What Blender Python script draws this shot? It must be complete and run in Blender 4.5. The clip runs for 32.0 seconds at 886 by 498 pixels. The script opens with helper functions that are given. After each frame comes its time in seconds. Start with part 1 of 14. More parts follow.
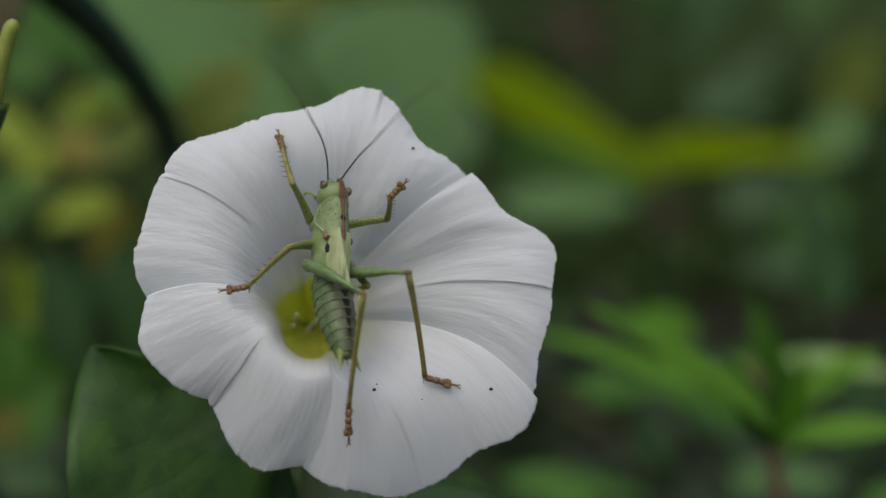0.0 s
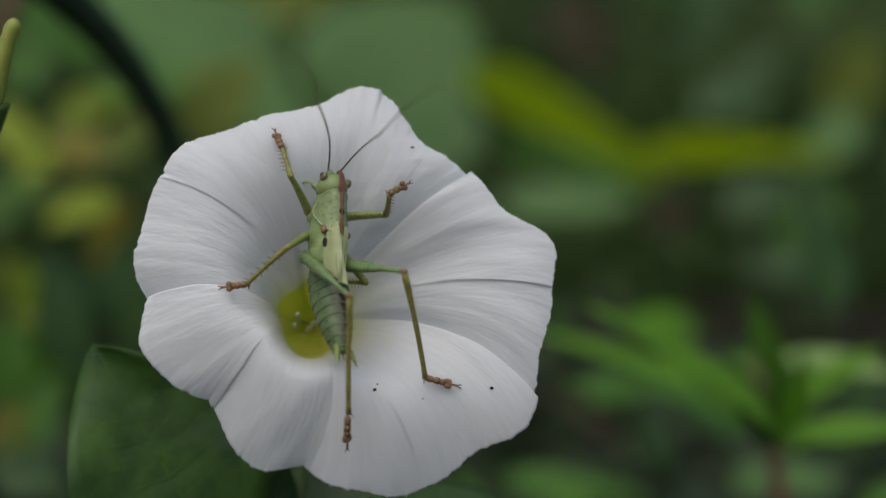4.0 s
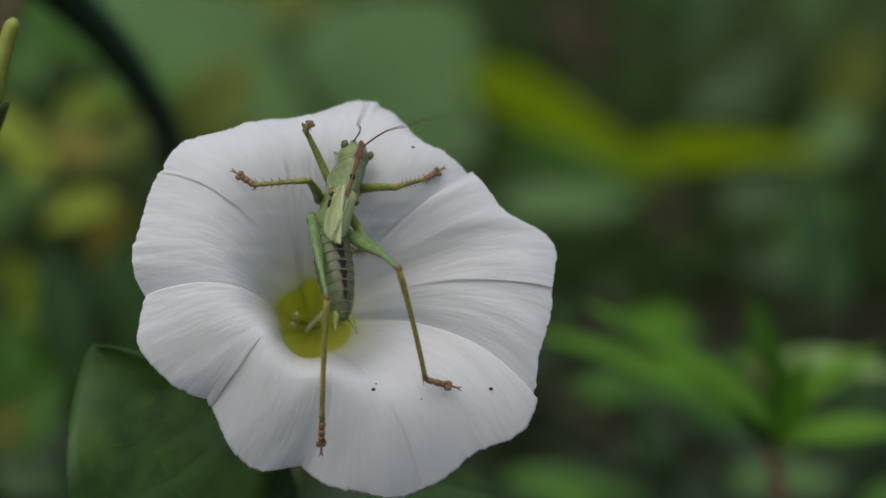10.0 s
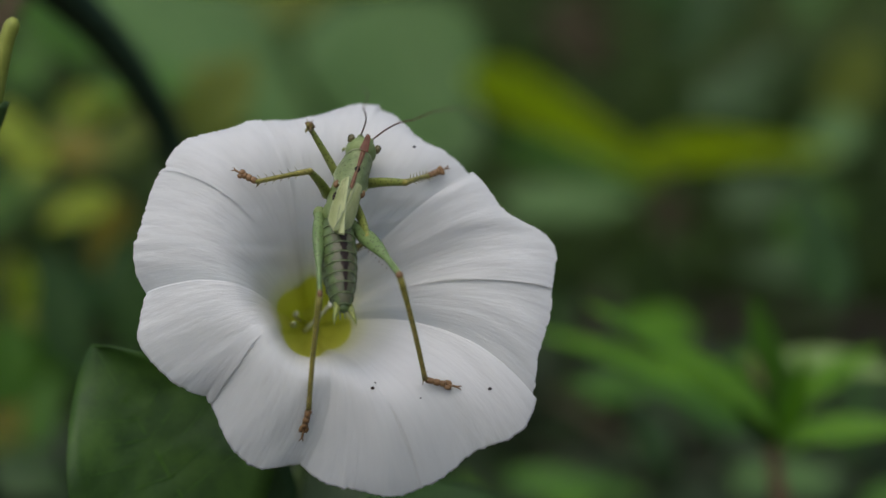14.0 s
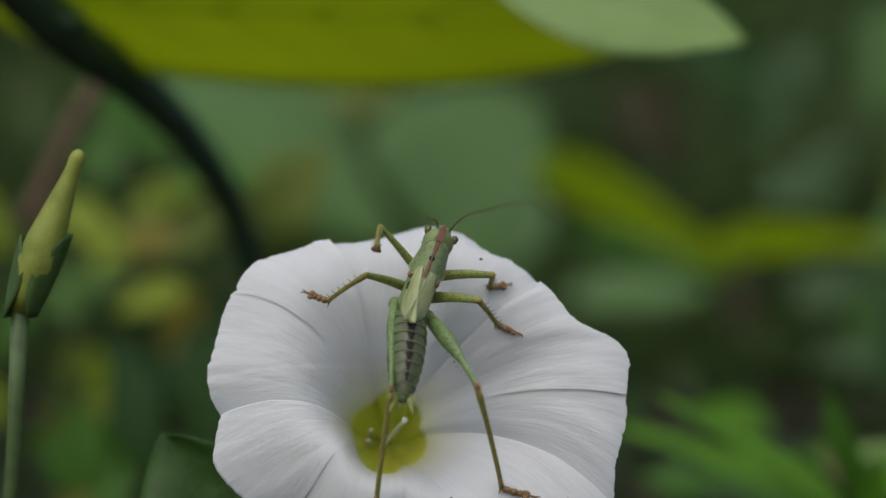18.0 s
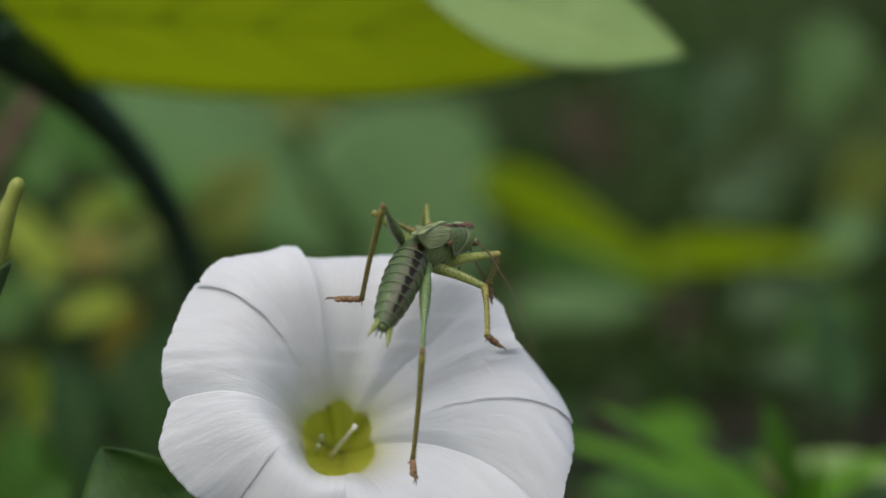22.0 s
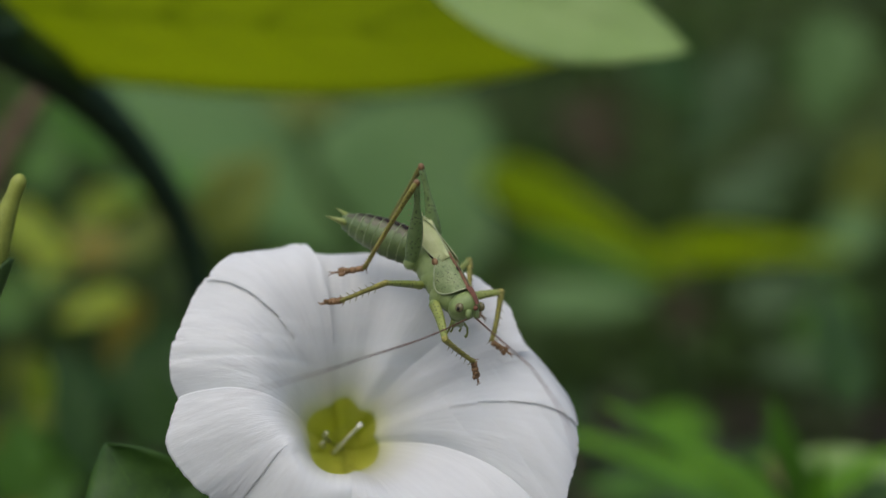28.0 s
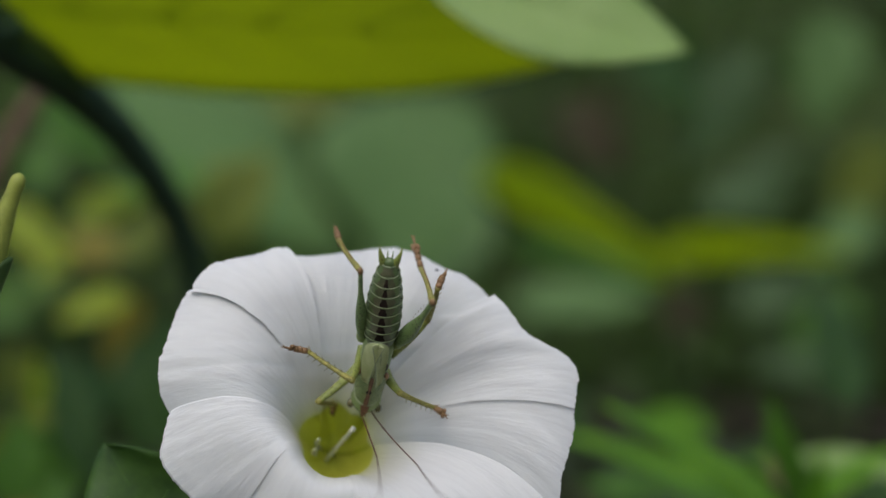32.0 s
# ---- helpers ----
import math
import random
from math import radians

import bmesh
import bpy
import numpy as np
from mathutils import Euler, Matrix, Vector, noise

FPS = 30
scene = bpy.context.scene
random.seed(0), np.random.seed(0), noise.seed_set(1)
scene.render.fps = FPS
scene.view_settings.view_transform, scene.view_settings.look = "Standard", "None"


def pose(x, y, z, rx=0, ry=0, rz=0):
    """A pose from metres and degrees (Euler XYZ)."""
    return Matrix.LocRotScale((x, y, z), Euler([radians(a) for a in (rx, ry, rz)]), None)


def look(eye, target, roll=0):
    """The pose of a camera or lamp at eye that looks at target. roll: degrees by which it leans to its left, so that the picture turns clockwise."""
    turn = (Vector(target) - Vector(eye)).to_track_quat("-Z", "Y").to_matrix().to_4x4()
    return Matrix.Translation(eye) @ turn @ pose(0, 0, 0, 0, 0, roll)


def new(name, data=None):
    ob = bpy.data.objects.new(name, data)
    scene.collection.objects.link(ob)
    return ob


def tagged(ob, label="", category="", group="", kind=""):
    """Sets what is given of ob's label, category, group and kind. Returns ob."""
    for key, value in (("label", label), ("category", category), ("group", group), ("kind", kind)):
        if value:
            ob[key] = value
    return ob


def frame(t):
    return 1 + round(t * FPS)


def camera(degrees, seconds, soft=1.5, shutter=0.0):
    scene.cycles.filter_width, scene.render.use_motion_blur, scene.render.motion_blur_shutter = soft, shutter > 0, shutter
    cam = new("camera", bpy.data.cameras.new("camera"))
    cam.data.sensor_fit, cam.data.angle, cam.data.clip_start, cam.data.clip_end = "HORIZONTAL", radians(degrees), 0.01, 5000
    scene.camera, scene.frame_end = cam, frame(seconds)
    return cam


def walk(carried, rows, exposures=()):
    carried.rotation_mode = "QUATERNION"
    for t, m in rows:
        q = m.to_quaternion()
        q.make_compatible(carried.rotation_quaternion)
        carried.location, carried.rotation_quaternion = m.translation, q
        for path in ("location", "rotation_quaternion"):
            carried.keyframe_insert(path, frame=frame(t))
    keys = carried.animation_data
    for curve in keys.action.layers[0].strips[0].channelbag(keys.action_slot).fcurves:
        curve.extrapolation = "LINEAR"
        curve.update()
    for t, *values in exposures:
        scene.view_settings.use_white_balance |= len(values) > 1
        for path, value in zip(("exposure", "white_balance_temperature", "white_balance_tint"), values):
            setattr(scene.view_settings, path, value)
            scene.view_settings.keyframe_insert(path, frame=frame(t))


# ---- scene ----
cam = camera(35.0, 32.0, soft=1.5)
cam.data.dof.use_dof = True
cam.data.dof.focus_distance = 0.217
cam.data.dof.aperture_fstop = 7.1
walk(cam, [
    (0, pose(0, 0, 0.62, 85.000, 0, 0.000)), (3.5, pose(0, 0, 0.62, 84.983, 0, 0.018)), (5.5, pose(0, 0, 0.62, 85.000, 0, 0.009)),
    (9, pose(0, 0, 0.62, 84.983, 0, 0.009)), (14.5, pose(0, 0, 0.62, 84.965, 0, 0.000)), (16.5, pose(0, 0, 0.62, 85.380, 0, -0.052)),
    (17, pose(0, 0, 0.62, 86.718, 0, 0.089)), (17.5, pose(0, 0, 0.62, 87.763, 0, 0.935)), (18, pose(0, 0, 0.62, 88.640, 0, 2.820)),
    (18.5, pose(0, 0, 0.62, 87.646, 0, 1.218)), (19, pose(0, 0, 0.62, 87.894, 0, 0.513)), (19.5, pose(0, 0, 0.62, 89.060, 0, 0.335)),
    (20, pose(0, 0, 0.62, 90.244, 0, 0.513)), (20.5, pose(0, 0, 0.62, 89.976, 0, 0.424)), (21, pose(0, 0, 0.62, 89.461, 0, 0.406)),
    (21.5, pose(0, 0, 0.62, 89.216, 0, 0.442)), (22, pose(0, 0, 0.62, 89.122, 0, 0.453)), (22.5, pose(0, 0, 0.62, 89.113, 0, 0.462)),
    (23, pose(0, 0, 0.62, 89.092, 0, 0.497)), (23.5, pose(0, 0, 0.62, 89.058, 0, 0.517)), (24, pose(0, 0, 0.62, 89.026, 0, 0.524)),
    (24.5, pose(0, 0, 0.62, 89.020, 0, 0.502)), (25, pose(0, 0, 0.62, 89.023, 0, 0.491)), (25.5, pose(0, 0, 0.62, 89.027, 0, 0.484)),
    (27.5, pose(0, 0, 0.62, 88.946, 0, 0.630)), (28, pose(0, 0, 0.62, 88.964, 0, 0.625)), (28.5, pose(0, 0, 0.62, 88.964, 0, 0.601)),
    (29, pose(0, 0, 0.62, 88.982, 0, 0.588)), (29.5, pose(0, 0, 0.62, 88.985, 0, 0.580)), (30, pose(0, 0, 0.62, 88.983, 0, 0.580)),
    (30.5, pose(0, 0, 0.62, 88.976, 0, 0.561)), (31, pose(0, 0, 0.62, 88.974, 0, 0.560)), (31.5, pose(0, 0, 0.62, 88.973, 0, 0.558)),
    (32, pose(0, 0, 0.62, 88.973, 0, 0.567))],
     exposures=[(0, -0.17), (14.5, -0.17), (19, -0.13), (20, 0.0), (21, 0.1), (25.5, 0.1), (28, 0.03), (32, 0.03)])

# ---- light: a bright overcast sky ----
world = bpy.data.worlds.new("sky")
scene.world = world
world.use_nodes = True
wn = world.node_tree
sky = wn.nodes.new("ShaderNodeTexSky")
sky.sky_type = 'NISHITA'
sky.sun_disc = False
sky.sun_elevation = radians(58)
sky.sun_rotation = radians(200)
sky.air_density, sky.dust_density, sky.ozone_density = 1.0, 3.0, 0.85
wn.links.new(sky.outputs[0], wn.nodes["Background"].inputs[0])
wn.nodes["Background"].inputs[1].default_value = 0.145
sun = new("sun", bpy.data.lights.new("sun", 'SUN'))
sun.data.energy, sun.data.angle, sun.data.color = 1.5, radians(75), (1.0, 0.985, 0.96)
sun.matrix_world = look((-0.5, -1.7, 3.6), (0, 0.3, 0.5))


# ---- materials ----
def nodes_of(name):
    m = bpy.data.materials.new(name)
    m.use_nodes = True
    t = m.node_tree
    return m, t, t.nodes["Principled BSDF"]


def mottled(name, dark, light, rough=0.5, scale=900.0, fine=6000.0, bump=0.15, step=0.0002, thin=0.0, glow=None, spec=0.4, metal=0.0, spots=0.0):
    """A natural surface: two colours mixed by coarse and fine noise, fine relief, and light passing through thin tissue."""
    m, t, p = nodes_of(name)
    co = t.nodes.new("ShaderNodeTexCoord")
    a, b = t.nodes.new("ShaderNodeTexNoise"), t.nodes.new("ShaderNodeTexNoise")
    a.inputs["Scale"].default_value, b.inputs["Scale"].default_value = scale, fine
    a.inputs["Detail"].default_value = 4
    rnd = t.nodes.new("ShaderNodeObjectInfo")
    mix = t.nodes.new("ShaderNodeMath")
    mix.operation = 'MULTIPLY_ADD'
    mix.inputs[1].default_value, mix.inputs[2].default_value = 0.35, -0.17
    add = t.nodes.new("ShaderNodeMath")
    ramp = t.nodes.new("ShaderNodeValToRGB")
    ramp.color_ramp.elements[0].color, ramp.color_ramp.elements[1].color = (*dark, 1), (*light, 1)
    ramp.color_ramp.elements[0].position, ramp.color_ramp.elements[1].position = 0.3, 0.72
    bp = t.nodes.new("ShaderNodeBump")
    bp.inputs["Strength"].default_value, bp.inputs["Distance"].default_value = bump, step
    for n in (a, b):
        t.links.new(co.outputs["Object"], n.inputs["Vector"])
    t.links.new(b.outputs[0], mix.inputs[0])
    t.links.new(a.outputs[0], add.inputs[0])
    t.links.new(mix.outputs[0], add.inputs[1])
    t.links.new(add.outputs[0], ramp.inputs[0])
    t.links.new(b.outputs[0], bp.inputs["Height"])
    t.links.new(bp.outputs[0], p.inputs["Normal"])
    tone = ramp.outputs[0]
    if spots:
        # small dark specks
        vo = t.nodes.new("ShaderNodeTexVoronoi")
        vo.inputs["Scale"].default_value = spots
        near_spot = t.nodes.new("ShaderNodeMapRange")
        near_spot.inputs["From Min"].default_value, near_spot.inputs["From Max"].default_value = 0.20, 0.36
        near_spot.inputs["To Min"].default_value, near_spot.inputs["To Max"].default_value = 0.75, 0.0
        dab = t.nodes.new("ShaderNodeMixRGB")
        dab.inputs[2].default_value = (0.03, 0.028, 0.012, 1)
        t.links.new(co.outputs["Object"], vo.inputs["Vector"])
        t.links.new(vo.outputs["Distance"], near_spot.inputs["Value"])
        t.links.new(near_spot.outputs[0], dab.inputs[0])
        t.links.new(tone, dab.inputs[1])
        tone = dab.outputs[0]
    t.links.new(tone, p.inputs["Base Color"])
    p.inputs["Roughness"].default_value = rough
    p.inputs["Specular IOR Level"].default_value = spec
    p.inputs["Metallic"].default_value = metal
    if thin:
        tr = t.nodes.new("ShaderNodeBsdfTranslucent")
        sh = t.nodes.new("ShaderNodeMixShader")
        sh.inputs[0].default_value = thin
        if glow:
            tr.inputs[0].default_value = (*glow, 1)
        else:
            t.links.new(ramp.outputs[0], tr.inputs[0])
        t.links.new(p.outputs[0], sh.inputs[1])
        t.links.new(tr.outputs[0], sh.inputs[2])
        t.links.new(sh.outputs[0], t.nodes["Material Output"].inputs[0])
    return m


def petal_material():
    """White petal tissue with faint ribs along the petal and a yellow-green tube."""
    m, t, p = nodes_of("petal_white")
    along, across = t.nodes.new("ShaderNodeAttribute"), t.nodes.new("ShaderNodeAttribute")
    along.attribute_name, across.attribute_name = "along", "across"
    vec = t.nodes.new("ShaderNodeCombineXYZ")
    sc1, sc2 = t.nodes.new("ShaderNodeMath"), t.nodes.new("ShaderNodeMath")
    sc1.operation = sc2.operation = 'MULTIPLY'
    sc1.inputs[1].default_value, sc2.inputs[1].default_value = 6.5, 26.0
    t.links.new(along.outputs["Fac"], sc1.inputs[0])
    t.links.new(across.outputs["Fac"], sc2.inputs[0])
    t.links.new(sc1.outputs[0], vec.inputs[0])
    t.links.new(sc2.outputs[0], vec.inputs[1])
    ribs = t.nodes.new("ShaderNodeTexNoise")
    ribs.inputs["Scale"].default_value, ribs.inputs["Detail"].default_value = 1.0, 10
    ribs.inputs["Roughness"].default_value = 0.54
    t.links.new(vec.outputs[0], ribs.inputs["Vector"])
    ramp = t.nodes.new("ShaderNodeValToRGB")
    e = ramp.color_ramp.elements
    e[0].position, e[0].color = 0.05, (0.78, 0.80, 0.12, 1)
    e[1].position, e[1].color = 0.42, (0.928, 0.934, 0.925, 1)
    for pos, col in ((0.215, (0.78, 0.80, 0.16)), (0.245, (0.82, 0.83, 0.55)), (0.31, (0.87, 0.87, 0.79))):
        x = e.new(pos)
        x.color = (*col, 1)
    t.links.new(along.outputs["Fac"], ramp.inputs[0])
    tint = t.nodes.new("ShaderNodeMixRGB")
    tint.blend_type = 'MULTIPLY'
    tint.inputs[0].default_value = 0.11
    t.links.new(ramp.outputs[0], tint.inputs[1])
    t.links.new(ribs.outputs[0], tint.inputs[2])
    bp = t.nodes.new("ShaderNodeBump")
    bp.inputs["Strength"].default_value, bp.inputs["Distance"].default_value = 0.9, 0.0003
    t.links.new(ribs.outputs[0], bp.inputs["Height"])
    t.links.new(bp.outputs[0], p.inputs["Normal"])
    t.links.new(tint.outputs[0], p.inputs["Base Color"])
    p.inputs["Roughness"].default_value, p.inputs["Specular IOR Level"].default_value = 0.6, 0.25
    tr = t.nodes.new("ShaderNodeBsdfTranslucent")
    t.links.new(tint.outputs[0], tr.inputs[0])
    sh = t.nodes.new("ShaderNodeMixShader")
    sh.inputs[0].default_value = 0.56
    t.links.new(p.outputs[0], sh.inputs[1])
    t.links.new(tr.outputs[0], sh.inputs[2])
    t.links.new(sh.outputs[0], t.nodes["Material Output"].inputs[0])
    return m


PETAL = petal_material()
STYLE = mottled("style_cream", (0.65, 0.66, 0.5), (0.8, 0.8, 0.7), 0.5, thin=0.2)
BRACT = mottled("bract_green", (0.05, 0.10, 0.02), (0.09, 0.16, 0.04), 0.5, 300, 4000, thin=0.25)
STEM = mottled("stem_green", (0.06, 0.10, 0.03), (0.10, 0.15, 0.05), 0.55, 300, 3000)
DARK_STEM = mottled("dark_green_blade", (0.012, 0.035, 0.015), (0.022, 0.055, 0.022), 0.5, 80, 900)
BROWN_STEM = mottled("brown_stem", (0.07, 0.04, 0.02), (0.13, 0.08, 0.04), 0.7, 200, 2000)
BUD = mottled("bud_green", (0.22, 0.26, 0.04), (0.34, 0.38, 0.07), 0.5, 300, 3000, thin=0.2)
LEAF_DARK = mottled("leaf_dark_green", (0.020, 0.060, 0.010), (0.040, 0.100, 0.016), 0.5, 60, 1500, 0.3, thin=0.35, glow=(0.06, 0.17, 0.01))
LEAF_MID = mottled("leaf_mid_green", (0.05, 0.14, 0.012), (0.09, 0.22, 0.022), 0.45, 50, 1200, 0.3, thin=0.4, glow=(0.16, 0.38, 0.015))
LEAF_GREY = mottled("leaf_grey_green", (0.088, 0.182, 0.048), (0.126, 0.236, 0.066), 0.6, 30, 900, 0.2, thin=0.3, glow=(0.09, 0.23, 0.03))
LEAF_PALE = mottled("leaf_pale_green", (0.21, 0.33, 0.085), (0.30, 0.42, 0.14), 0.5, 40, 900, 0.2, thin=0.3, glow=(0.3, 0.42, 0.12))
LEAF_YELLOW = mottled("leaf_yellow_green", (0.22, 0.28, 0.020), (0.32, 0.38, 0.035), 0.5, 30, 900, 0.2, thin=0.6, glow=(0.78, 0.88, 0.08))
LEAF_BIND = mottled("bindweed_leaf_green", (0.020, 0.060, 0.010), (0.070, 0.155, 0.022), 0.5, 140, 1500, 0.5, thin=0.35, glow=(0.09, 0.22, 0.012))
LEAF_FRESH = mottled("leaf_fresh_green", (0.09, 0.22, 0.012), (0.16, 0.34, 0.02), 0.45, 50, 1200, 0.3, thin=0.45, glow=(0.34, 0.64, 0.015))
LEAF_OLIVE = mottled("leaf_olive_brown", (0.10, 0.14, 0.012), (0.17, 0.21, 0.02), 0.6, 30, 900, 0.2, thin=0.4, glow=(0.30, 0.38, 0.02))
LEAF_LIME = mottled("leaf_dull_lime", (0.15, 0.20, 0.008), (0.22, 0.28, 0.014), 0.5, 30, 900, 0.2, thin=0.6, glow=(0.74, 0.88, 0.09))
LEAF_AMBER = mottled("leaf_yellowed", (0.16, 0.14, 0.012), (0.26, 0.21, 0.02), 0.6, 30, 900, 0.2, thin=0.4, glow=(0.42, 0.40, 0.03))
LEAF_WITHERED = mottled("leaf_withered_brown", (0.035, 0.028, 0.012), (0.07, 0.05, 0.022), 0.75, 30, 900, 0.2, thin=0.3)
HEDGE = mottled("hedge_leaf", (0.026, 0.058, 0.011), (0.066, 0.118, 0.024), 0.55, 8, 200, 0.2, 0.002, thin=0.3, glow=(0.13, 0.27, 0.03))
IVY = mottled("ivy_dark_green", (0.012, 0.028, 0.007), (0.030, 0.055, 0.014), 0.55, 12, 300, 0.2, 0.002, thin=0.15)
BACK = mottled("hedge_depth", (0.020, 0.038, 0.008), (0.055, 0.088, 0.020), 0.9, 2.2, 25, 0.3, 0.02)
SOIL = mottled("soil", (0.025, 0.018, 0.012), (0.06, 0.045, 0.03), 0.95, 6, 120, 0.8, 0.01)
VEIN = mottled("leaf_vein", (0.10, 0.20, 0.05), (0.15, 0.27, 0.07), 0.5)
C_GREEN = mottled("cricket_green", (0.160, 0.225, 0.070), (0.270, 0.340, 0.130), 0.42, 500, 5000, 0.4, 0.0001, thin=0.12)
C_SHIELD = mottled("shield_green", (0.155, 0.215, 0.078), (0.270, 0.330, 0.142), 0.4, 700, 5000, 0.6, 0.0001, thin=0.15, spots=5200)
C_ABDOMEN = mottled("abdomen_green", (0.062, 0.100, 0.032), (0.120, 0.168, 0.060), 0.38, 400, 5000, 0.4, 0.0001)
C_LEG = mottled("leg_green", (0.165, 0.205, 0.038), (0.260, 0.295, 0.078), 0.42, 500, 7000, 0.5, 0.0001, spots=2000)
C_HIND = mottled("hind_leg_green", (0.112, 0.180, 0.056), (0.180, 0.260, 0.098), 0.42, 500, 7000, 0.4, 0.0001, spots=1900)
C_TIBIA = mottled("tibia_olive", (0.18, 0.17, 0.035), (0.30, 0.27, 0.06), 0.5, 900, 9000, 0.6, 0.0001, spots=2200)
C_BROWN = mottled("joint_brown", (0.13, 0.070, 0.025), (0.25, 0.145, 0.065), 0.5, 900, 6000, 0.4, 0.0001)
C_BAND = mottled("band_grey_brown", (0.052, 0.066, 0.028), (0.118, 0.112, 0.062), 0.4, 700, 5000, 0.4, 0.0001)
C_STRIPE = mottled("stripe_red_brown", (0.095, 0.036, 0.018), (0.205, 0.085, 0.046), 0.45, 500, 5000, 0.3, 0.0001)
C_DARK = mottled("marking_dark", (0.008, 0.005, 0.004), (0.028, 0.016, 0.012), 0.55, 800, 6000, 0.3, 0.0001, spec=0.2)
C_PALE = mottled("pale_edge", (0.24, 0.29, 0.15), (0.34, 0.38, 0.22), 0.45)
C_WING = mottled("wing_pale_green", (0.48, 0.54, 0.25), (0.64, 0.68, 0.38), 0.35, 400, 4000, 0.3, 0.0001, thin=0.45)
C_EYE = mottled("eye_olive", (0.10, 0.09, 0.04), (0.17, 0.15, 0.07), 0.2, 900, 6000, 0.05)
C_ANT = mottled("antenna_brown", (0.06, 0.025, 0.012), (0.13, 0.055, 0.025), 0.5, 900, 6000, 0.2)


# ---- building tools ----
def part(name, bm, material, parent, label="", m=None, smooth=True):
    """One mesh object under its thing or part."""
    me = bpy.data.meshes.new(name)
    bm.normal_update()
    bm.to_mesh(me)
    bm.free()
    return part_of(name, me, material, parent, label, m, smooth)


def part_of(name, me, material, parent, label="", m=None, smooth=True):
    if not me.materials:
        me.materials.append(material)
    if smooth:
        me.polygons.foreach_set("use_smooth", [True] * len(me.polygons))
    ob = new(name, me)
    ob.parent = parent
    if m is not None:
        ob.matrix_basis = m
    return tagged(ob, label)


def thing(name, m, label, category, group="", kind=""):
    ob = new(name)
    ob.empty_display_size = 0.005
    ob.matrix_basis = m
    return tagged(ob, label, category, group, kind)


def aim(a, b, up=(0, 0, 1)):
    """A pose at a whose y axis points to b and whose z axis leans to up."""
    y = (Vector(b) - Vector(a)).normalized()
    z = Vector(up) - y * y.dot(Vector(up))
    if z.length < 1e-4:
        z = Vector((1, 0, 0.2)) - y * y.dot(Vector((1, 0, 0.2)))
    z.normalize()
    x = y.cross(z)
    m = Matrix((x, y, z)).transposed().to_4x4()
    m.translation = Vector(a)
    return m


def sweep(spine, radii, seg=12, flat=1.0, bm=None):
    """A closed round body along spine (points), with a radius for each point; flat squeezes it sideways."""
    bm = bm or bmesh.new()
    rings = []
    pts = [Vector(p) for p in spine]
    side = None
    for i, p in enumerate(pts):
        d = (pts[min(i + 1, len(pts) - 1)] - pts[max(i - 1, 0)]).normalized()
        if side is None:
            side = d.orthogonal().normalized() if abs(d.z) > 0.9 else d.cross(Vector((0, 0, 1))).normalized()
        side = (side - d * d.dot(side)).normalized()
        top = side.cross(d)
        rings.append([bm.verts.new(p + side * (radii[i] * flat * math.cos(2 * math.pi * k / seg)) + top * (radii[i] * math.sin(2 * math.pi * k / seg))) for k in range(seg)])
    for a, b in zip(rings, rings[1:]):
        for k in range(seg):
            bm.faces.new((a[k], a[(k + 1) % seg], b[(k + 1) % seg], b[k]))
    bm.faces.new(rings[0][::-1])
    bm.faces.new(rings[-1])
    return bm


def ball(c, r, seg=16, rings=10, bm=None):
    bm = bm or bmesh.new()
    res = bmesh.ops.create_uvsphere(bm, u_segments=seg, v_segments=rings, radius=1.0)
    for v in res["verts"]:
        v.co = Vector((v.co.x * r[0] + c[0], v.co.y * r[1] + c[1], v.co.z * r[2] + c[2]))
    return bm


def sheet(fn, nu, nv, wrap=False):
    """A surface fn(u, v) with u and v from 0 to 1."""
    bm = bmesh.new()
    grid = [[bm.verts.new(fn(i / nu, j / nv)) for j in range(nv + (0 if wrap else 1))] for i in range(nu + 1)]
    for i in range(nu):
        for j in range(nv):
            k = (j + 1) % nv if wrap else j + 1
            bm.faces.new((grid[i][j], grid[i + 1][j], grid[i + 1][k], grid[i][k]))
    return bm


def thicken(ob, depth, offset=-1.0):
    mod = ob.modifiers.new("thickness", 'SOLIDIFY')
    mod.thickness, mod.offset = depth, offset
    return ob


# ---- ground and distance ----
def build_ground():
    bm = bmesh.new()
    n = 48
    rows = [[bm.verts.new((x, y, 0.02 * noise.noise(Vector((x, y, 0))) * (1 if abs(x) + abs(y) < 12 else 0)))
             for x in ((i / n * 2 - 1) ** 3 * 60 for i in range(n + 1))] for y in ((j / n * 2 - 1) ** 3 * 60 for j in range(n + 1))]
    for a, b in zip(rows, rows[1:]):
        for i in range(n):
            bm.faces.new((a[i], a[i + 1], b[i + 1], b[i]))
    tagged(part("ground", bm, SOIL, None, "dark bare soil under the plants"), category="ground", kind="structure")
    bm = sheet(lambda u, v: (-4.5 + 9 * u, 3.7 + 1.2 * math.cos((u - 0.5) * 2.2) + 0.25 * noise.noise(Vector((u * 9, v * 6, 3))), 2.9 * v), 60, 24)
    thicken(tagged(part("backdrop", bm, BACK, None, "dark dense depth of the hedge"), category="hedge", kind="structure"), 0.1)


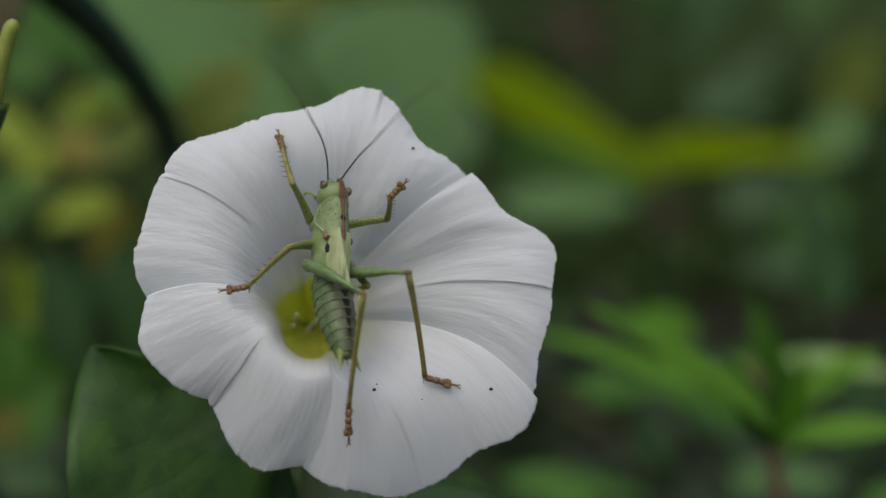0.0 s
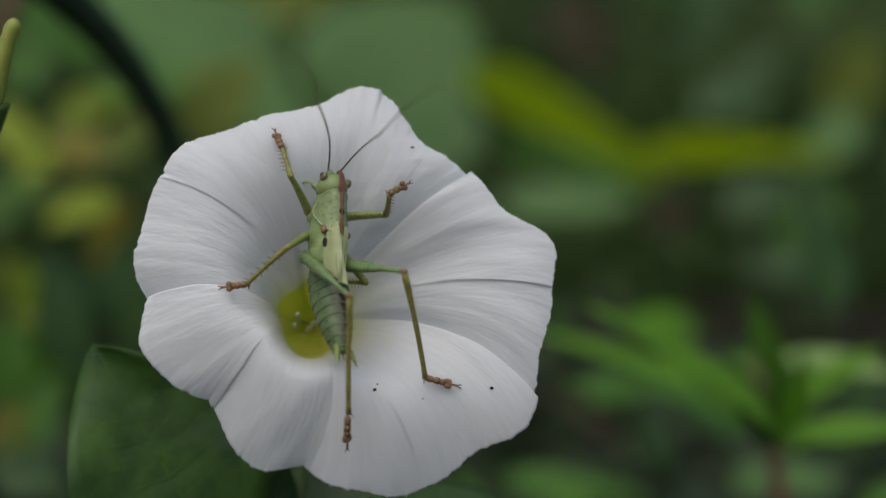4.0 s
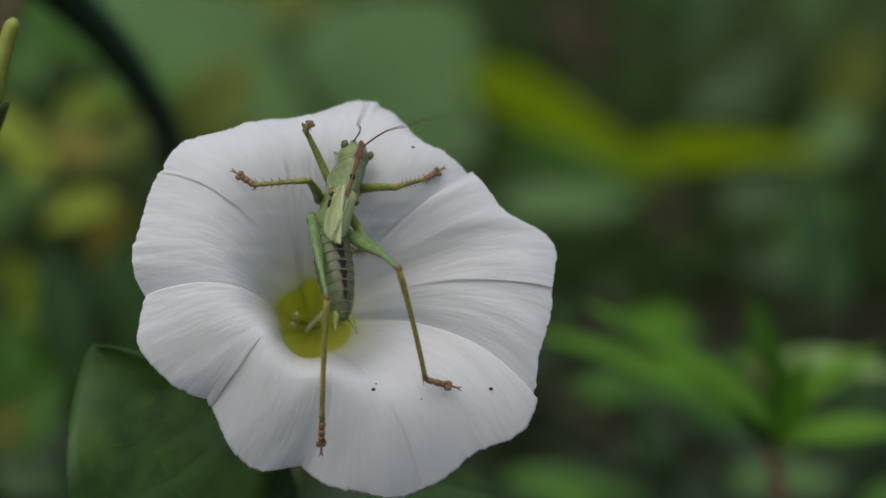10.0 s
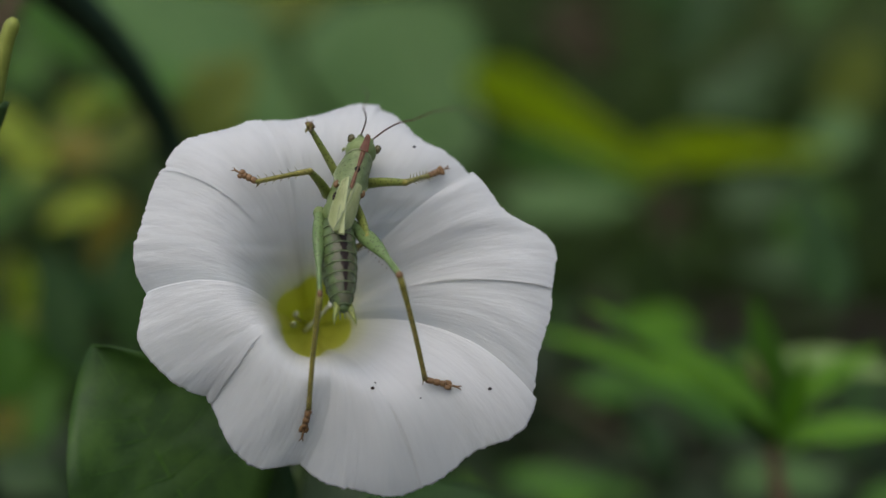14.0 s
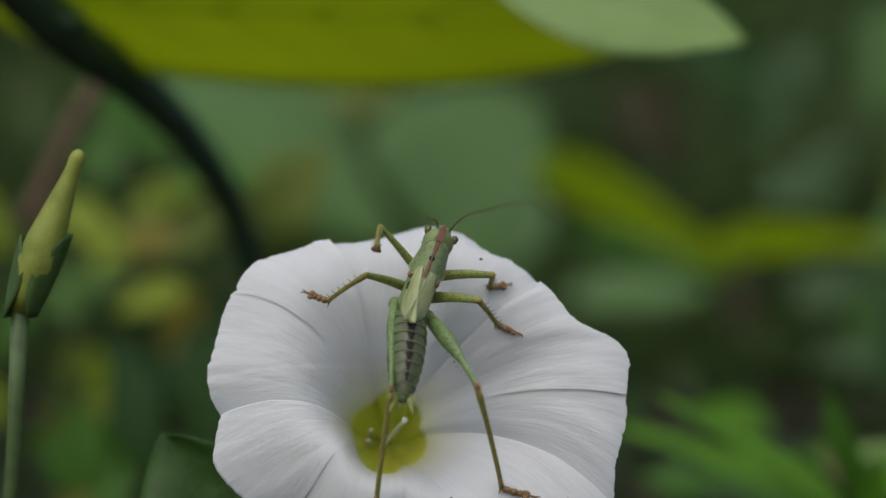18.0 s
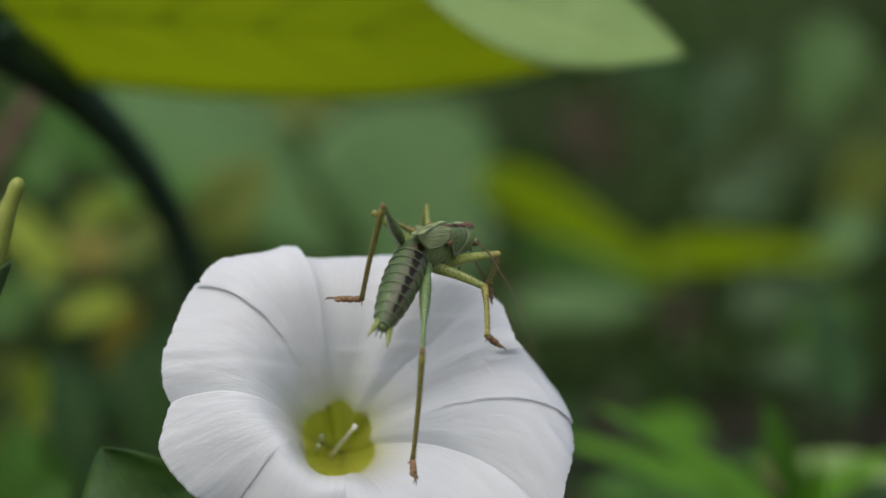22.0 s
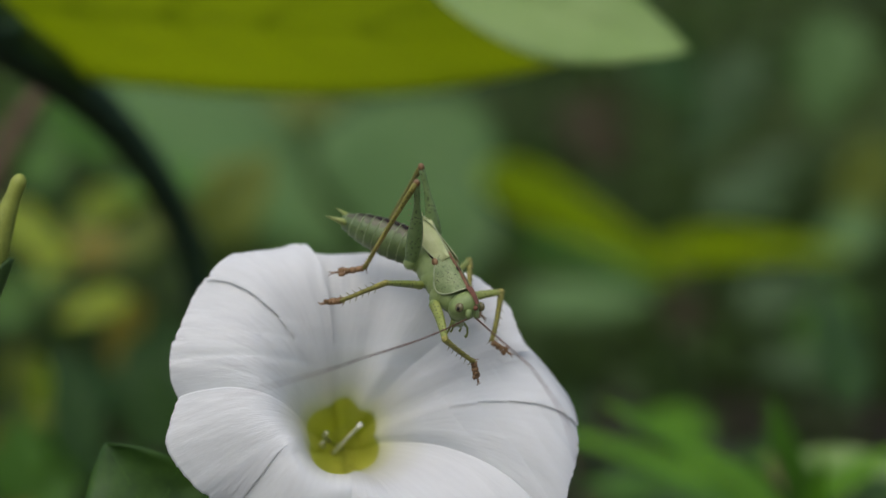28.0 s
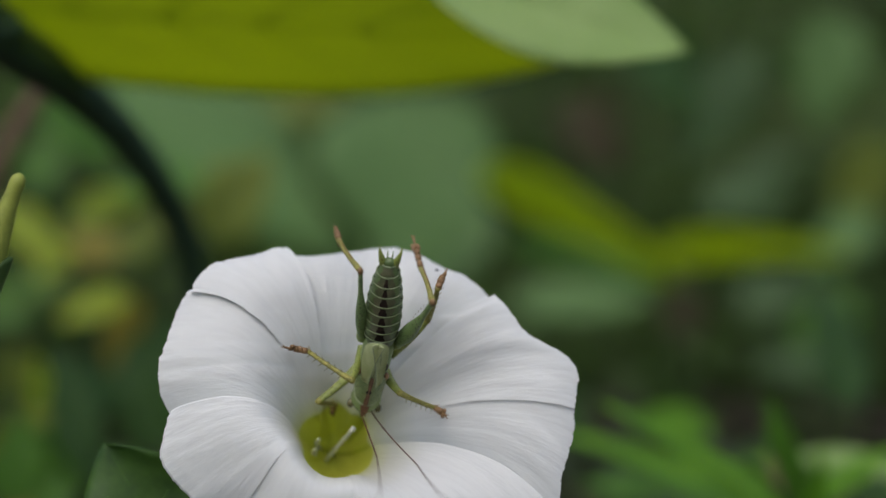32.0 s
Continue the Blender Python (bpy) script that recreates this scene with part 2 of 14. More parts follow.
def leaf_mesh(length, width, sag=0.1, fold=0.15, lobes=0.0, widest=0.35, wave=0.03, nu=28, nv=10, seed=0):
    """A leaf blade along y from its base at the origin, with a pointed tip; lobes draws the base back on both sides."""
    def f(u, v):
        s = v * 2 - 1
        edge = math.sin(math.pi * u ** (math.log(0.5) / math.log(widest))) ** 0.8 if 0 < u < 1 else 0
        x = s * edge * width * 0.5
        y = u * length - lobes * length * abs(s) ** 1.5 * (1 - u) ** 2
        if lobes:
            back = max(0.0, 1 - u * 3.0)
            x = s * width * 0.5 * max(edge, 0.85 * back ** 0.5 * (1 - 0.3 * back)) if u > 0 else s * width * 0.3
        z = -sag * length * u * u + fold * abs(x) + wave * width * math.sin(9 * u + seed) * abs(s) ** 2 * (1 if s > 0 else -0.8)
        z += 0.012 * width * noise.noise(Vector((x * 40 / width, y * 40 / length, seed)))
        return (x, y, z)
    return f, sheet(f, nu, nv)


def build_leaf(name, a, b, width, material, label, up=(0, 0, 1), group="", sag=0.08, fold=0.12, lobes=0.0, widest=0.35, veins=5, vein=VEIN, petiole=0.25,
               seed=0, wave=0.03, thick=1.0):
    length = (Vector(b) - Vector(a)).length
    ob = thing(name, aim(a, b, up), label, "leaf", group)
    f, bm = leaf_mesh(length, width, sag, fold, lobes, widest, wave, seed=seed)
    thicken(part("blade", bm, material, ob), 0.00035)
    lift = Vector((0, 0, 0.00035))
    r = width * 0.008 * thick
    part("midrib", sweep([Vector(f(k / 12 * 0.98 + 0.005, 0.5)) + lift for k in range(13)], [r * (1.15 - k / 12) for k in range(13)], 6), vein, ob)
    for k in range(veins):
        for s in (0, 1):
            u0 = 0.08 + 0.7 * k / max(1, veins)
            pts = [Vector(f(min(0.97, u0 + 0.2 * q / 6), 0.5 + (s - 0.5) * 0.92 * q / 6)) + lift for q in range(7)]
            part("side_vein", sweep(pts, [r * 0.6 * (1.1 - q / 6) for q in range(7)], 5), vein, ob)
    if petiole:
        part("petiole", sweep([(0, -petiole * length * q / 6, -0.25 * petiole * length * (q / 6) ** 2) for q in range(7)], [r * 1.5] * 7, 8), STEM, ob)
    return ob


def build_stem(name, pts, radii, material, label, category="stem", flat=1.0):
    ob = thing(name, Matrix.Translation(pts[0]), label, category)
    fine, rad = [], []
    p = [Vector(q) - Vector(pts[0]) for q in pts]
    for i in range(len(p) - 1):
        a, b, c, d = p[max(i - 1, 0)], p[i], p[i + 1], p[min(i + 2, len(p) - 1)]
        for k in range(6):
            t = k / 6
            fine.append(0.5 * (2 * b + (c - a) * t + (2 * a - 5 * b + 4 * c - d) * t * t + (3 * b - a - 3 * c + d) * t ** 3))
            rad.append(radii[i] * (1 - t) + radii[i + 1] * t)
    fine.append(p[-1])
    rad.append(radii[-1])
    part("shoot", sweep(fine, rad, 12, flat), material, ob)
    part("rib", sweep([q + Vector((0.25 * r, -0.92 * r, 0.1 * r)) for q, r in zip(fine, rad)], [r * 0.16 for r in rad], 6), material, ob)
    for q, r in list(zip(fine, rad))[5::12]:
        part("node", ball(q, (r * 1.06, r * 1.1, r * 0.5), 12, 8), material, ob)
    return ob


# ---- the white flower ----
RIM = [0.03141, 0.00032, 0.00048, 0.00092, -0.00246, -6e-05, -0.00019, 0.00066, -0.00019, 0.00053, 0.00058, -0.00023, 0.00077, -0.00047, -0.00027, 2e-05, 0.00054, 0.00065, 0.00036, -0.00011, 0.00022, -9e-05, 0.00033, -0.00016, -0.00034, 1e-05, -0.00015, -0.00021, 3e-05, -4e-05, -1e-05, -0.00013, -0.0001, -3e-05, -6e-05, -4e-05, -3e-05, 0.00012, -6e-05, -5e-05, -0.00012]
# seams between the lobes bend sideways on their way to the throat: direction at the rim, degrees of bend
BEND = [(4.0, 16.0), (41.0, 14.0), (80.0, 0.0), (117.5, -10.0), (143.5, -18.0), (182.0, -14.0), (217.0, -13.0), (256.0, 20.0), (292.0, 8.0), (328.5, 28.0), (364.0, 16.0)]
# pleats: direction, lift of the upper side, drop of the under side (metres), reach of the drop in degrees, where it starts; a negative reach puts the under side first
FOLDS = [(143.5, 0.0002, 0.0002, 9.0, 0.15), (117.5, 0.0002, 0.0004, 7.0, 0.50), (182.0, 0.0009, 0.0036, -10.0, -0.25), (217.0, 0.0001, 0.0003, 9.0, 0.20),
         (41.0, 0.0008, 0.0034, 13.0, 0.0), (4.0, 0.0003, 0.0003, -8.0, 0.15), (328.5, 0.0014, 0.0042, 13.0, -0.10), (292.0, 0.0002, 0.0004, -3.0, 0.35),
         (258.0, 0.0, 0.0012, 8.0, 0.05), (258.0, 0.0, 0.0012, -8.0, 0.05), (79.0, 0.0003, 0.0007, -5.0, 0.70)]


def rim_radius(th):
    """Metres from the flower's axis to its rim in the direction th (radians): a wavy five-lobed edge."""
    r = RIM[0] + 0 * th
    for k in range(1, (len(RIM) + 1) // 2):
        r = r + RIM[2 * k - 1] * np.cos(k * th) + RIM[2 * k] * np.sin(k * th)
    return r


def fold(s, th, deg, lift, drop, reach, start, side=0):
    """A pleat running outwards along the direction deg: lifted on one side, sunk on the other. side keeps a petal to its own side of the seam."""
    x = ((th - math.radians(deg) + math.pi) % (2 * math.pi) - math.pi) / math.radians(abs(reach))
    x = x if reach > 0 else -x
    if side:
        x = np.maximum(x * 1.0, 0.0) if side * reach > 0 else np.minimum(x, 0.0)
    y = np.abs(x)
    up, down = -drop * np.exp(-y * 1.1) * (1 + 0.4 * y), lift * np.exp(-y * 0.5)
    w = (1.0 if side * reach > 0 else 0.0) if side else 0.5 + 0.5 * np.tanh(12 * x)
    fade = np.clip((s - start) / 0.4, 0, 1)
    return (up * w + down * (1 - w)) * fade * fade * (3 - 2 * fade)


def near(th, deg, power):
    return (0.5 + 0.5 * np.cos(th - math.radians(deg))) ** power


def corolla(u, th, first=None, last=None):
    """The corolla's inner face: u from 0 (bottom of the tube) over 0.25 (mouth of the tube) to 1 (rim); x, y, and h along the axis."""
    rim = rim_radius(th)
    s = np.clip((u - 0.25) / 0.75, 0, 1)
    tube = np.clip(u / 0.25, 0, 1)
    mouth = 0.0070 - 0.0008 * near(th, 230, 1.0) - 0.0012 * near(th, 10, 3.0) + 0.0005 * np.cos(5 * th - 2.2)
    r = np.where(u < 0.25, 0.0002 + (mouth - 0.0002) * tube ** 0.4, mouth + (rim - mouth) * s)
    low = near(th, 240, 5.0)
    h = np.where(u < 0.25, -0.026 + 0.009 * tube, -0.017 * (1 - s) ** (1.75 + 0.5 * near(th, 165, 2.0) + 12.0 * low))
    h = h - near(th, 250, 1.3) * 0.0095 * np.clip((s - 0.25) / 0.75, 0, 1) ** 1.6
    h = h - near(th, 80, 2.0) * 0.0035 * np.clip((s - 0.55) / 0.45, 0, 1) ** 2
    for deg, lift, drop, reach, start in FOLDS:
        side = 1 if first is not None and abs((deg - first + 180) % 360 - 180) < 1 else -1 if last is not None and abs((deg - last + 180) % 360 - 180) < 1 else 0
        h = h + fold(s, th, deg, lift, drop, reach, start, side)
    # a slow swell over the limb, and fine crepe near the rim
    h = h + 0.0005 * np.sin(5 * th + 1.0 + 2.0 * s) * s + 0.00022 * np.sin(13 * th + 7 * s + 2.0 * np.sin(3 * th)) * s * s
    # fine wrinkles running outwards
    for k, amp, ph in ((23, 0.00007, 0.4), (31, 0.00006, 2.1), (43, 0.00005, 4.0), (57, 0.000035, 1.3)):
        h = h + amp * np.sin(k * th + ph + 1.5 * np.sin(2 * th + ph) + (3 + ph) * s) * s * (0.6 + 0.4 * np.sin(3 * th + 5 * s + ph))
    turn = np.interp(np.degrees(th) % 360, [b[0] for b in BEND], [b[1] for b in BEND], period=360)
    a = th + np.radians(turn) * (1 - s) ** 1.2
    off = (1 - s) ** 1.6
    return r * np.cos(a) - 0.0040 * off, r * np.sin(a) - 0.0020 * off, h


TOP_CUTS = (0.0090, 0.0115, 0.0140, 0.0165, 0.0190, 0.0215, 0.0240, 0.0265, 0.0290)
# small notches in the rim: direction, depth, width
NOTCHES = ((144.8, 0.022, 1.2), (116.0, 0.02, 1.5), (179.5, 0.025, 1.5), (216.5, 0.022, 1.4), (256.0, 0.016, 1.2))
RIGHT_CUTS = (0.0110, 0.0140, 0.0170, 0.0200, 0.0230, 0.0260)


def build_flower():
    ob = thing("flower", pose(-0.01494, 0.21462, 0.59477, 73.82, 0.6438, 7.379), "large white trumpet flower in full bloom with yellow-green throat", "flower")
    rough = np.random.RandomState(4)
    jag = rough.rand(1440)
    # lobes of the trumpet; a front lobe lies over its neighbour, the other side tucks under; the lobes that give way are cut into strips
    for name, a, b, front_a, front_b, way, cuts in (("top", 41.0, 117.5, 0, 0, 95.0, TOP_CUTS), ("upper", 117.5, 143.5, 1, 1, 95.0, TOP_CUTS[:8]), ("left", 143.5, 182.0, 0, 0, 95.0, TOP_CUTS[:4]),
                                                    ("lower_left", 182.0, 217.0, 1, 1, 0, ()), ("low", 217.0, 328.5, 0, 1, 0, ()), ("right", 328.5, 364.0, 0, 0, 40.0, RIGHT_CUTS),
                                                    ("right_upper", 364.0, 401.0, 1, 1, 40.0, RIGHT_CUTS)):
        la, lb = (2.5 if front_a else 6.0), (2.5 if front_b else 6.0)
        if name == "top":
            la, lb = 18.0, 12.0
        na = int((b - a + la + lb) / 0.5)
        deg = np.linspace(a - la, b + lb, na + 1)
        us = np.concatenate([np.linspace(0, 0.25, 12)[:-1], np.linspace(0.25, 1, 70)])
        gu, gd = np.meshgrid(us, deg, indexing="ij")
        reach = np.clip((gu - 0.3) / 0.4, 0.12, 1)
        gd = np.where(gd < a, a + (gd - a) * (reach if front_a else 1), np.where(gd > b, b + (gd - b) * (reach if front_b else 1), gd))
        under = np.clip(np.maximum((a - gd) / la * (1 - front_a), (gd - b) / lb * (1 - front_b)), 0, 1)
        x, y, h = corolla(np.where(gu > 0.5, gu - (gu - 0.5) * (0.16 + 0.16 * (gd > b)) * under, gu), np.radians(gd), a, b)
        h = h - (0.00010 * np.sqrt(under) + 0.0004 * under) * np.clip(gu * 3 - 0.75, 0, 1)
        tooth = 1.006 - (0.005 * jag[(np.floor(gd * 2).astype(int)) % 1440] + 0.008 * jag[(np.floor(gd * 0.7).astype(int) + 99) % 1440]) * np.clip((gu - 0.93) / 0.07, 0, 1)
        for mid_deg, depth, wide in NOTCHES:
            tooth = tooth - depth * np.exp(-np.abs((gd - mid_deg + 180) % 360 - 180) / wide) * np.clip((gu - 0.84) / 0.16, 0, 1) ** 2
        x, y = x * tooth, y * tooth
        pts = np.stack([x, y, h], -1).reshape(-1, 3)
        w = na + 1
        i, j = np.meshgrid(np.arange(len(us) - 1), np.arange(na), indexing="ij")
        q = (i * w + j).ravel()
        quads = np.stack([q, q + w, q + w + 1, q + 1], 1)
        mid = pts[quads].mean(1)
        d = mid[:, 0] * math.cos(radians(way)) + mid[:, 1] * math.sin(radians(way))
        edges = (-1.0, *cuts, 1.0)
        lap = {"top": 0.0012, "right": 0.0017, "right_upper": 0.0017}.get(name, 0.0026)
        g = pts.reshape(len(us), w, 3)
        norm = np.cross(np.gradient(g, axis=0), np.gradient(g, axis=1)).reshape(-1, 3)
        norm = norm / np.maximum(np.linalg.norm(norm, axis=1, keepdims=True), 1e-12)
        for k in range(len(edges) - 1):
            # each strip reaches a little under the one before it
            own = quads[(d >= edges[k] - (lap if k else 0)) & (d < edges[k + 1])]
            used, back = np.unique(own, return_inverse=True)
            shape = pts[used].copy()
            if k:
                dv = shape[:, 0] * math.cos(radians(way)) + shape[:, 1] * math.sin(radians(way))
                shape[:, 2] -= 0.00016 * np.clip((edges[k] + 0.0001 - dv) / 0.0003, 0, 1) + 0.00016 * np.clip((edges[k] - dv) / lap, 0, 1)
            me = bpy.data.meshes.new("petal")
            me.from_pydata(shape.tolist(), [], back.reshape(-1, 4).tolist())
            for key, val in (("along", gu), ("across", np.radians(gd))):
                me.attributes.new(key, 'FLOAT', 'POINT').data.foreach_set("value", val.ravel()[used].astype(np.float32))
            p = part_of("petal", me, PETAL, ob)
            if cuts:
                me.normals_split_custom_set_from_vertices(norm[used].tolist())
            thicken(p, 0.00012).modifiers[0].use_rim = not cuts
            PETALS[name, k] = p
    # style with two-lobed stigma, and stamens round it
    part("style", sweep([(-0.0055 + 0.00045 * k, -0.003 + 0.00035 * k, -0.0252 + 0.0011 * k) for k in range(10)], [0.00034] * 9 + [0.0005], 8), STYLE, ob)
    for k in range(2):
        c, s = math.cos(k * 0.9 + 2.4), math.sin(k * 0.9 + 2.4)
        st = part("stamen", sweep([(-0.0055 + c * 0.0015, -0.002 + s * 0.0015, -0.0258), (-0.0058 + c * 0.002, -0.002 + s * 0.002, -0.0225), (-0.0055 + c * 0.002, -0.002 + s * 0.002, -0.0208)],
                                  [0.0004, 0.0004, 0.0003], 8), STYLE, ob)
        part("anther", ball((-0.0055 + c * 0.002, -0.002 + s * 0.002, -0.0205), (0.0004, 0.0004, 0.0009), 10, 8), STYLE, st)
    # bracts and stalk behind
    for k in range(2):
        rot = Matrix.Translation((-0.004, -0.0014, 0)) @ Matrix.Rotation(k * math.pi + 0.5, 4, 'Z')
        bm = sheet(lambda u, v: (0.0075 * math.cos((v - 0.5) * 2.6) * (0.75 + 0.35 * math.sin(u * 2.6)), 0.0085 * math.sin((v - 0.5) * 2.6) * math.sin(min(1, u * 1.6 + 0.3) * 1.57) * (1 - u ** 3 * 0.9),
                                 -0.035 + 0.009 * u), 16, 12)
        thicken(part("bract", bm, BRACT, ob, "", rot), 0.0004, 1.0)
    part("stalk", sweep([(-0.004, -0.0014, -0.0262), (-0.003, -0.004, -0.046), (-0.004, -0.02, -0.082), (-0.01, -0.05, -0.09), (-0.014, -0.10, -0.085)], [0.003, 0.0018, 0.0015, 0.0015, 0.0015], 10), STEM, ob)
    # a fine crease and some grains of dirt on the petals
    for u, deg, r in ((0.52, 288.0, 0.00019), (0.80, 322.0, 0.00019), (0.93, 64.0, 0.00016), (0.50, 292.0, 0.00009), (0.66, 303, 0.00008)):
        x, y, h = (float(c) for c in corolla(np.array(u), np.array(math.radians(deg))))
        bm = ball((x, y, h + 0.0001), (r * 1.4, r, r * 0.6), 8, 6)
        for v in bm.verts:
            v.co += v.normal * r * 0.3 + Vector((noise.noise(v.co * 9000), noise.noise(v.co * 7000), 0)) * r * 0.6
        part("dirt_grain", bm, C_DARK, ob, "tiny brown grain of dirt")
    return ob


PETALS = {}
flower = build_flower()


# ---- the bush cricket ----
MM = 0.001
LEG, ANTENNA = {}, {}


def mm(*p):
    return tuple(c * MM for c in p)


def build_cricket():
    ob = thing("bush_cricket", pose(-0.01473, 0.21341, 0.60228, 66.59, 4.57, 29.82), "green bush cricket nymph with brown back stripe, on the flower", "cricket")
    # thorax under the shield
    bm = sweep([mm(0, y, z) for y, z in ((-5.6, -4.0), (-4.4, -4.1), (-1.5, -4.3), (1.5, -4.2), (4.5, -3.9), (6.8, -3.4), (7.6, -3.2))], [MM * r for r in (1.9, 2.8, 3.1, 3.0, 2.8, 2.2, 1.5)], 24, 0.80)
    for v in bm.verts:
        v.co += v.co.normalized() * 0.00012 * noise.noise(v.co * 1500)
    part("thorax", bm, C_GREEN, ob)
    for sx in (-1, 1):
        for y0 in (-3.2, 0.2, 3.6):
            part("side_plate", ball(mm(sx * 1.75, y0, -4.7), mm(0.75, 1.45, 2.1), 14, 10), C_GREEN, ob)
        part("dark_hollow", ball(mm(sx * 1.35, -2.3, -1.75), mm(0.75, 1.1, 0.62), 14, 10), C_DARK, ob, "dark hollow under the wing")
        part("wing_root", ball(mm(sx * 2.15, -0.3, -1.5), mm(0.45, 0.7, 0.55), 12, 8), C_BROWN, ob, "reddish brown wing root")

    # the saddle-shaped shield, with a pale rim
    def shield(u, v, off=0.0):
        y = -0.7 + 7.0 * u
        a = (v - 0.5) * 2
        w = (2.95 - 0.65 * u ** 1.5) + off
        drop = 5.2 * (0.62 + 0.38 * math.sin(math.pi * min(1, u * 0.9 + 0.12)) ** 0.7) + off
        ang = a * 1.32
        x = w * math.sin(ang) * (1 - 0.05 * abs(a) ** 3)
        z = -0.1 + off - drop * (1 - math.cos(ang)) * 0.98 + 0.25 * u * (1 - u) * 2
        y += -1.1 * (1 - u) * (1 - abs(a) ** 2) * 0.5 + (1 - u) * abs(a) ** 2.2 * 3.0 - u * abs(a) ** 3 * 0.9
        z += 0.06 * noise.noise(Vector((x * 2, y * 2, 0)))
        return mm(x, y, z)
    thicken(part("shield", sheet(shield, 26, 28), C_SHIELD, ob, "finely speckled green neck shield"), 0.0002, 0.0)
    for u in (0.0, 1.0):
        part("shield_rim", sweep([shield(u, v / 24, 0.1) for v in range(25)], [0.00013] * 25, 6), C_PALE, ob)
    for v in (0.0, 1.0):
        part("shield_rim", sweep([shield(u / 16, v, 0.1) for u in range(17)], [0.00013] * 17, 6), C_PALE, ob)
    rnd = random.Random(3)

    def stripe(u, v):
        w = (0.16 + 0.13 * u ** 2 + 0.03 * math.sin(u * 9)) * 0.24
        return shield(0.02 + 0.97 * u, 0.5 + (v - 0.5) * w * 1.6, 0.16)
    thicken(part("stripe", sheet(stripe, 24, 6), C_STRIPE, ob, "reddish brown stripe along the back"), 0.00008, 0.0)
    part("keel", sweep([shield(0.03 + 0.94 * q / 16, 0.5, 0.22) for q in range(17)], [0.00007] * 17, 6), C_BROWN, ob, "pale ridge along the middle of the stripe")
    for s in (-1, 1):
        part("dark_mark", sheet(lambda u, v: shield(0.42 + 0.17 * u, 0.5 + s * (0.012 + 0.055 * v * (1 - abs(u * 2 - 1) ** 1.3)), 0.21), 8, 4), C_DARK, ob)
    for k in range(46):
        u, v = rnd.random() * 0.9 + 0.05, rnd.choice((rnd.uniform(0.05, 0.38), rnd.uniform(0.62, 0.95)))
        part("speckle", ball(shield(u, v, 0.08), (0.00008, 0.00008, 0.00008), 6, 4), C_DARK, ob)

    # head
    bm = ball((0, 0, 0), (1, 1, 1), 28, 20)
    for v in bm.verts:
        x, y, z = v.co
        up = (z + 1) / 2
        v.co = Vector(mm(x * (1.55 + 0.95 * math.sin(up * 2.5)), 7.6 + y * (1.7 + 0.75 * up) + 0.35 * up, -3.0 + z * 3.05 - 0.35 * max(0, y) * up + 0.05 * noise.noise(v.co * 3)))
    head = part("head", bm, C_GREEN, ob, "rounded green head")
    for sx in (-1, 1):
        eye = part("eye", ball(mm(sx * 2.22, 8.75, -1.75), mm(0.55, 0.74, 0.78), 16, 12), C_EYE, head, "small olive eye")
        part("pupil", ball(mm(sx * 2.58, 8.95, -1.7), mm(0.24, 0.34, 0.36), 10, 8), C_DARK, eye)
        part("scape", sweep([mm(sx * 0.75, 9.3, -1.7), mm(sx * 0.85, 10.0, -2.2), mm(sx * 0.9, 10.4, -2.6)], [0.00055, 0.00052, 0.00025], 12), C_GREEN, head)
        part("palp", sweep([mm(sx * 1.0, 8.3, -5.4), mm(sx * 1.9, 9.5, -6.0), mm(sx * 2.3, 10.0, -7.0), mm(sx * 2.2, 10.1, -7.6)], [0.0002, 0.00018, 0.00017, 0.00024], 8), C_LEG, head)
        part("palp", sweep([mm(sx * 0.6, 8.5, -5.6), mm(sx * 0.9, 9.3, -6.3), mm(sx * 0.9, 9.4, -6.9)], [0.00016, 0.00015, 0.0002], 8), C_LEG, head)
        part("jaw", ball(mm(sx * 0.7, 8.8, -5.75), mm(0.6, 0.55, 0.65), 12, 8), C_GREEN, head)
    part("crown", ball(mm(0, 9.65, -0.85), mm(0.34, 0.45, 0.45), 12, 8), C_STRIPE, head, "reddish brown crown between the feelers")
    part("head_stripe", sheet(lambda u, v: mm((v - 0.5) * (1.45 - 0.75 * u), 6.2 + 3.3 * u, 0.26 - 0.18 * (2 * u - 0.6) ** 2 - 0.25 * (v - 0.5) ** 2), 8, 5), C_STRIPE, head)
    part("upper_lip", ball(mm(0, 8.9, -5.3), mm(0.95, 0.6, 0.75), 14, 10), C_PALE, head)

    # short wing pads: a broad outer one on each side and a narrow inner one along the back
    for sx, px, pz, ln, width, turn_out, lean, kind in ((-1, 1.50, -0.25, 9.9, 3.3, 10, 54, "outer"), (1, 1.40, -0.25, 9.7, 3.4, 5, 50, "outer"),
                                                        (-1, 0.45, -0.10, 8.6, 0.8, 2, 30, "inner"), (1, 0.25, -0.14, 9.2, 0.8, 0, 30, "inner")):
        def wing(u, v):
            # the upper edge runs straight back, the outer edge fans out and rounds into the tip
            s = v - 0.5
            w = width * (0.52 + 0.48 * math.sin(min(1.0, u * 1.5) * 1.571) if kind == "outer" else 0.55 + 0.45 * math.sin(min(1.0, u * 1.5 + 0.1) * 1.571))
            w *= min(1.0, max(0.0, 1.0 - u) * 3.2 + 0.0001) ** 0.5
            out = (v if sx > 0 else v - 1.0) * w - sx * 0.30 * width if kind == "outer" else s * w
            return mm(out, -ln * u + 0.5 * s * (1 - u), 0.10 * width * (math.cos(s * 2.8) - 1) + 0.45 * math.sin(u * 2.4) + 0.03 * math.sin(v * 34) * u)
        m = pose(*mm(sx * px, 0.3, pz), 4, sx * lean, -sx * turn_out)
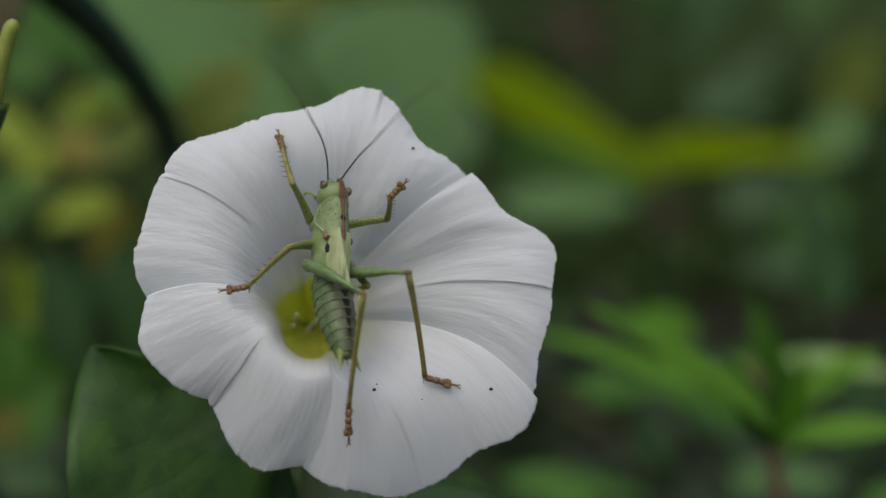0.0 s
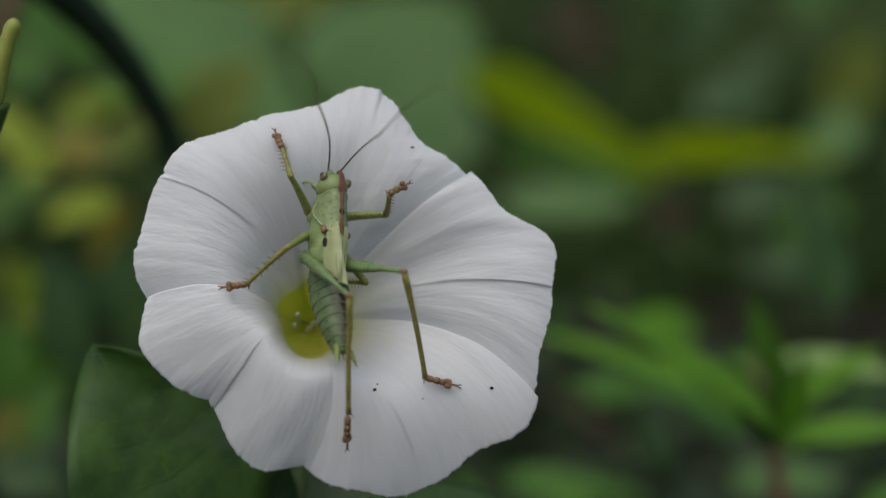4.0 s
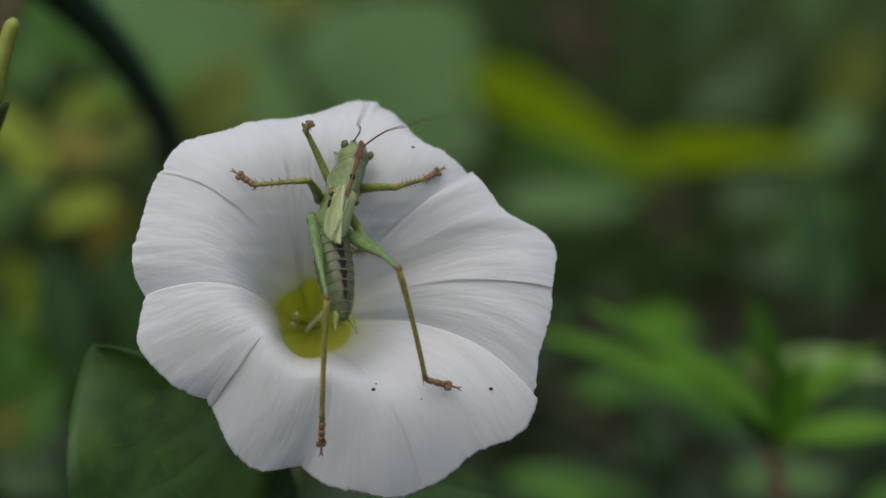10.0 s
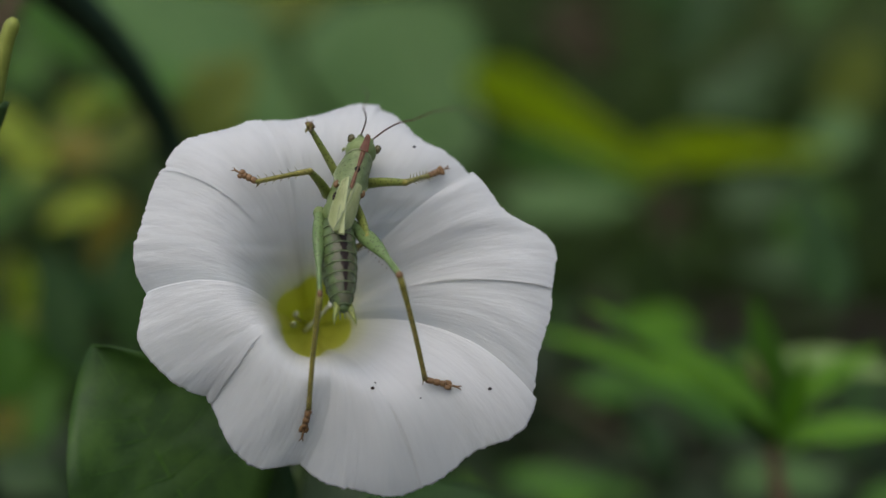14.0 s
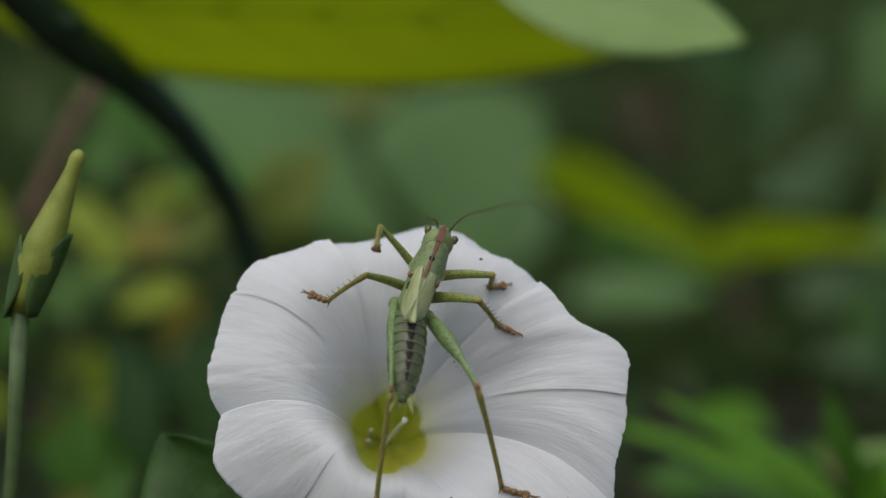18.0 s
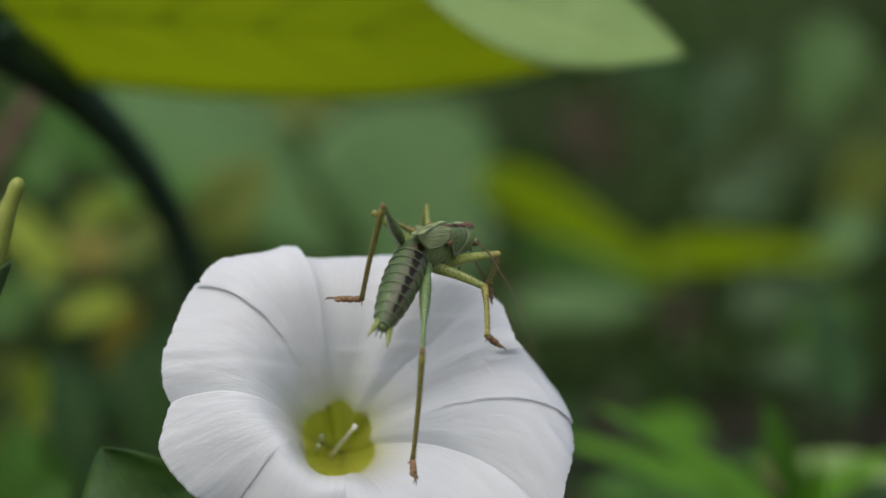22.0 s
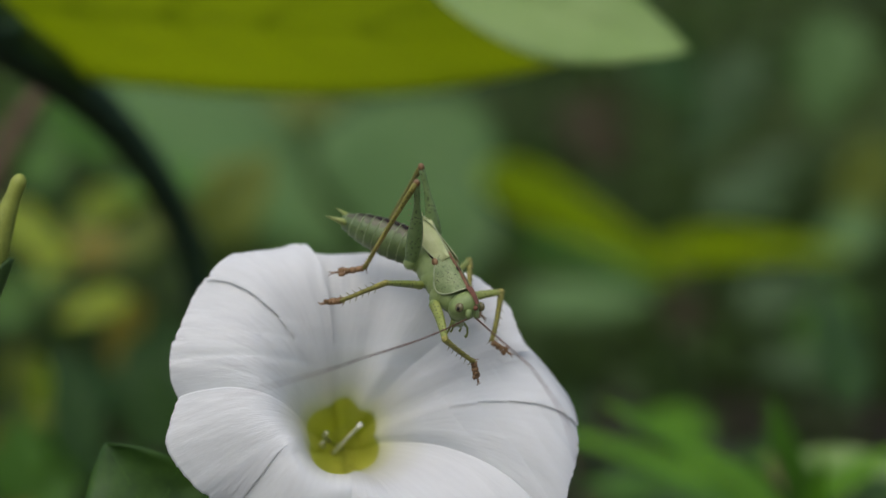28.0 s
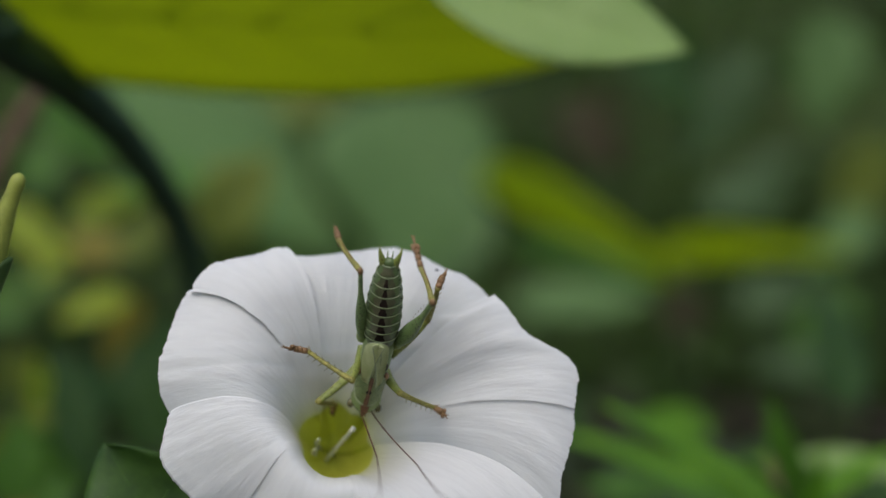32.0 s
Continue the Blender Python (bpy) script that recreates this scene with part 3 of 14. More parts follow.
        pad = part("wing_pad", sheet(wing, 24, 20), C_WING, ob, "pale green translucent wing pad", m)
        thicken(pad, 0.00010)
        for k in range(7 if kind == "outer" else 2):
            v0 = 0.08 + 0.14 * k if kind == "outer" else 0.3 + 0.4 * k
            part("wing_vein", sweep([Vector(wing(0.02 + 0.90 * q / 8, 0.5 + (v0 - 0.5) * (0.6 + 0.4 * q / 8))) + Vector((0, 0, 0.00005)) for q in range(9)], [0.00005 * (1.2 - q / 9) for q in range(9)], 5), C_WING, pad)
        for v0 in (0.01, 0.99):
            part("wing_edge", sweep([Vector(wing(q / 12 * 0.97, v0)) for q in range(13)], [0.00007] * 13, 5), C_PALE, pad)

    # feelers: a base half and a tip half each
    for side, sx in (("left", -1), ("right", 1)):
        bend = [(0, 20.0 * k / 12, 0.9 * math.sin(math.pi * k / 12)) for k in range(13)]
        ANTENNA[side, "base"] = part("antenna", sweep([mm(*p) for p in bend], [MM * (0.14 - 0.035 * k / 12) for k in range(13)], 8), C_ANT, ob, "long thin brown feeler")
        bend = [(0, 30.0 * k / 14, 1.3 * math.sin(math.pi * k / 14)) for k in range(15)]
        ANTENNA[side, "tip"] = part("antenna_tip", sweep([mm(*p) for p in bend], [MM * (0.105 - 0.060 * k / 14) for k in range(15)], 6), C_ANT, ob)

    # six legs
    def leg(side, place, lf, lt, ls, r0, r1, spines):
        sx = -1 if side == "left" else 1
        hind = place == "hind"
        n = 14
        prof = [(k / n, r1 + (r0 - r1) * (max(0.0, math.sin(math.pi * min(1, (k / n) * 1.15 + 0.16))) ** 1.2 if hind else (1 - k / n) ** 0.8)) for k in range(n + 1)]
        femur = part("femur", sweep([mm(0, lf * u, (0.5 if hind else 0.25) * math.sin(math.pi * u)) for u, _ in prof], [MM * r for _, r in prof], 14, 0.72), C_HIND if hind else C_LEG, ob, m=Matrix.Translation(mm(sx * 2, 0, -4)))
        part("hip_joint", ball((0, 0.0002, 0), mm(r0 * 0.8, r0 * 0.95, r0 * 0.85), 12, 8), C_GREEN, femur)
        knee = ball(mm(0, lf - 0.1, 0.03), mm(r1 * 0.92, r1 * 1.35, r1 * 1.12), 14, 10)
        part("knee", knee, C_BROWN if hind else C_TIBIA, femur, "brown knee joint" if hind else "")
        if hind:
            for k in range(9):
                part("tooth", sweep([mm(0, lf * (0.25 + 0.07 * k), -r1 * 0.8 - 0.3 * math.sin(1 + 0.2 * k)), mm(0, lf * (0.255 + 0.07 * k), -r1 * 0.8 - 0.3 * math.sin(1 + 0.2 * k) - 0.3)], [0.00007, 0.00002], 5), C_BROWN, femur)
        rt = r1 * 0.86
        tibia = part("tibia", sweep([mm(0, lt * k / 12, 0.18 * math.sin(math.pi * k / 12)) for k in range(13)], [MM * rt * (1 + 0.25 * math.exp(-(k - 1) ** 2 / 3) - 0.12 * k / 12 + 0.2 * (k == 12)) for k in range(13)], 12, 0.85),
                     C_TIBIA, ob, m=Matrix.Translation(mm(sx * 2, 6, -4)))
        for k in range(spines):
            for s in (-1, 1):
                u = (0.3 if hind else 0.2) + (0.67 if hind else 0.72) * k / (spines - 1)
                ln = 0.5 if hind else 0.95
                part("spine", sweep([mm(s * rt * 0.5, lt * u, rt * 0.55), mm(s * (rt * 0.5 + ln * 0.75), lt * u + 0.35 * ln, rt * 0.4 + ln * 0.45)], [0.0001, 0.00002], 5), C_TIBIA if not hind else C_BROWN, tibia)
        for s in (-1, 1):
            part("spur", sweep([mm(s * rt * 0.6, lt - 0.1, -rt * 0.3), mm(s * (rt + 0.35), lt + 0.55, -rt * 0.8)], [0.00013, 0.00002], 5), C_BROWN, tibia)
        foot = part("tarsus", sweep([mm(0, ls * u, 0) for u in (0, 0.06, 0.2, 0.24)], [MM * r for r in (rt * 0.6, rt * 1.2, rt * 1.15, rt * 0.6)], 10), C_BROWN, ob, "brown segmented foot", Matrix.Translation(mm(sx * 2, 10, -6)))
        for a, b, w in ((0.22, 0.42, 1.0), (0.40, 0.56, 0.95)):
            part("foot_segment", sweep([mm(0, ls * (a + (b - a) * q), -0.05) for q in (0, 0.25, 0.8, 1)], [MM * rt * w * r for r in (0.6, 1.2, 1.3, 0.6)], 10), C_BROWN, foot)
        for s in (-1, 1):
            part("foot_pad", ball(mm(s * rt * 0.9, ls * 0.64, -0.1), mm(rt * 0.95, ls * 0.11, rt * 0.7), 12, 8), C_BROWN, foot)
            part("claw", sweep([mm(s * 0.06, ls * 0.9, 0.05), mm(s * 0.25, ls * 0.98, 0.05), mm(s * 0.3, ls * 1.04, -0.2)], [0.00011, 0.00009, 0.00002], 6), C_BROWN, foot)
        part("claw_segment", sweep([mm(0, ls * u, 0.06) for u in (0.6, 0.7, 0.88, 0.93)], [MM * rt * r for r in (0.35, 0.38, 0.42, 0.25)], 8), C_BROWN, foot)
        LEG[side, place, "femur"], LEG[side, place, "tibia"], LEG[side, place, "tarsus"] = femur, tibia, foot
    for side in ("left", "right"):
        leg(side, "fore", 8.6, 8.2, 4.0, 0.92, 0.52, 6)
        leg(side, "mid", 8.6, 9.6, 4.4, 0.92, 0.52, 6)
        leg(side, "hind", 16.3, 19.0, 6.0, 1.30, 0.50, 20)
    return ob


def build_abdomen(ob):
    """Nine overlapping rings with pale hind edges, brownish back and dark marks along it; the body points towards -y."""
    length = 14.1

    def rad(s):
        return float(np.interp(s, (-0.1, 0.0, 0.15, 0.35, 0.6, 0.8, 0.92, 1.0, 1.05), (1.9, 2.4, 2.95, 3.15, 2.9, 2.35, 1.8, 1.3, 0.9)))
    core = part("abdomen", sweep([mm(0, -length * (k / 20 * 1.08 - 0.08), -0.2) for k in range(21)], [MM * (rad(k / 20 * 1.08 - 0.08) - 0.16) for k in range(21)], 24, 0.88), C_ABDOMEN, ob, "ringed dark green abdomen")
    n = 9
    for k in range(n):
        a, b = k / n, (k + 1.10) / n

        def ring(u, v, lift=0.0):
            s = a + (b - a) * u
            ang = (v - 0.5) * 2 * 2.35
            r = rad(min(s, 1)) + 0.02 + 0.15 * u + lift + 0.04 * noise.noise(Vector((v * 14, s * 22, 4)))
            return mm(r * 0.88 * math.sin(ang), -length * s + 0.18 * math.cos(ang) * u, r * math.cos(ang) - 0.2)
        seg = part("back_plate", sheet(ring, 6, 30), C_ABDOMEN, core)
        thicken(seg, 0.0001)
        part("pale_edge", sweep([ring(1.0, v / 26, 0.03) for v in range(27)], [0.00005] * 27, 5), C_PALE, core)
        part("brown_band", sheet(lambda u, v: ring(0.06 + 0.82 * u, 0.5 + (v - 0.5) * 0.27 * (1 + 0.15 * math.sin(u * 5 + k)), 0.05), 6, 12), C_BAND, core, "grey-brown band across the back")
        if k < 8:
            w = 0.056 - 0.003 * k + 0.008 * math.sin(k * 1.7)
            part("dark_mark", sheet(lambda u, v: ring(0.04 + 0.86 * u, 0.5 + (v - 0.5) * 2 * w * (1 - 0.45 * u ** 2 + 0.1 * math.sin(7 * u)), 0.11), 8, 6), C_DARK, core)
        for sx in (-1, 1):
            part("pore", ball(ring(0.45, 0.5 + sx * 0.27, 0.02), (0.00012, 0.00012, 0.00012), 8, 6), C_DARK, core)
    part("end_plate", ball(mm(0, -length - 0.1, 0.1), mm(1.0, 0.9, 0.85), 14, 10), C_ABDOMEN, core)
    for s in (-1, 1):
        part("cercus", sweep([mm(s * 0.85, -length + 0.5, 0.1), mm(s * 1.15, -length - 0.7, 0.2), mm(s * 1.55, -length - 2.0, 0.3), mm(s * 1.75, -length - 3.2, 0.35)], [0.00058, 0.00052, 0.00026, 0.00003], 10), C_LEG, core, "pointed green tail feeler")
        part("style", sweep([mm(s * 0.35, -length - 0.4, -0.5), mm(s * 0.4, -length - 1.8, -0.6)], [0.00015, 0.00008], 6), C_PALE, core)
    return core


cricket = build_cricket()
abdomen = build_abdomen(cricket)

# ---- the bud beside the flower ----
def build_bud():
    ob = thing("bud", pose(-0.06889, 0.22835, 0.63705, 0, -0, 0), "closed yellow-green flower bud on a slim stalk", "bud")
    prof = [(0.0, 0.0005), (0.0006, 0.0011), (0.0015, 0.0013), (0.003, 0.0012), (0.006, 0.0016), (0.010, 0.0023), (0.014, 0.0030), (0.018, 0.0034), (0.023, 0.0029), (0.026, 0.0016)]
    part("furled_petals", sweep([(-0.42 * d + 0.4 * d * d, 0.05 * d, -d) for d, _ in prof], [r for _, r in prof], 14), BUD, ob)
    for s in (0, 1):
        bm = sheet(lambda u, v: (-0.0060 - 0.0045 * u + (0.0042 - 0.0016 * u * u) * math.cos((v - 0.5) * 2.8 * math.sin(0.15 + u * 2.6) ** 0.7 + s * 3.14), 0.0015 + 0.0037 * math.sin((v - 0.5) * 2.8 * math.sin(0.15 + u * 2.6) ** 0.7 + s * 3.14), -0.0135 - 0.0135 * u), 12, 8)
        thicken(part("sepal", bm, BRACT, ob), 0.0004)
    part("stalk", sweep([(-0.0104, 0.0012, -0.0245), (-0.0125, 0.004, -0.045), (-0.018, 0.01, -0.09), (-0.02, 0.02, -0.16)], [0.0016, 0.0012, 0.0012, 0.0013], 8), STEM, ob)
    return ob


bud = build_bud()

# ---- leaves and stems near the flower ----
build_leaf("bindweed_leaf", (-0.0433, 0.2352, 0.5545), (-0.0592, 0.2357, 0.5830), 0.034, LEAF_BIND, "dark green arrow-shaped leaf with pale veins, behind the flower", up=(0.15, -1, 0.35), lobes=0.25, widest=0.3, sag=0.02, fold=0.2, veins=6, thick=0.6, wave=0.07, vein=LEAF_MID)
build_leaf("bindweed_leaf", (-0.0366, 0.2445, 0.5462), (-0.0449, 0.2428, 0.5730), 0.026, LEAF_DARK, "dark green leaf half hidden under the white flower", up=(0.5, -1, 0.3), lobes=0.2, widest=0.35, sag=0.03, fold=0.25, seed=2)
build_leaf("bindweed_leaf", (-0.0174, 0.2935, 0.5327), (0.0145, 0.3041, 0.5385), 0.026, LEAF_DARK, "soft green leaf low behind the flower", up=(0, -0.5, 1), seed=4)
build_leaf("broad_leaf", (-0.1471, 0.3748, 0.6801), (0.0411, 0.3732, 0.6665), 0.066, LEAF_YELLOW, "large yellow-green leaf lit through from above", up=(0, 0.75, 1), sag=0.0, fold=0.05, widest=0.40, seed=1, vein=LEAF_YELLOW)
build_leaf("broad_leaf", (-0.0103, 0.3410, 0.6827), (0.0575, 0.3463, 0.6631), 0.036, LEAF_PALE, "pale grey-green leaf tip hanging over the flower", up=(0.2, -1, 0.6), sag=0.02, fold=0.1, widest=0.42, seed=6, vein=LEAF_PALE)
build_stem("arching_blade", [(-0.1271, 0.3391, 0.6822), (-0.1175, 0.3688, 0.6676), (-0.1102, 0.3992, 0.6596), (-0.1033, 0.4306, 0.6480), (-0.0970, 0.4625, 0.6305), (-0.0940, 0.4952, 0.6072), (-0.0940, 0.5278, 0.5552), (-0.0992, 0.5681, 0.4117)],
           [0.0075, 0.0076, 0.0070, 0.0066, 0.0066, 0.0066, 0.0062, 0.0052], DARK_STEM, "dark green arching blade of grass", "grass blade", 0.75)
build_stem("brown_twig", [(-0.1864, 0.5300, 0.6149), (-0.1715, 0.5378, 0.6517), (-0.1605, 0.5453, 0.6740), (-0.1512, 0.5600, 0.7047)], [0.004, 0.004, 0.0037, 0.003], BROWN_STEM, "thin reddish brown twig", "twig")

# ---- the leafy sprig beside the flower ----
def build_sprig(stem_pts, radii, leaves):
    ob = thing("leafy_sprig", Matrix.Translation(stem_pts[0]), "leafy sprig with narrow fresh green leaves on a brownish stem", "sprig")
    o = Vector(stem_pts[0])
    part("stem", sweep([Vector(p) - o for p in stem_pts], radii, 10), BROWN_STEM, ob)
    for a, b, w, mt, up in leaves:
        length = (Vector(b) - Vector(a)).length
        f, bm = leaf_mesh(length, w, 0.16, 0.18, widest=0.4, seed=a[0] * 50)
        leaf = part("leaf", bm, mt, ob, "pale leaf catching the sky light" if mt is LEAF_PALE else "", Matrix.Translation(-o) @ aim(a, b, up))
        thicken(leaf, 0.0003)
        part("midrib", sweep([Vector(f(k / 10 * 0.97 + 0.005, 0.5)) + Vector((0, 0, 0.0004)) for k in range(11)], [w * 0.012 * (1.15 - k / 10) for k in range(11)], 6), VEIN, leaf)
    return ob


build_sprig([(0.1074, 0.4080, 0.4641), (0.1032, 0.4109, 0.4977), (0.0998, 0.4124, 0.5146), (0.0976, 0.4134, 0.5264), (0.0956, 0.4146, 0.5398), (0.0922, 0.4156, 0.5516)], [0.0034, 0.0030, 0.0026, 0.0022, 0.0014, 0.0007],
            [((0.0970, 0.4135, 0.5272), (0.0488, 0.4008, 0.5753), 0.0135, LEAF_FRESH, (0.35, -0.5, 1)),
             ((0.1108, 0.4929, 0.5165), (0.0388, 0.4764, 0.5582), 0.0133, LEAF_FRESH, (0.3, -0.6, 1)),
             ((0.0946, 0.3939, 0.5332), (0.0666, 0.3806, 0.5644), 0.0119, LEAF_FRESH, (0.5, -0.6, 0.9)),
             ((0.1076, 0.4336, 0.5281), (0.0928, 0.4193, 0.5656), 0.0110, LEAF_MID, (-0.4, -0.9, 0.4)),
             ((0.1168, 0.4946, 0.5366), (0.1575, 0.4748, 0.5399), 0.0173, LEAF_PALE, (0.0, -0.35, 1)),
             ((0.1015, 0.4134, 0.5264), (0.1323, 0.3975, 0.5374), 0.0118, LEAF_FRESH, (0.1, -0.6, 0.9)),
             ((0.0970, 0.4034, 0.5269), (0.1046, 0.3894, 0.5543), 0.0122, LEAF_FRESH, (0.5, -0.7, 0.6)),
             ((0.1060, 0.4629, 0.5180), (0.0628, 0.4462, 0.5429), 0.0113, LEAF_MID, (0.2, -0.7, 0.8)),
             ((0.0963, 0.4034, 0.5269), (0.0817, 0.3892, 0.5527), 0.0099, LEAF_DARK, (-0.3, -0.9, 0.4)),
             ((0.1141, 0.4731, 0.5207), (0.1401, 0.4565, 0.5505), 0.0116, LEAF_FRESH, (-0.2, -0.6, 0.9)),
             ((0.1252, 0.5425, 0.5106), (0.0480, 0.5223, 0.5319), 0.0111, LEAF_MID, (0.1, -0.6, 0.9))])

# ---- larger leaves farther back ----
for a, b, w, mt, up, lab in (((0.4195, 2.4047, 0.6572), (0.5740, 2.4065, 0.6862), 0.087, LEAF_DARK, (0.1, -0.9, 0.6), "dark green leaf far behind"),
                             ((0.4775, 2.4022, 0.4835), (0.6319, 2.4042, 0.5221), 0.097, LEAF_DARK, (0.1, -0.9, 0.6), "dark green leaf far behind"),
                             ((0.6795, 2.3065, 0.6372), (0.5686, 2.3040, 0.5447), 0.083, LEAF_GREY, (0.1, -0.9, 0.5), "dull grey-green leaf far behind"),
                             ((0.6323, 2.2020, 0.3976), (0.4642, 2.2007, 0.4064), 0.071, LEAF_DARK, (0.1, -0.9, 0.7), "dark green leaf far behind"),
                             ((-0.1701, 0.9485, 0.6080), (-0.1281, 0.9499, 0.6691), 0.046, LEAF_OLIVE, (0.1, -0.9, 0.4), "olive green leaf behind the flower"),
                             ((-0.3693, 1.1976, 0.6531), (-0.3307, 1.1987, 0.6965), 0.043, LEAF_MID, (0.2, -0.9, 0.5), "mid green leaf in the undergrowth"),
                             ((-0.2987, 1.0978, 0.6282), (-0.2457, 1.0985, 0.6459), 0.035, LEAF_LIME, (0.2, -0.7, 0.7), "yellow-green leaf in the undergrowth"),
                             ((-0.5994, 2.1746, 0.8724), (-0.1417, 2.1301, 0.5845), 0.219, LEAF_GREY, (0.35, -0.8, 0.8), "broad grey-green leaf behind the flower"),
                             ((-0.4436, 2.3204, 0.8426), (-0.2243, 2.2717, 0.6004), 0.177, LEAF_GREY, (-0.2, -0.8, 0.7), "broad grey-green leaf behind the flower"),
                             ((-0.0976, 2.1054, 0.8133), (-0.0371, 2.0384, 0.5533), 0.278, LEAF_GREY, (0.1, -0.9, 0.6), "broad grey-green leaf hanging behind the flower"),
                             ((0.0416, 2.3216, 0.6654), (-0.1676, 2.2469, 0.4740), 0.187, LEAF_GREY, (0.1, -0.8, 0.8), "broad grey-green leaf behind the flower"),
                             ((0.0273, 1.9592, 0.6897), (0.3122, 1.9204, 0.5611), 0.131, LEAF_LIME, (0.1, 0.55, 1), "yellow-green leaf lit through, far behind"),
                             ((0.0763, 2.0016, 0.5948), (0.2955, 1.9626, 0.5479), 0.072, LEAF_MID, (0, -0.6, 0.9), "mid green leaf under the yellow-green one"),
                             ((0.2732, 2.0319, 0.5739), (0.5558, 1.9942, 0.5988), 0.099, LEAF_LIME, (-0.05, 0.55, 1), "small yellow-green leaf lit through, far behind"),
                             ((0.0883, 2.3190, 0.4881), (0.3309, 2.3213, 0.5068), 0.084, LEAF_GREY, (0, -0.8, 0.7), "dull grey-green leaf far behind"),
                             ((0.7080, 2.6232, 1.0069), (0.6661, 2.6191, 0.7969), 0.136, LEAF_GREY, (0, -0.9, 0.6), "dull grey-green leaf far behind"),
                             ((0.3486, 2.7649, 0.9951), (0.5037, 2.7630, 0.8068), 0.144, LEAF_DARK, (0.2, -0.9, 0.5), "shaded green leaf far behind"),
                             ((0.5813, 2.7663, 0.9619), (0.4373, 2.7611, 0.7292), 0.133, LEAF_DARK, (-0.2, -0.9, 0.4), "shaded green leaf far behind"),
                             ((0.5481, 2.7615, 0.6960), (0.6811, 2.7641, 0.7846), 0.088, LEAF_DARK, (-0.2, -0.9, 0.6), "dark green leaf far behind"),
                             ((0.7292, 2.6145, 0.4925), (0.6242, 2.6119, 0.3876), 0.116, LEAF_MID, (0.2, -0.9, 0.6), "shaded green leaf far behind"),
                             ((0.7921, 2.6199, 0.7760), (0.7082, 2.6161, 0.5975), 0.116, LEAF_OLIVE, (0.2, -0.9, 0.5), "olive green leaf far behind"),
                             ((0.2156, 2.7615, 0.8622), (0.3265, 2.7602, 0.7292), 0.133, LEAF_WITHERED, (0.1, -0.9, 0.4), "withered brown leaf far behind"),
                             ((0.3932, 2.6117, 0.4925), (0.4563, 2.6107, 0.4086), 0.084, LEAF_WITHERED, (0.1, -0.9, 0.3), "withered brown leaf far behind"),
                             ((-0.1831, 0.9989, 0.6355), (-0.1308, 0.9996, 0.6516), 0.052, LEAF_OLIVE, (0.2, -0.8, 0.5), "olive green leaf behind the flower"),
                             ((-0.3423, 2.4659, 0.8169), (-0.1638, 2.4686, 0.8862), 0.109, LEAF_OLIVE, (0.2, -0.8, 0.4), "olive green leaf behind the flower"),
                             ((-0.3297, 1.0994, 0.7388), (-0.2678, 1.0986, 0.6636), 0.053, LEAF_MID, (0.3, -0.8, 0.6), "mid green leaf in the undergrowth"),
                             ((-0.2434, 0.9976, 0.5913), (-0.2796, 0.9979, 0.6275), 0.032, LEAF_OLIVE, (0.2, -0.8, 0.5), "olive green leaf in the undergrowth"),
                             ((-0.2733, 0.9475, 0.6004), (-0.2122, 0.9482, 0.6080), 0.027, LEAF_AMBER, (0.2, -0.8, 0.5), "yellowed leaf in the undergrowth"),
                             ((-0.2198, 0.9475, 0.5736), (-0.2351, 0.9465, 0.5201), 0.027, LEAF_AMBER, (0.2, -0.8, 0.4), "yellowed leaf in the undergrowth"),
                             ((-0.2842, 0.8959, 0.5109), (-0.2806, 0.8965, 0.5435), 0.022, LEAF_OLIVE, (0.3, -0.8, 0.4), "olive green leaf in the undergrowth"),
                             ((-0.2056, 0.6966, 0.5183), (-0.2084, 0.6972, 0.5549), 0.015, LEAF_LIME, (0.5, -0.5, 0.6), "narrow yellow-green leaf in the undergrowth"),
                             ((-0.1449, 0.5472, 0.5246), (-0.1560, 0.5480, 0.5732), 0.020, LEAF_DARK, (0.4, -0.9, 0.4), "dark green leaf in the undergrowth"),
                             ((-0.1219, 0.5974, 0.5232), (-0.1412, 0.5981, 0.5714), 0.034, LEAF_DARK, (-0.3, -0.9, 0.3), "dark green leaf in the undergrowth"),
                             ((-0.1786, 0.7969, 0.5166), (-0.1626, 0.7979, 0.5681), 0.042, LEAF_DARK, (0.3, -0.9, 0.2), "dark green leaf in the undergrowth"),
                             ((-0.1871, 0.5964, 0.4990), (-0.1871, 0.5971, 0.5376), 0.027, LEAF_MID, (0.4, -0.9, 0.3), "mid green leaf in the undergrowth"),
                             ((-0.3023, 0.8966, 0.5616), (-0.2589, 0.8973, 0.5833), 0.033, LEAF_MID, (0.3, -0.9, 0.5), "mid green leaf in the undergrowth"),
                             ((-0.2522, 0.7880, 0.4480), (-0.2297, 0.7900, 0.4705), 0.029, LEAF_AMBER, (0.2, -0.9, 0.4), "yellowed leaf in the undergrowth"),
                             ((-0.1916, 0.5895, 0.4742), (-0.1602, 0.5889, 0.4670), 0.022, LEAF_DARK, (0.2, -0.9, 0.4), "dark green leaf in the undergrowth"),
                             ((0.0320, 0.7364, 0.4317), (0.1104, 0.7359, 0.4257), 0.021, LEAF_MID, (0.1, -0.6, 0.9), "mid green leaf in the undergrowth"),
                             ((0.1252, 0.8853, 0.4121), (0.0637, 0.8890, 0.4554), 0.014, LEAF_WITHERED, (0.1, -0.6, 0.9), "withered brown leaf in the undergrowth"),
                             ((0.2519, 0.8834, 0.3905), (0.1831, 0.8843, 0.4013), 0.029, LEAF_GREY, (0.1, -0.6, 0.9), "dull grey-green leaf in the undergrowth")):
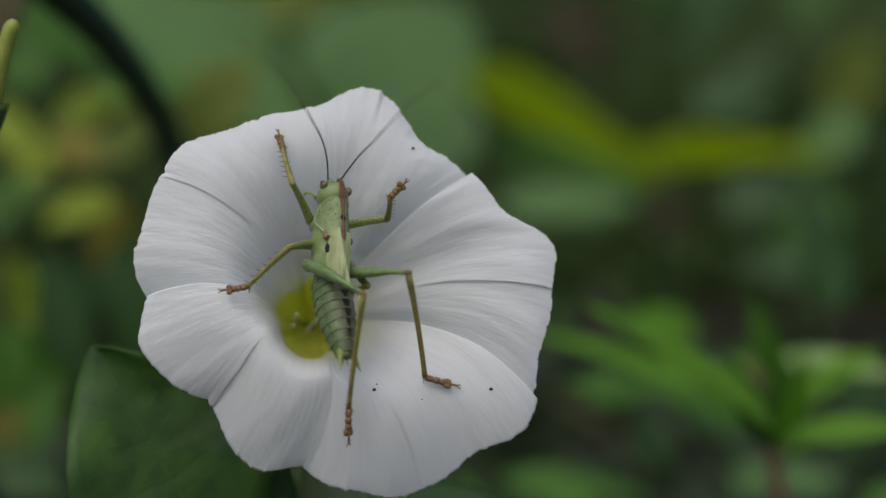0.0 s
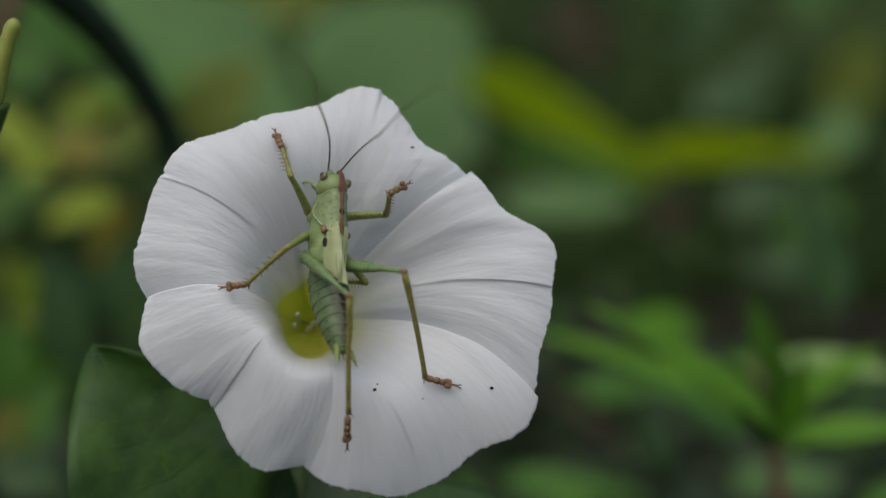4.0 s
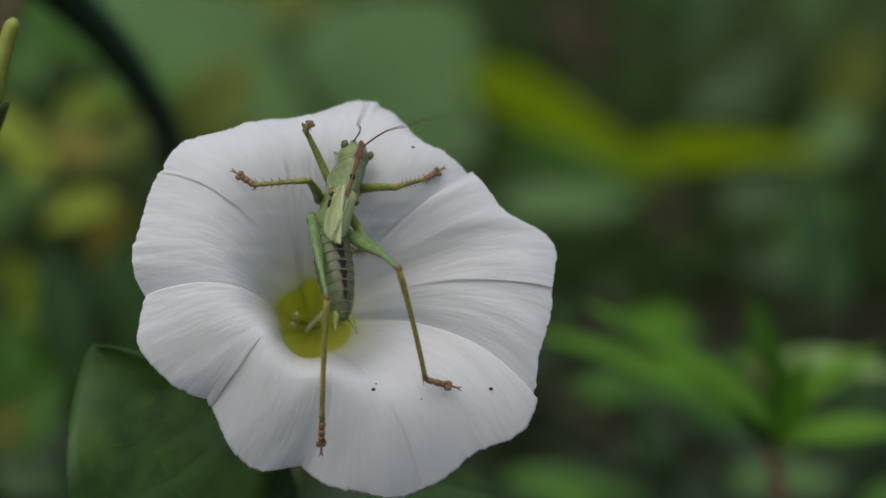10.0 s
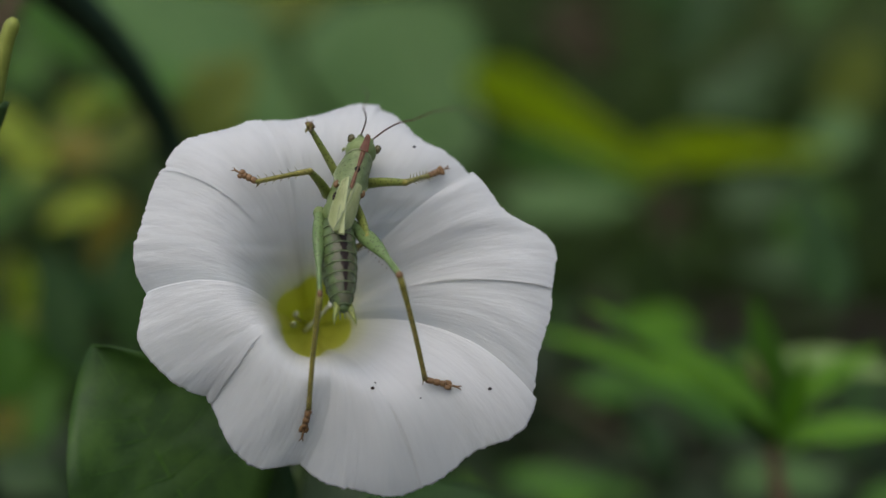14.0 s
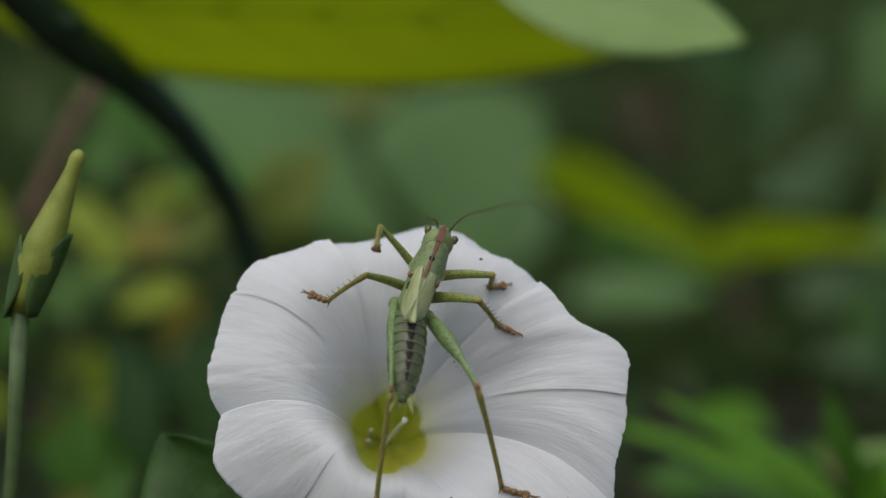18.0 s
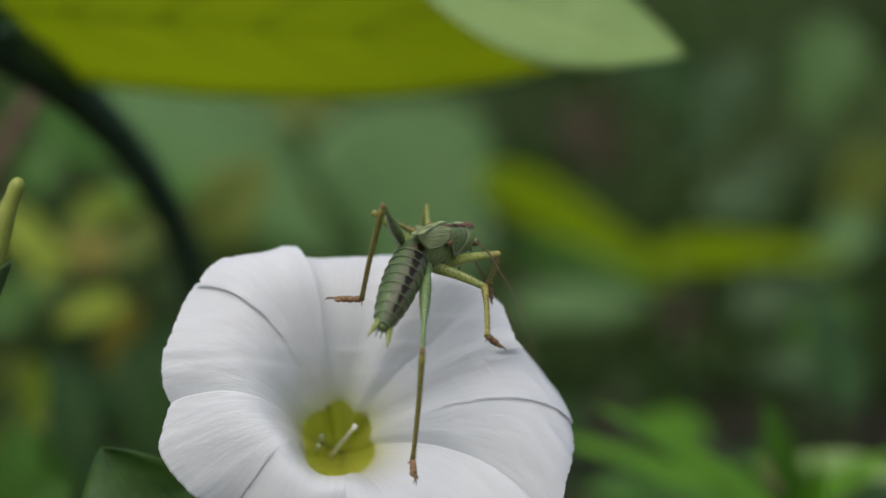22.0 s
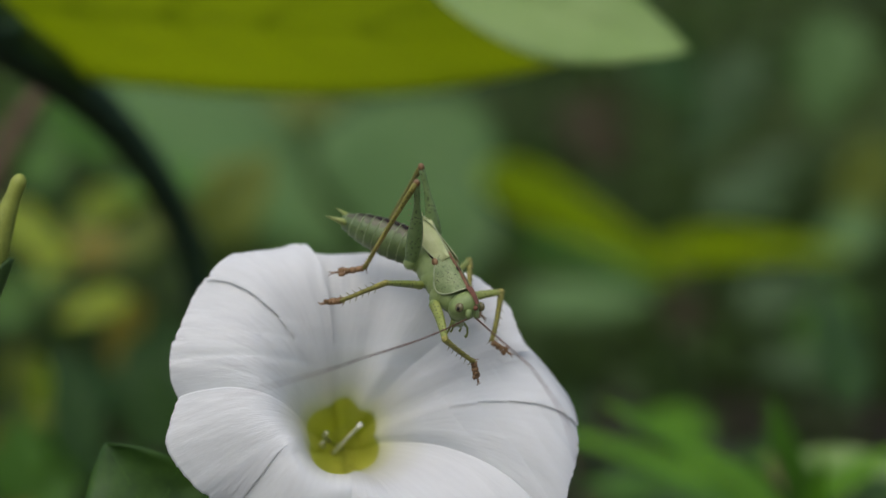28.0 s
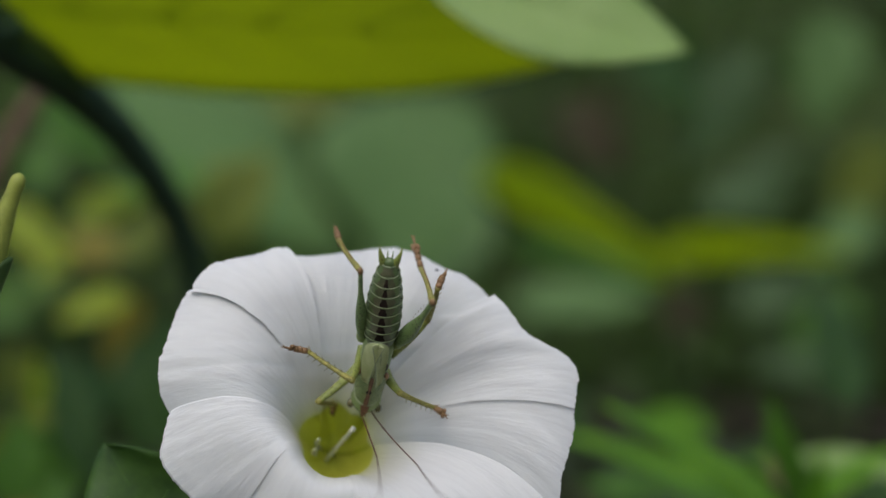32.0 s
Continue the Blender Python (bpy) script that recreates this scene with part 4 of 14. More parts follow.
    build_leaf("background_leaf", a, b, w, mt, lab, up, "leaves behind the flower", veins=4, seed=a[0] * 30 + a[2] * 17)


def build_undergrowth():
    """Small leaves scattered through the undergrowth behind and below the flower."""
    rnd = random.Random(12)
    for x0, x1, z0, z1, count in ((-0.36, -0.10, 0.42, 0.66, 30), (0.06, 0.36, 0.36, 0.53, 20), (-0.10, 0.10, 0.34, 0.46, 8)):
        for k in range(count):
            y = rnd.uniform(0.62, 0.98)
            a = Vector((rnd.uniform(x0, x1) * y / 0.8, y, 0.62 + (rnd.uniform(z0, z1) - 0.62) * y / 0.8))
            d = Vector((rnd.uniform(-1, 1), rnd.uniform(-0.5, 0.3), rnd.uniform(-0.9, 0.7))).normalized() * rnd.uniform(0.03, 0.07)
            mt, lab = rnd.choice(((LEAF_MID, "mid green leaf in the undergrowth"), (LEAF_DARK, "dark green leaf in the undergrowth"), (LEAF_OLIVE, "olive brown withered leaf in the undergrowth"),
                                  (LEAF_YELLOW, "small yellow-green leaf in the undergrowth")) if x0 < -0.2 else ((LEAF_MID, "mid green leaf in the undergrowth"), (LEAF_DARK, "dark green leaf in the undergrowth"),
                                  (LEAF_FRESH, "fresh green leaf in the undergrowth")))
            build_leaf("background_leaf", tuple(a), tuple(a + d), d.length * rnd.uniform(0.35, 0.6), mt, lab, (rnd.uniform(-0.4, 0.4), -0.8, rnd.uniform(0.3, 1.0)), "leaves behind the flower", veins=2, seed=k)


def build_hedge():
    """Dense small foliage closing the view behind."""
    rnd = np.random.RandomState(7)
    verts, faces = [], []
    for k in range(5200):
        c = Vector((rnd.uniform(-2.3, 2.3), rnd.uniform(2.8, 4.2), rnd.uniform(0.0, 2.2)))
        ln, w = rnd.uniform(0.05, 0.15), rnd.uniform(0.03, 0.07)
        m = Matrix.Translation(c) @ Euler((rnd.uniform(-1.4, 0.6), rnd.uniform(-0.7, 0.7), rnd.uniform(0, 6.3))).to_matrix().to_4x4()
        i = len(verts)
        for x, y, z in ((0, 0, 0), (-w / 2, ln * 0.4, 0.006), (0, ln * 0.45, -0.004), (w / 2, ln * 0.4, 0.006), (0, ln, -0.012)):
            verts.append(tuple(m @ Vector((x, y, z))))
        faces += [(i, i + 2, i + 1), (i, i + 3, i + 2), (i + 1, i + 2, i + 4), (i + 2, i + 3, i + 4)]
    me = bpy.data.meshes.new("hedge_foliage")
    me.from_pydata(verts, [], faces)
    tagged(part_of("hedge_foliage", me, HEDGE, None, "dense dark green hedge foliage"), category="foliage", kind="stuff")
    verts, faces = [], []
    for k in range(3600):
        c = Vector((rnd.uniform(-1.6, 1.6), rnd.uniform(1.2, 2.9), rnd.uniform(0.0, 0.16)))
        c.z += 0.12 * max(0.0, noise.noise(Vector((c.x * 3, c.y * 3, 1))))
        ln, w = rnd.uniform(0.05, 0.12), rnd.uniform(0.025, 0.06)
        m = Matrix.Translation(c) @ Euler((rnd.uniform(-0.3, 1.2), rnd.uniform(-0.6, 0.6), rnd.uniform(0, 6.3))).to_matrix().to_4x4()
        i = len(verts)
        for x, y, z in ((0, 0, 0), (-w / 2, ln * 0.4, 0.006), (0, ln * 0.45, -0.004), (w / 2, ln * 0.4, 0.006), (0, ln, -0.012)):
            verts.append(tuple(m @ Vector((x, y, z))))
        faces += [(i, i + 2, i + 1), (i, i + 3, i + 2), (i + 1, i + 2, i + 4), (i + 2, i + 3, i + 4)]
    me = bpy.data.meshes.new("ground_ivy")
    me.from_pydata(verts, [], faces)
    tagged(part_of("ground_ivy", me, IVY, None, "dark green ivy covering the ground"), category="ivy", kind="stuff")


build_ground()
build_undergrowth()
build_hedge()

# ---- what moves ----

def motions():
    walk(cricket, [
        (0, pose(-0.01524, 0.21337, 0.60382, 60.5, 16.2, 31.9)), (2, pose(-0.01511, 0.21321, 0.60392, 59.4, 18.6, 32.5)),
        (3.5, pose(-0.01555, 0.21324, 0.60445, 64.9, 16.9, 35.1)), (6, pose(-0.01558, 0.21326, 0.60491, 65.1, 18.3, 27.7)),
        (7, pose(-0.01480, 0.21310, 0.60493, 64.6, 18.0, 26.8)), (8, pose(-0.01458, 0.21449, 0.60672, 61.1, 21.7, 21.1)),
        (8.5, pose(-0.01412, 0.21496, 0.60790, 56.5, 21.6, 20.0)), (9, pose(-0.01367, 0.21505, 0.60999, 60.6, 24.9, 17.3)),
        (10, pose(-0.01458, 0.21494, 0.61002, 60.1, 24.1, 15.5)), (12, pose(-0.01449, 0.21503, 0.61000, 60.6, 25.5, 17.7)),
        (14, pose(-0.01381, 0.21465, 0.61122, 56.5, 22.7, 8.9)), (14.5, pose(-0.01386, 0.21464, 0.61131, 56.8, 22.1, 7.8)),
        (16.5, pose(-0.01252, 0.21340, 0.61372, 48.2, 21.0, -1.1)), (17, pose(-0.01236, 0.21332, 0.61345, 50.2, 16.4, -0.9)),
        (17.5, pose(-0.01208, 0.21312, 0.61260, 49.3, 17.1, 0.8)), (18, pose(-0.01299, 0.21265, 0.61142, 53.4, 22.0, 3.0)),
        (19, pose(-0.01108, 0.21347, 0.61425, 46.4, 15.7, 3.1)), (20, pose(-0.00913, 0.21478, 0.61585, 37.1, 17.1, -3.1)),
        (20.5, pose(-0.00719, 0.21642, 0.61900, 17.9, 24.0, -10.1)), (21, pose(-0.00388, 0.21652, 0.61869, 19.4, 21.3, -17.3)),
        (21.5, pose(-0.00185, 0.21765, 0.61984, 3.4, 27.7, -22.7)), (22, pose(-0.00117, 0.21731, 0.62012, 2.4, 40.7, -25.9)),
        (22.5, pose(-0.00039, 0.21766, 0.62029, -8.7, 57.4, -40.6)), (23, pose(-0.00046, 0.21755, 0.62020, -11.8, 64.1, -46.6)),
        (24, pose(-0.00016, 0.21764, 0.62055, -13.3, 59.3, -51.2)), (25, pose(0.00046, 0.21823, 0.62042, -19.7, 23.0, -64.1)),
        (25.5, pose(0.00184, 0.21803, 0.61942, -33.2, 18.4, -82.1)), (27.5, pose(-0.00020, 0.21975, 0.61730, -38.5, -2.1, -107.2)),
        (28, pose(-0.00118, 0.22029, 0.61475, -47.9, -0.7, -137.9)), (28.5, pose(-0.00208, 0.21764, 0.61246, -84.1, 17.2, -139.3)),
        (29, pose(-0.00427, 0.21633, 0.60992, -96.2, 10.7, -149.5)), (29.5, pose(-0.00643, 0.21603, 0.60910, -99.7, 1.9, -157.6)),
        (30, pose(-0.00945, 0.21630, 0.60504, 66.2, -176.0, 16.0)), (30.5, pose(-0.01127, 0.21718, 0.60217, 60.5, -173.5, 15.7)),
        (31, pose(-0.01208, 0.21785, 0.59917, 55.6, -178.1, 6.8)), (31.5, pose(-0.01415, 0.21854, 0.59605, 42.8, -174.6, 4.1)),
        (32, pose(-0.01338, 0.21952, 0.59518, 42.9, -168.7, 5.3))])
    walk(abdomen, [
        (0, pose(0.00000, -0.00500, -0.00450, -8.8, -0.0, 5.9)), (3.5, pose(0.00000, -0.00500, -0.00450, -10.3, -0.0, 6.4)),
        (6, pose(0.00000, -0.00500, -0.00450, -14.3, -0.0, 10.2)), (7, pose(0.00000, -0.00500, -0.00450, -13.9, -0.0, 10.1)),
        (8, pose(0.00000, -0.00500, -0.00450, -7.7, -0.0, 17.4)), (9, pose(0.00000, -0.00500, -0.00450, -2.0, -0.0, 22.9)),
        (12, pose(0.00000, -0.00500, -0.00450, -1.3, -0.0, 23.7)), (14.5, pose(0.00000, -0.00500, -0.00450, 0.3, -0.0, 20.0)),
        (19, pose(0.00000, -0.00500, -0.00450, 6.0, -0.0, 14.3)), (20, pose(0.00000, -0.00500, -0.00450, 14.7, -0.0, 16.3)),
        (21, pose(0.00000, -0.00500, -0.00450, 19.8, -0.0, 18.8)), (21.5, pose(0.00000, -0.00500, -0.00450, 28.4, -0.0, 27.7)),
        (22, pose(0.00000, -0.00500, -0.00450, 36.9, -0.0, 36.6)), (23, pose(0.00000, -0.00500, -0.00450, 20.3, -0.0, 48.9)),
        (24, pose(0.00000, -0.00500, -0.00450, 11.8, -0.0, 41.9)), (25, pose(0.00000, -0.00500, -0.00450, 20.0, -0.0, 30.5)),
        (27.5, pose(0.00000, -0.00500, -0.00450, 28.5, -0.0, -12.4)), (28, pose(0.00000, -0.00500, -0.00450, 21.5, -0.0, 30.1)),
        (28.5, pose(0.00000, -0.00500, -0.00450, 54.6, -0.0, 14.6)), (29, pose(0.00000, -0.00500, -0.00450, 59.4, -0.0, 7.6)),
        (30, pose(0.00000, -0.00500, -0.00450, 60.8, -0.0, 28.1)), (30.5, pose(0.00000, -0.00500, -0.00450, -3.8, -0.0, 26.8)),
        (31, pose(0.00000, -0.00500, -0.00450, 7.4, -0.0, 10.1)), (32, pose(0.00000, -0.00500, -0.00450, 18.1, -0.0, 5.5))])
    walk(LEG['left', 'fore', 'femur'], [
        (0, pose(-0.00210, 0.00430, -0.00600, 43.0, -22.6, 51.6)), (2, pose(-0.00210, 0.00430, -0.00600, 46.5, -22.9, 50.6)),
        (3.5, pose(-0.00210, 0.00430, -0.00600, 40.1, -24.6, 51.6)), (6, pose(-0.00210, 0.00430, -0.00600, 50.7, -29.3, 44.3)),
        (7, pose(-0.00210, 0.00430, -0.00600, 49.4, -29.7, 45.7)), (7.5, pose(-0.00210, 0.00430, -0.00600, 55.6, -25.9, 50.9)),
        (8, pose(-0.00210, 0.00430, -0.00600, 64.4, -23.9, 57.1)), (8.167, pose(-0.00210, 0.00430, -0.00600, 61.7, -21.2, 53.7)),
        (8.333, pose(-0.00210, 0.00430, -0.00600, 49.4, -16.8, 46.7)), (8.5, pose(-0.00210, 0.00430, -0.00600, 41.8, -14.5, 42.1)),
        (8.67, pose(-0.00210, 0.00430, -0.00600, 39.8, -17.5, 44.4)), (8.73, pose(-0.00210, 0.00430, -0.00600, 39.1, -17.9, 44.8)),
        (8.83, pose(-0.00210, 0.00430, -0.00600, 35.6, -18.7, 46.6)), (9, pose(-0.00210, 0.00430, -0.00600, 29.0, -19.1, 48.1)),
        (10, pose(-0.00210, 0.00430, -0.00600, 24.8, -20.0, 46.6)), (12, pose(-0.00210, 0.00430, -0.00600, 28.6, -20.9, 48.4)),
        (14, pose(-0.00210, 0.00430, -0.00600, 33.6, -17.0, 54.9)), (14.5, pose(-0.00210, 0.00430, -0.00600, 34.3, -15.7, 55.1)),
        (16.5, pose(-0.00210, 0.00430, -0.00600, 43.7, -15.7, 71.7)), (17, pose(-0.00210, 0.00430, -0.00600, 44.5, -13.2, 69.3)),
        (17.5, pose(-0.00210, 0.00430, -0.00600, 40.0, -14.5, 73.2)), (18, pose(-0.00210, 0.00430, -0.00600, 36.2, -13.6, 72.1)),
        (18.5, pose(-0.00210, 0.00430, -0.00600, 34.7, -14.1, 73.6)), (19, pose(-0.00210, 0.00430, -0.00600, 34.8, -15.5, 76.5)),
        (19.167, pose(-0.00210, 0.00430, -0.00600, 37.8, -16.0, 94.1)), (19.33, pose(-0.00210, 0.00430, -0.00600, 47.5, -26.6, 120.3)),
        (19.5, pose(-0.00210, 0.00430, -0.00600, 37.8, -29.9, 141.8)), (19.67, pose(-0.00210, 0.00430, -0.00600, 28.3, -32.0, 161.2)),
        (19.833, pose(-0.00210, 0.00430, -0.00600, 8.6, -35.9, -177.8)), (20, pose(-0.00210, 0.00430, -0.00600, -6.6, -34.3, -156.0)),
        (20.133, pose(-0.00210, 0.00430, -0.00600, -6.4, -31.0, -157.6)), (20.367, pose(-0.00210, 0.00430, -0.00600, -12.3, -16.3, -146.0)),
        (20.5, pose(-0.00210, 0.00430, -0.00600, -13.3, -12.6, -144.9)), (20.73, pose(-0.00210, 0.00430, -0.00600, -36.5, 8.5, 13.6)),
        (20.867, pose(-0.00210, 0.00430, -0.00600, 2.9, 41.9, 114.8)), (21, pose(-0.00210, 0.00430, -0.00600, 60.0, 9.3, 172.3)),
        (21.133, pose(-0.00210, 0.00430, -0.00600, 49.1, 7.0, -176.3)), (21.27, pose(-0.00210, 0.00430, -0.00600, 17.9, 6.7, -160.0)),
        (21.5, pose(-0.00210, 0.00430, -0.00600, 19.1, -19.2, 44.3)), (22, pose(-0.00210, 0.00430, -0.00600, 19.5, -27.7, 41.0)),
        (22.5, pose(-0.00210, 0.00430, -0.00600, 17.4, -21.7, 43.8)), (22.733, pose(-0.00210, 0.00430, -0.00600, 15.2, -18.9, 44.4)),
        (23, pose(-0.00210, 0.00430, -0.00600, 15.9, -15.6, 45.6)), (23.333, pose(-0.00210, 0.00430, -0.00600, 14.7, -13.9, 46.7)),
        (23.667, pose(-0.00210, 0.00430, -0.00600, 13.0, -10.7, 48.7)), (24, pose(-0.00210, 0.00430, -0.00600, 14.4, -9.3, 50.8)),
        (24.333, pose(-0.00210, 0.00430, -0.00600, 20.1, -6.0, 54.6)), (24.667, pose(-0.00210, 0.00430, -0.00600, 17.4, 1.8, 55.7)),
        (25, pose(-0.00210, 0.00430, -0.00600, 19.4, 5.3, 58.4)), (25.5, pose(-0.00210, 0.00430, -0.00600, 17.5, 3.7, 62.8)),
        (25.833, pose(-0.00210, 0.00430, -0.00600, 20.5, 7.4, 65.4)), (26.17, pose(-0.00210, 0.00430, -0.00600, 18.8, 12.4, 64.5)),
        (26.83, pose(-0.00210, 0.00430, -0.00600, 19.5, 10.5, 67.6)), (26.967, pose(-0.00210, 0.00430, -0.00600, 25.2, 3.3, 60.8)),
        (27.1, pose(-0.00210, 0.00430, -0.00600, 39.7, -10.3, 30.7)), (27.233, pose(-0.00210, 0.00430, -0.00600, 49.2, -18.6, -24.0)),
        (27.367, pose(-0.00210, 0.00430, -0.00600, 43.9, -26.7, -52.3)), (27.5, pose(-0.00210, 0.00430, -0.00600, 42.4, -33.4, -58.9)),
        (27.633, pose(-0.00210, 0.00430, -0.00600, 49.6, -33.8, -49.7)), (27.733, pose(-0.00210, 0.00430, -0.00600, 67.9, -35.9, -32.9)),
        (27.867, pose(-0.00210, 0.00430, -0.00600, 77.0, -59.0, 4.0)), (28, pose(-0.00210, 0.00430, -0.00600, 62.9, -67.9, 25.6)),
        (28.167, pose(-0.00210, 0.00430, -0.00600, 77.6, -65.2, 5.5)), (28.333, pose(-0.00210, 0.00430, -0.00600, 93.3, -57.0, -21.3)),
        (28.5, pose(-0.00210, 0.00430, -0.00600, 97.7, -51.9, -31.8)), (29, pose(-0.00210, 0.00430, -0.00600, 105.6, -43.6, -26.3)),
        (29.133, pose(-0.00210, 0.00430, -0.00600, 113.2, -43.6, -22.8)), (29.267, pose(-0.00210, 0.00430, -0.00600, 134.8, -70.8, -30.1)),
        (29.367, pose(-0.00210, 0.00430, -0.00600, -25.6, -95.8, 119.0)), (29.5, pose(-0.00210, 0.00430, -0.00600, 133.7, -86.1, -45.3)),
        (29.633, pose(-0.00210, 0.00430, -0.00600, 82.7, -83.1, 10.5)), (29.733, pose(-0.00210, 0.00430, -0.00600, 70.4, -73.5, 30.8)),
        (29.867, pose(-0.00210, 0.00430, -0.00600, 72.5, -60.2, 41.8)), (30, pose(-0.00210, 0.00430, -0.00600, 76.4, -50.8, 44.4)),
        (30.133, pose(-0.00210, 0.00430, -0.00600, 59.9, -64.2, 61.0)), (30.267, pose(-0.00210, 0.00430, -0.00600, 79.6, -47.3, 59.4)),
        (30.367, pose(-0.00210, 0.00430, -0.00600, 67.7, -32.9, 56.5)), (30.5, pose(-0.00210, 0.00430, -0.00600, 58.2, -24.1, 54.6)),
        (31, pose(-0.00210, 0.00430, -0.00600, 64.8, -24.2, 66.8)), (31.167, pose(-0.00210, 0.00430, -0.00600, 66.8, -26.1, 73.9)),
        (31.333, pose(-0.00210, 0.00430, -0.00600, 65.0, -27.0, 85.9)), (31.5, pose(-0.00210, 0.00430, -0.00600, 63.9, -28.2, 92.8)),
        (32, pose(-0.00210, 0.00430, -0.00600, 61.4, -22.0, 113.1))])
    walk(LEG['left', 'fore', 'tibia'], [
        (0, pose(-0.00843, 0.00644, -0.00058, -38.1, -55.7, 33.2)), (2, pose(-0.00822, 0.00618, -0.00026, -41.7, -55.2, 40.4)),
        (3.5, pose(-0.00868, 0.00658, -0.00096, -56.9, -54.8, 43.6)), (6, pose(-0.00824, 0.00593, -0.00020, -60.6, -40.9, 49.1)),
        (7, pose(-0.00836, 0.00589, -0.00033, -58.2, -39.9, 48.2)), (7.5, pose(-0.00783, 0.00496, 0.00038, -52.7, -29.9, 50.4)),
        (8, pose(-0.00692, 0.00368, 0.00110, -45.2, -20.0, 53.7)), (8.167, pose(-0.00700, 0.00451, 0.00106, -40.8, -27.8, 45.7)),
        (8.333, pose(-0.00747, 0.00676, 0.00025, -27.1, -41.1, 24.6)), (8.5, pose(-0.00746, 0.00809, -0.00045, -17.3, -45.4, 12.5)),
        (8.67, pose(-0.00791, 0.00786, -0.00075, 42.5, -42.1, -27.6)), (8.73, pose(-0.00799, 0.00787, -0.00084, 64.8, -32.0, -38.1)),
        (8.83, pose(-0.00828, 0.00794, -0.00126, 85.0, -17.5, -45.5)), (9, pose(-0.00861, 0.00831, -0.00206, 117.4, 10.1, -42.0)),
        (10, pose(-0.00862, 0.00876, -0.00260, 114.9, 18.5, -50.9)), (12, pose(-0.00872, 0.00821, -0.00215, 113.2, 23.0, -62.4)),
        (14, pose(-0.00876, 0.00728, -0.00145, 102.8, 29.7, -75.5)), (14.5, pose(-0.00868, 0.00728, -0.00134, 96.0, 31.4, -87.1)),
        (15.5, pose(-0.00867, 0.00599, -0.00071, 90.2, 41.1, -91.3)), (16.5, pose(-0.00850, 0.00472, -0.00028, 83.3, 46.1, -97.0)),
        (17, pose(-0.00833, 0.00517, -0.00013, 77.9, 47.3, -106.6)), (17.5, pose(-0.00881, 0.00489, -0.00065, 72.7, 44.9, -113.1)),
        (18, pose(-0.00907, 0.00530, -0.00106, 59.8, 48.2, -121.2)), (18.5, pose(-0.00922, 0.00515, -0.00125, 52.4, 52.2, -125.4)),
        (19, pose(-0.00928, 0.00467, -0.00128, 40.0, 59.7, -138.0)), (19.167, pose(-0.00877, 0.00236, -0.00093, 54.7, 38.9, -111.4)),
        (19.33, pose(-0.00569, -0.00108, -0.00033, 71.0, 14.8, -99.1)), (19.5, pose(-0.00423, -0.00267, -0.00143, 70.8, -13.6, -88.6)),
        (19.67, pose(-0.00249, -0.00356, -0.00254, 59.7, -50.0, -70.5)), (19.833, pose(-0.00102, -0.00417, -0.00496, 43.9, -65.2, -50.2)),
        (20, pose(0.00087, -0.00373, -0.00681, -11.8, -73.3, 12.4)), (20.133, pose(0.00071, -0.00379, -0.00682, -12.1, -75.2, 10.7)),
        (20.267, pose(0.00154, -0.00337, -0.00738, 9.6, -78.8, -8.8)), (20.367, pose(0.00217, -0.00295, -0.00775, 32.6, -80.1, -29.3)),
        (20.5, pose(0.00236, -0.00280, -0.00793, 44.8, -81.2, -38.2)), (20.73, pose(-0.00447, 0.01084, -0.01105, 73.5, 41.3, -84.2)),
        (20.867, pose(-0.01002, 0.00096, -0.00567, 16.8, -55.6, -63.2)), (21, pose(-0.00387, 0.00020, 0.00135, -81.4, -53.3, 97.5)),
        (21.133, pose(-0.00253, -0.00137, 0.00045, -88.9, -56.1, 96.4)), (21.27, pose(0.00041, -0.00350, -0.00338, -81.9, -80.6, 87.9)),
        (21.5, pose(-0.00843, 0.00947, -0.00334, -110.6, -20.4, 93.0)), (22, pose(-0.00842, 0.00955, -0.00346, -110.5, -19.6, 92.6)),
        (22.5, pose(-0.00847, 0.00957, -0.00361, -108.0, -21.1, 85.1)), (22.733, pose(-0.00843, 0.00971, -0.00386, -108.3, -20.5, 81.1)),
        (23, pose(-0.00846, 0.00963, -0.00373, -105.6, -22.5, 77.2)), (23.333, pose(-0.00852, 0.00962, -0.00389, -107.0, -24.7, 75.9)),
        (23.667, pose(-0.00863, 0.00957, -0.00411, -107.8, -28.1, 73.3)), (24, pose(-0.00877, 0.00930, -0.00389, -103.5, -26.4, 70.8)),
        (24.333, pose(-0.00886, 0.00873, -0.00307, -105.1, -26.1, 64.4)), (24.667, pose(-0.00883, 0.00899, -0.00343, -114.8, -31.9, 54.4)),
        (25, pose(-0.00887, 0.00878, -0.00315, -108.9, -31.3, 47.5)), (25.5, pose(-0.00932, 0.00820, -0.00342, -99.6, -35.5, 44.3)),
        (25.833, pose(-0.00926, 0.00800, -0.00301, -100.9, -31.5, 49.4)), (26.17, pose(-0.00919, 0.00834, -0.00329, -105.9, -31.7, 55.6)),
        (26.5, pose(-0.00930, 0.00808, -0.00319, -100.6, -31.7, 53.2)), (26.83, pose(-0.00939, 0.00788, -0.00318, -96.6, -31.3, 50.8)),
        (26.967, pose(-0.00879, 0.00828, -0.00235, -96.4, -27.3, 53.1)), (27.1, pose(-0.00632, 0.00948, -0.00059, -90.7, -14.3, 61.6)),
        (27.233, pose(-0.00171, 0.01028, 0.00017, -66.2, -5.7, 75.8)), (27.367, pose(0.00116, 0.01021, -0.00067, -43.0, -11.1, 80.5)),
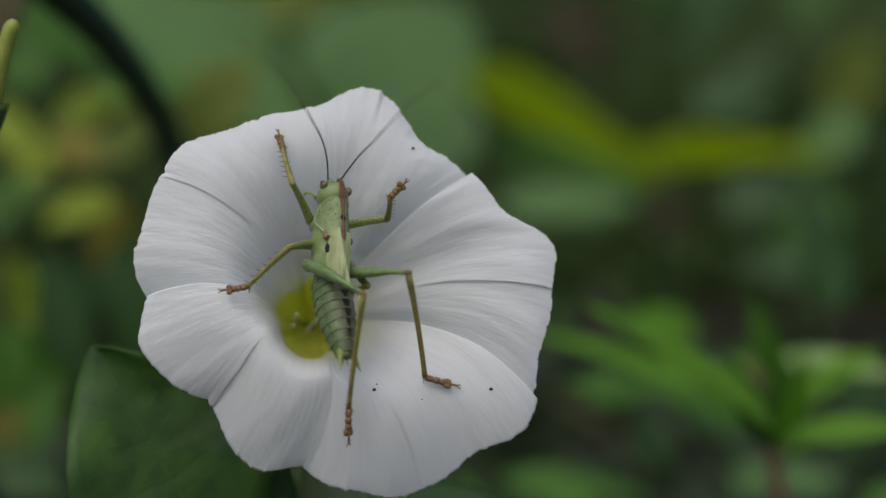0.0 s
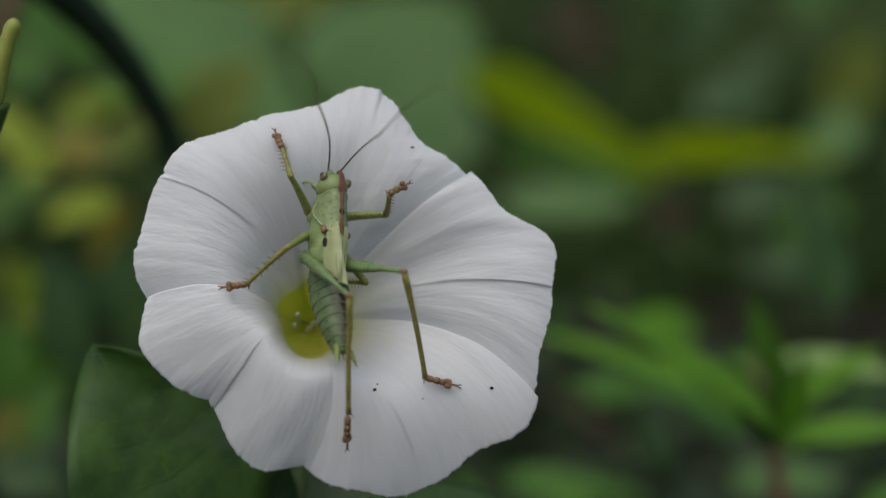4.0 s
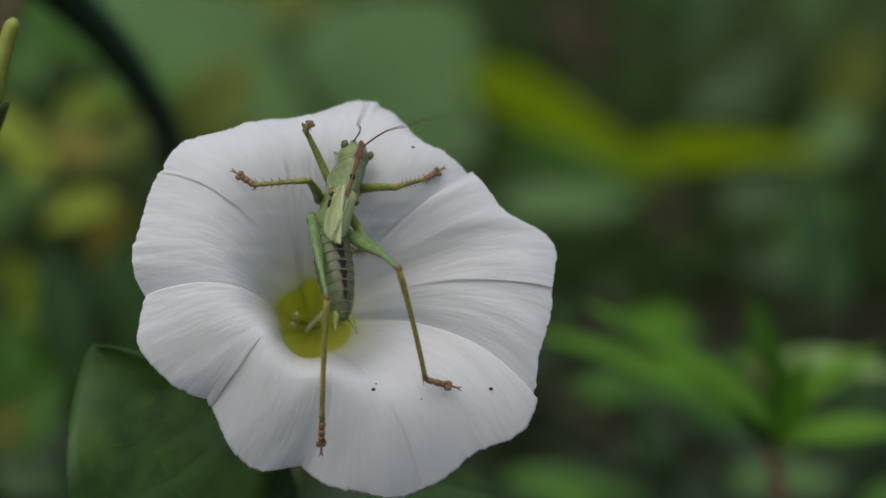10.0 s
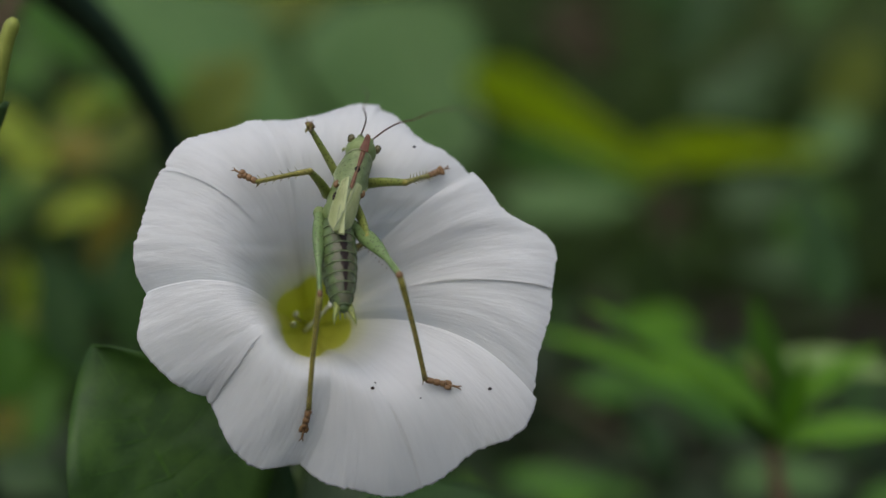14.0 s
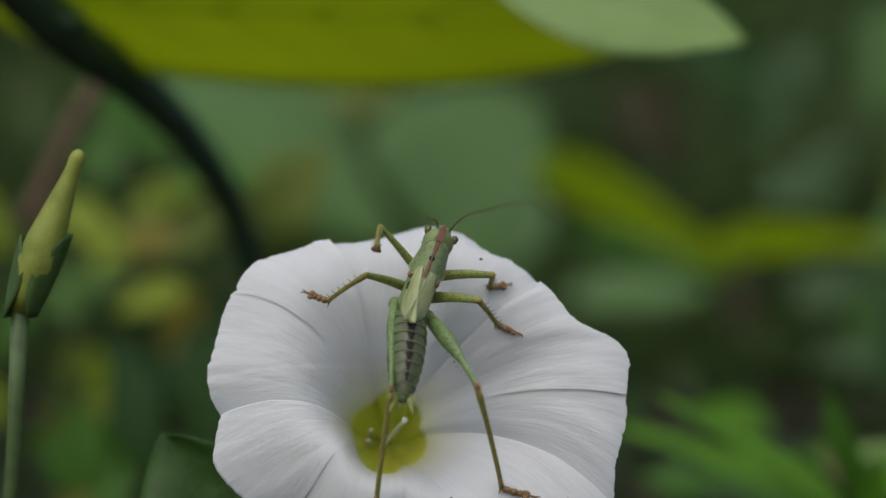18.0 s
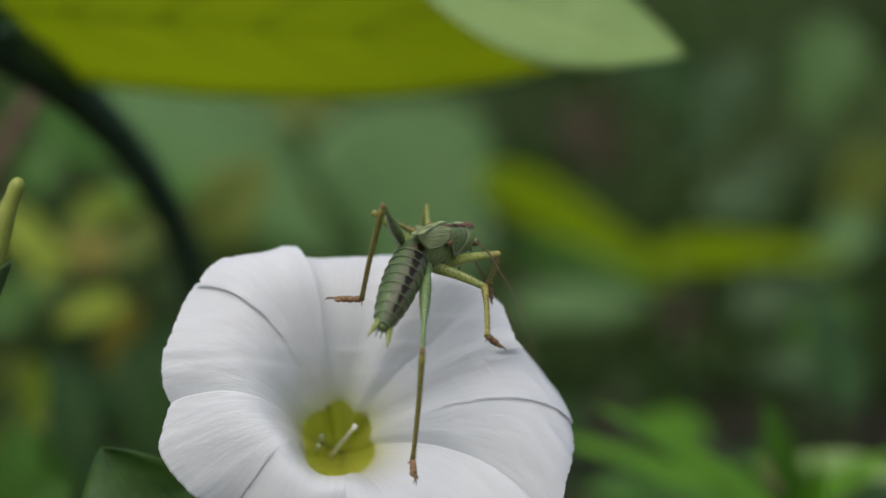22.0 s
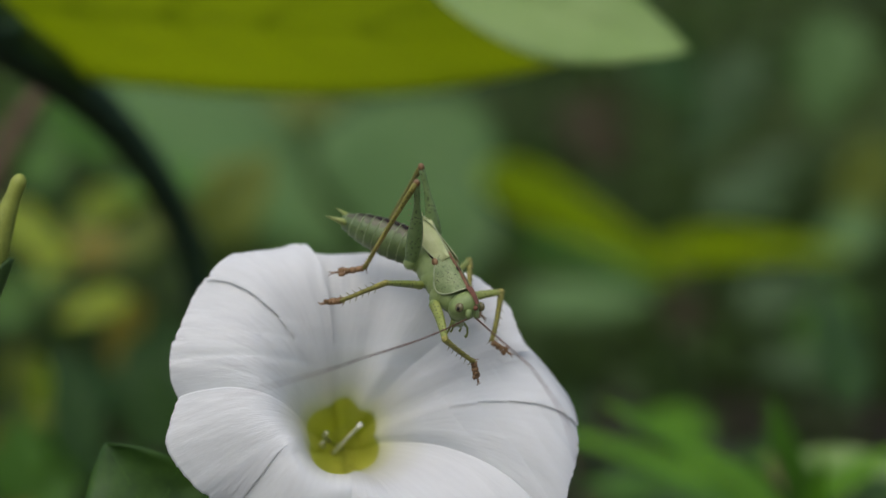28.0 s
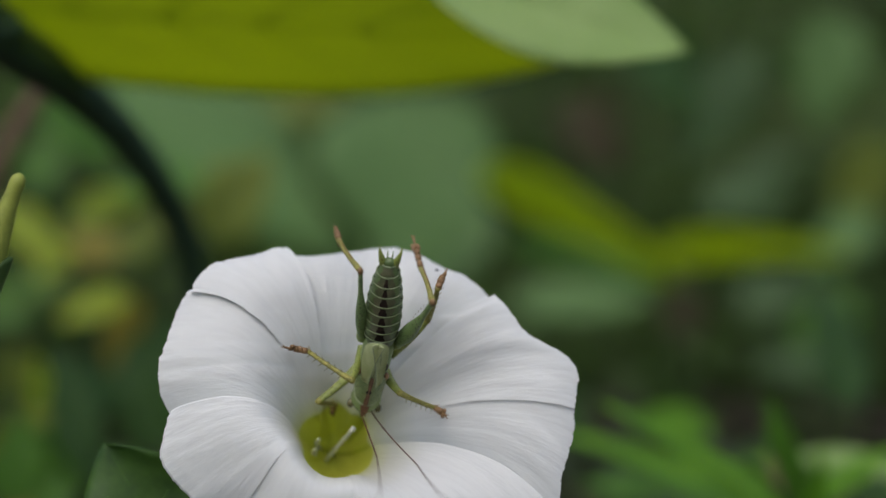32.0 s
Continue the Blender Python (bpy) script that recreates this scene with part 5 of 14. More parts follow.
        (27.5, pose(0.00169, 0.01031, -0.00116, -32.4, -12.7, 82.3)), (27.633, pose(-0.00021, 0.01068, -0.00056, -40.9, -8.5, 88.9)),
        (27.733, pose(-0.00426, 0.00955, 0.00045, -65.5, -9.2, 85.9)), (27.867, pose(-0.00940, 0.00573, -0.00168, -88.0, -35.3, 75.3)),
        (28, pose(-0.01019, 0.00477, -0.00313, -94.1, -48.9, 76.7)), (28.167, pose(-0.00987, 0.00540, -0.00248, -85.9, -54.8, 64.9)),
        (28.333, pose(-0.00899, 0.00646, -0.00132, -62.8, -51.7, 43.5)), (28.5, pose(-0.00840, 0.00686, -0.00074, -45.2, -50.0, 31.7)),
        (28.733, pose(-0.00838, 0.00590, -0.00035, -36.9, -47.6, 31.6)), (29, pose(-0.00824, 0.00475, 0.00000, -37.9, -37.9, 43.3)),
        (29.133, pose(-0.00844, 0.00328, -0.00028, -29.1, -45.4, 38.3)), (29.267, pose(-0.01012, 0.00195, -0.00399, 38.0, -51.1, -31.5)),
        (29.367, pose(-0.01068, 0.00377, -0.00562, 66.9, -29.9, -60.0)), (29.5, pose(-0.01069, 0.00452, -0.00558, 78.1, -18.8, -67.6)),
        (29.633, pose(-0.01063, 0.00384, -0.00497, 89.8, -15.7, -88.0)), (29.733, pose(-0.01025, 0.00280, -0.00370, 98.5, -7.8, -118.5)),
        (29.867, pose(-0.00913, 0.00149, -0.00192, 95.8, 11.5, -159.6)), (30, pose(-0.00815, 0.00121, -0.00072, -103.3, 156.2, -1.8)),
        (30.133, pose(-0.00912, 0.00053, -0.00277, 86.6, 17.3, 161.9)), (30.267, pose(-0.00659, -0.00027, -0.00026, 24.3, 33.4, 50.1)),
        (30.367, pose(-0.00721, 0.00250, 0.00068, 1.5, 4.0, 25.7)), (30.5, pose(-0.00752, 0.00450, 0.00067, -5.8, -13.7, 23.2)),
        (30.733, pose(-0.00717, 0.00368, 0.00092, -10.2, -18.6, 22.4)), (31, pose(-0.00671, 0.00281, 0.00110, -13.3, -24.3, 24.0)),
        (31.167, pose(-0.00632, 0.00190, 0.00110, -9.4, -22.1, 30.8)), (31.333, pose(-0.00598, 0.00103, 0.00094, -5.2, -19.0, 39.9)),
        (31.5, pose(-0.00570, 0.00047, 0.00081, -6.2, -17.2, 47.3)), (31.733, pose(-0.00530, 0.00029, 0.00091, -12.3, -14.3, 52.4)),
        (32, pose(-0.00478, 0.00008, 0.00100, -15.1, -11.0, 55.2))])
    walk(LEG['left', 'fore', 'tarsus'], [
        (0, pose(-0.00846, 0.01413, -0.00344, -9.2, -7.7, 10.8)), (2, pose(-0.00878, 0.01374, -0.00337, -8.4, -9.4, 14.5)),
        (3.5, pose(-0.00770, 0.01369, -0.00492, -16.9, -10.9, 15.8)), (6, pose(-0.00822, 0.01210, -0.00560, -15.1, -10.1, 24.8)),
        (7, pose(-0.00861, 0.01210, -0.00567, -13.4, -10.5, 22.6)), (7.5, pose(-0.00958, 0.01063, -0.00528, -11.9, -7.4, 22.5)),
        (8, pose(-0.01040, 0.00870, -0.00438, -8.4, -5.0, 22.5)), (8.167, pose(-0.00970, 0.01063, -0.00368, 2.7, -5.4, 22.8)),
        (8.333, pose(-0.00828, 0.01442, -0.00256, 21.9, -5.9, 23.2)), (8.5, pose(-0.00746, 0.01611, -0.00216, 32.0, -6.1, 23.3)),
        (8.67, pose(-0.00840, 0.01494, 0.00335, 9.7, -2.5, 13.1)), (8.73, pose(-0.00893, 0.01304, 0.00545, -5.5, -2.1, 6.3)),
        (8.83, pose(-0.00949, 0.01019, 0.00653, -25.8, -4.1, -2.4)), (9, pose(-0.01019, 0.00466, 0.00511, -42.8, -8.0, -9.1)),
        (10, pose(-0.00981, 0.00475, 0.00445, -40.0, -7.1, -9.3)), (12, pose(-0.01022, 0.00410, 0.00479, -39.1, -8.9, -9.7)),
        (14, pose(-0.00952, 0.00299, 0.00550, -51.7, -1.3, -5.7)), (14.5, pose(-0.00933, 0.00300, 0.00562, -52.5, -0.3, -5.5)),
        (15.5, pose(-0.00882, 0.00060, 0.00547, -56.5, 0.7, -1.5)), (16.5, pose(-0.00828, -0.00122, 0.00537, -60.4, 3.6, 0.7)),
        (17, pose(-0.00837, -0.00096, 0.00531, -61.4, 4.9, 5.5)), (17.5, pose(-0.00874, -0.00116, 0.00489, -63.6, -0.3, 4.2)),
        (18, pose(-0.00828, -0.00136, 0.00366, -68.5, -1.6, 5.7)), (18.5, pose(-0.00811, -0.00194, 0.00273, -64.2, 0.5, 8.5)),
        (19, pose(-0.00845, -0.00304, 0.00138, -58.3, 2.2, 11.4)), (19.33, pose(-0.00337, -0.00346, 0.00716, -99.1, 6.4, 14.5)),
        (19.5, pose(-0.00158, -0.00079, 0.00610, -119.7, 9.1, 14.6)), (19.67, pose(-0.00040, 0.00293, 0.00201, -140.4, 11.9, 13.8)),
        (19.833, pose(0.00022, 0.00358, -0.00258, -161.8, 14.2, 11.6)), (20, pose(0.00071, 0.00445, -0.00729, 177.0, 15.0, 9.3)),
        (20.133, pose(0.00085, 0.00440, -0.00726, 179.6, 14.6, 10.7)), (20.267, pose(0.00145, 0.00483, -0.00712, -179.0, 13.8, 11.0)),
        (20.367, pose(0.00176, 0.00520, -0.00700, -178.4, 13.2, 11.2)), (20.5, pose(0.00148, 0.00531, -0.00704, -178.4, 13.1, 12.1)),
        (20.73, pose(-0.00163, 0.00592, -0.00515, -146.3, 0.6, 37.5)), (20.867, pose(-0.00389, 0.00624, -0.00434, -133.5, -9.4, 49.1)),
        (21, pose(-0.00594, 0.00649, -0.00349, -122.3, -21.8, 57.8)), (21.133, pose(-0.00344, 0.00538, -0.00412, -134.5, -8.4, 50.4)),
        (21.27, pose(-0.00045, 0.00455, -0.00470, -147.1, 0.9, 40.0)), (21.5, pose(-0.00570, 0.01230, -0.01053, 17.6, -171.3, 48.6)),
        (22, pose(-0.00567, 0.01225, -0.01070, 18.1, -163.4, 46.0)), (22.5, pose(-0.00570, 0.01215, -0.01089, 20.9, -146.7, 39.5)),
        (22.733, pose(-0.00546, 0.01201, -0.01116, 26.4, -136.8, 33.5)), (23, pose(-0.00564, 0.01210, -0.01102, 33.7, -122.5, 22.0)),
        (23.333, pose(-0.00540, 0.01222, -0.01101, 46.2, -114.5, 7.0)), (23.667, pose(-0.00517, 0.01237, -0.01099, 98.0, -108.0, -48.9)),
        (24, pose(-0.00579, 0.01202, -0.01104, -48.5, -66.5, 97.4)), (24.333, pose(-0.00543, 0.01094, -0.01018, -30.6, -58.1, 75.9)),
        (24.667, pose(-0.00375, 0.01019, -0.00974, -23.0, -39.9, 61.6)), (25, pose(-0.00419, 0.00995, -0.00978, -20.3, -30.6, 62.0)),
        (25.5, pose(-0.00500, 0.01050, -0.01000, -19.0, -23.8, 59.3)), (25.833, pose(-0.00535, 0.01019, -0.00988, -23.1, -37.1, 67.8)),
        (26.17, pose(-0.00500, 0.01050, -0.01000, -27.2, -49.2, 72.6)), (26.5, pose(-0.00556, 0.01057, -0.01005, -36.9, -60.5, 84.5)),
        (26.83, pose(-0.00599, 0.01056, -0.01014, -58.5, -69.5, 108.1)), (26.967, pose(-0.00581, 0.01072, -0.00959, -66.0, -69.2, 112.4)),
        (27.1, pose(-0.00527, 0.01121, -0.00854, 96.4, -112.1, -59.2)), (27.233, pose(-0.00474, 0.01182, -0.00729, 76.7, -114.6, -50.2)),
        (27.367, pose(-0.00458, 0.01226, -0.00616, 61.2, -117.5, -42.4)), (27.5, pose(-0.00504, 0.01220, -0.00545, 53.8, -119.6, -35.4)),
        (27.633, pose(-0.00639, 0.01160, -0.00587, 49.2, -115.6, -25.0)), (27.733, pose(-0.00757, 0.01099, -0.00691, 40.1, -108.6, -10.8)),
        (27.867, pose(-0.00847, 0.01038, -0.00837, 9.4, -101.9, 26.1)), (28, pose(-0.00821, 0.01063, -0.00851, -14.4, -105.1, 51.9)),
        (28.167, pose(-0.00757, 0.01171, -0.00719, -28.9, -110.2, 62.0)), (28.333, pose(-0.00741, 0.01312, -0.00584, -51.9, -115.1, 80.2)),
        (28.5, pose(-0.00764, 0.01411, -0.00447, -59.6, -122.8, 85.2)), (28.733, pose(-0.00872, 0.01338, -0.00367, 119.8, -52.2, -90.6)),
        (29, pose(-0.01043, 0.01158, -0.00397, 122.0, -52.4, -83.0)), (29.133, pose(-0.01065, 0.01066, -0.00308, 121.6, -54.9, -77.7)),
        (29.367, pose(-0.00977, 0.00864, 0.00092, 104.7, -63.1, -50.9)), (29.5, pose(-0.01011, 0.00756, 0.00202, 101.6, -65.1, -44.1)),
        (29.633, pose(-0.01067, 0.00605, 0.00293, 98.8, -66.3, -35.0)), (29.733, pose(-0.01079, 0.00435, 0.00434, 88.2, -67.0, -16.5)),
        (29.867, pose(-0.01095, 0.00169, 0.00607, 74.0, -66.3, 8.1)), (30, pose(-0.01142, -0.00058, 0.00658, 71.8, -66.7, 15.9)),
        (30.133, pose(-0.01159, 0.00082, 0.00505, 76.8, -61.4, 15.2)), (30.267, pose(-0.01113, 0.00595, 0.00256, 78.9, -47.8, 21.3)),
        (30.367, pose(-0.01076, 0.00989, 0.00090, 80.7, -37.6, 25.9)), (30.5, pose(-0.01055, 0.01207, -0.00013, 82.3, -31.3, 28.7)),
        (30.733, pose(-0.00982, 0.01132, -0.00047, 77.2, -32.4, 34.2)), (31, pose(-0.00924, 0.01041, -0.00062, 72.8, -35.2, 39.1)),
        (31.167, pose(-0.01003, 0.00911, -0.00014, 78.9, -35.4, 42.7)), (31.333, pose(-0.01103, 0.00745, 0.00024, 85.3, -33.7, 53.7)),
        (31.5, pose(-0.01151, 0.00619, -0.00004, 87.0, -33.5, 61.4)), (31.733, pose(-0.01138, 0.00552, -0.00079, 77.3, -36.8, 71.4)),
        (32, pose(-0.01105, 0.00493, -0.00110, 65.4, -38.7, 85.1))])
    walk(LEG['left', 'mid', 'femur'], [
        (0, pose(-0.00230, 0.00030, -0.00640, 31.8, 3.6, 127.1)), (2, pose(-0.00230, 0.00030, -0.00640, 29.2, 3.4, 129.2)),
        (3.5, pose(-0.00230, 0.00030, -0.00640, 29.1, 2.2, 132.7)), (6, pose(-0.00230, 0.00030, -0.00640, 32.8, -8.0, 121.1)),
        (7, pose(-0.00230, 0.00030, -0.00640, 34.8, -8.5, 115.7)), (7.267, pose(-0.00230, 0.00030, -0.00640, 41.5, -7.2, 113.2)),
        (7.5, pose(-0.00230, 0.00030, -0.00640, 50.2, -5.9, 110.4)), (7.733, pose(-0.00230, 0.00030, -0.00640, 52.9, -3.5, 106.9)),
        (8, pose(-0.00230, 0.00030, -0.00640, 53.7, -1.1, 104.3)), (8.5, pose(-0.00230, 0.00030, -0.00640, 56.4, -2.6, 102.4)),
        (9, pose(-0.00230, 0.00030, -0.00640, 55.2, -4.2, 108.2)), (10, pose(-0.00230, 0.00030, -0.00640, 57.5, -3.8, 109.0)),
        (12, pose(-0.00230, 0.00030, -0.00640, 53.4, -1.6, 112.0)), (14.5, pose(-0.00230, 0.00030, -0.00640, 56.0, -0.8, 109.8)),
        (16.5, pose(-0.00230, 0.00030, -0.00640, 41.8, -1.3, 120.1)), (17, pose(-0.00230, 0.00030, -0.00640, 43.6, 1.6, 116.9)),
        (17.5, pose(-0.00230, 0.00030, -0.00640, 37.0, 2.6, 118.0)), (18, pose(-0.00230, 0.00030, -0.00640, 34.1, 2.3, 124.3)),
        (18.5, pose(-0.00230, 0.00030, -0.00640, 47.1, 2.6, 118.7)), (19, pose(-0.00230, 0.00030, -0.00640, 57.6, 5.2, 112.4)),
        (20, pose(-0.00230, 0.00030, -0.00640, 48.0, 5.3, 117.6)), (20.167, pose(-0.00230, 0.00030, -0.00640, 43.8, 1.7, 123.7)),
        (20.333, pose(-0.00230, 0.00030, -0.00640, 34.7, -3.7, 135.8)), (20.5, pose(-0.00230, 0.00030, -0.00640, 28.8, -5.4, 142.0)),
        (20.633, pose(-0.00230, 0.00030, -0.00640, 31.1, 0.3, 135.0)), (20.733, pose(-0.00230, 0.00030, -0.00640, 35.2, 13.9, 108.8)),
        (20.867, pose(-0.00230, 0.00030, -0.00640, -3.5, 20.1, 52.3)), (21, pose(-0.00230, 0.00030, -0.00640, -15.3, 20.6, 49.2)),
        (21.133, pose(-0.00230, 0.00030, -0.00640, 29.3, 7.7, 156.8)), (21.27, pose(-0.00230, 0.00030, -0.00640, 10.3, -8.5, -170.4)),
        (21.5, pose(-0.00230, 0.00030, -0.00640, 1.0, -3.9, -139.1)), (21.633, pose(-0.00230, 0.00030, -0.00640, 5.0, -2.4, -136.1)),
        (21.733, pose(-0.00230, 0.00030, -0.00640, 34.5, -3.5, -132.3)), (21.867, pose(-0.00230, 0.00030, -0.00640, 20.9, 23.2, 126.5)),
        (22, pose(-0.00230, 0.00030, -0.00640, 11.6, 25.5, 133.1)), (22.5, pose(-0.00230, 0.00030, -0.00640, 15.5, 24.5, 134.7)),
        (23, pose(-0.00230, 0.00030, -0.00640, 16.7, 22.7, 135.1)), (24, pose(-0.00230, 0.00030, -0.00640, 15.9, 16.6, 131.9)),
        (24.333, pose(-0.00230, 0.00030, -0.00640, 14.9, 12.9, 125.0)), (24.667, pose(-0.00230, 0.00030, -0.00640, 12.0, 5.8, 111.1)),
        (25, pose(-0.00230, 0.00030, -0.00640, 10.7, -0.3, 115.2)), (25.5, pose(-0.00230, 0.00030, -0.00640, 8.9, 1.2, 119.0)),
        (27.5, pose(-0.00230, 0.00030, -0.00640, 8.7, 8.3, 120.0)), (27.733, pose(-0.00230, 0.00030, -0.00640, 8.3, 17.5, 127.2)),
        (28, pose(-0.00230, 0.00030, -0.00640, 9.1, 30.8, 123.4)), (28.133, pose(-0.00230, 0.00030, -0.00640, 10.3, 42.6, 127.1)),
        (28.27, pose(-0.00230, 0.00030, -0.00640, 13.3, 55.2, 129.7)), (28.5, pose(-0.00230, 0.00030, -0.00640, 67.7, -1.3, -149.0)),
        (28.73, pose(-0.00230, 0.00030, -0.00640, 65.9, 11.7, -157.3)), (28.867, pose(-0.00230, 0.00030, -0.00640, 63.0, 20.7, -165.2)),
        (29, pose(-0.00230, 0.00030, -0.00640, 58.2, 26.3, -172.2)), (29.267, pose(-0.00230, 0.00030, -0.00640, 55.2, 28.3, -171.6)),
        (29.5, pose(-0.00230, 0.00030, -0.00640, 53.2, 29.1, -170.5)), (29.73, pose(-0.00230, 0.00030, -0.00640, 54.5, 34.5, -173.3)),
        (30, pose(-0.00230, 0.00030, -0.00640, -128.0, 139.1, 0.4)), (30.267, pose(-0.00230, 0.00030, -0.00640, 40.5, 38.2, 172.3)),
        (30.5, pose(-0.00230, 0.00030, -0.00640, 34.2, 33.5, 169.4)), (30.733, pose(-0.00230, 0.00030, -0.00640, 32.3, 33.3, 165.9)),
        (31, pose(-0.00230, 0.00030, -0.00640, 24.4, 34.9, 156.9)), (31.267, pose(-0.00230, 0.00030, -0.00640, 7.8, 35.6, 149.3)),
        (31.5, pose(-0.00230, 0.00030, -0.00640, -2.4, 34.9, 146.2)), (31.73, pose(-0.00230, 0.00030, -0.00640, -10.9, 34.5, 139.5)),
        (31.867, pose(-0.00230, 0.00030, -0.00640, -13.2, 31.0, 126.4)), (32, pose(-0.00230, 0.00030, -0.00640, -24.3, 32.8, 131.8))])
    walk(LEG['left', 'mid', 'tibia'], [
        (0, pose(-0.00830, -0.00389, -0.00188, -68.6, 11.8, 117.9)), (2, pose(-0.00827, -0.00425, -0.00221, -71.9, 11.8, 119.2)),
        (3.5, pose(-0.00793, -0.00467, -0.00221, -70.8, 13.7, 120.5)), (4.733, pose(-0.00805, -0.00435, -0.00201, -70.9, 9.3, 122.9)),
        (6, pose(-0.00816, -0.00399, -0.00179, -70.8, 2.7, 124.7)), (7, pose(-0.00835, -0.00342, -0.00154, -71.3, 7.1, 126.0)),
        (7.267, pose(-0.00795, -0.00289, -0.00075, -70.7, -0.4, 122.1)), (7.5, pose(-0.00722, -0.00226, 0.00017, -67.3, -15.8, 113.2)),
        (7.733, pose(-0.00714, -0.00161, 0.00045, -60.7, -29.5, 102.5)), (8, pose(-0.00720, -0.00108, 0.00053, -54.2, -34.6, 96.8)),
        (8.5, pose(-0.00688, -0.00104, 0.00076, -55.7, -28.4, 101.5)), (8.733, pose(-0.00690, -0.00134, 0.00068, -56.9, -20.7, 105.7)),
        (9, pose(-0.00681, -0.00172, 0.00064, -56.3, -14.4, 108.4)), (10, pose(-0.00651, -0.00166, 0.00084, -51.7, -17.5, 112.9)),
        (12, pose(-0.00699, -0.00181, 0.00050, -58.0, -15.9, 112.4)), (14, pose(-0.00684, -0.00146, 0.00069, -49.1, -13.5, 112.8)),
        (14.5, pose(-0.00679, -0.00142, 0.00073, -48.1, -13.3, 112.8)), (15.5, pose(-0.00731, -0.00224, 0.00011, -51.0, -10.3, 113.6)),
        (16.5, pose(-0.00778, -0.00303, -0.00067, -49.7, -12.2, 110.3)), (17, pose(-0.00793, -0.00236, -0.00047, -45.6, -6.9, 113.8)),
        (17.5, pose(-0.00847, -0.00272, -0.00123, -51.8, -4.9, 113.0)), (18, pose(-0.00829, -0.00356, -0.00158, -62.1, -1.3, 112.7)),
        (18.5, pose(-0.00757, -0.00226, -0.00011, -68.6, -13.4, 105.9)), (19, pose(-0.00681, -0.00084, 0.00083, -70.6, -22.8, 101.1)),
        (20, pose(-0.00767, -0.00185, -0.00004, -71.9, -16.9, 105.9)), (20.167, pose(-0.00757, -0.00299, -0.00045, -74.0, -18.2, 107.3)),
        (20.333, pose(-0.00700, -0.00499, -0.00152, -78.1, -24.8, 108.8)), (20.5, pose(-0.00663, -0.00588, -0.00228, -77.0, -26.7, 110.2)),
        (20.633, pose(-0.00753, -0.00488, -0.00195, -75.6, -19.9, 113.5)), (20.733, pose(-0.00934, -0.00085, -0.00159, -70.9, -0.1, 128.6)),
        (20.867, pose(-0.00921, 0.00540, -0.00690, -22.8, 8.8, 151.2)), (21, pose(-0.00910, 0.00511, -0.00853, -12.4, 5.5, 148.1)),
        (21.133, pose(-0.00578, -0.00637, -0.00223, -64.7, -30.8, 95.0)), (21.27, pose(-0.00067, -0.00801, -0.00488, -47.4, -55.2, 80.4)),
        (21.5, pose(0.00334, -0.00619, -0.00626, 7.1, -78.5, -1.7)), (21.633, pose(0.00366, -0.00585, -0.00565, -6.3, -80.6, 20.5)),
        (21.733, pose(0.00314, -0.00425, -0.00154, -52.2, -58.5, 73.7)), (21.867, pose(-0.00947, -0.00351, -0.00358, 61.7, -102.0, -100.9)),
        (22, pose(-0.00896, -0.00492, -0.00484, 42.9, -97.2, -69.4)), (22.5, pose(-0.00886, -0.00485, -0.00431, -107.0, -82.2, 80.8)),
        (23, pose(-0.00879, -0.00485, -0.00412, -74.1, -81.4, 48.2)), (24, pose(-0.00890, -0.00473, -0.00415, -37.3, -76.7, 9.6)),
        (24.333, pose(-0.00939, -0.00406, -0.00424, -24.0, -69.9, -7.2)), (24.667, pose(-0.01021, -0.00256, -0.00462, -17.6, -55.3, -17.8)),
        (25, pose(-0.00994, -0.00331, -0.00480, -13.9, -45.9, -10.3)), (25.5, pose(-0.00975, -0.00379, -0.00507, -8.3, -48.3, -23.6)),
        (27.5, pose(-0.00975, -0.00379, -0.00511, -9.3, -55.0, -22.2)), (27.733, pose(-0.00931, -0.00454, -0.00521, -11.8, -63.8, -14.6)),
        (28, pose(-0.00977, -0.00379, -0.00523, -18.9, -75.6, -11.5)), (28.133, pose(-0.00968, -0.00397, -0.00527, -11.9, -72.7, -19.1)),
        (28.27, pose(-0.00978, -0.00379, -0.00527, -12.4, -69.1, -18.4)), (28.5, pose(-0.00046, -0.00240, 0.00155, -52.0, -20.4, 83.3)),
        (28.73, pose(-0.00241, -0.00356, 0.00129, -62.4, -24.6, 85.1)), (28.867, pose(-0.00391, -0.00417, 0.00077, -68.3, -27.3, 87.4)),
        (29, pose(-0.00489, -0.00463, 0.00015, -72.4, -29.0, 90.2)), (29.267, pose(-0.00490, -0.00504, -0.00018, -77.7, -26.7, 93.4)),
        (29.5, pose(-0.00475, -0.00533, -0.00038, -80.4, -24.3, 96.0)), (29.73, pose(-0.00566, -0.00512, -0.00063, -77.8, -20.6, 99.9)),
        (30, pose(-0.00670, -0.00503, -0.00128, -73.9, -22.7, 100.4)), (30.267, pose(-0.00660, -0.00572, -0.00201, -71.9, -19.0, 97.3)),
        (30.5, pose(-0.00623, -0.00620, -0.00237, -70.1, -15.2, 95.2)), (30.733, pose(-0.00652, -0.00614, -0.00257, -74.2, -12.4, 97.4)),
        (31, pose(-0.00724, -0.00611, -0.00349, -79.8, -12.5, 98.9)), (31.267, pose(-0.00724, -0.00668, -0.00546, -77.7, -18.0, 99.8)),
        (31.5, pose(-0.00690, -0.00696, -0.00670, -78.0, -17.9, 101.4)), (31.73, pose(-0.00708, -0.00672, -0.00774, -61.5, 33.5, 117.7)),
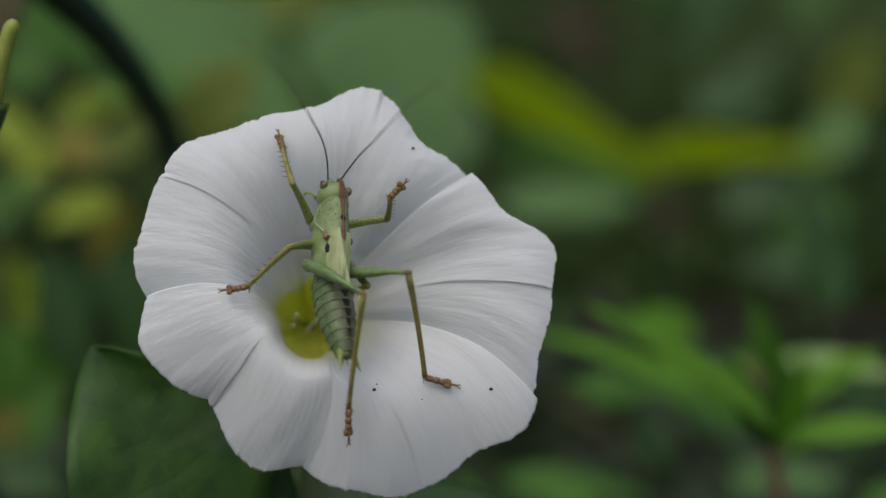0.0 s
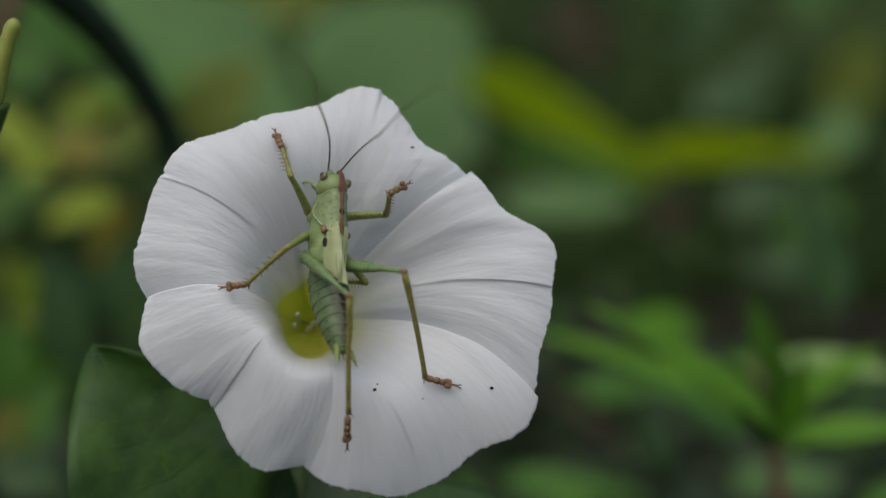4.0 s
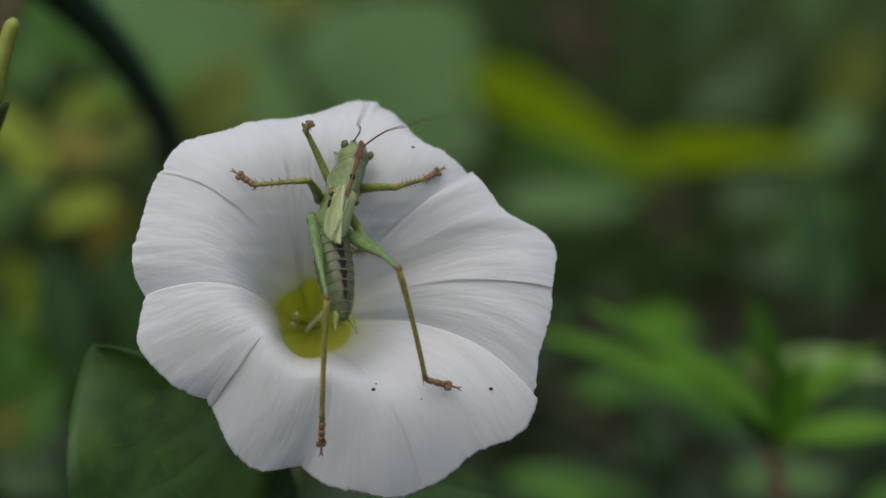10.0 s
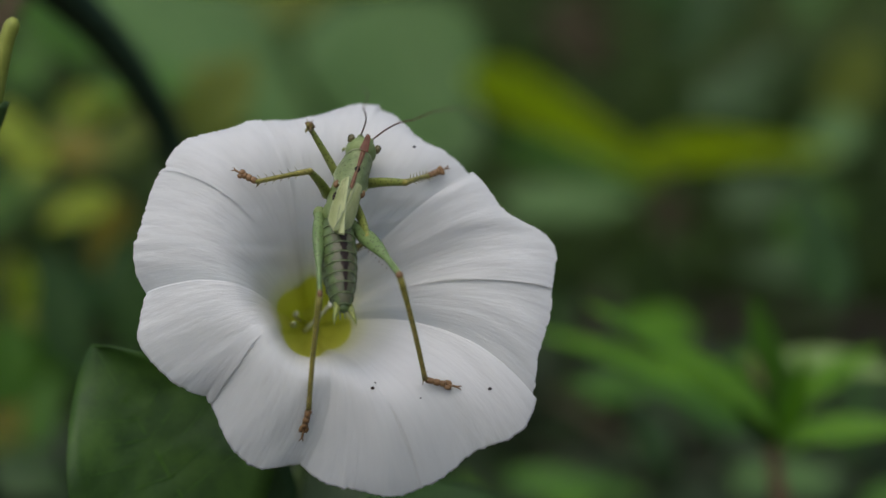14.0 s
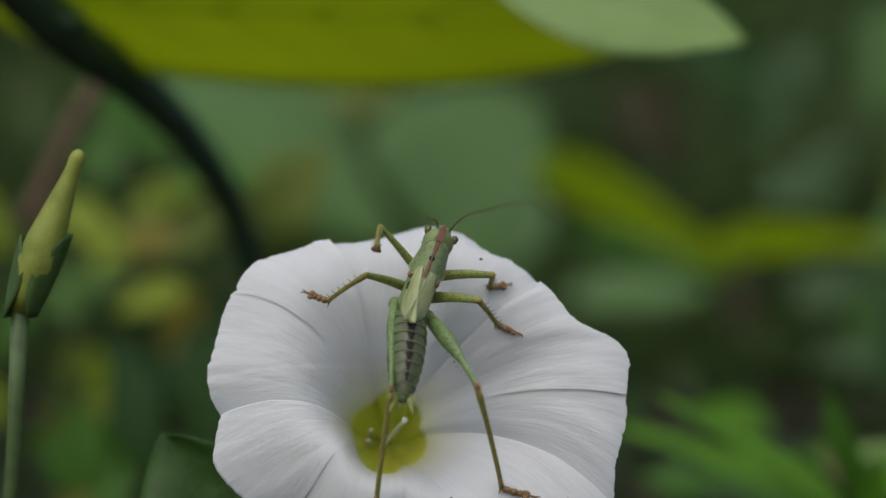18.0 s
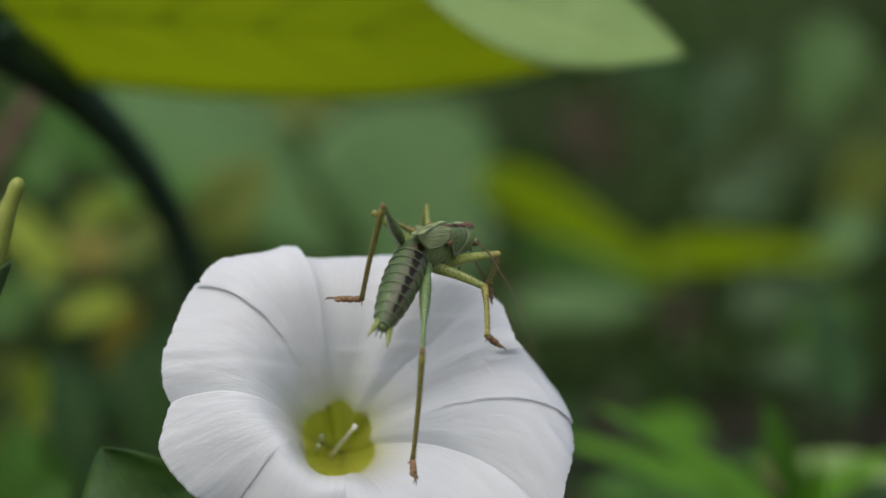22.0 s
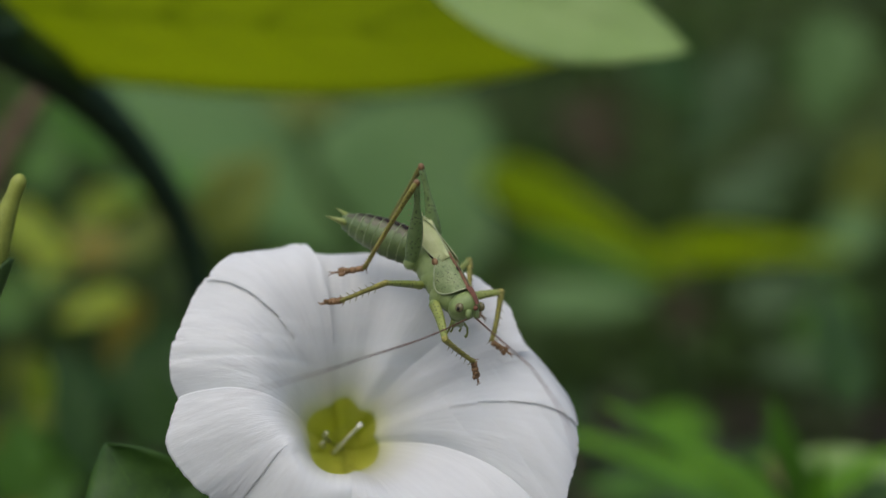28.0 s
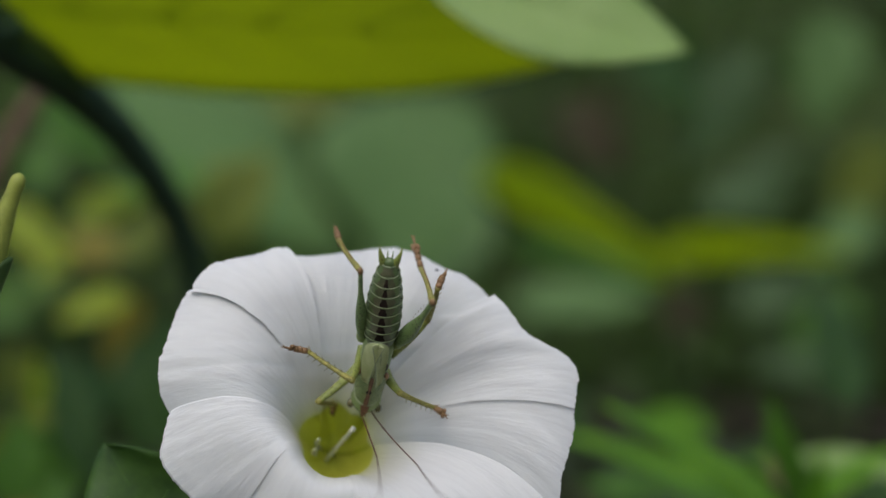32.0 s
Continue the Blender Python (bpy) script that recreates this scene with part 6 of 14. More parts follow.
        (31.867, pose(-0.00844, -0.00548, -0.00809, -40.3, 57.6, 147.9)), (32, pose(-0.00687, -0.00635, -0.00937, 16.9, 61.7, -164.7))])
    walk(LEG['left', 'mid', 'tarsus'], [
        (0, pose(-0.01055, -0.00713, -0.01063, -41.6, -6.0, 98.8)), (2, pose(-0.00997, -0.00734, -0.01114, -43.3, -6.8, 100.7)),
        (3.5, pose(-0.00956, -0.00813, -0.01102, -44.8, -6.1, 103.9)), (4.733, pose(-0.00989, -0.00729, -0.01096, -45.6, -14.2, 104.5)),
        (6, pose(-0.01050, -0.00614, -0.01085, -45.6, -24.1, 105.2)), (7, pose(-0.01017, -0.00613, -0.01057, -41.1, -22.9, 107.3)),
        (7.267, pose(-0.01067, -0.00452, -0.00981, -37.7, -23.5, 101.6)), (7.5, pose(-0.01158, -0.00150, -0.00835, -31.7, -23.6, 90.9)),
        (7.733, pose(-0.01262, 0.00140, -0.00684, -25.7, -22.9, 80.2)), (8, pose(-0.01330, 0.00264, -0.00588, -22.1, -23.2, 74.7)),
        (8.5, pose(-0.01292, 0.00158, -0.00622, -16.3, -20.9, 67.8)), (8.733, pose(-0.01273, -0.00002, -0.00684, -17.3, -18.6, 70.8)),
        (9, pose(-0.01249, -0.00152, -0.00709, -18.1, -15.5, 74.7)), (10, pose(-0.01287, -0.00188, -0.00635, -16.7, -18.2, 73.1)),
        (12, pose(-0.01254, -0.00169, -0.00733, -18.9, -16.8, 71.4)), (14, pose(-0.01329, -0.00233, -0.00637, -12.0, -10.5, 78.2)),
        (14.5, pose(-0.01333, -0.00238, -0.00623, -11.4, -9.3, 77.8)), (15.5, pose(-0.01338, -0.00343, -0.00723, -8.9, -7.0, 80.2)),
        (16.5, pose(-0.01414, -0.00372, -0.00783, -4.5, -4.5, 80.9)), (17, pose(-0.01441, -0.00433, -0.00728, -1.8, -3.4, 77.5)),
        (17.5, pose(-0.01419, -0.00444, -0.00875, -3.5, -3.4, 78.1)), (18, pose(-0.01250, -0.00511, -0.01007, -9.7, -2.5, 84.8)),
        (18.5, pose(-0.01151, -0.00123, -0.00880, -9.3, -1.9, 83.1)), (19, pose(-0.01062, 0.00199, -0.00751, -8.2, -2.6, 81.5)),
        (20, pose(-0.01127, -0.00011, -0.00877, -6.9, 0.9, 90.0)), (20.167, pose(-0.01096, -0.00103, -0.00922, -9.7, -1.6, 94.9)),
        (20.333, pose(-0.01015, -0.00191, -0.01005, -16.2, -1.5, 102.0)), (20.5, pose(-0.01011, -0.00269, -0.01064, -19.8, -0.5, 106.4)),
        (20.633, pose(-0.01097, -0.00293, -0.01070, -17.0, -1.6, 106.6)), (20.867, pose(-0.01298, -0.00262, -0.01058, -7.5, -5.3, 103.0)),
        (21, pose(-0.01389, -0.00295, -0.01058, -4.7, -6.0, 102.4)), (21.133, pose(-0.01025, -0.00230, -0.00969, -6.1, -0.9, 124.2)),
        (21.27, pose(-0.00612, -0.00121, -0.00892, -9.0, 4.3, 146.6)), (21.5, pose(0.00247, 0.00337, -0.00602, 1.7, 16.3, -170.1)),
        (21.633, pose(0.00130, 0.00345, -0.00582, -4.5, 18.2, 164.8)), (21.733, pose(-0.00069, 0.00361, -0.00551, -13.9, 13.2, 125.7)),
        (21.867, pose(-0.00344, 0.00374, -0.00534, -18.6, -2.4, 76.4)), (22, pose(-0.00465, 0.00363, -0.00566, -17.7, -11.9, 55.1)),
        (23, pose(-0.00467, 0.00370, -0.00549, -17.4, -3.8, 52.5)), (24, pose(-0.00459, 0.00375, -0.00548, -17.3, -0.4, 51.4)),
        (24.333, pose(-0.00465, 0.00417, -0.00558, -16.7, 6.4, 48.1)), (24.667, pose(-0.00513, 0.00541, -0.00627, -18.9, 15.3, 42.2)),
        (25, pose(-0.00664, 0.00556, -0.00640, -18.4, 19.6, 45.0)), (25.5, pose(-0.00500, 0.00450, -0.00600, -18.3, 18.4, 45.4)),
        (27.5, pose(-0.00500, 0.00450, -0.00600, -18.2, 16.9, 45.9)), (27.733, pose(-0.00524, 0.00411, -0.00607, -18.9, 17.7, 49.6)),
        (28, pose(-0.00500, 0.00450, -0.00600, -17.8, 12.8, 47.3)), (28.133, pose(-0.00482, 0.00429, -0.00586, -19.6, 16.3, 46.5)),
        (28.27, pose(-0.00500, 0.00450, -0.00600, -18.4, 19.1, 45.1)), (28.5, pose(-0.00602, 0.00091, -0.00553, 54.5, -24.2, -124.9)),
        (28.73, pose(-0.00654, 0.00035, -0.00645, 18.8, -42.3, -74.8)), (28.867, pose(-0.00727, 0.00008, -0.00716, -1.6, -41.4, -41.6)),
        (29, pose(-0.00780, -0.00021, -0.00785, -19.0, -34.8, -11.7)), (29.267, pose(-0.00720, -0.00095, -0.00855, -22.4, -34.6, -17.6)),
        (29.5, pose(-0.00674, -0.00163, -0.00901, -23.8, -34.2, -24.2)), (29.73, pose(-0.00822, -0.00222, -0.00942, -76.1, -6.9, 12.2)),
        (29.867, pose(-0.00910, -0.00208, -0.00962, -94.6, 15.2, 16.9)), (30, pose(-0.00997, -0.00201, -0.00978, -114.9, 36.5, 14.0)),
        (30.267, pose(-0.00995, -0.00316, -0.01064, -106.3, 36.2, 22.8)), (30.5, pose(-0.00970, -0.00414, -0.01108, -101.6, 37.1, 28.2)),
        (30.733, pose(-0.00937, -0.00452, -0.01159, -94.8, 38.1, 36.2)), (31, pose(-0.00924, -0.00435, -0.01271, -84.8, 35.3, 46.6)),
        (31.267, pose(-0.00974, -0.00417, -0.01438, -78.3, 25.4, 54.5)), (31.5, pose(-0.00943, -0.00453, -0.01564, -76.9, 18.7, 59.8)),
        (31.73, pose(-0.00897, -0.01297, -0.01478, -76.4, 11.1, 62.4)), (32, pose(-0.00681, -0.01586, -0.00805, -76.4, 2.7, 63.9))])
    walk(LEG['left', 'hind', 'femur'], [
        (0, pose(-0.00270, -0.00360, -0.00580, 64.2, 30.1, -125.0)), (2, pose(-0.00270, -0.00360, -0.00580, 64.0, 32.7, -123.3)),
        (3.5, pose(-0.00270, -0.00360, -0.00580, 70.2, 35.8, -122.1)), (6, pose(-0.00270, -0.00360, -0.00580, 64.1, 39.6, -121.3)),
        (7, pose(-0.00270, -0.00360, -0.00580, 64.3, 41.0, -119.7)), (7.5, pose(-0.00270, -0.00360, -0.00580, 53.9, 43.2, -127.2)),
        (8, pose(-0.00270, -0.00360, -0.00580, 38.8, 45.3, -137.0)), (8.5, pose(-0.00270, -0.00360, -0.00580, 26.1, 44.6, -146.6)),
        (9, pose(-0.00270, -0.00360, -0.00580, 21.2, 41.0, -146.4)), (10, pose(-0.00270, -0.00360, -0.00580, 26.2, 38.8, -146.5)),
        (12, pose(-0.00270, -0.00360, -0.00580, 25.7, 39.6, -147.9)), (14, pose(-0.00270, -0.00360, -0.00580, 17.0, 35.0, -157.0)),
        (14.5, pose(-0.00270, -0.00360, -0.00580, 16.9, 31.7, -157.6)), (16.5, pose(-0.00270, -0.00360, -0.00580, 11.2, 30.5, -162.8)),
        (17, pose(-0.00270, -0.00360, -0.00580, 12.6, 28.6, -166.1)), (17.5, pose(-0.00270, -0.00360, -0.00580, 9.4, 28.9, -168.1)),
        (17.667, pose(-0.00270, -0.00360, -0.00580, 10.2, 28.8, -165.7)), (17.833, pose(-0.00270, -0.00360, -0.00580, 9.9, 28.6, -161.9)),
        (18, pose(-0.00270, -0.00360, -0.00580, 9.5, 28.5, -159.9)), (19, pose(-0.00270, -0.00360, -0.00580, -2.7, 32.4, -173.9)),
        (19.5, pose(-0.00270, -0.00360, -0.00580, -5.9, 32.6, -176.4)), (20, pose(-0.00270, -0.00360, -0.00580, -17.6, 31.5, 176.3)),
        (20.133, pose(-0.00270, -0.00360, -0.00580, -16.3, 32.9, 177.6)), (20.367, pose(-0.00270, -0.00360, -0.00580, -2.9, 38.2, -172.0)),
        (20.5, pose(-0.00270, -0.00360, -0.00580, 0.9, 39.2, -168.8)), (20.633, pose(-0.00270, -0.00360, -0.00580, 9.2, 39.9, -164.0)),
        (20.733, pose(-0.00270, -0.00360, -0.00580, 22.9, 40.0, -156.2)), (20.867, pose(-0.00270, -0.00360, -0.00580, 45.7, 36.2, -143.3)),
        (21, pose(-0.00270, -0.00360, -0.00580, 57.6, 29.5, -135.4)), (21.267, pose(-0.00270, -0.00360, -0.00580, 60.1, 37.5, -132.7)),
        (21.5, pose(-0.00270, -0.00360, -0.00580, 59.3, 49.0, -134.1)), (21.733, pose(-0.00270, -0.00360, -0.00580, 57.0, 52.8, -132.6)),
        (22, pose(-0.00270, -0.00360, -0.00580, 57.6, 55.2, -128.3)), (22.5, pose(-0.00270, -0.00360, -0.00580, 40.4, 51.3, -143.2)),
        (23, pose(-0.00270, -0.00360, -0.00580, 33.4, 46.2, -156.9)), (23.267, pose(-0.00270, -0.00360, -0.00580, 32.3, 44.6, -158.5)),
        (23.733, pose(-0.00270, -0.00360, -0.00580, 28.3, 38.7, -164.0)), (24, pose(-0.00270, -0.00360, -0.00580, 28.7, 37.0, -165.4)),
        (24.267, pose(-0.00270, -0.00360, -0.00580, 33.2, 32.5, -163.3)), (24.5, pose(-0.00270, -0.00360, -0.00580, 37.2, 25.5, -163.4)),
        (24.733, pose(-0.00270, -0.00360, -0.00580, 48.1, 19.5, -164.8)), (25, pose(-0.00270, -0.00360, -0.00580, 55.9, 11.1, -161.9)),
        (25.133, pose(-0.00270, -0.00360, -0.00580, 52.1, 11.1, -162.1)), (25.267, pose(-0.00270, -0.00360, -0.00580, 43.1, 11.1, -162.8)),
        (25.367, pose(-0.00270, -0.00360, -0.00580, 37.3, 9.8, -162.0)), (25.5, pose(-0.00270, -0.00360, -0.00580, 35.9, 7.5, -159.3)),
        (26.167, pose(-0.00270, -0.00360, -0.00580, 38.6, 6.9, -152.2)), (26.833, pose(-0.00270, -0.00360, -0.00580, 37.1, 14.7, -150.6)),
        (27.5, pose(-0.00270, -0.00360, -0.00580, 41.7, 7.0, -135.2)), (27.633, pose(-0.00270, -0.00360, -0.00580, 45.2, 5.6, -131.1)),
        (27.733, pose(-0.00270, -0.00360, -0.00580, 48.5, 7.9, -129.9)), (27.867, pose(-0.00270, -0.00360, -0.00580, 51.2, 13.9, -130.6)),
        (28, pose(-0.00270, -0.00360, -0.00580, 49.7, 19.5, -133.3)), (28.133, pose(-0.00270, -0.00360, -0.00580, 46.5, 21.4, -137.7)),
        (28.267, pose(-0.00270, -0.00360, -0.00580, 43.4, 21.8, -144.1)), (28.367, pose(-0.00270, -0.00360, -0.00580, 39.8, 22.4, -149.7)),
        (28.5, pose(-0.00270, -0.00360, -0.00580, 31.0, 25.0, -157.6)), (28.667, pose(-0.00270, -0.00360, -0.00580, 26.1, 30.2, -164.3)),
        (28.833, pose(-0.00270, -0.00360, -0.00580, 32.5, 34.0, -165.3)), (29, pose(-0.00270, -0.00360, -0.00580, 38.2, 35.0, -164.1)),
        (29.5, pose(-0.00270, -0.00360, -0.00580, 37.7, 30.9, -152.0)), (29.733, pose(-0.00270, -0.00360, -0.00580, 29.5, 35.8, -160.4)),
        (30, pose(-0.00270, -0.00360, -0.00580, 15.6, 40.4, -173.9)), (30.267, pose(-0.00270, -0.00360, -0.00580, 18.2, 33.1, -171.5)),
        (30.5, pose(-0.00270, -0.00360, -0.00580, 23.3, 26.6, -168.9)), (30.633, pose(-0.00270, -0.00360, -0.00580, 20.9, 28.3, -171.7)),
        (30.733, pose(-0.00270, -0.00360, -0.00580, 15.9, 30.7, -177.0)), (30.867, pose(-0.00270, -0.00360, -0.00580, 7.7, 33.3, 174.8)),
        (31, pose(-0.00270, -0.00360, -0.00580, 1.2, 34.2, 169.7)), (31.133, pose(-0.00270, -0.00360, -0.00580, 5.6, 33.2, 172.2)),
        (31.27, pose(-0.00270, -0.00360, -0.00580, 8.0, 32.1, 173.7)), (31.5, pose(-0.00270, -0.00360, -0.00580, -1.2, 32.3, 168.5)),
        (31.73, pose(-0.00270, -0.00360, -0.00580, 4.9, 32.2, 171.1)), (32, pose(-0.00270, -0.00360, -0.00580, 14.9, 30.7, 176.2))])
    walk(LEG['left', 'hind', 'tibia'], [
        (0, pose(-0.00111, -0.01370, 0.00689, -86.7, 42.5, 122.2)), (2, pose(-0.00107, -0.01414, 0.00652, -90.1, 42.1, 121.9)),
        (3.5, pose(-0.00279, -0.01413, 0.00664, -89.2, 52.1, 121.7)), (6, pose(-0.00148, -0.01529, 0.00550, -88.5, 55.2, 121.3)),
        (7, pose(-0.00134, -0.01548, 0.00528, -87.5, 52.6, 122.2)), (7.5, pose(-0.00051, -0.01659, 0.00380, -90.2, 50.1, 124.0)),
        (8, pose(0.00065, -0.01784, 0.00139, -92.4, 46.9, 126.0)), (8.5, pose(0.00116, -0.01859, -0.00070, -94.5, 43.9, 123.6)),
        (9, pose(0.00251, -0.01839, -0.00136, -93.8, 51.6, 120.5)), (10, pose(0.00163, -0.01828, -0.00019, -85.3, 55.0, 123.6)),
        (12, pose(0.00129, -0.01843, -0.00034, -88.9, 55.9, 119.6)), (13, pose(0.00108, -0.01873, -0.00106, -87.1, 49.1, 122.4)),
        (14, pose(0.00089, -0.01902, -0.00190, -84.3, 42.3, 124.5)), (14.5, pose(0.00094, -0.01896, -0.00176, -82.2, 42.8, 125.6)),
        (15.5, pose(0.00076, -0.01920, -0.00257, -82.3, 43.0, 126.3)), (16.5, pose(0.00050, -0.01935, -0.00307, -78.5, 40.3, 126.2)),
        (16.633, pose(0.00032, -0.01937, -0.00301, -77.2, 39.7, 126.0)), (16.867, pose(-0.00035, -0.01945, -0.00281, -74.8, 38.8, 125.8)),
        (17, pose(-0.00053, -0.01945, -0.00267, -74.0, 38.2, 125.6)), (17.5, pose(-0.00065, -0.01960, -0.00346, -78.6, 37.0, 121.8)),
        (17.667, pose(-0.00008, -0.01949, -0.00327, -81.5, 37.2, 120.9)), (17.833, pose(0.00102, -0.01928, -0.00335, -84.3, 38.2, 119.5)),
        (18, pose(0.00162, -0.01914, -0.00344, -85.7, 38.9, 118.7)), (19, pose(-0.00056, -0.01975, -0.00644, -81.7, 32.6, 112.5)),
        (19.5, pose(-0.00079, -0.01973, -0.00721, -81.8, 24.4, 112.7)), (20, pose(-0.00114, -0.01927, -0.01001, -85.0, 15.6, 113.1)),
        (20.133, pose(-0.00088, -0.01934, -0.00964, -88.8, 7.1, 113.0)), (20.267, pose(-0.00032, -0.01961, -0.00773, -94.0, -7.9, 113.8)),
        (20.367, pose(0.00007, -0.01965, -0.00644, -96.3, -17.3, 115.1)), (20.5, pose(0.00030, -0.01962, -0.00561, -96.4, -22.3, 116.1)),
        (20.633, pose(0.00013, -0.01953, -0.00381, -95.0, -25.2, 117.5)), (20.733, pose(-0.00037, -0.01898, -0.00094, -94.7, -29.0, 119.4)),
        (20.867, pose(-0.00141, -0.01684, 0.00361, -93.7, -30.0, 121.5)), (21, pose(-0.00140, -0.01457, 0.00619, -88.9, -27.4, 122.6)),
        (21.267, pose(-0.00255, -0.01543, 0.00541, -92.0, -23.0, 121.0)), (21.5, pose(-0.00410, -0.01699, 0.00339, -101.6, -21.5, 119.6)),
        (21.733, pose(-0.00354, -0.01762, 0.00247, -105.0, -22.4, 119.6)), (22, pose(-0.00285, -0.01789, 0.00204, -109.2, -21.2, 118.9)),
        (22.267, pose(-0.00228, -0.01826, 0.00131, -113.9, -20.1, 113.3)), (22.5, pose(-0.00186, -0.01848, 0.00080, -119.3, -20.3, 109.2)),
        (23, pose(-0.00331, -0.01866, 0.00041, -127.8, -24.8, 102.3)), (23.267, pose(-0.00334, -0.01866, 0.00039, -126.5, -27.1, 102.1)),
        (23.733, pose(-0.00339, -0.01873, 0.00022, -119.9, -35.5, 100.3)), (24, pose(-0.00366, -0.01862, 0.00045, -116.9, -36.5, 98.7)),
        (24.267, pose(-0.00338, -0.01804, 0.00173, -106.8, -36.1, 96.0)), (24.5, pose(-0.00306, -0.01726, 0.00308, -91.2, -37.6, 91.0)),
        (24.733, pose(-0.00375, -0.01518, 0.00563, -79.6, -32.4, 85.9)), (25, pose(-0.00233, -0.01309, 0.00744, -70.2, -24.5, 86.0)),
        (25.133, pose(-0.00199, -0.01390, 0.00682, -69.5, -25.9, 85.7)), (25.267, pose(-0.00124, -0.01560, 0.00513, -67.5, -30.8, 83.9)),
        (25.367, pose(-0.00029, -0.01645, 0.00393, -65.1, -33.3, 82.8)), (25.5, pose(0.00080, -0.01639, 0.00367, -63.8, -32.3, 83.7)),
        (26.167, pose(0.00215, -0.01544, 0.00430, -58.4, -25.3, 88.7)), (26.833, pose(0.00150, -0.01615, 0.00371, -48.4, -23.1, 90.0)),
        (27.5, pose(0.00494, -0.01317, 0.00495, -44.5, -8.9, 103.9)), (27.633, pose(0.00522, -0.01200, 0.00571, -47.0, -3.2, 109.6)),
        (27.733, pose(0.00451, -0.01182, 0.00629, -51.3, 1.2, 113.0)), (27.867, pose(0.00306, -0.01257, 0.00654, -59.1, 5.2, 115.5)),
        (28, pose(0.00213, -0.01385, 0.00591, -65.6, 3.7, 115.0)), (28.133, pose(0.00166, -0.01481, 0.00520, -70.6, -1.8, 109.5)),
        (28.267, pose(0.00087, -0.01563, 0.00461, -74.6, -8.7, 100.4)), (28.367, pose(0.00018, -0.01642, 0.00384, -75.6, -14.7, 93.4)),
        (28.5, pose(-0.00066, -0.01787, 0.00181, -74.5, -23.5, 87.6)), (28.667, pose(-0.00221, -0.01867, 0.00040, -77.8, -31.4, 87.1)),
        (28.833, pose(-0.00396, -0.01814, 0.00146, -86.2, -33.2, 90.3)), (29, pose(-0.00475, -0.01751, 0.00245, -91.0, -31.3, 91.9)),
        (29.267, pose(-0.00278, -0.01761, 0.00252, -90.5, -29.7, 95.1)), (29.5, pose(-0.00115, -0.01740, 0.00274, -89.2, -27.4, 97.7)),
        (29.733, pose(-0.00237, -0.01854, 0.00071, -95.6, -33.7, 100.2)), (30, pose(-0.00385, -0.01951, -0.00247, -104.1, -41.4, 104.7)),
        (30.267, pose(-0.00316, -0.01933, -0.00154, -99.1, -38.6, 98.9)), (30.5, pose(-0.00264, -0.01885, -0.00004, -95.7, -33.4, 94.1)),
        (30.633, pose(-0.00323, -0.01906, -0.00067, -97.7, -33.0, 94.4)), (30.733, pose(-0.00414, -0.01938, -0.00196, -101.1, -34.2, 95.3)),
        (30.867, pose(-0.00535, -0.01958, -0.00397, -105.9, -36.0, 96.6)), (31, pose(-0.00579, -0.01960, -0.00552, -107.8, -37.5, 97.6)),
        (31.133, pose(-0.00576, -0.01955, -0.00446, -105.4, -32.6, 97.2)), (31.27, pose(-0.00567, -0.01951, -0.00388, -103.2, -28.0, 97.2)),
        (31.5, pose(-0.00578, -0.01960, -0.00608, -103.1, -26.2, 99.3)), (31.73, pose(-0.00596, -0.01953, -0.00462, -103.0, -27.1, 101.4)),
        (32, pose(-0.00587, -0.01917, -0.00218, -102.3, -32.2, 105.1))])
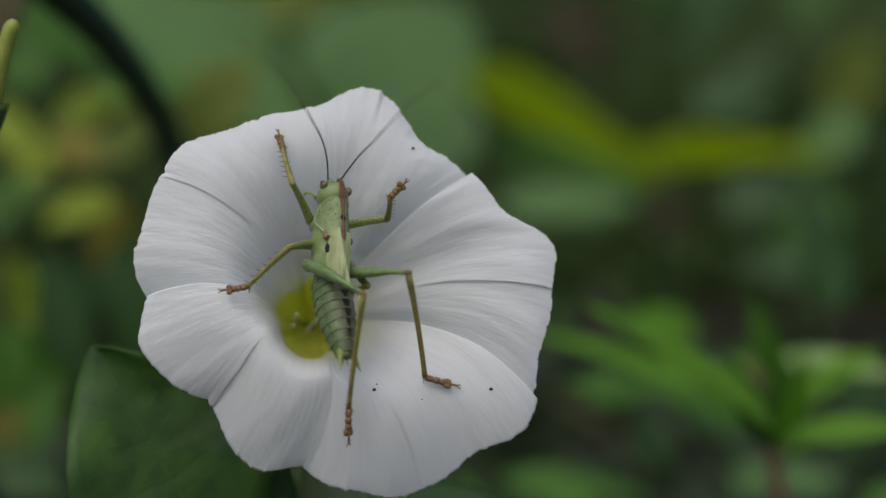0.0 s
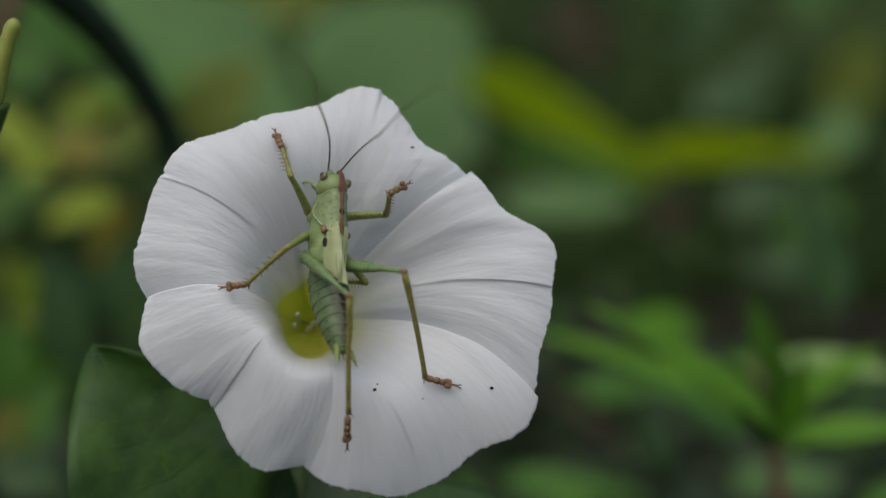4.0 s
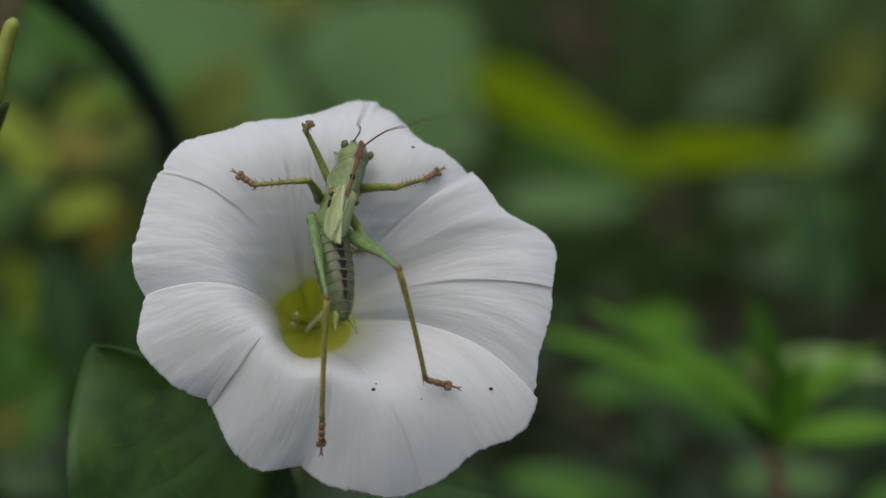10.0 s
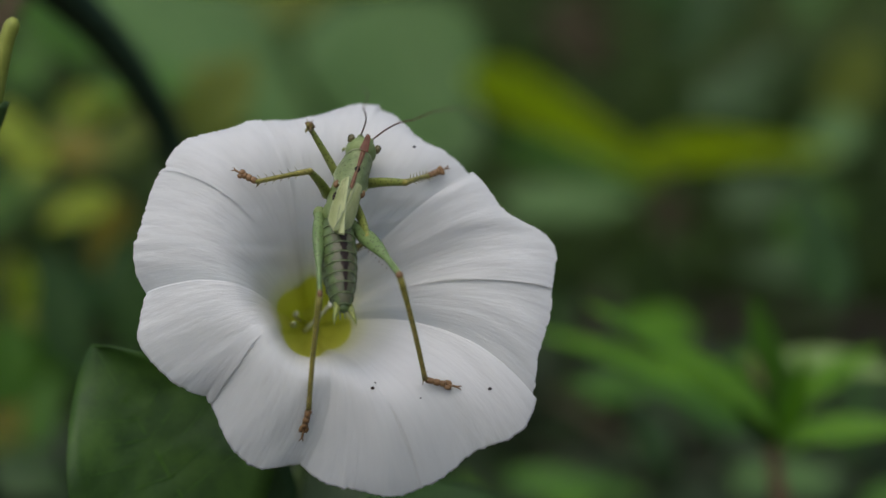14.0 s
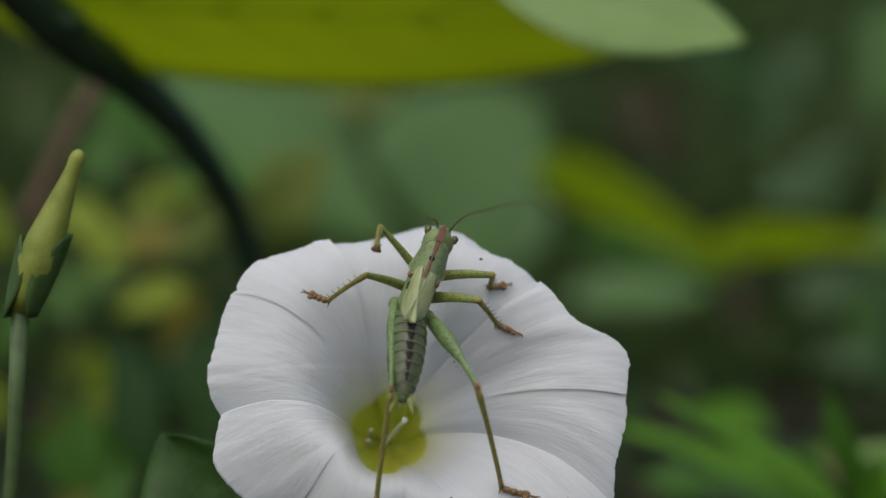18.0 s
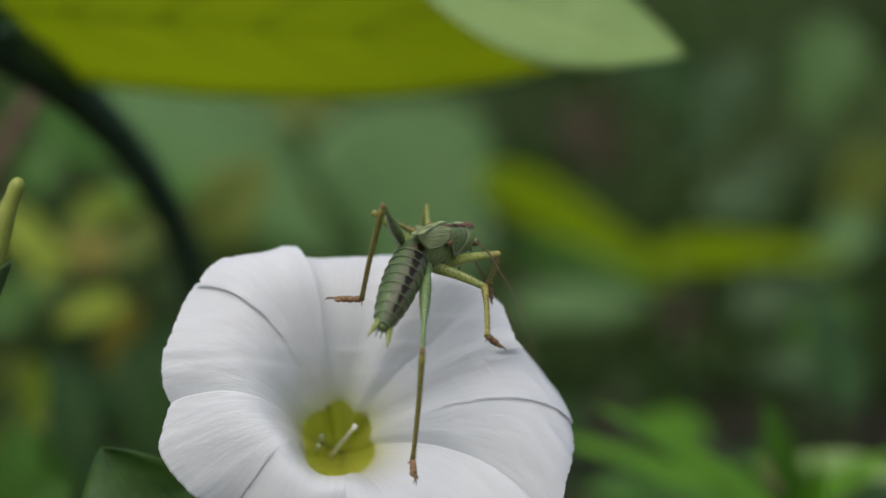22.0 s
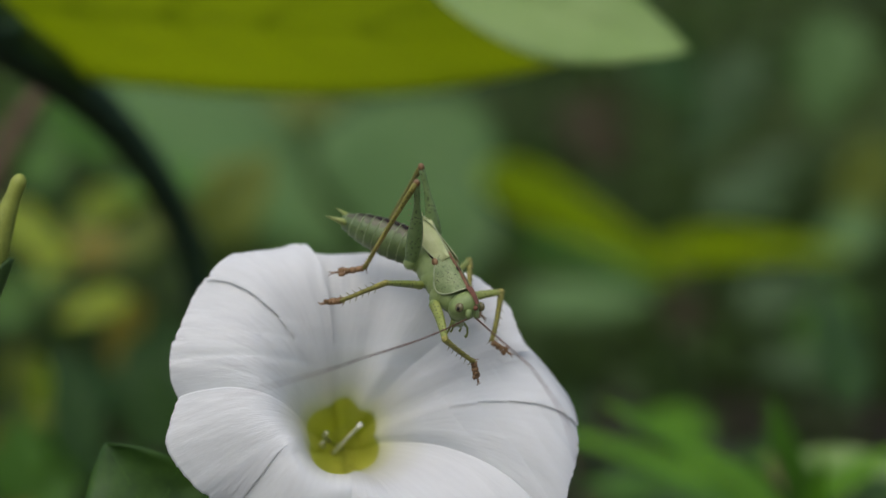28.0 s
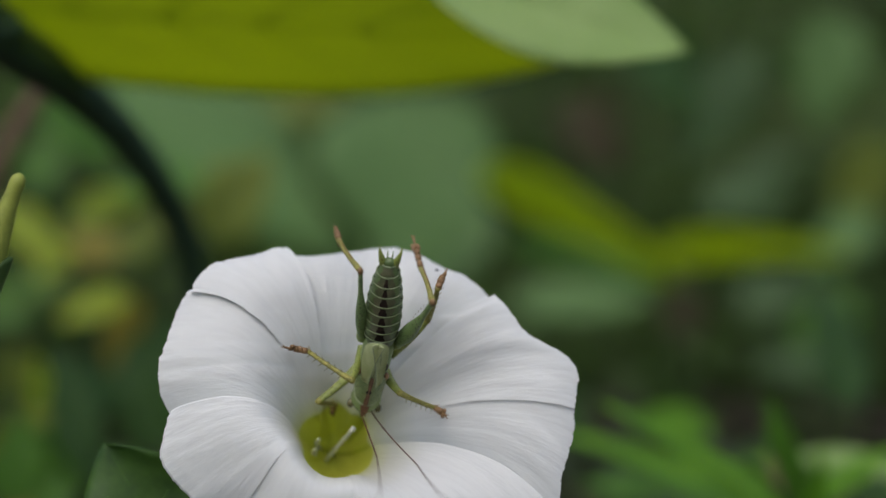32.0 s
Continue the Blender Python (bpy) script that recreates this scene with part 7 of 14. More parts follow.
    walk(LEG['left', 'hind', 'tarsus'], [
        (0, pose(0.00478, -0.02513, -0.00710, -34.1, 8.3, -162.6)), (2, pose(0.00569, -0.02494, -0.00758, -35.5, 10.0, -161.6)),
        (3.5, pose(0.00487, -0.02703, -0.00501, -37.8, 12.2, -159.2)), (6, pose(0.00620, -0.02886, -0.00535, -41.7, 13.5, -158.3)),
        (7, pose(0.00600, -0.02868, -0.00626, -34.9, 10.9, -160.8)), (7.5, pose(0.00769, -0.02864, -0.00839, -37.3, 10.6, -157.5)),
        (8, pose(0.00944, -0.02859, -0.01158, -41.8, 11.2, -154.5)), (8.5, pose(0.00966, -0.02871, -0.01436, -47.2, 11.1, -155.5)),
        (9, pose(0.01112, -0.03058, -0.01312, -43.3, 11.2, -156.3)), (10, pose(0.00891, -0.03206, -0.01107, -42.3, 9.3, -155.4)),
        (12, pose(0.00876, -0.03228, -0.01099, -42.4, 11.0, -156.8)), (13, pose(0.00796, -0.03135, -0.01348, -49.7, 7.0, -159.9)),
        (14, pose(0.00655, -0.03057, -0.01588, -56.5, 0.9, -162.7)), (14.5, pose(0.00630, -0.03085, -0.01558, -55.5, 0.1, -163.8)),
        (15.5, pose(0.00631, -0.03106, -0.01634, -68.7, -0.2, -167.1)), (16.5, pose(0.00454, -0.03131, -0.01727, -81.9, -4.1, -172.5)),
        (16.633, pose(0.00387, -0.03142, -0.01727, -82.2, -5.7, -175.1)), (16.867, pose(0.00234, -0.03168, -0.01709, -82.6, -9.9, 175.7)),
        (17, pose(0.00176, -0.03168, -0.01702, -82.7, -10.7, 172.9)), (17.5, pose(0.00207, -0.03110, -0.01833, -78.9, -1.5, 163.2)),
        (17.667, pose(0.00335, -0.03067, -0.01824, -72.0, 2.5, 164.6)), (17.833, pose(0.00515, -0.03038, -0.01821, -58.7, 8.5, 167.2)),
        (18, pose(0.00606, -0.03026, -0.01819, -51.3, 11.5, 169.0)), (19, pose(0.00080, -0.03015, -0.02228, -58.3, 15.5, 169.9)),
        (19.5, pose(-0.00029, -0.02795, -0.02433, -43.1, 12.9, 167.0)), (20, pose(-0.00067, -0.02461, -0.02824, -31.9, 9.3, 165.9)),
        (20.133, pose(-0.00033, -0.02164, -0.02849, -44.0, 7.0, 160.0)), (20.267, pose(-0.00016, -0.01668, -0.02651, -64.8, -1.2, 148.4)),
        (20.367, pose(-0.00042, -0.01368, -0.02447, -77.9, -10.3, 142.4)), (20.5, pose(-0.00096, -0.01225, -0.02307, -85.4, -17.1, 140.6)),
        (20.633, pose(-0.00212, -0.01163, -0.02094, -78.6, -21.7, 140.2)), (20.733, pose(-0.00352, -0.01021, -0.01749, -67.4, -28.4, 137.0)),
        (20.867, pose(-0.00531, -0.00812, -0.01281, -50.0, -36.0, 129.3)), (21, pose(-0.00641, -0.00740, -0.01068, -40.6, -38.7, 124.9)),
        (21.267, pose(-0.00580, -0.00872, -0.01207, -32.2, -35.0, 113.1)), (21.5, pose(-0.00415, -0.00917, -0.01392, -29.3, -31.1, 105.7)),
        (21.733, pose(-0.00271, -0.00911, -0.01450, -34.4, -23.1, 107.0)), (22, pose(-0.00053, -0.00918, -0.01468, -40.9, -12.5, 108.0)),
        (22.267, pose(0.00243, -0.00974, -0.01500, -51.1, -7.7, 106.3)), (22.5, pose(0.00504, -0.00999, -0.01473, -59.7, -4.9, 104.3)),
        (23, pose(0.00674, -0.01004, -0.01322, -69.4, 6.3, 102.8)), (23.267, pose(0.00626, -0.00949, -0.01320, -75.5, 11.1, 106.6)),
        (23.5, pose(0.00529, -0.00851, -0.01319, -85.9, 20.8, 112.7)), (23.733, pose(0.00421, -0.00762, -0.01318, -95.1, 31.3, 118.1)),
        (24, pose(0.00332, -0.00736, -0.01316, -97.4, 36.9, 123.3)), (24.267, pose(0.00097, -0.00681, -0.01297, -86.2, 33.6, 131.1)),
        (24.5, pose(-0.00288, -0.00568, -0.01198, -71.5, 26.6, 139.7)), (24.733, pose(-0.00646, -0.00494, -0.01015, -59.2, 18.2, 147.2)),
        (25, pose(-0.00824, -0.00526, -0.00883, -54.2, 11.3, 154.4)), (25.133, pose(-0.00802, -0.00565, -0.00920, -57.3, 12.0, 159.6)),
        (25.267, pose(-0.00752, -0.00590, -0.00995, -62.8, 16.1, 166.7)), (25.367, pose(-0.00706, -0.00607, -0.01047, -66.7, 19.8, 171.9)),
        (25.5, pose(-0.00652, -0.00640, -0.01073, -69.7, 22.4, 177.1)), (26.167, pose(-0.00765, -0.00830, -0.01033, 103.2, 155.1, 7.5)),
        (26.833, pose(-0.01111, -0.01058, -0.00936, 95.7, 150.3, 9.8)), (27.5, pose(-0.00871, -0.01444, -0.00820, 93.7, 143.1, 24.2)),
        (27.633, pose(-0.00725, -0.01559, -0.00817, -82.3, 41.3, -142.2)), (27.733, pose(-0.00631, -0.01675, -0.00854, -74.5, 46.1, -124.2)),
        (27.867, pose(-0.00512, -0.01811, -0.00970, -58.5, 50.7, -97.0)), (28, pose(-0.00450, -0.01820, -0.01135, -44.8, 54.1, -80.9)),
        (28.133, pose(-0.00448, -0.01640, -0.01271, -23.7, 61.5, -66.5)), (28.267, pose(-0.00459, -0.01380, -0.01350, 20.5, 63.9, -34.1)),
        (28.367, pose(-0.00481, -0.01203, -0.01396, 49.1, 59.4, -15.4)), (28.5, pose(-0.00542, -0.01035, -0.01498, 68.5, 54.4, -4.9)),
        (28.667, pose(-0.00572, -0.00880, -0.01545, 67.7, 61.5, -4.8)), (28.833, pose(-0.00527, -0.00777, -0.01440, 37.5, 73.7, -27.9)),
        (29, pose(-0.00474, -0.00763, -0.01378, 10.0, 75.0, -49.7)), (29.267, pose(-0.00346, -0.00822, -0.01398, 26.9, 62.4, -26.2)),
        (29.5, pose(-0.00259, -0.00875, -0.01412, 32.4, 51.4, -16.5)), (29.733, pose(-0.00238, -0.00788, -0.01502, 20.2, 46.8, -24.7)),
        (30, pose(-0.00249, -0.00655, -0.01630, 9.4, 41.8, -33.0)), (30.267, pose(-0.00199, -0.00730, -0.01620, 15.0, 37.4, -29.2)),
        (30.5, pose(-0.00149, -0.00833, -0.01582, 16.2, 33.5, -29.1)), (30.633, pose(-0.00150, -0.00865, -0.01647, 14.0, 33.2, -33.9)),
        (30.733, pose(-0.00146, -0.00860, -0.01738, 10.5, 32.6, -41.6)), (30.867, pose(-0.00140, -0.00831, -0.01875, 6.6, 31.9, -51.7)),
        (31, pose(-0.00150, -0.00793, -0.01988, 6.6, 33.0, -55.8)), (31.133, pose(-0.00201, -0.00913, -0.01989, 11.7, 34.3, -76.9)),
        (31.27, pose(-0.00246, -0.01034, -0.02021, 14.1, 37.8, -100.1)), (31.5, pose(-0.00285, -0.01083, -0.02268, 19.1, 43.7, -146.4)),
        (31.73, pose(-0.00344, -0.01043, -0.02111, -32.7, 37.8, -168.1)), (32, pose(-0.00454, -0.00856, -0.01789, -74.6, 20.5, -174.8))])
    walk(LEG['right', 'fore', 'femur'], [
        (0, pose(0.00210, 0.00430, -0.00600, 36.0, -29.7, -98.0)), (2, pose(0.00210, 0.00430, -0.00600, 37.9, -28.3, -96.8)),
        (3.5, pose(0.00210, 0.00430, -0.00600, 39.6, -19.0, -100.0)), (4.333, pose(0.00210, 0.00430, -0.00600, 35.9, -17.9, -94.7)),
        (5.167, pose(0.00210, 0.00430, -0.00600, 33.1, -14.6, -86.6)), (6, pose(0.00210, 0.00430, -0.00600, 32.1, -12.6, -82.5)),
        (7, pose(0.00210, 0.00430, -0.00600, 33.5, -8.2, -81.8)), (7.5, pose(0.00210, 0.00430, -0.00600, 31.2, -19.8, -82.6)),
        (8, pose(0.00210, 0.00430, -0.00600, 33.4, -30.8, -84.5)), (8.5, pose(0.00210, 0.00430, -0.00600, 26.0, -34.1, -86.5)),
        (8.633, pose(0.00210, 0.00430, -0.00600, 14.2, -36.2, -82.0)), (8.733, pose(0.00210, 0.00430, -0.00600, 17.9, -10.6, -116.2)),
        (8.867, pose(0.00210, 0.00430, -0.00600, 59.1, -3.5, -118.9)), (9, pose(0.00210, 0.00430, -0.00600, 58.2, -9.1, -114.5)),
        (10.133, pose(0.00210, 0.00430, -0.00600, 57.3, -8.5, -114.6)), (10.433, pose(0.00210, 0.00430, -0.00600, 58.4, -5.4, -118.3)),
        (10.567, pose(0.00210, 0.00430, -0.00600, 58.4, -3.4, -121.0)), (10.7, pose(0.00210, 0.00430, -0.00600, 57.1, -1.2, -124.2)),
        (10.867, pose(0.00210, 0.00430, -0.00600, 50.1, 1.1, -128.5)), (11, pose(0.00210, 0.00430, -0.00600, 27.6, -4.4, -126.5)),
        (11.133, pose(0.00210, 0.00430, -0.00600, 2.4, -38.6, -91.5)), (11.3, pose(0.00210, 0.00430, -0.00600, 7.5, -44.6, -79.4)),
        (11.433, pose(0.00210, 0.00430, -0.00600, 13.7, -44.5, -81.1)), (11.7, pose(0.00210, 0.00430, -0.00600, 23.2, -43.5, -87.1)),
        (11.867, pose(0.00210, 0.00430, -0.00600, 26.5, -43.1, -89.7)), (12, pose(0.00210, 0.00430, -0.00600, 27.4, -42.9, -90.4)),
        (12.167, pose(0.00210, 0.00430, -0.00600, 25.8, -43.3, -89.1)), (12.3, pose(0.00210, 0.00430, -0.00600, 22.4, -43.9, -86.6)),
        (12.467, pose(0.00210, 0.00430, -0.00600, 15.8, -44.9, -82.1)), (12.6, pose(0.00210, 0.00430, -0.00600, 8.9, -45.6, -78.5)),
        (12.767, pose(0.00210, 0.00430, -0.00600, -0.7, -45.3, -78.3)), (12.933, pose(0.00210, 0.00430, -0.00600, 5.5, -27.3, -110.3)),
        (13.067, pose(0.00210, 0.00430, -0.00600, 35.6, -3.9, -131.3)), (13.233, pose(0.00210, 0.00430, -0.00600, 50.0, -4.1, -129.4)),
        (13.4, pose(0.00210, 0.00430, -0.00600, 53.1, -7.4, -125.3)), (13.7, pose(0.00210, 0.00430, -0.00600, 52.3, -13.0, -119.0)),
        (13.833, pose(0.00210, 0.00430, -0.00600, 51.5, -14.6, -117.2)), (14, pose(0.00210, 0.00430, -0.00600, 51.0, -15.6, -116.3)),
        (14.5, pose(0.00210, 0.00430, -0.00600, 49.6, -16.7, -116.0)), (14.633, pose(0.00210, 0.00430, -0.00600, 49.8, -16.2, -116.4)),
        (14.8, pose(0.00210, 0.00430, -0.00600, 51.0, -14.0, -118.4)), (15.067, pose(0.00210, 0.00430, -0.00600, 54.1, -7.9, -124.7)),
        (15.2, pose(0.00210, 0.00430, -0.00600, 56.3, -4.3, -129.1)), (15.367, pose(0.00210, 0.00430, -0.00600, 62.3, -0.5, -134.8)),
        (15.5, pose(0.00210, 0.00430, -0.00600, 33.3, -42.8, -45.5)), (15.633, pose(0.00210, 0.00430, -0.00600, -9.2, -41.0, -39.5)),
        (15.8, pose(0.00210, 0.00430, -0.00600, -5.7, -40.0, -50.1)), (16.067, pose(0.00210, 0.00430, -0.00600, 2.0, -38.5, -63.8)),
        (16.2, pose(0.00210, 0.00430, -0.00600, 4.6, -37.9, -68.5)), (16.367, pose(0.00210, 0.00430, -0.00600, 6.4, -37.5, -72.0)),
        (16.5, pose(0.00210, 0.00430, -0.00600, 6.6, -37.5, -72.5)), (17, pose(0.00210, 0.00430, -0.00600, -2.4, -35.9, -69.7)),
        (17.5, pose(0.00210, 0.00430, -0.00600, 6.9, -33.2, -76.8)), (17.633, pose(0.00210, 0.00430, -0.00600, -1.7, -33.8, -56.9)),
        (17.733, pose(0.00210, 0.00430, -0.00600, 25.8, -34.3, -43.7)), (17.867, pose(0.00210, 0.00430, -0.00600, 44.7, -20.2, -104.3)),
        (18, pose(0.00210, 0.00430, -0.00600, 29.9, -24.7, -94.2)), (19, pose(0.00210, 0.00430, -0.00600, 28.6, -23.6, -96.1)),
        (19.5, pose(0.00210, 0.00430, -0.00600, 25.4, -24.8, -90.7)), (20, pose(0.00210, 0.00430, -0.00600, 21.0, -23.5, -88.0)),
        (20.133, pose(0.00210, 0.00430, -0.00600, 22.8, -22.5, -87.0)), (20.367, pose(0.00210, 0.00430, -0.00600, 27.2, -19.7, -81.1)),
        (20.5, pose(0.00210, 0.00430, -0.00600, 27.3, -19.5, -78.6)), (20.73, pose(0.00210, 0.00430, -0.00600, 30.3, -20.6, -76.3)),
        (20.867, pose(0.00210, 0.00430, -0.00600, 33.1, -14.0, -84.0)), (21, pose(0.00210, 0.00430, -0.00600, 36.9, -6.3, -92.2)),
        (21.167, pose(0.00210, 0.00430, -0.00600, 37.3, -5.6, -94.4)), (21.333, pose(0.00210, 0.00430, -0.00600, 41.1, -2.5, -100.2)),
        (21.5, pose(0.00210, 0.00430, -0.00600, 43.3, -0.3, -103.6)), (21.733, pose(0.00210, 0.00430, -0.00600, 47.0, -7.7, -101.0)),
        (22, pose(0.00210, 0.00430, -0.00600, 52.6, -15.7, -99.5)), (22.133, pose(0.00210, 0.00430, -0.00600, 64.4, -9.2, -106.4)),
        (22.267, pose(0.00210, 0.00430, -0.00600, 93.0, -25.8, -101.3)), (22.367, pose(0.00210, 0.00430, -0.00600, 82.2, -43.2, -97.6)),
        (22.5, pose(0.00210, 0.00430, -0.00600, 76.7, -43.5, -101.1)), (22.633, pose(0.00210, 0.00430, -0.00600, 77.0, -44.2, -101.1)),
        (22.733, pose(0.00210, 0.00430, -0.00600, 75.5, -44.1, -101.6)), (22.867, pose(0.00210, 0.00430, -0.00600, 71.5, -43.3, -102.6)),
        (23, pose(0.00210, 0.00430, -0.00600, 68.8, -43.1, -103.0)), (24, pose(0.00210, 0.00430, -0.00600, 56.6, -45.2, -82.0)),
        (24.133, pose(0.00210, 0.00430, -0.00600, 56.0, -44.5, -80.0)), (24.267, pose(0.00210, 0.00430, -0.00600, 54.4, -41.2, -76.2)),
        (24.367, pose(0.00210, 0.00430, -0.00600, 53.4, -36.4, -74.6)), (24.5, pose(0.00210, 0.00430, -0.00600, 51.0, -27.1, -76.9)),
        (24.633, pose(0.00210, 0.00430, -0.00600, 42.5, -18.0, -81.5)), (24.733, pose(0.00210, 0.00430, -0.00600, 32.8, -13.7, -82.6)),
        (24.867, pose(0.00210, 0.00430, -0.00600, 20.9, -10.8, -80.2)), (25, pose(0.00210, 0.00430, -0.00600, 13.6, -10.3, -76.0)),
        (25.5, pose(0.00210, 0.00430, -0.00600, 0.9, -9.3, -73.2)), (25.9, pose(0.00210, 0.00430, -0.00600, -3.7, -9.6, -65.0)),
        (27.1, pose(0.00210, 0.00430, -0.00600, -7.7, -10.8, -51.0)), (27.5, pose(0.00210, 0.00430, -0.00600, -9.8, -10.5, -47.0)),
        (27.667, pose(0.00210, 0.00430, -0.00600, -7.3, -12.4, -36.9)), (27.833, pose(0.00210, 0.00430, -0.00600, -0.1, -18.6, -22.7)),
        (28, pose(0.00210, 0.00430, -0.00600, 7.5, -21.9, -23.6)), (28.167, pose(0.00210, 0.00430, -0.00600, 12.3, -16.1, -38.2)),
        (28.333, pose(0.00210, 0.00430, -0.00600, 13.7, -8.1, -46.8)), (28.5, pose(0.00210, 0.00430, -0.00600, 12.4, -4.0, -50.0)),
        (28.733, pose(0.00210, 0.00430, -0.00600, 6.0, 0.9, -45.7)), (29, pose(0.00210, 0.00430, -0.00600, -5.3, 7.6, -37.7)),
        (29.133, pose(0.00210, 0.00430, -0.00600, 7.9, 5.4, -49.6)), (29.27, pose(0.00210, 0.00430, -0.00600, 16.7, 5.0, -58.9)),
        (29.5, pose(0.00210, 0.00430, -0.00600, 21.9, 6.3, -71.8)), (29.73, pose(0.00210, 0.00430, -0.00600, 32.8, 6.6, -76.1)),
        (29.867, pose(0.00210, 0.00430, -0.00600, 36.9, 6.0, -78.5)), (30, pose(0.00210, 0.00430, -0.00600, 39.5, 4.9, -79.9)),
        (30.267, pose(0.00210, 0.00430, -0.00600, 49.8, 2.8, -88.0)), (30.5, pose(0.00210, 0.00430, -0.00600, 56.4, 1.0, -94.0)),
        (30.633, pose(0.00210, 0.00430, -0.00600, 59.3, 0.9, -91.1)), (30.733, pose(0.00210, 0.00430, -0.00600, 58.5, -2.9, -83.8)),
        (30.867, pose(0.00210, 0.00430, -0.00600, 48.2, -12.5, -69.1)), (31, pose(0.00210, 0.00430, -0.00600, 38.4, -23.5, -52.7)),
        (31.133, pose(0.00210, 0.00430, -0.00600, 34.2, -17.0, -57.9)), (31.27, pose(0.00210, 0.00430, -0.00600, 28.5, -21.8, -45.6)),
        (31.5, pose(0.00210, 0.00430, -0.00600, 61.2, -4.8, -104.3)), (31.667, pose(0.00210, 0.00430, -0.00600, 58.4, -7.1, -95.4)),
        (31.833, pose(0.00210, 0.00430, -0.00600, 49.7, -11.1, -77.3)), (32, pose(0.00210, 0.00430, -0.00600, 44.1, -11.0, -68.4))])
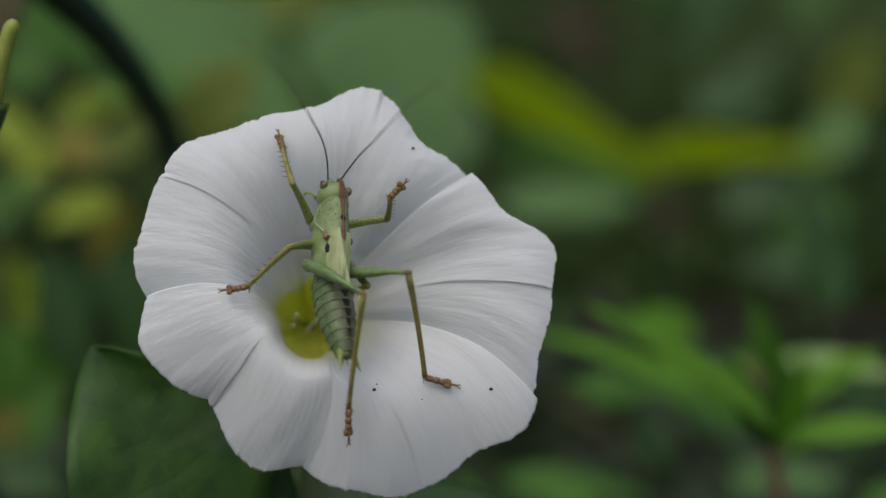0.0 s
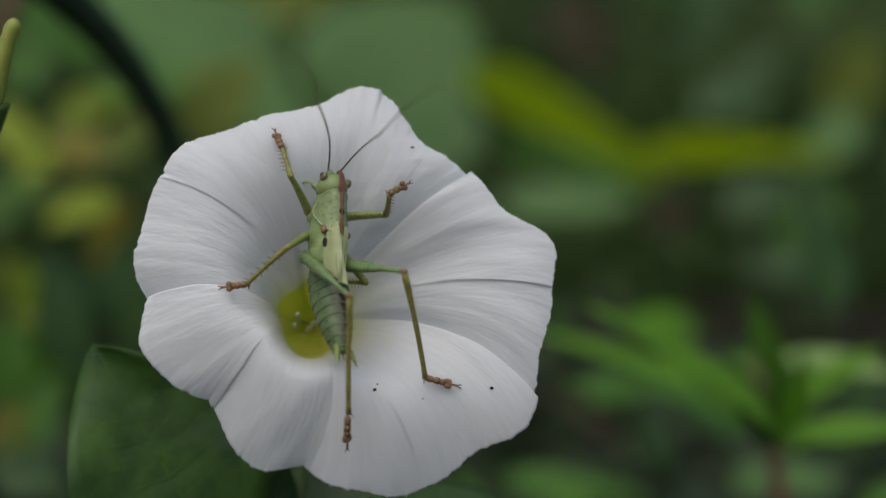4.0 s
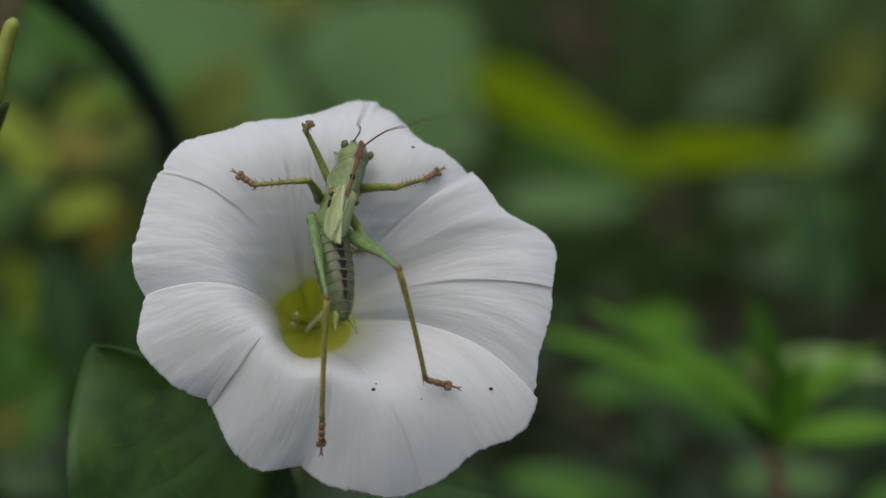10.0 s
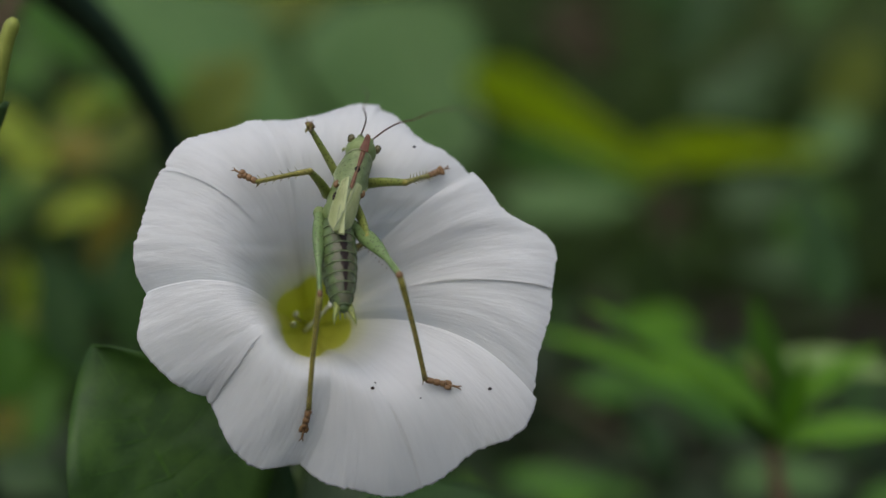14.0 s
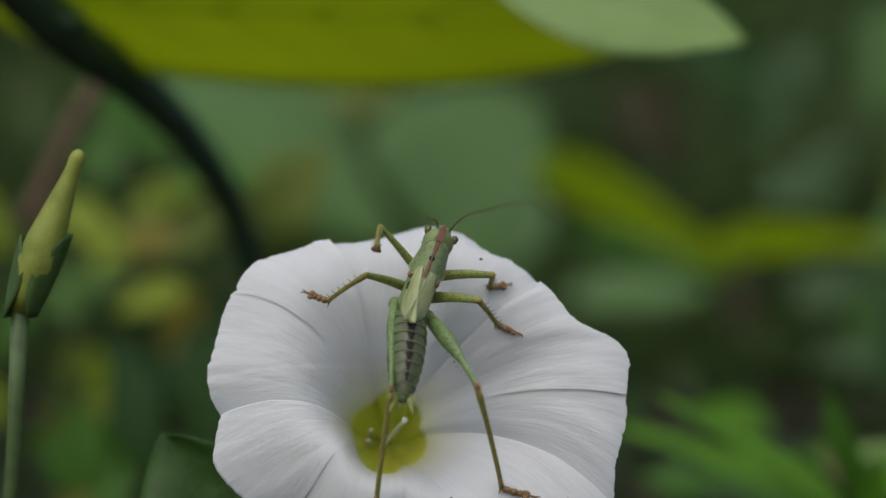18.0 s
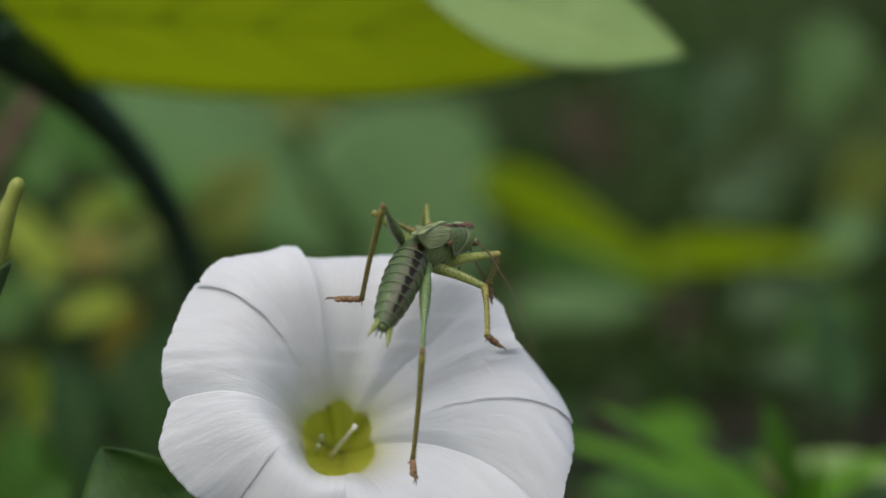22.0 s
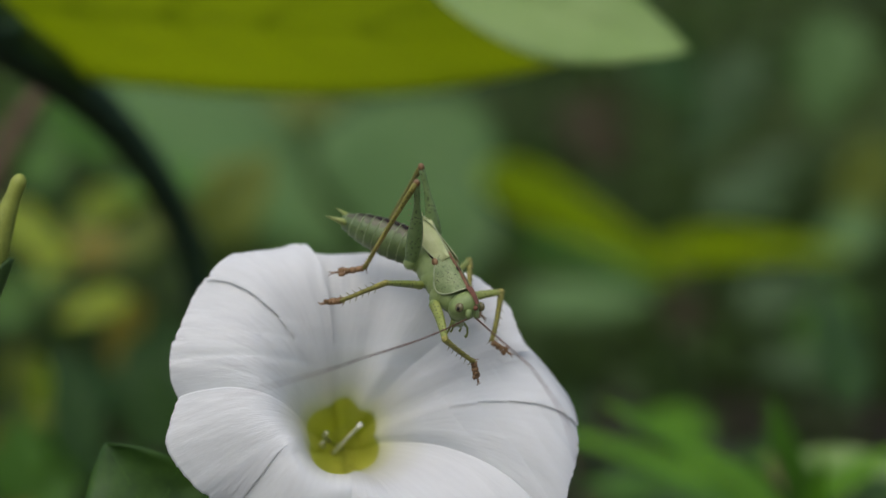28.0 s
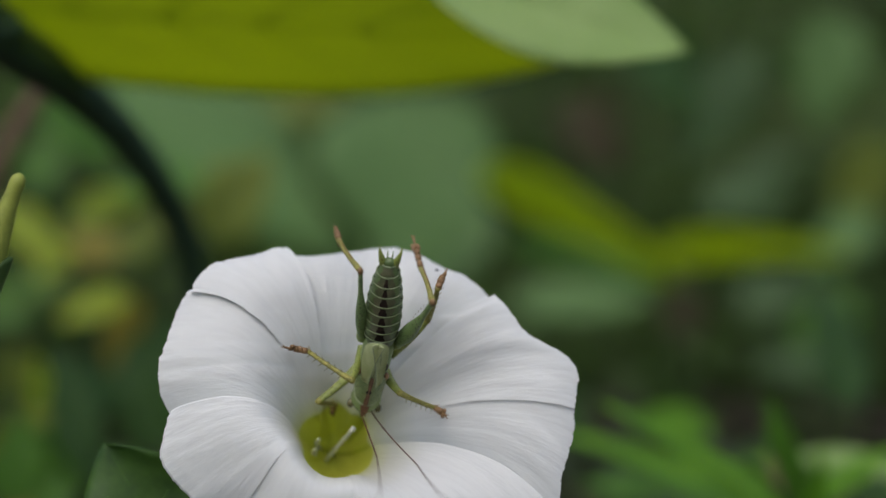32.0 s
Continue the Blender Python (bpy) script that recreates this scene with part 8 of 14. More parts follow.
    walk(LEG['right', 'fore', 'tibia'], [
        (0, pose(0.00934, 0.00581, -0.00161, 60.5, 10.0, 118.7)), (2, pose(0.00913, 0.00599, -0.00135, 58.1, 9.9, 120.1)),
        (3.5, pose(0.00894, 0.00491, -0.00082, 57.8, 15.9, 118.2)), (4.333, pose(0.00917, 0.00527, -0.00120, 64.7, 10.7, 118.1)),
        (5.167, pose(0.00922, 0.00591, -0.00146, 78.9, 4.1, 115.2)), (6, pose(0.00919, 0.00623, -0.00153, 87.6, 2.0, 112.9)),
        (7, pose(0.00910, 0.00599, -0.00130, 81.5, 3.8, 118.4)), (7.5, pose(0.00920, 0.00674, -0.00181, 85.6, 2.8, 125.3)),
        (8, pose(0.00901, 0.00740, -0.00193, 87.7, -3.2, 132.6)), (8.5, pose(0.00969, 0.00688, -0.00287, 85.4, -4.4, 134.7)),
        (8.633, pose(0.01018, 0.00669, -0.00430, 87.3, -0.8, 150.5)), (8.733, pose(0.00966, 0.00112, -0.00340, -41.1, 176.7, -12.7)),
        (8.867, pose(0.00618, 0.00256, 0.00137, -14.4, -13.0, -38.3)), (9, pose(0.00670, 0.00347, 0.00122, -22.3, 2.3, -42.8)),
        (10, pose(0.00682, 0.00340, 0.00113, -21.1, 1.3, -43.1)), (10.133, pose(0.00677, 0.00333, 0.00115, -20.6, 0.4, -42.8)),
        (10.3, pose(0.00660, 0.00309, 0.00123, -18.8, -3.2, -41.8)), (10.433, pose(0.00640, 0.00277, 0.00129, -16.4, -7.8, -40.7)),
        (10.567, pose(0.00619, 0.00235, 0.00131, -13.2, -13.7, -39.7)), (10.7, pose(0.00604, 0.00180, 0.00122, -8.6, -20.3, -38.9)),
        (10.867, pose(0.00634, 0.00077, 0.00060, 2.1, -28.5, -37.6)), (11, pose(0.00840, 0.00001, -0.00202, 33.2, -37.8, -42.5)),
        (11.133, pose(0.01070, 0.00430, -0.00572, -74.4, -179.6, -1.5)), (11.3, pose(0.01034, 0.00664, -0.00521, 85.7, -1.9, 173.7)),
        (11.433, pose(0.01013, 0.00701, -0.00455, 80.8, -3.3, 169.1)), (11.567, pose(0.00999, 0.00707, -0.00398, 78.4, -4.6, 164.3)),
        (11.7, pose(0.00987, 0.00704, -0.00354, 77.2, -5.8, 160.2)), (11.867, pose(0.00978, 0.00697, -0.00320, 76.6, -6.8, 156.6)),
        (12, pose(0.00975, 0.00694, -0.00311, 76.4, -7.0, 155.7)), (12.167, pose(0.00980, 0.00698, -0.00328, 76.5, -6.5, 156.9)),
        (12.3, pose(0.00990, 0.00704, -0.00364, 77.0, -5.6, 159.4)), (12.467, pose(0.01007, 0.00707, -0.00434, 78.8, -4.1, 163.7)),
        (12.6, pose(0.01024, 0.00693, -0.00507, 82.1, -2.7, 167.5)), (12.767, pose(0.01053, 0.00598, -0.00607, 91.9, -0.3, 171.2)),
        (12.933, pose(0.01026, 0.00168, -0.00527, -51.1, -178.7, -5.2)), (13.067, pose(0.00758, -0.00006, -0.00101, 9.8, -24.2, -29.5)),
        (13.233, pose(0.00667, 0.00115, 0.00057, -10.0, -17.8, -31.5)), (13.4, pose(0.00683, 0.00204, 0.00082, -18.8, -10.4, -32.6)),
        (13.533, pose(0.00710, 0.00258, 0.00078, -23.6, -5.0, -33.5)), (13.7, pose(0.00744, 0.00309, 0.00063, -28.1, 0.2, -34.8)),
        (13.833, pose(0.00764, 0.00336, 0.00051, -30.6, 2.9, -35.6)), (14, pose(0.00775, 0.00351, 0.00043, -32.5, 4.1, -36.0)),
        (14.5, pose(0.00793, 0.00356, 0.00027, -34.8, 5.1, -36.2)), (14.633, pose(0.00789, 0.00348, 0.00031, -35.2, 4.9, -36.2)),
        (14.8, pose(0.00763, 0.00315, 0.00048, -35.0, 4.1, -36.4)), (14.933, pose(0.00728, 0.00272, 0.00068, -34.1, 2.9, -36.8)),
        (15.067, pose(0.00679, 0.00222, 0.00090, -32.7, 1.3, -37.9)), (15.2, pose(0.00614, 0.00171, 0.00114, -30.9, -0.9, -40.0)),
        (15.367, pose(0.00499, 0.00153, 0.00161, -30.0, -6.4, -46.1)), (15.5, pose(0.00498, 0.01163, -0.00254, 5.3, -40.8, -143.8)),
        (15.633, pose(0.00819, 0.01028, -0.00703, 48.7, -25.8, 171.1)), (15.8, pose(0.00901, 0.00937, -0.00665, 48.9, -22.8, 163.6)),
        (15.933, pose(0.00943, 0.00879, -0.00618, 47.3, -21.9, 160.1)), (16.067, pose(0.00973, 0.00827, -0.00577, 45.6, -21.5, 157.7)),
        (16.2, pose(0.00992, 0.00784, -0.00545, 44.1, -21.3, 156.1)), (16.367, pose(0.01005, 0.00750, -0.00524, 42.5, -21.4, 155.2)),
        (16.5, pose(0.01007, 0.00744, -0.00521, 41.4, -21.6, 155.1)), (17, pose(0.01023, 0.00709, -0.00629, 42.4, -22.6, 154.2)),
        (17.5, pose(0.01028, 0.00680, -0.00514, 36.0, -25.6, 152.6)), (17.633, pose(0.00938, 0.00888, -0.00621, 37.8, -35.8, 154.1)),
        (17.733, pose(0.00592, 0.01136, -0.00291, -24.6, -61.1, -131.8)), (17.867, pose(0.00854, 0.00481, -0.00032, -70.5, 4.2, -43.2)),
        (18, pose(0.00966, 0.00554, -0.00210, -69.7, 8.4, -33.3)), (19, pose(0.00978, 0.00514, -0.00223, -68.4, 10.4, -35.1)),
        (19.133, pose(0.00981, 0.00525, -0.00231, -70.5, 11.0, -34.5)), (19.367, pose(0.00987, 0.00564, -0.00257, -73.2, 13.1, -32.5)),
        (20, pose(0.01008, 0.00581, -0.00318, -79.8, 20.4, -29.2)), (20.133, pose(0.00995, 0.00599, -0.00292, -76.6, 19.4, -28.3)),
        (20.267, pose(0.00966, 0.00642, -0.00250, -68.1, 14.9, -27.3)), (20.367, pose(0.00945, 0.00679, -0.00229, -62.3, 12.4, -26.7)),
        (20.5, pose(0.00933, 0.00710, -0.00228, -61.0, 13.8, -24.8)), (20.73, pose(0.00895, 0.00754, -0.00193, -63.8, 14.4, -20.8)),
        (20.867, pose(0.00915, 0.00618, -0.00144, -72.2, 17.0, -17.8)), (21, pose(0.00900, 0.00460, -0.00087, -76.5, 17.1, -16.1)),
        (21.167, pose(0.00896, 0.00428, -0.00081, -75.4, 21.2, -15.1)), (21.333, pose(0.00853, 0.00339, -0.00036, -67.0, 20.1, -15.6)),
        (21.5, pose(0.00819, 0.00286, -0.00011, -61.1, 18.2, -16.9)), (21.733, pose(0.00802, 0.00400, 0.00023, -58.3, 16.0, -17.5)),
        (22, pose(0.00756, 0.00527, 0.00058, -52.5, 14.3, -17.9)), (22.133, pose(0.00601, 0.00445, 0.00166, -52.0, 5.4, -28.9)),
        (22.267, pose(0.00239, 0.00806, 0.00173, -49.5, -39.6, -69.6)), (22.367, pose(0.00403, 0.00993, 0.00021, -26.1, -57.7, -114.8)),
        (22.5, pose(0.00514, 0.00957, 0.00007, -7.2, -57.7, -138.7)), (22.633, pose(0.00513, 0.00966, 0.00000, -3.7, -56.1, -136.2)),
        (22.733, pose(0.00538, 0.00954, -0.00002, -5.8, -53.0, -127.0)), (22.867, pose(0.00598, 0.00917, -0.00007, -9.2, -48.4, -114.7)),
        (23, pose(0.00636, 0.00894, -0.00014, -10.4, -46.3, -109.3)), (23.5, pose(0.00631, 0.00944, -0.00054, -13.8, -47.8, -108.5)),
        (24, pose(0.00608, 0.01000, -0.00094, -26.5, -47.3, -100.2)), (24.133, pose(0.00597, 0.01005, -0.00091, -34.3, -45.7, -93.9)),
        (24.267, pose(0.00586, 0.00997, -0.00074, -47.2, -41.9, -82.8)), (24.367, pose(0.00595, 0.00962, -0.00045, -58.8, -35.2, -72.4)),
        (24.5, pose(0.00668, 0.00849, -0.00005, -72.4, -18.5, -59.9)), (24.633, pose(0.00811, 0.00701, -0.00048, -82.1, 3.9, -52.9)),
        (24.733, pose(0.00913, 0.00633, -0.00147, -88.8, 19.1, -50.9)), (24.867, pose(0.00992, 0.00624, -0.00299, -98.3, 33.7, -50.8)),
        (25, pose(0.01012, 0.00668, -0.00401, -106.9, 41.7, -52.4)), (25.267, pose(0.01029, 0.00672, -0.00498, -98.9, 42.9, -51.6)),
        (25.5, pose(0.01033, 0.00680, -0.00587, -89.8, 48.9, -51.1)), (25.9, pose(0.00991, 0.00785, -0.00655, -96.8, 59.2, -50.1)),
        (26.3, pose(0.00959, 0.00845, -0.00683, -95.0, 56.5, -47.9)), (26.7, pose(0.00925, 0.00897, -0.00698, -90.2, 48.9, -45.7)),
        (27.1, pose(0.00886, 0.00950, -0.00713, -86.3, 45.2, -43.8)), (27.5, pose(0.00848, 0.00988, -0.00743, -86.4, 56.7, -41.9)),
        (27.667, pose(0.00741, 0.01098, -0.00707, -94.6, 61.9, -38.9)), (27.833, pose(0.00542, 0.01223, -0.00601, -103.6, 60.4, -33.1)),
        (28, pose(0.00513, 0.01228, -0.00496, -104.0, 63.8, -30.9)), (28.167, pose(0.00690, 0.01122, -0.00424, -93.8, 63.1, -29.3)),
        (28.333, pose(0.00800, 0.01022, -0.00398, -79.4, 50.1, -30.7)), (28.5, pose(0.00846, 0.00979, -0.00416, -66.9, 51.2, -30.1)),
        (28.733, pose(0.00823, 0.01026, -0.00510, -67.6, 52.1, -21.8)), (29, pose(0.00725, 0.01114, -0.00678, -72.1, 47.5, -15.5)),
        (29.133, pose(0.00866, 0.00973, -0.00482, -64.3, 37.3, -20.6)), (29.27, pose(0.00926, 0.00838, -0.00354, -49.1, 27.5, -27.8)),
        (29.5, pose(0.00979, 0.00645, -0.00281, -19.1, 8.3, -48.9)), (29.73, pose(0.00924, 0.00551, -0.00137, -25.8, 10.0, -37.1)),
        (29.867, pose(0.00894, 0.00514, -0.00086, -30.2, 12.9, -32.1)), (30, pose(0.00872, 0.00501, -0.00055, -35.0, 15.4, -28.3)),
        (30.267, pose(0.00766, 0.00418, 0.00056, -38.2, 19.0, -30.5)), (30.5, pose(0.00684, 0.00384, 0.00116, -43.3, 18.8, -36.1)),
        (30.633, pose(0.00649, 0.00410, 0.00139, -34.7, 22.9, -34.2)), (30.733, pose(0.00653, 0.00515, 0.00132, -18.0, 30.0, -25.2)),
        (30.867, pose(0.00696, 0.00764, 0.00025, 15.7, 31.6, -4.2)), (31, pose(0.00617, 0.01008, -0.00110, 46.0, 28.4, 4.3)),
        (31.133, pose(0.00737, 0.00927, -0.00137, 20.7, 27.9, 9.4)), (31.27, pose(0.00644, 0.01067, -0.00219, 5.4, 31.8, 4.2)),
        (31.5, pose(0.00627, 0.00389, 0.00151, -32.8, 31.2, -5.8)), (31.667, pose(0.00667, 0.00478, 0.00127, -37.8, 31.5, -6.0)),
        (31.833, pose(0.00724, 0.00675, 0.00044, -42.1, 32.9, -4.9)), (32, pose(0.00743, 0.00763, -0.00013, -41.9, 34.1, -3.9))])
    walk(LEG['right', 'fore', 'tarsus'], [
        (0, pose(0.00521, 0.00496, 0.00542, 59.2, -1.4, -34.3)), (2, pose(0.00478, 0.00486, 0.00551, 61.8, -2.2, -32.7)),
        (3.5, pose(0.00419, 0.00451, 0.00586, 56.0, 8.6, -41.6)), (4.333, pose(0.00542, 0.00483, 0.00608, 50.2, 11.3, -40.4)),
        (5.167, pose(0.00756, 0.00576, 0.00657, 40.5, 17.4, -38.2)), (6, pose(0.00876, 0.00636, 0.00665, 34.9, 21.4, -37.3)),
        (7, pose(0.00778, 0.00589, 0.00679, 34.6, 23.0, -41.7)), (7.5, pose(0.00845, 0.00671, 0.00635, 26.6, 17.3, -44.8)),
        (8, pose(0.00908, 0.00685, 0.00625, 21.0, 12.5, -46.1)), (8.5, pose(0.00966, 0.00597, 0.00528, 22.9, 9.1, -46.6)),
        (8.633, pose(0.01010, 0.00630, 0.00389, 22.5, 8.2, -45.9)), (8.867, pose(0.01147, 0.00851, -0.00062, 20.9, 5.0, -43.1)),
        (9, pose(0.01177, 0.00913, -0.00189, 20.3, 4.2, -42.1)), (10, pose(0.01200, 0.00903, -0.00182, 19.2, 5.9, -37.4)),
        (10.133, pose(0.01197, 0.00898, -0.00173, 19.2, 5.9, -37.4)), (10.3, pose(0.01189, 0.00877, -0.00141, 19.3, 5.7, -37.4)),
        (10.433, pose(0.01177, 0.00852, -0.00101, 19.4, 5.4, -37.4)), (10.7, pose(0.01146, 0.00785, 0.00007, 19.7, 4.7, -37.6)),
        (11.3, pose(0.01054, 0.00600, 0.00297, 20.5, 2.7, -37.9)), (11.567, pose(0.01016, 0.00531, 0.00403, 20.8, 2.0, -38.0)),
        (11.7, pose(0.01001, 0.00505, 0.00441, 21.0, 1.8, -38.0)), (11.867, pose(0.00989, 0.00485, 0.00472, 21.1, 1.6, -38.1)),
        (12, pose(0.00984, 0.00479, 0.00480, 21.2, 1.6, -38.1)), (12.167, pose(0.00988, 0.00487, 0.00464, 21.0, 1.7, -38.2)),
        (12.3, pose(0.00998, 0.00505, 0.00431, 20.6, 1.8, -38.4)), (12.467, pose(0.01018, 0.00539, 0.00368, 19.8, 2.0, -38.8)),
        (12.6, pose(0.01037, 0.00574, 0.00305, 19.0, 2.2, -39.3)), (13.233, pose(0.01126, 0.00781, -0.00079, 13.8, 3.4, -42.0)),
        (13.533, pose(0.01150, 0.00869, -0.00249, 11.3, 3.9, -43.1)), (13.7, pose(0.01156, 0.00904, -0.00323, 10.2, 4.2, -43.5)),
        (13.833, pose(0.01158, 0.00922, -0.00366, 9.5, 4.4, -43.8)), (14, pose(0.01157, 0.00929, -0.00396, 8.9, 4.7, -43.9)),
        (14.5, pose(0.01157, 0.00924, -0.00439, 9.1, 5.0, -44.4)), (14.633, pose(0.01151, 0.00912, -0.00440, 9.0, 5.1, -44.3)),
        (14.8, pose(0.01135, 0.00875, -0.00421, 9.0, 5.0, -44.5)), (14.933, pose(0.01116, 0.00830, -0.00391, 9.2, 4.7, -44.7)),
        (15.2, pose(0.01072, 0.00706, -0.00307, 9.8, 4.1, -45.5)), (15.633, pose(0.01000, 0.00452, -0.00149, 11.0, 2.8, -47.5)),
        (15.933, pose(0.00965, 0.00279, -0.00059, 11.5, 2.3, -49.0)), (16.067, pose(0.00953, 0.00214, -0.00032, 11.6, 2.1, -49.7)),
        (16.2, pose(0.00944, 0.00161, -0.00014, 11.5, 2.1, -50.3)), (16.367, pose(0.00935, 0.00117, -0.00007, 11.2, 2.3, -50.9)),
        (16.5, pose(0.00930, 0.00102, -0.00017, 10.6, 2.7, -51.4)), (17, pose(0.00952, 0.00071, -0.00118, 6.5, 1.9, -53.4)),
        (17.5, pose(0.00908, -0.00004, -0.00079, 9.2, 0.4, -54.4)), (17.633, pose(0.00919, 0.00177, -0.00214, 8.4, 0.0, -54.8)),
        (17.733, pose(0.00949, 0.00416, -0.00456, 6.4, -0.2, -55.8)), (17.867, pose(0.01000, 0.00719, -0.00803, 3.5, -0.5, -57.3)),
        (18, pose(0.01028, 0.00853, -0.00971, 2.1, -0.6, -58.1)), (19, pose(0.01039, 0.00840, -0.00973, -6.5, -2.8, -68.6)),
        (19.133, pose(0.01014, 0.00835, -0.00990, -13.5, -4.7, -74.5)), (19.367, pose(0.00965, 0.00860, -0.01021, -37.2, -18.9, -92.7)),
        (19.5, pose(0.00931, 0.00871, -0.01028, -43.3, -23.7, -96.1)), (19.633, pose(0.00902, 0.00868, -0.01038, -52.7, -25.0, -96.2)),
        (19.867, pose(0.00867, 0.00852, -0.01071, -88.2, -30.9, -94.3)), (20, pose(0.00833, 0.00845, -0.01074, -98.8, -30.5, -91.7)),
        (20.133, pose(0.00852, 0.00892, -0.01044, -88.7, -24.5, -91.7)), (20.267, pose(0.00932, 0.01004, -0.00985, -66.9, -14.6, -92.4)),
        (20.367, pose(0.00976, 0.01090, -0.00938, -51.5, -7.4, -91.5)), (20.5, pose(0.00945, 0.01143, -0.00924, -41.8, -3.1, -89.6)),
        (20.73, pose(0.00852, 0.01158, -0.00906, -47.9, 19.1, -59.4)), (20.867, pose(0.00775, 0.00927, -0.00891, -47.2, 29.5, -41.8)),
        (21, pose(0.00729, 0.00710, -0.00849, -41.7, 39.1, -22.4)), (21.167, pose(0.00672, 0.00701, -0.00821, -44.2, 32.1, -24.1)),
        (21.333, pose(0.00689, 0.00718, -0.00744, -46.3, 18.5, -28.0)), (21.5, pose(0.00720, 0.00729, -0.00693, -45.3, 9.6, -29.9)),
        (21.733, pose(0.00748, 0.00869, -0.00647, -48.6, -1.8, -32.3)), (22, pose(0.00756, 0.01052, -0.00573, -51.4, -17.1, -34.5)),
        (22.133, pose(0.00791, 0.00916, -0.00478, -47.5, -16.6, -33.0)), (22.267, pose(0.00877, 0.00619, -0.00307, -42.2, -11.3, -30.1)),
        (22.367, pose(0.00944, 0.00407, -0.00171, -38.6, -7.7, -27.3)), (22.5, pose(0.00986, 0.00289, -0.00047, -35.7, -7.2, -24.4)),
        (22.633, pose(0.01047, 0.00345, -0.00029, -28.9, -12.6, -31.3)), (22.733, pose(0.01149, 0.00409, -0.00052, -18.1, -15.8, -44.0)),
        (22.867, pose(0.01293, 0.00489, -0.00094, -2.9, -15.4, -61.8)), (23, pose(0.01361, 0.00525, -0.00117, 3.9, -13.6, -69.8)),
        (23.5, pose(0.01340, 0.00554, -0.00186, 10.1, -10.8, -67.4)), (24, pose(0.01283, 0.00606, -0.00342, 12.8, -8.2, -62.5)),
        (24.133, pose(0.01250, 0.00629, -0.00413, 10.3, -7.4, -61.1)), (24.267, pose(0.01189, 0.00668, -0.00523, 6.8, -5.0, -59.6)),
        (24.367, pose(0.01123, 0.00705, -0.00618, 3.8, -2.5, -58.5)), (24.5, pose(0.01007, 0.00759, -0.00746, -0.5, 1.3, -57.1)),
        (24.633, pose(0.00867, 0.00813, -0.00858, -4.6, 5.5, -55.8)), (24.733, pose(0.00756, 0.00852, -0.00922, -7.4, 8.5, -54.8)),
        (24.867, pose(0.00616, 0.00898, -0.00974, -10.0, 12.0, -52.9)), (25, pose(0.00505, 0.00937, -0.00986, -11.1, 14.6, -50.0)),
        (25.267, pose(0.00587, 0.01026, -0.01091, -20.3, 17.6, -39.3)), (25.5, pose(0.00646, 0.01162, -0.01126, -27.0, 18.5, -29.1)),
        (25.9, pose(0.00468, 0.01259, -0.01071, -28.1, 21.2, -17.7)), (26.3, pose(0.00449, 0.01302, -0.01134, -35.1, 26.5, -10.5)),
        (26.7, pose(0.00492, 0.01337, -0.01237, -44.4, 32.4, -5.0)), (27.1, pose(0.00503, 0.01390, -0.01289, -52.6, 36.1, 1.6)),
        (27.5, pose(0.00373, 0.01482, -0.01193, -56.9, 34.5, 12.9)), (27.667, pose(0.00138, 0.01500, -0.01092, -55.8, 29.5, 16.8)),
        (27.833, pose(-0.00145, 0.01440, -0.00995, -51.1, 21.1, 18.0)), (28, pose(-0.00202, 0.01425, -0.00847, -44.7, 13.0, 17.8)),
        (28.167, pose(0.00027, 0.01431, -0.00795, -45.1, 8.1, 11.3)), (28.333, pose(0.00344, 0.01467, -0.00915, -49.3, 7.2, -0.1)),
        (28.5, pose(0.00499, 0.01552, -0.00889, -47.5, 7.3, -6.8)), (28.733, pose(0.00384, 0.01538, -0.00976, -49.0, 3.8, -17.0)),
        (29, pose(0.00239, 0.01511, -0.01205, -54.2, -2.8, -25.8)), (29.133, pose(0.00573, 0.01464, -0.01070, -54.0, -3.4, -25.2)),
        (29.27, pose(0.00924, 0.01446, -0.00904, -54.0, -3.8, -25.1)), (29.5, pose(0.01538, 0.01184, -0.00548, -51.6, -5.6, -25.3)),
        (29.73, pose(0.01320, 0.01178, -0.00488, -12.6, -27.3, -54.8)), (29.867, pose(0.01193, 0.01163, -0.00487, 12.9, -27.6, -74.0)),
        (30, pose(0.01080, 0.01152, -0.00509, 34.6, -20.6, -91.3)), (30.267, pose(0.00951, 0.01057, -0.00424, 37.9, -16.0, -99.6)),
        (30.5, pose(0.00889, 0.00974, -0.00416, 39.2, -14.3, -106.5)), (30.633, pose(0.00878, 0.01069, -0.00290, 46.6, -11.2, -108.7)),
        (30.733, pose(0.00870, 0.01275, -0.00087, 57.9, -6.4, -111.5)), (30.867, pose(0.00870, 0.01543, 0.00215, 73.0, 0.9, -114.1)),
        (31, pose(0.00855, 0.01597, 0.00408, 79.7, 6.3, -115.2)), (31.133, pose(0.00745, 0.01706, 0.00119, 81.1, -17.5, -107.8)),
        (31.27, pose(0.00624, 0.01885, -0.00153, 79.6, -42.0, -98.6)), (31.5, pose(0.00468, 0.01098, -0.00229, -32.1, -79.5, 23.0)),
        (31.667, pose(0.00474, 0.01149, -0.00302, -28.6, -76.8, 23.1)), (31.833, pose(0.00479, 0.01307, -0.00417, -23.0, -70.1, 23.7)),
        (32, pose(0.00478, 0.01394, -0.00466, -21.5, -66.7, 26.6))])
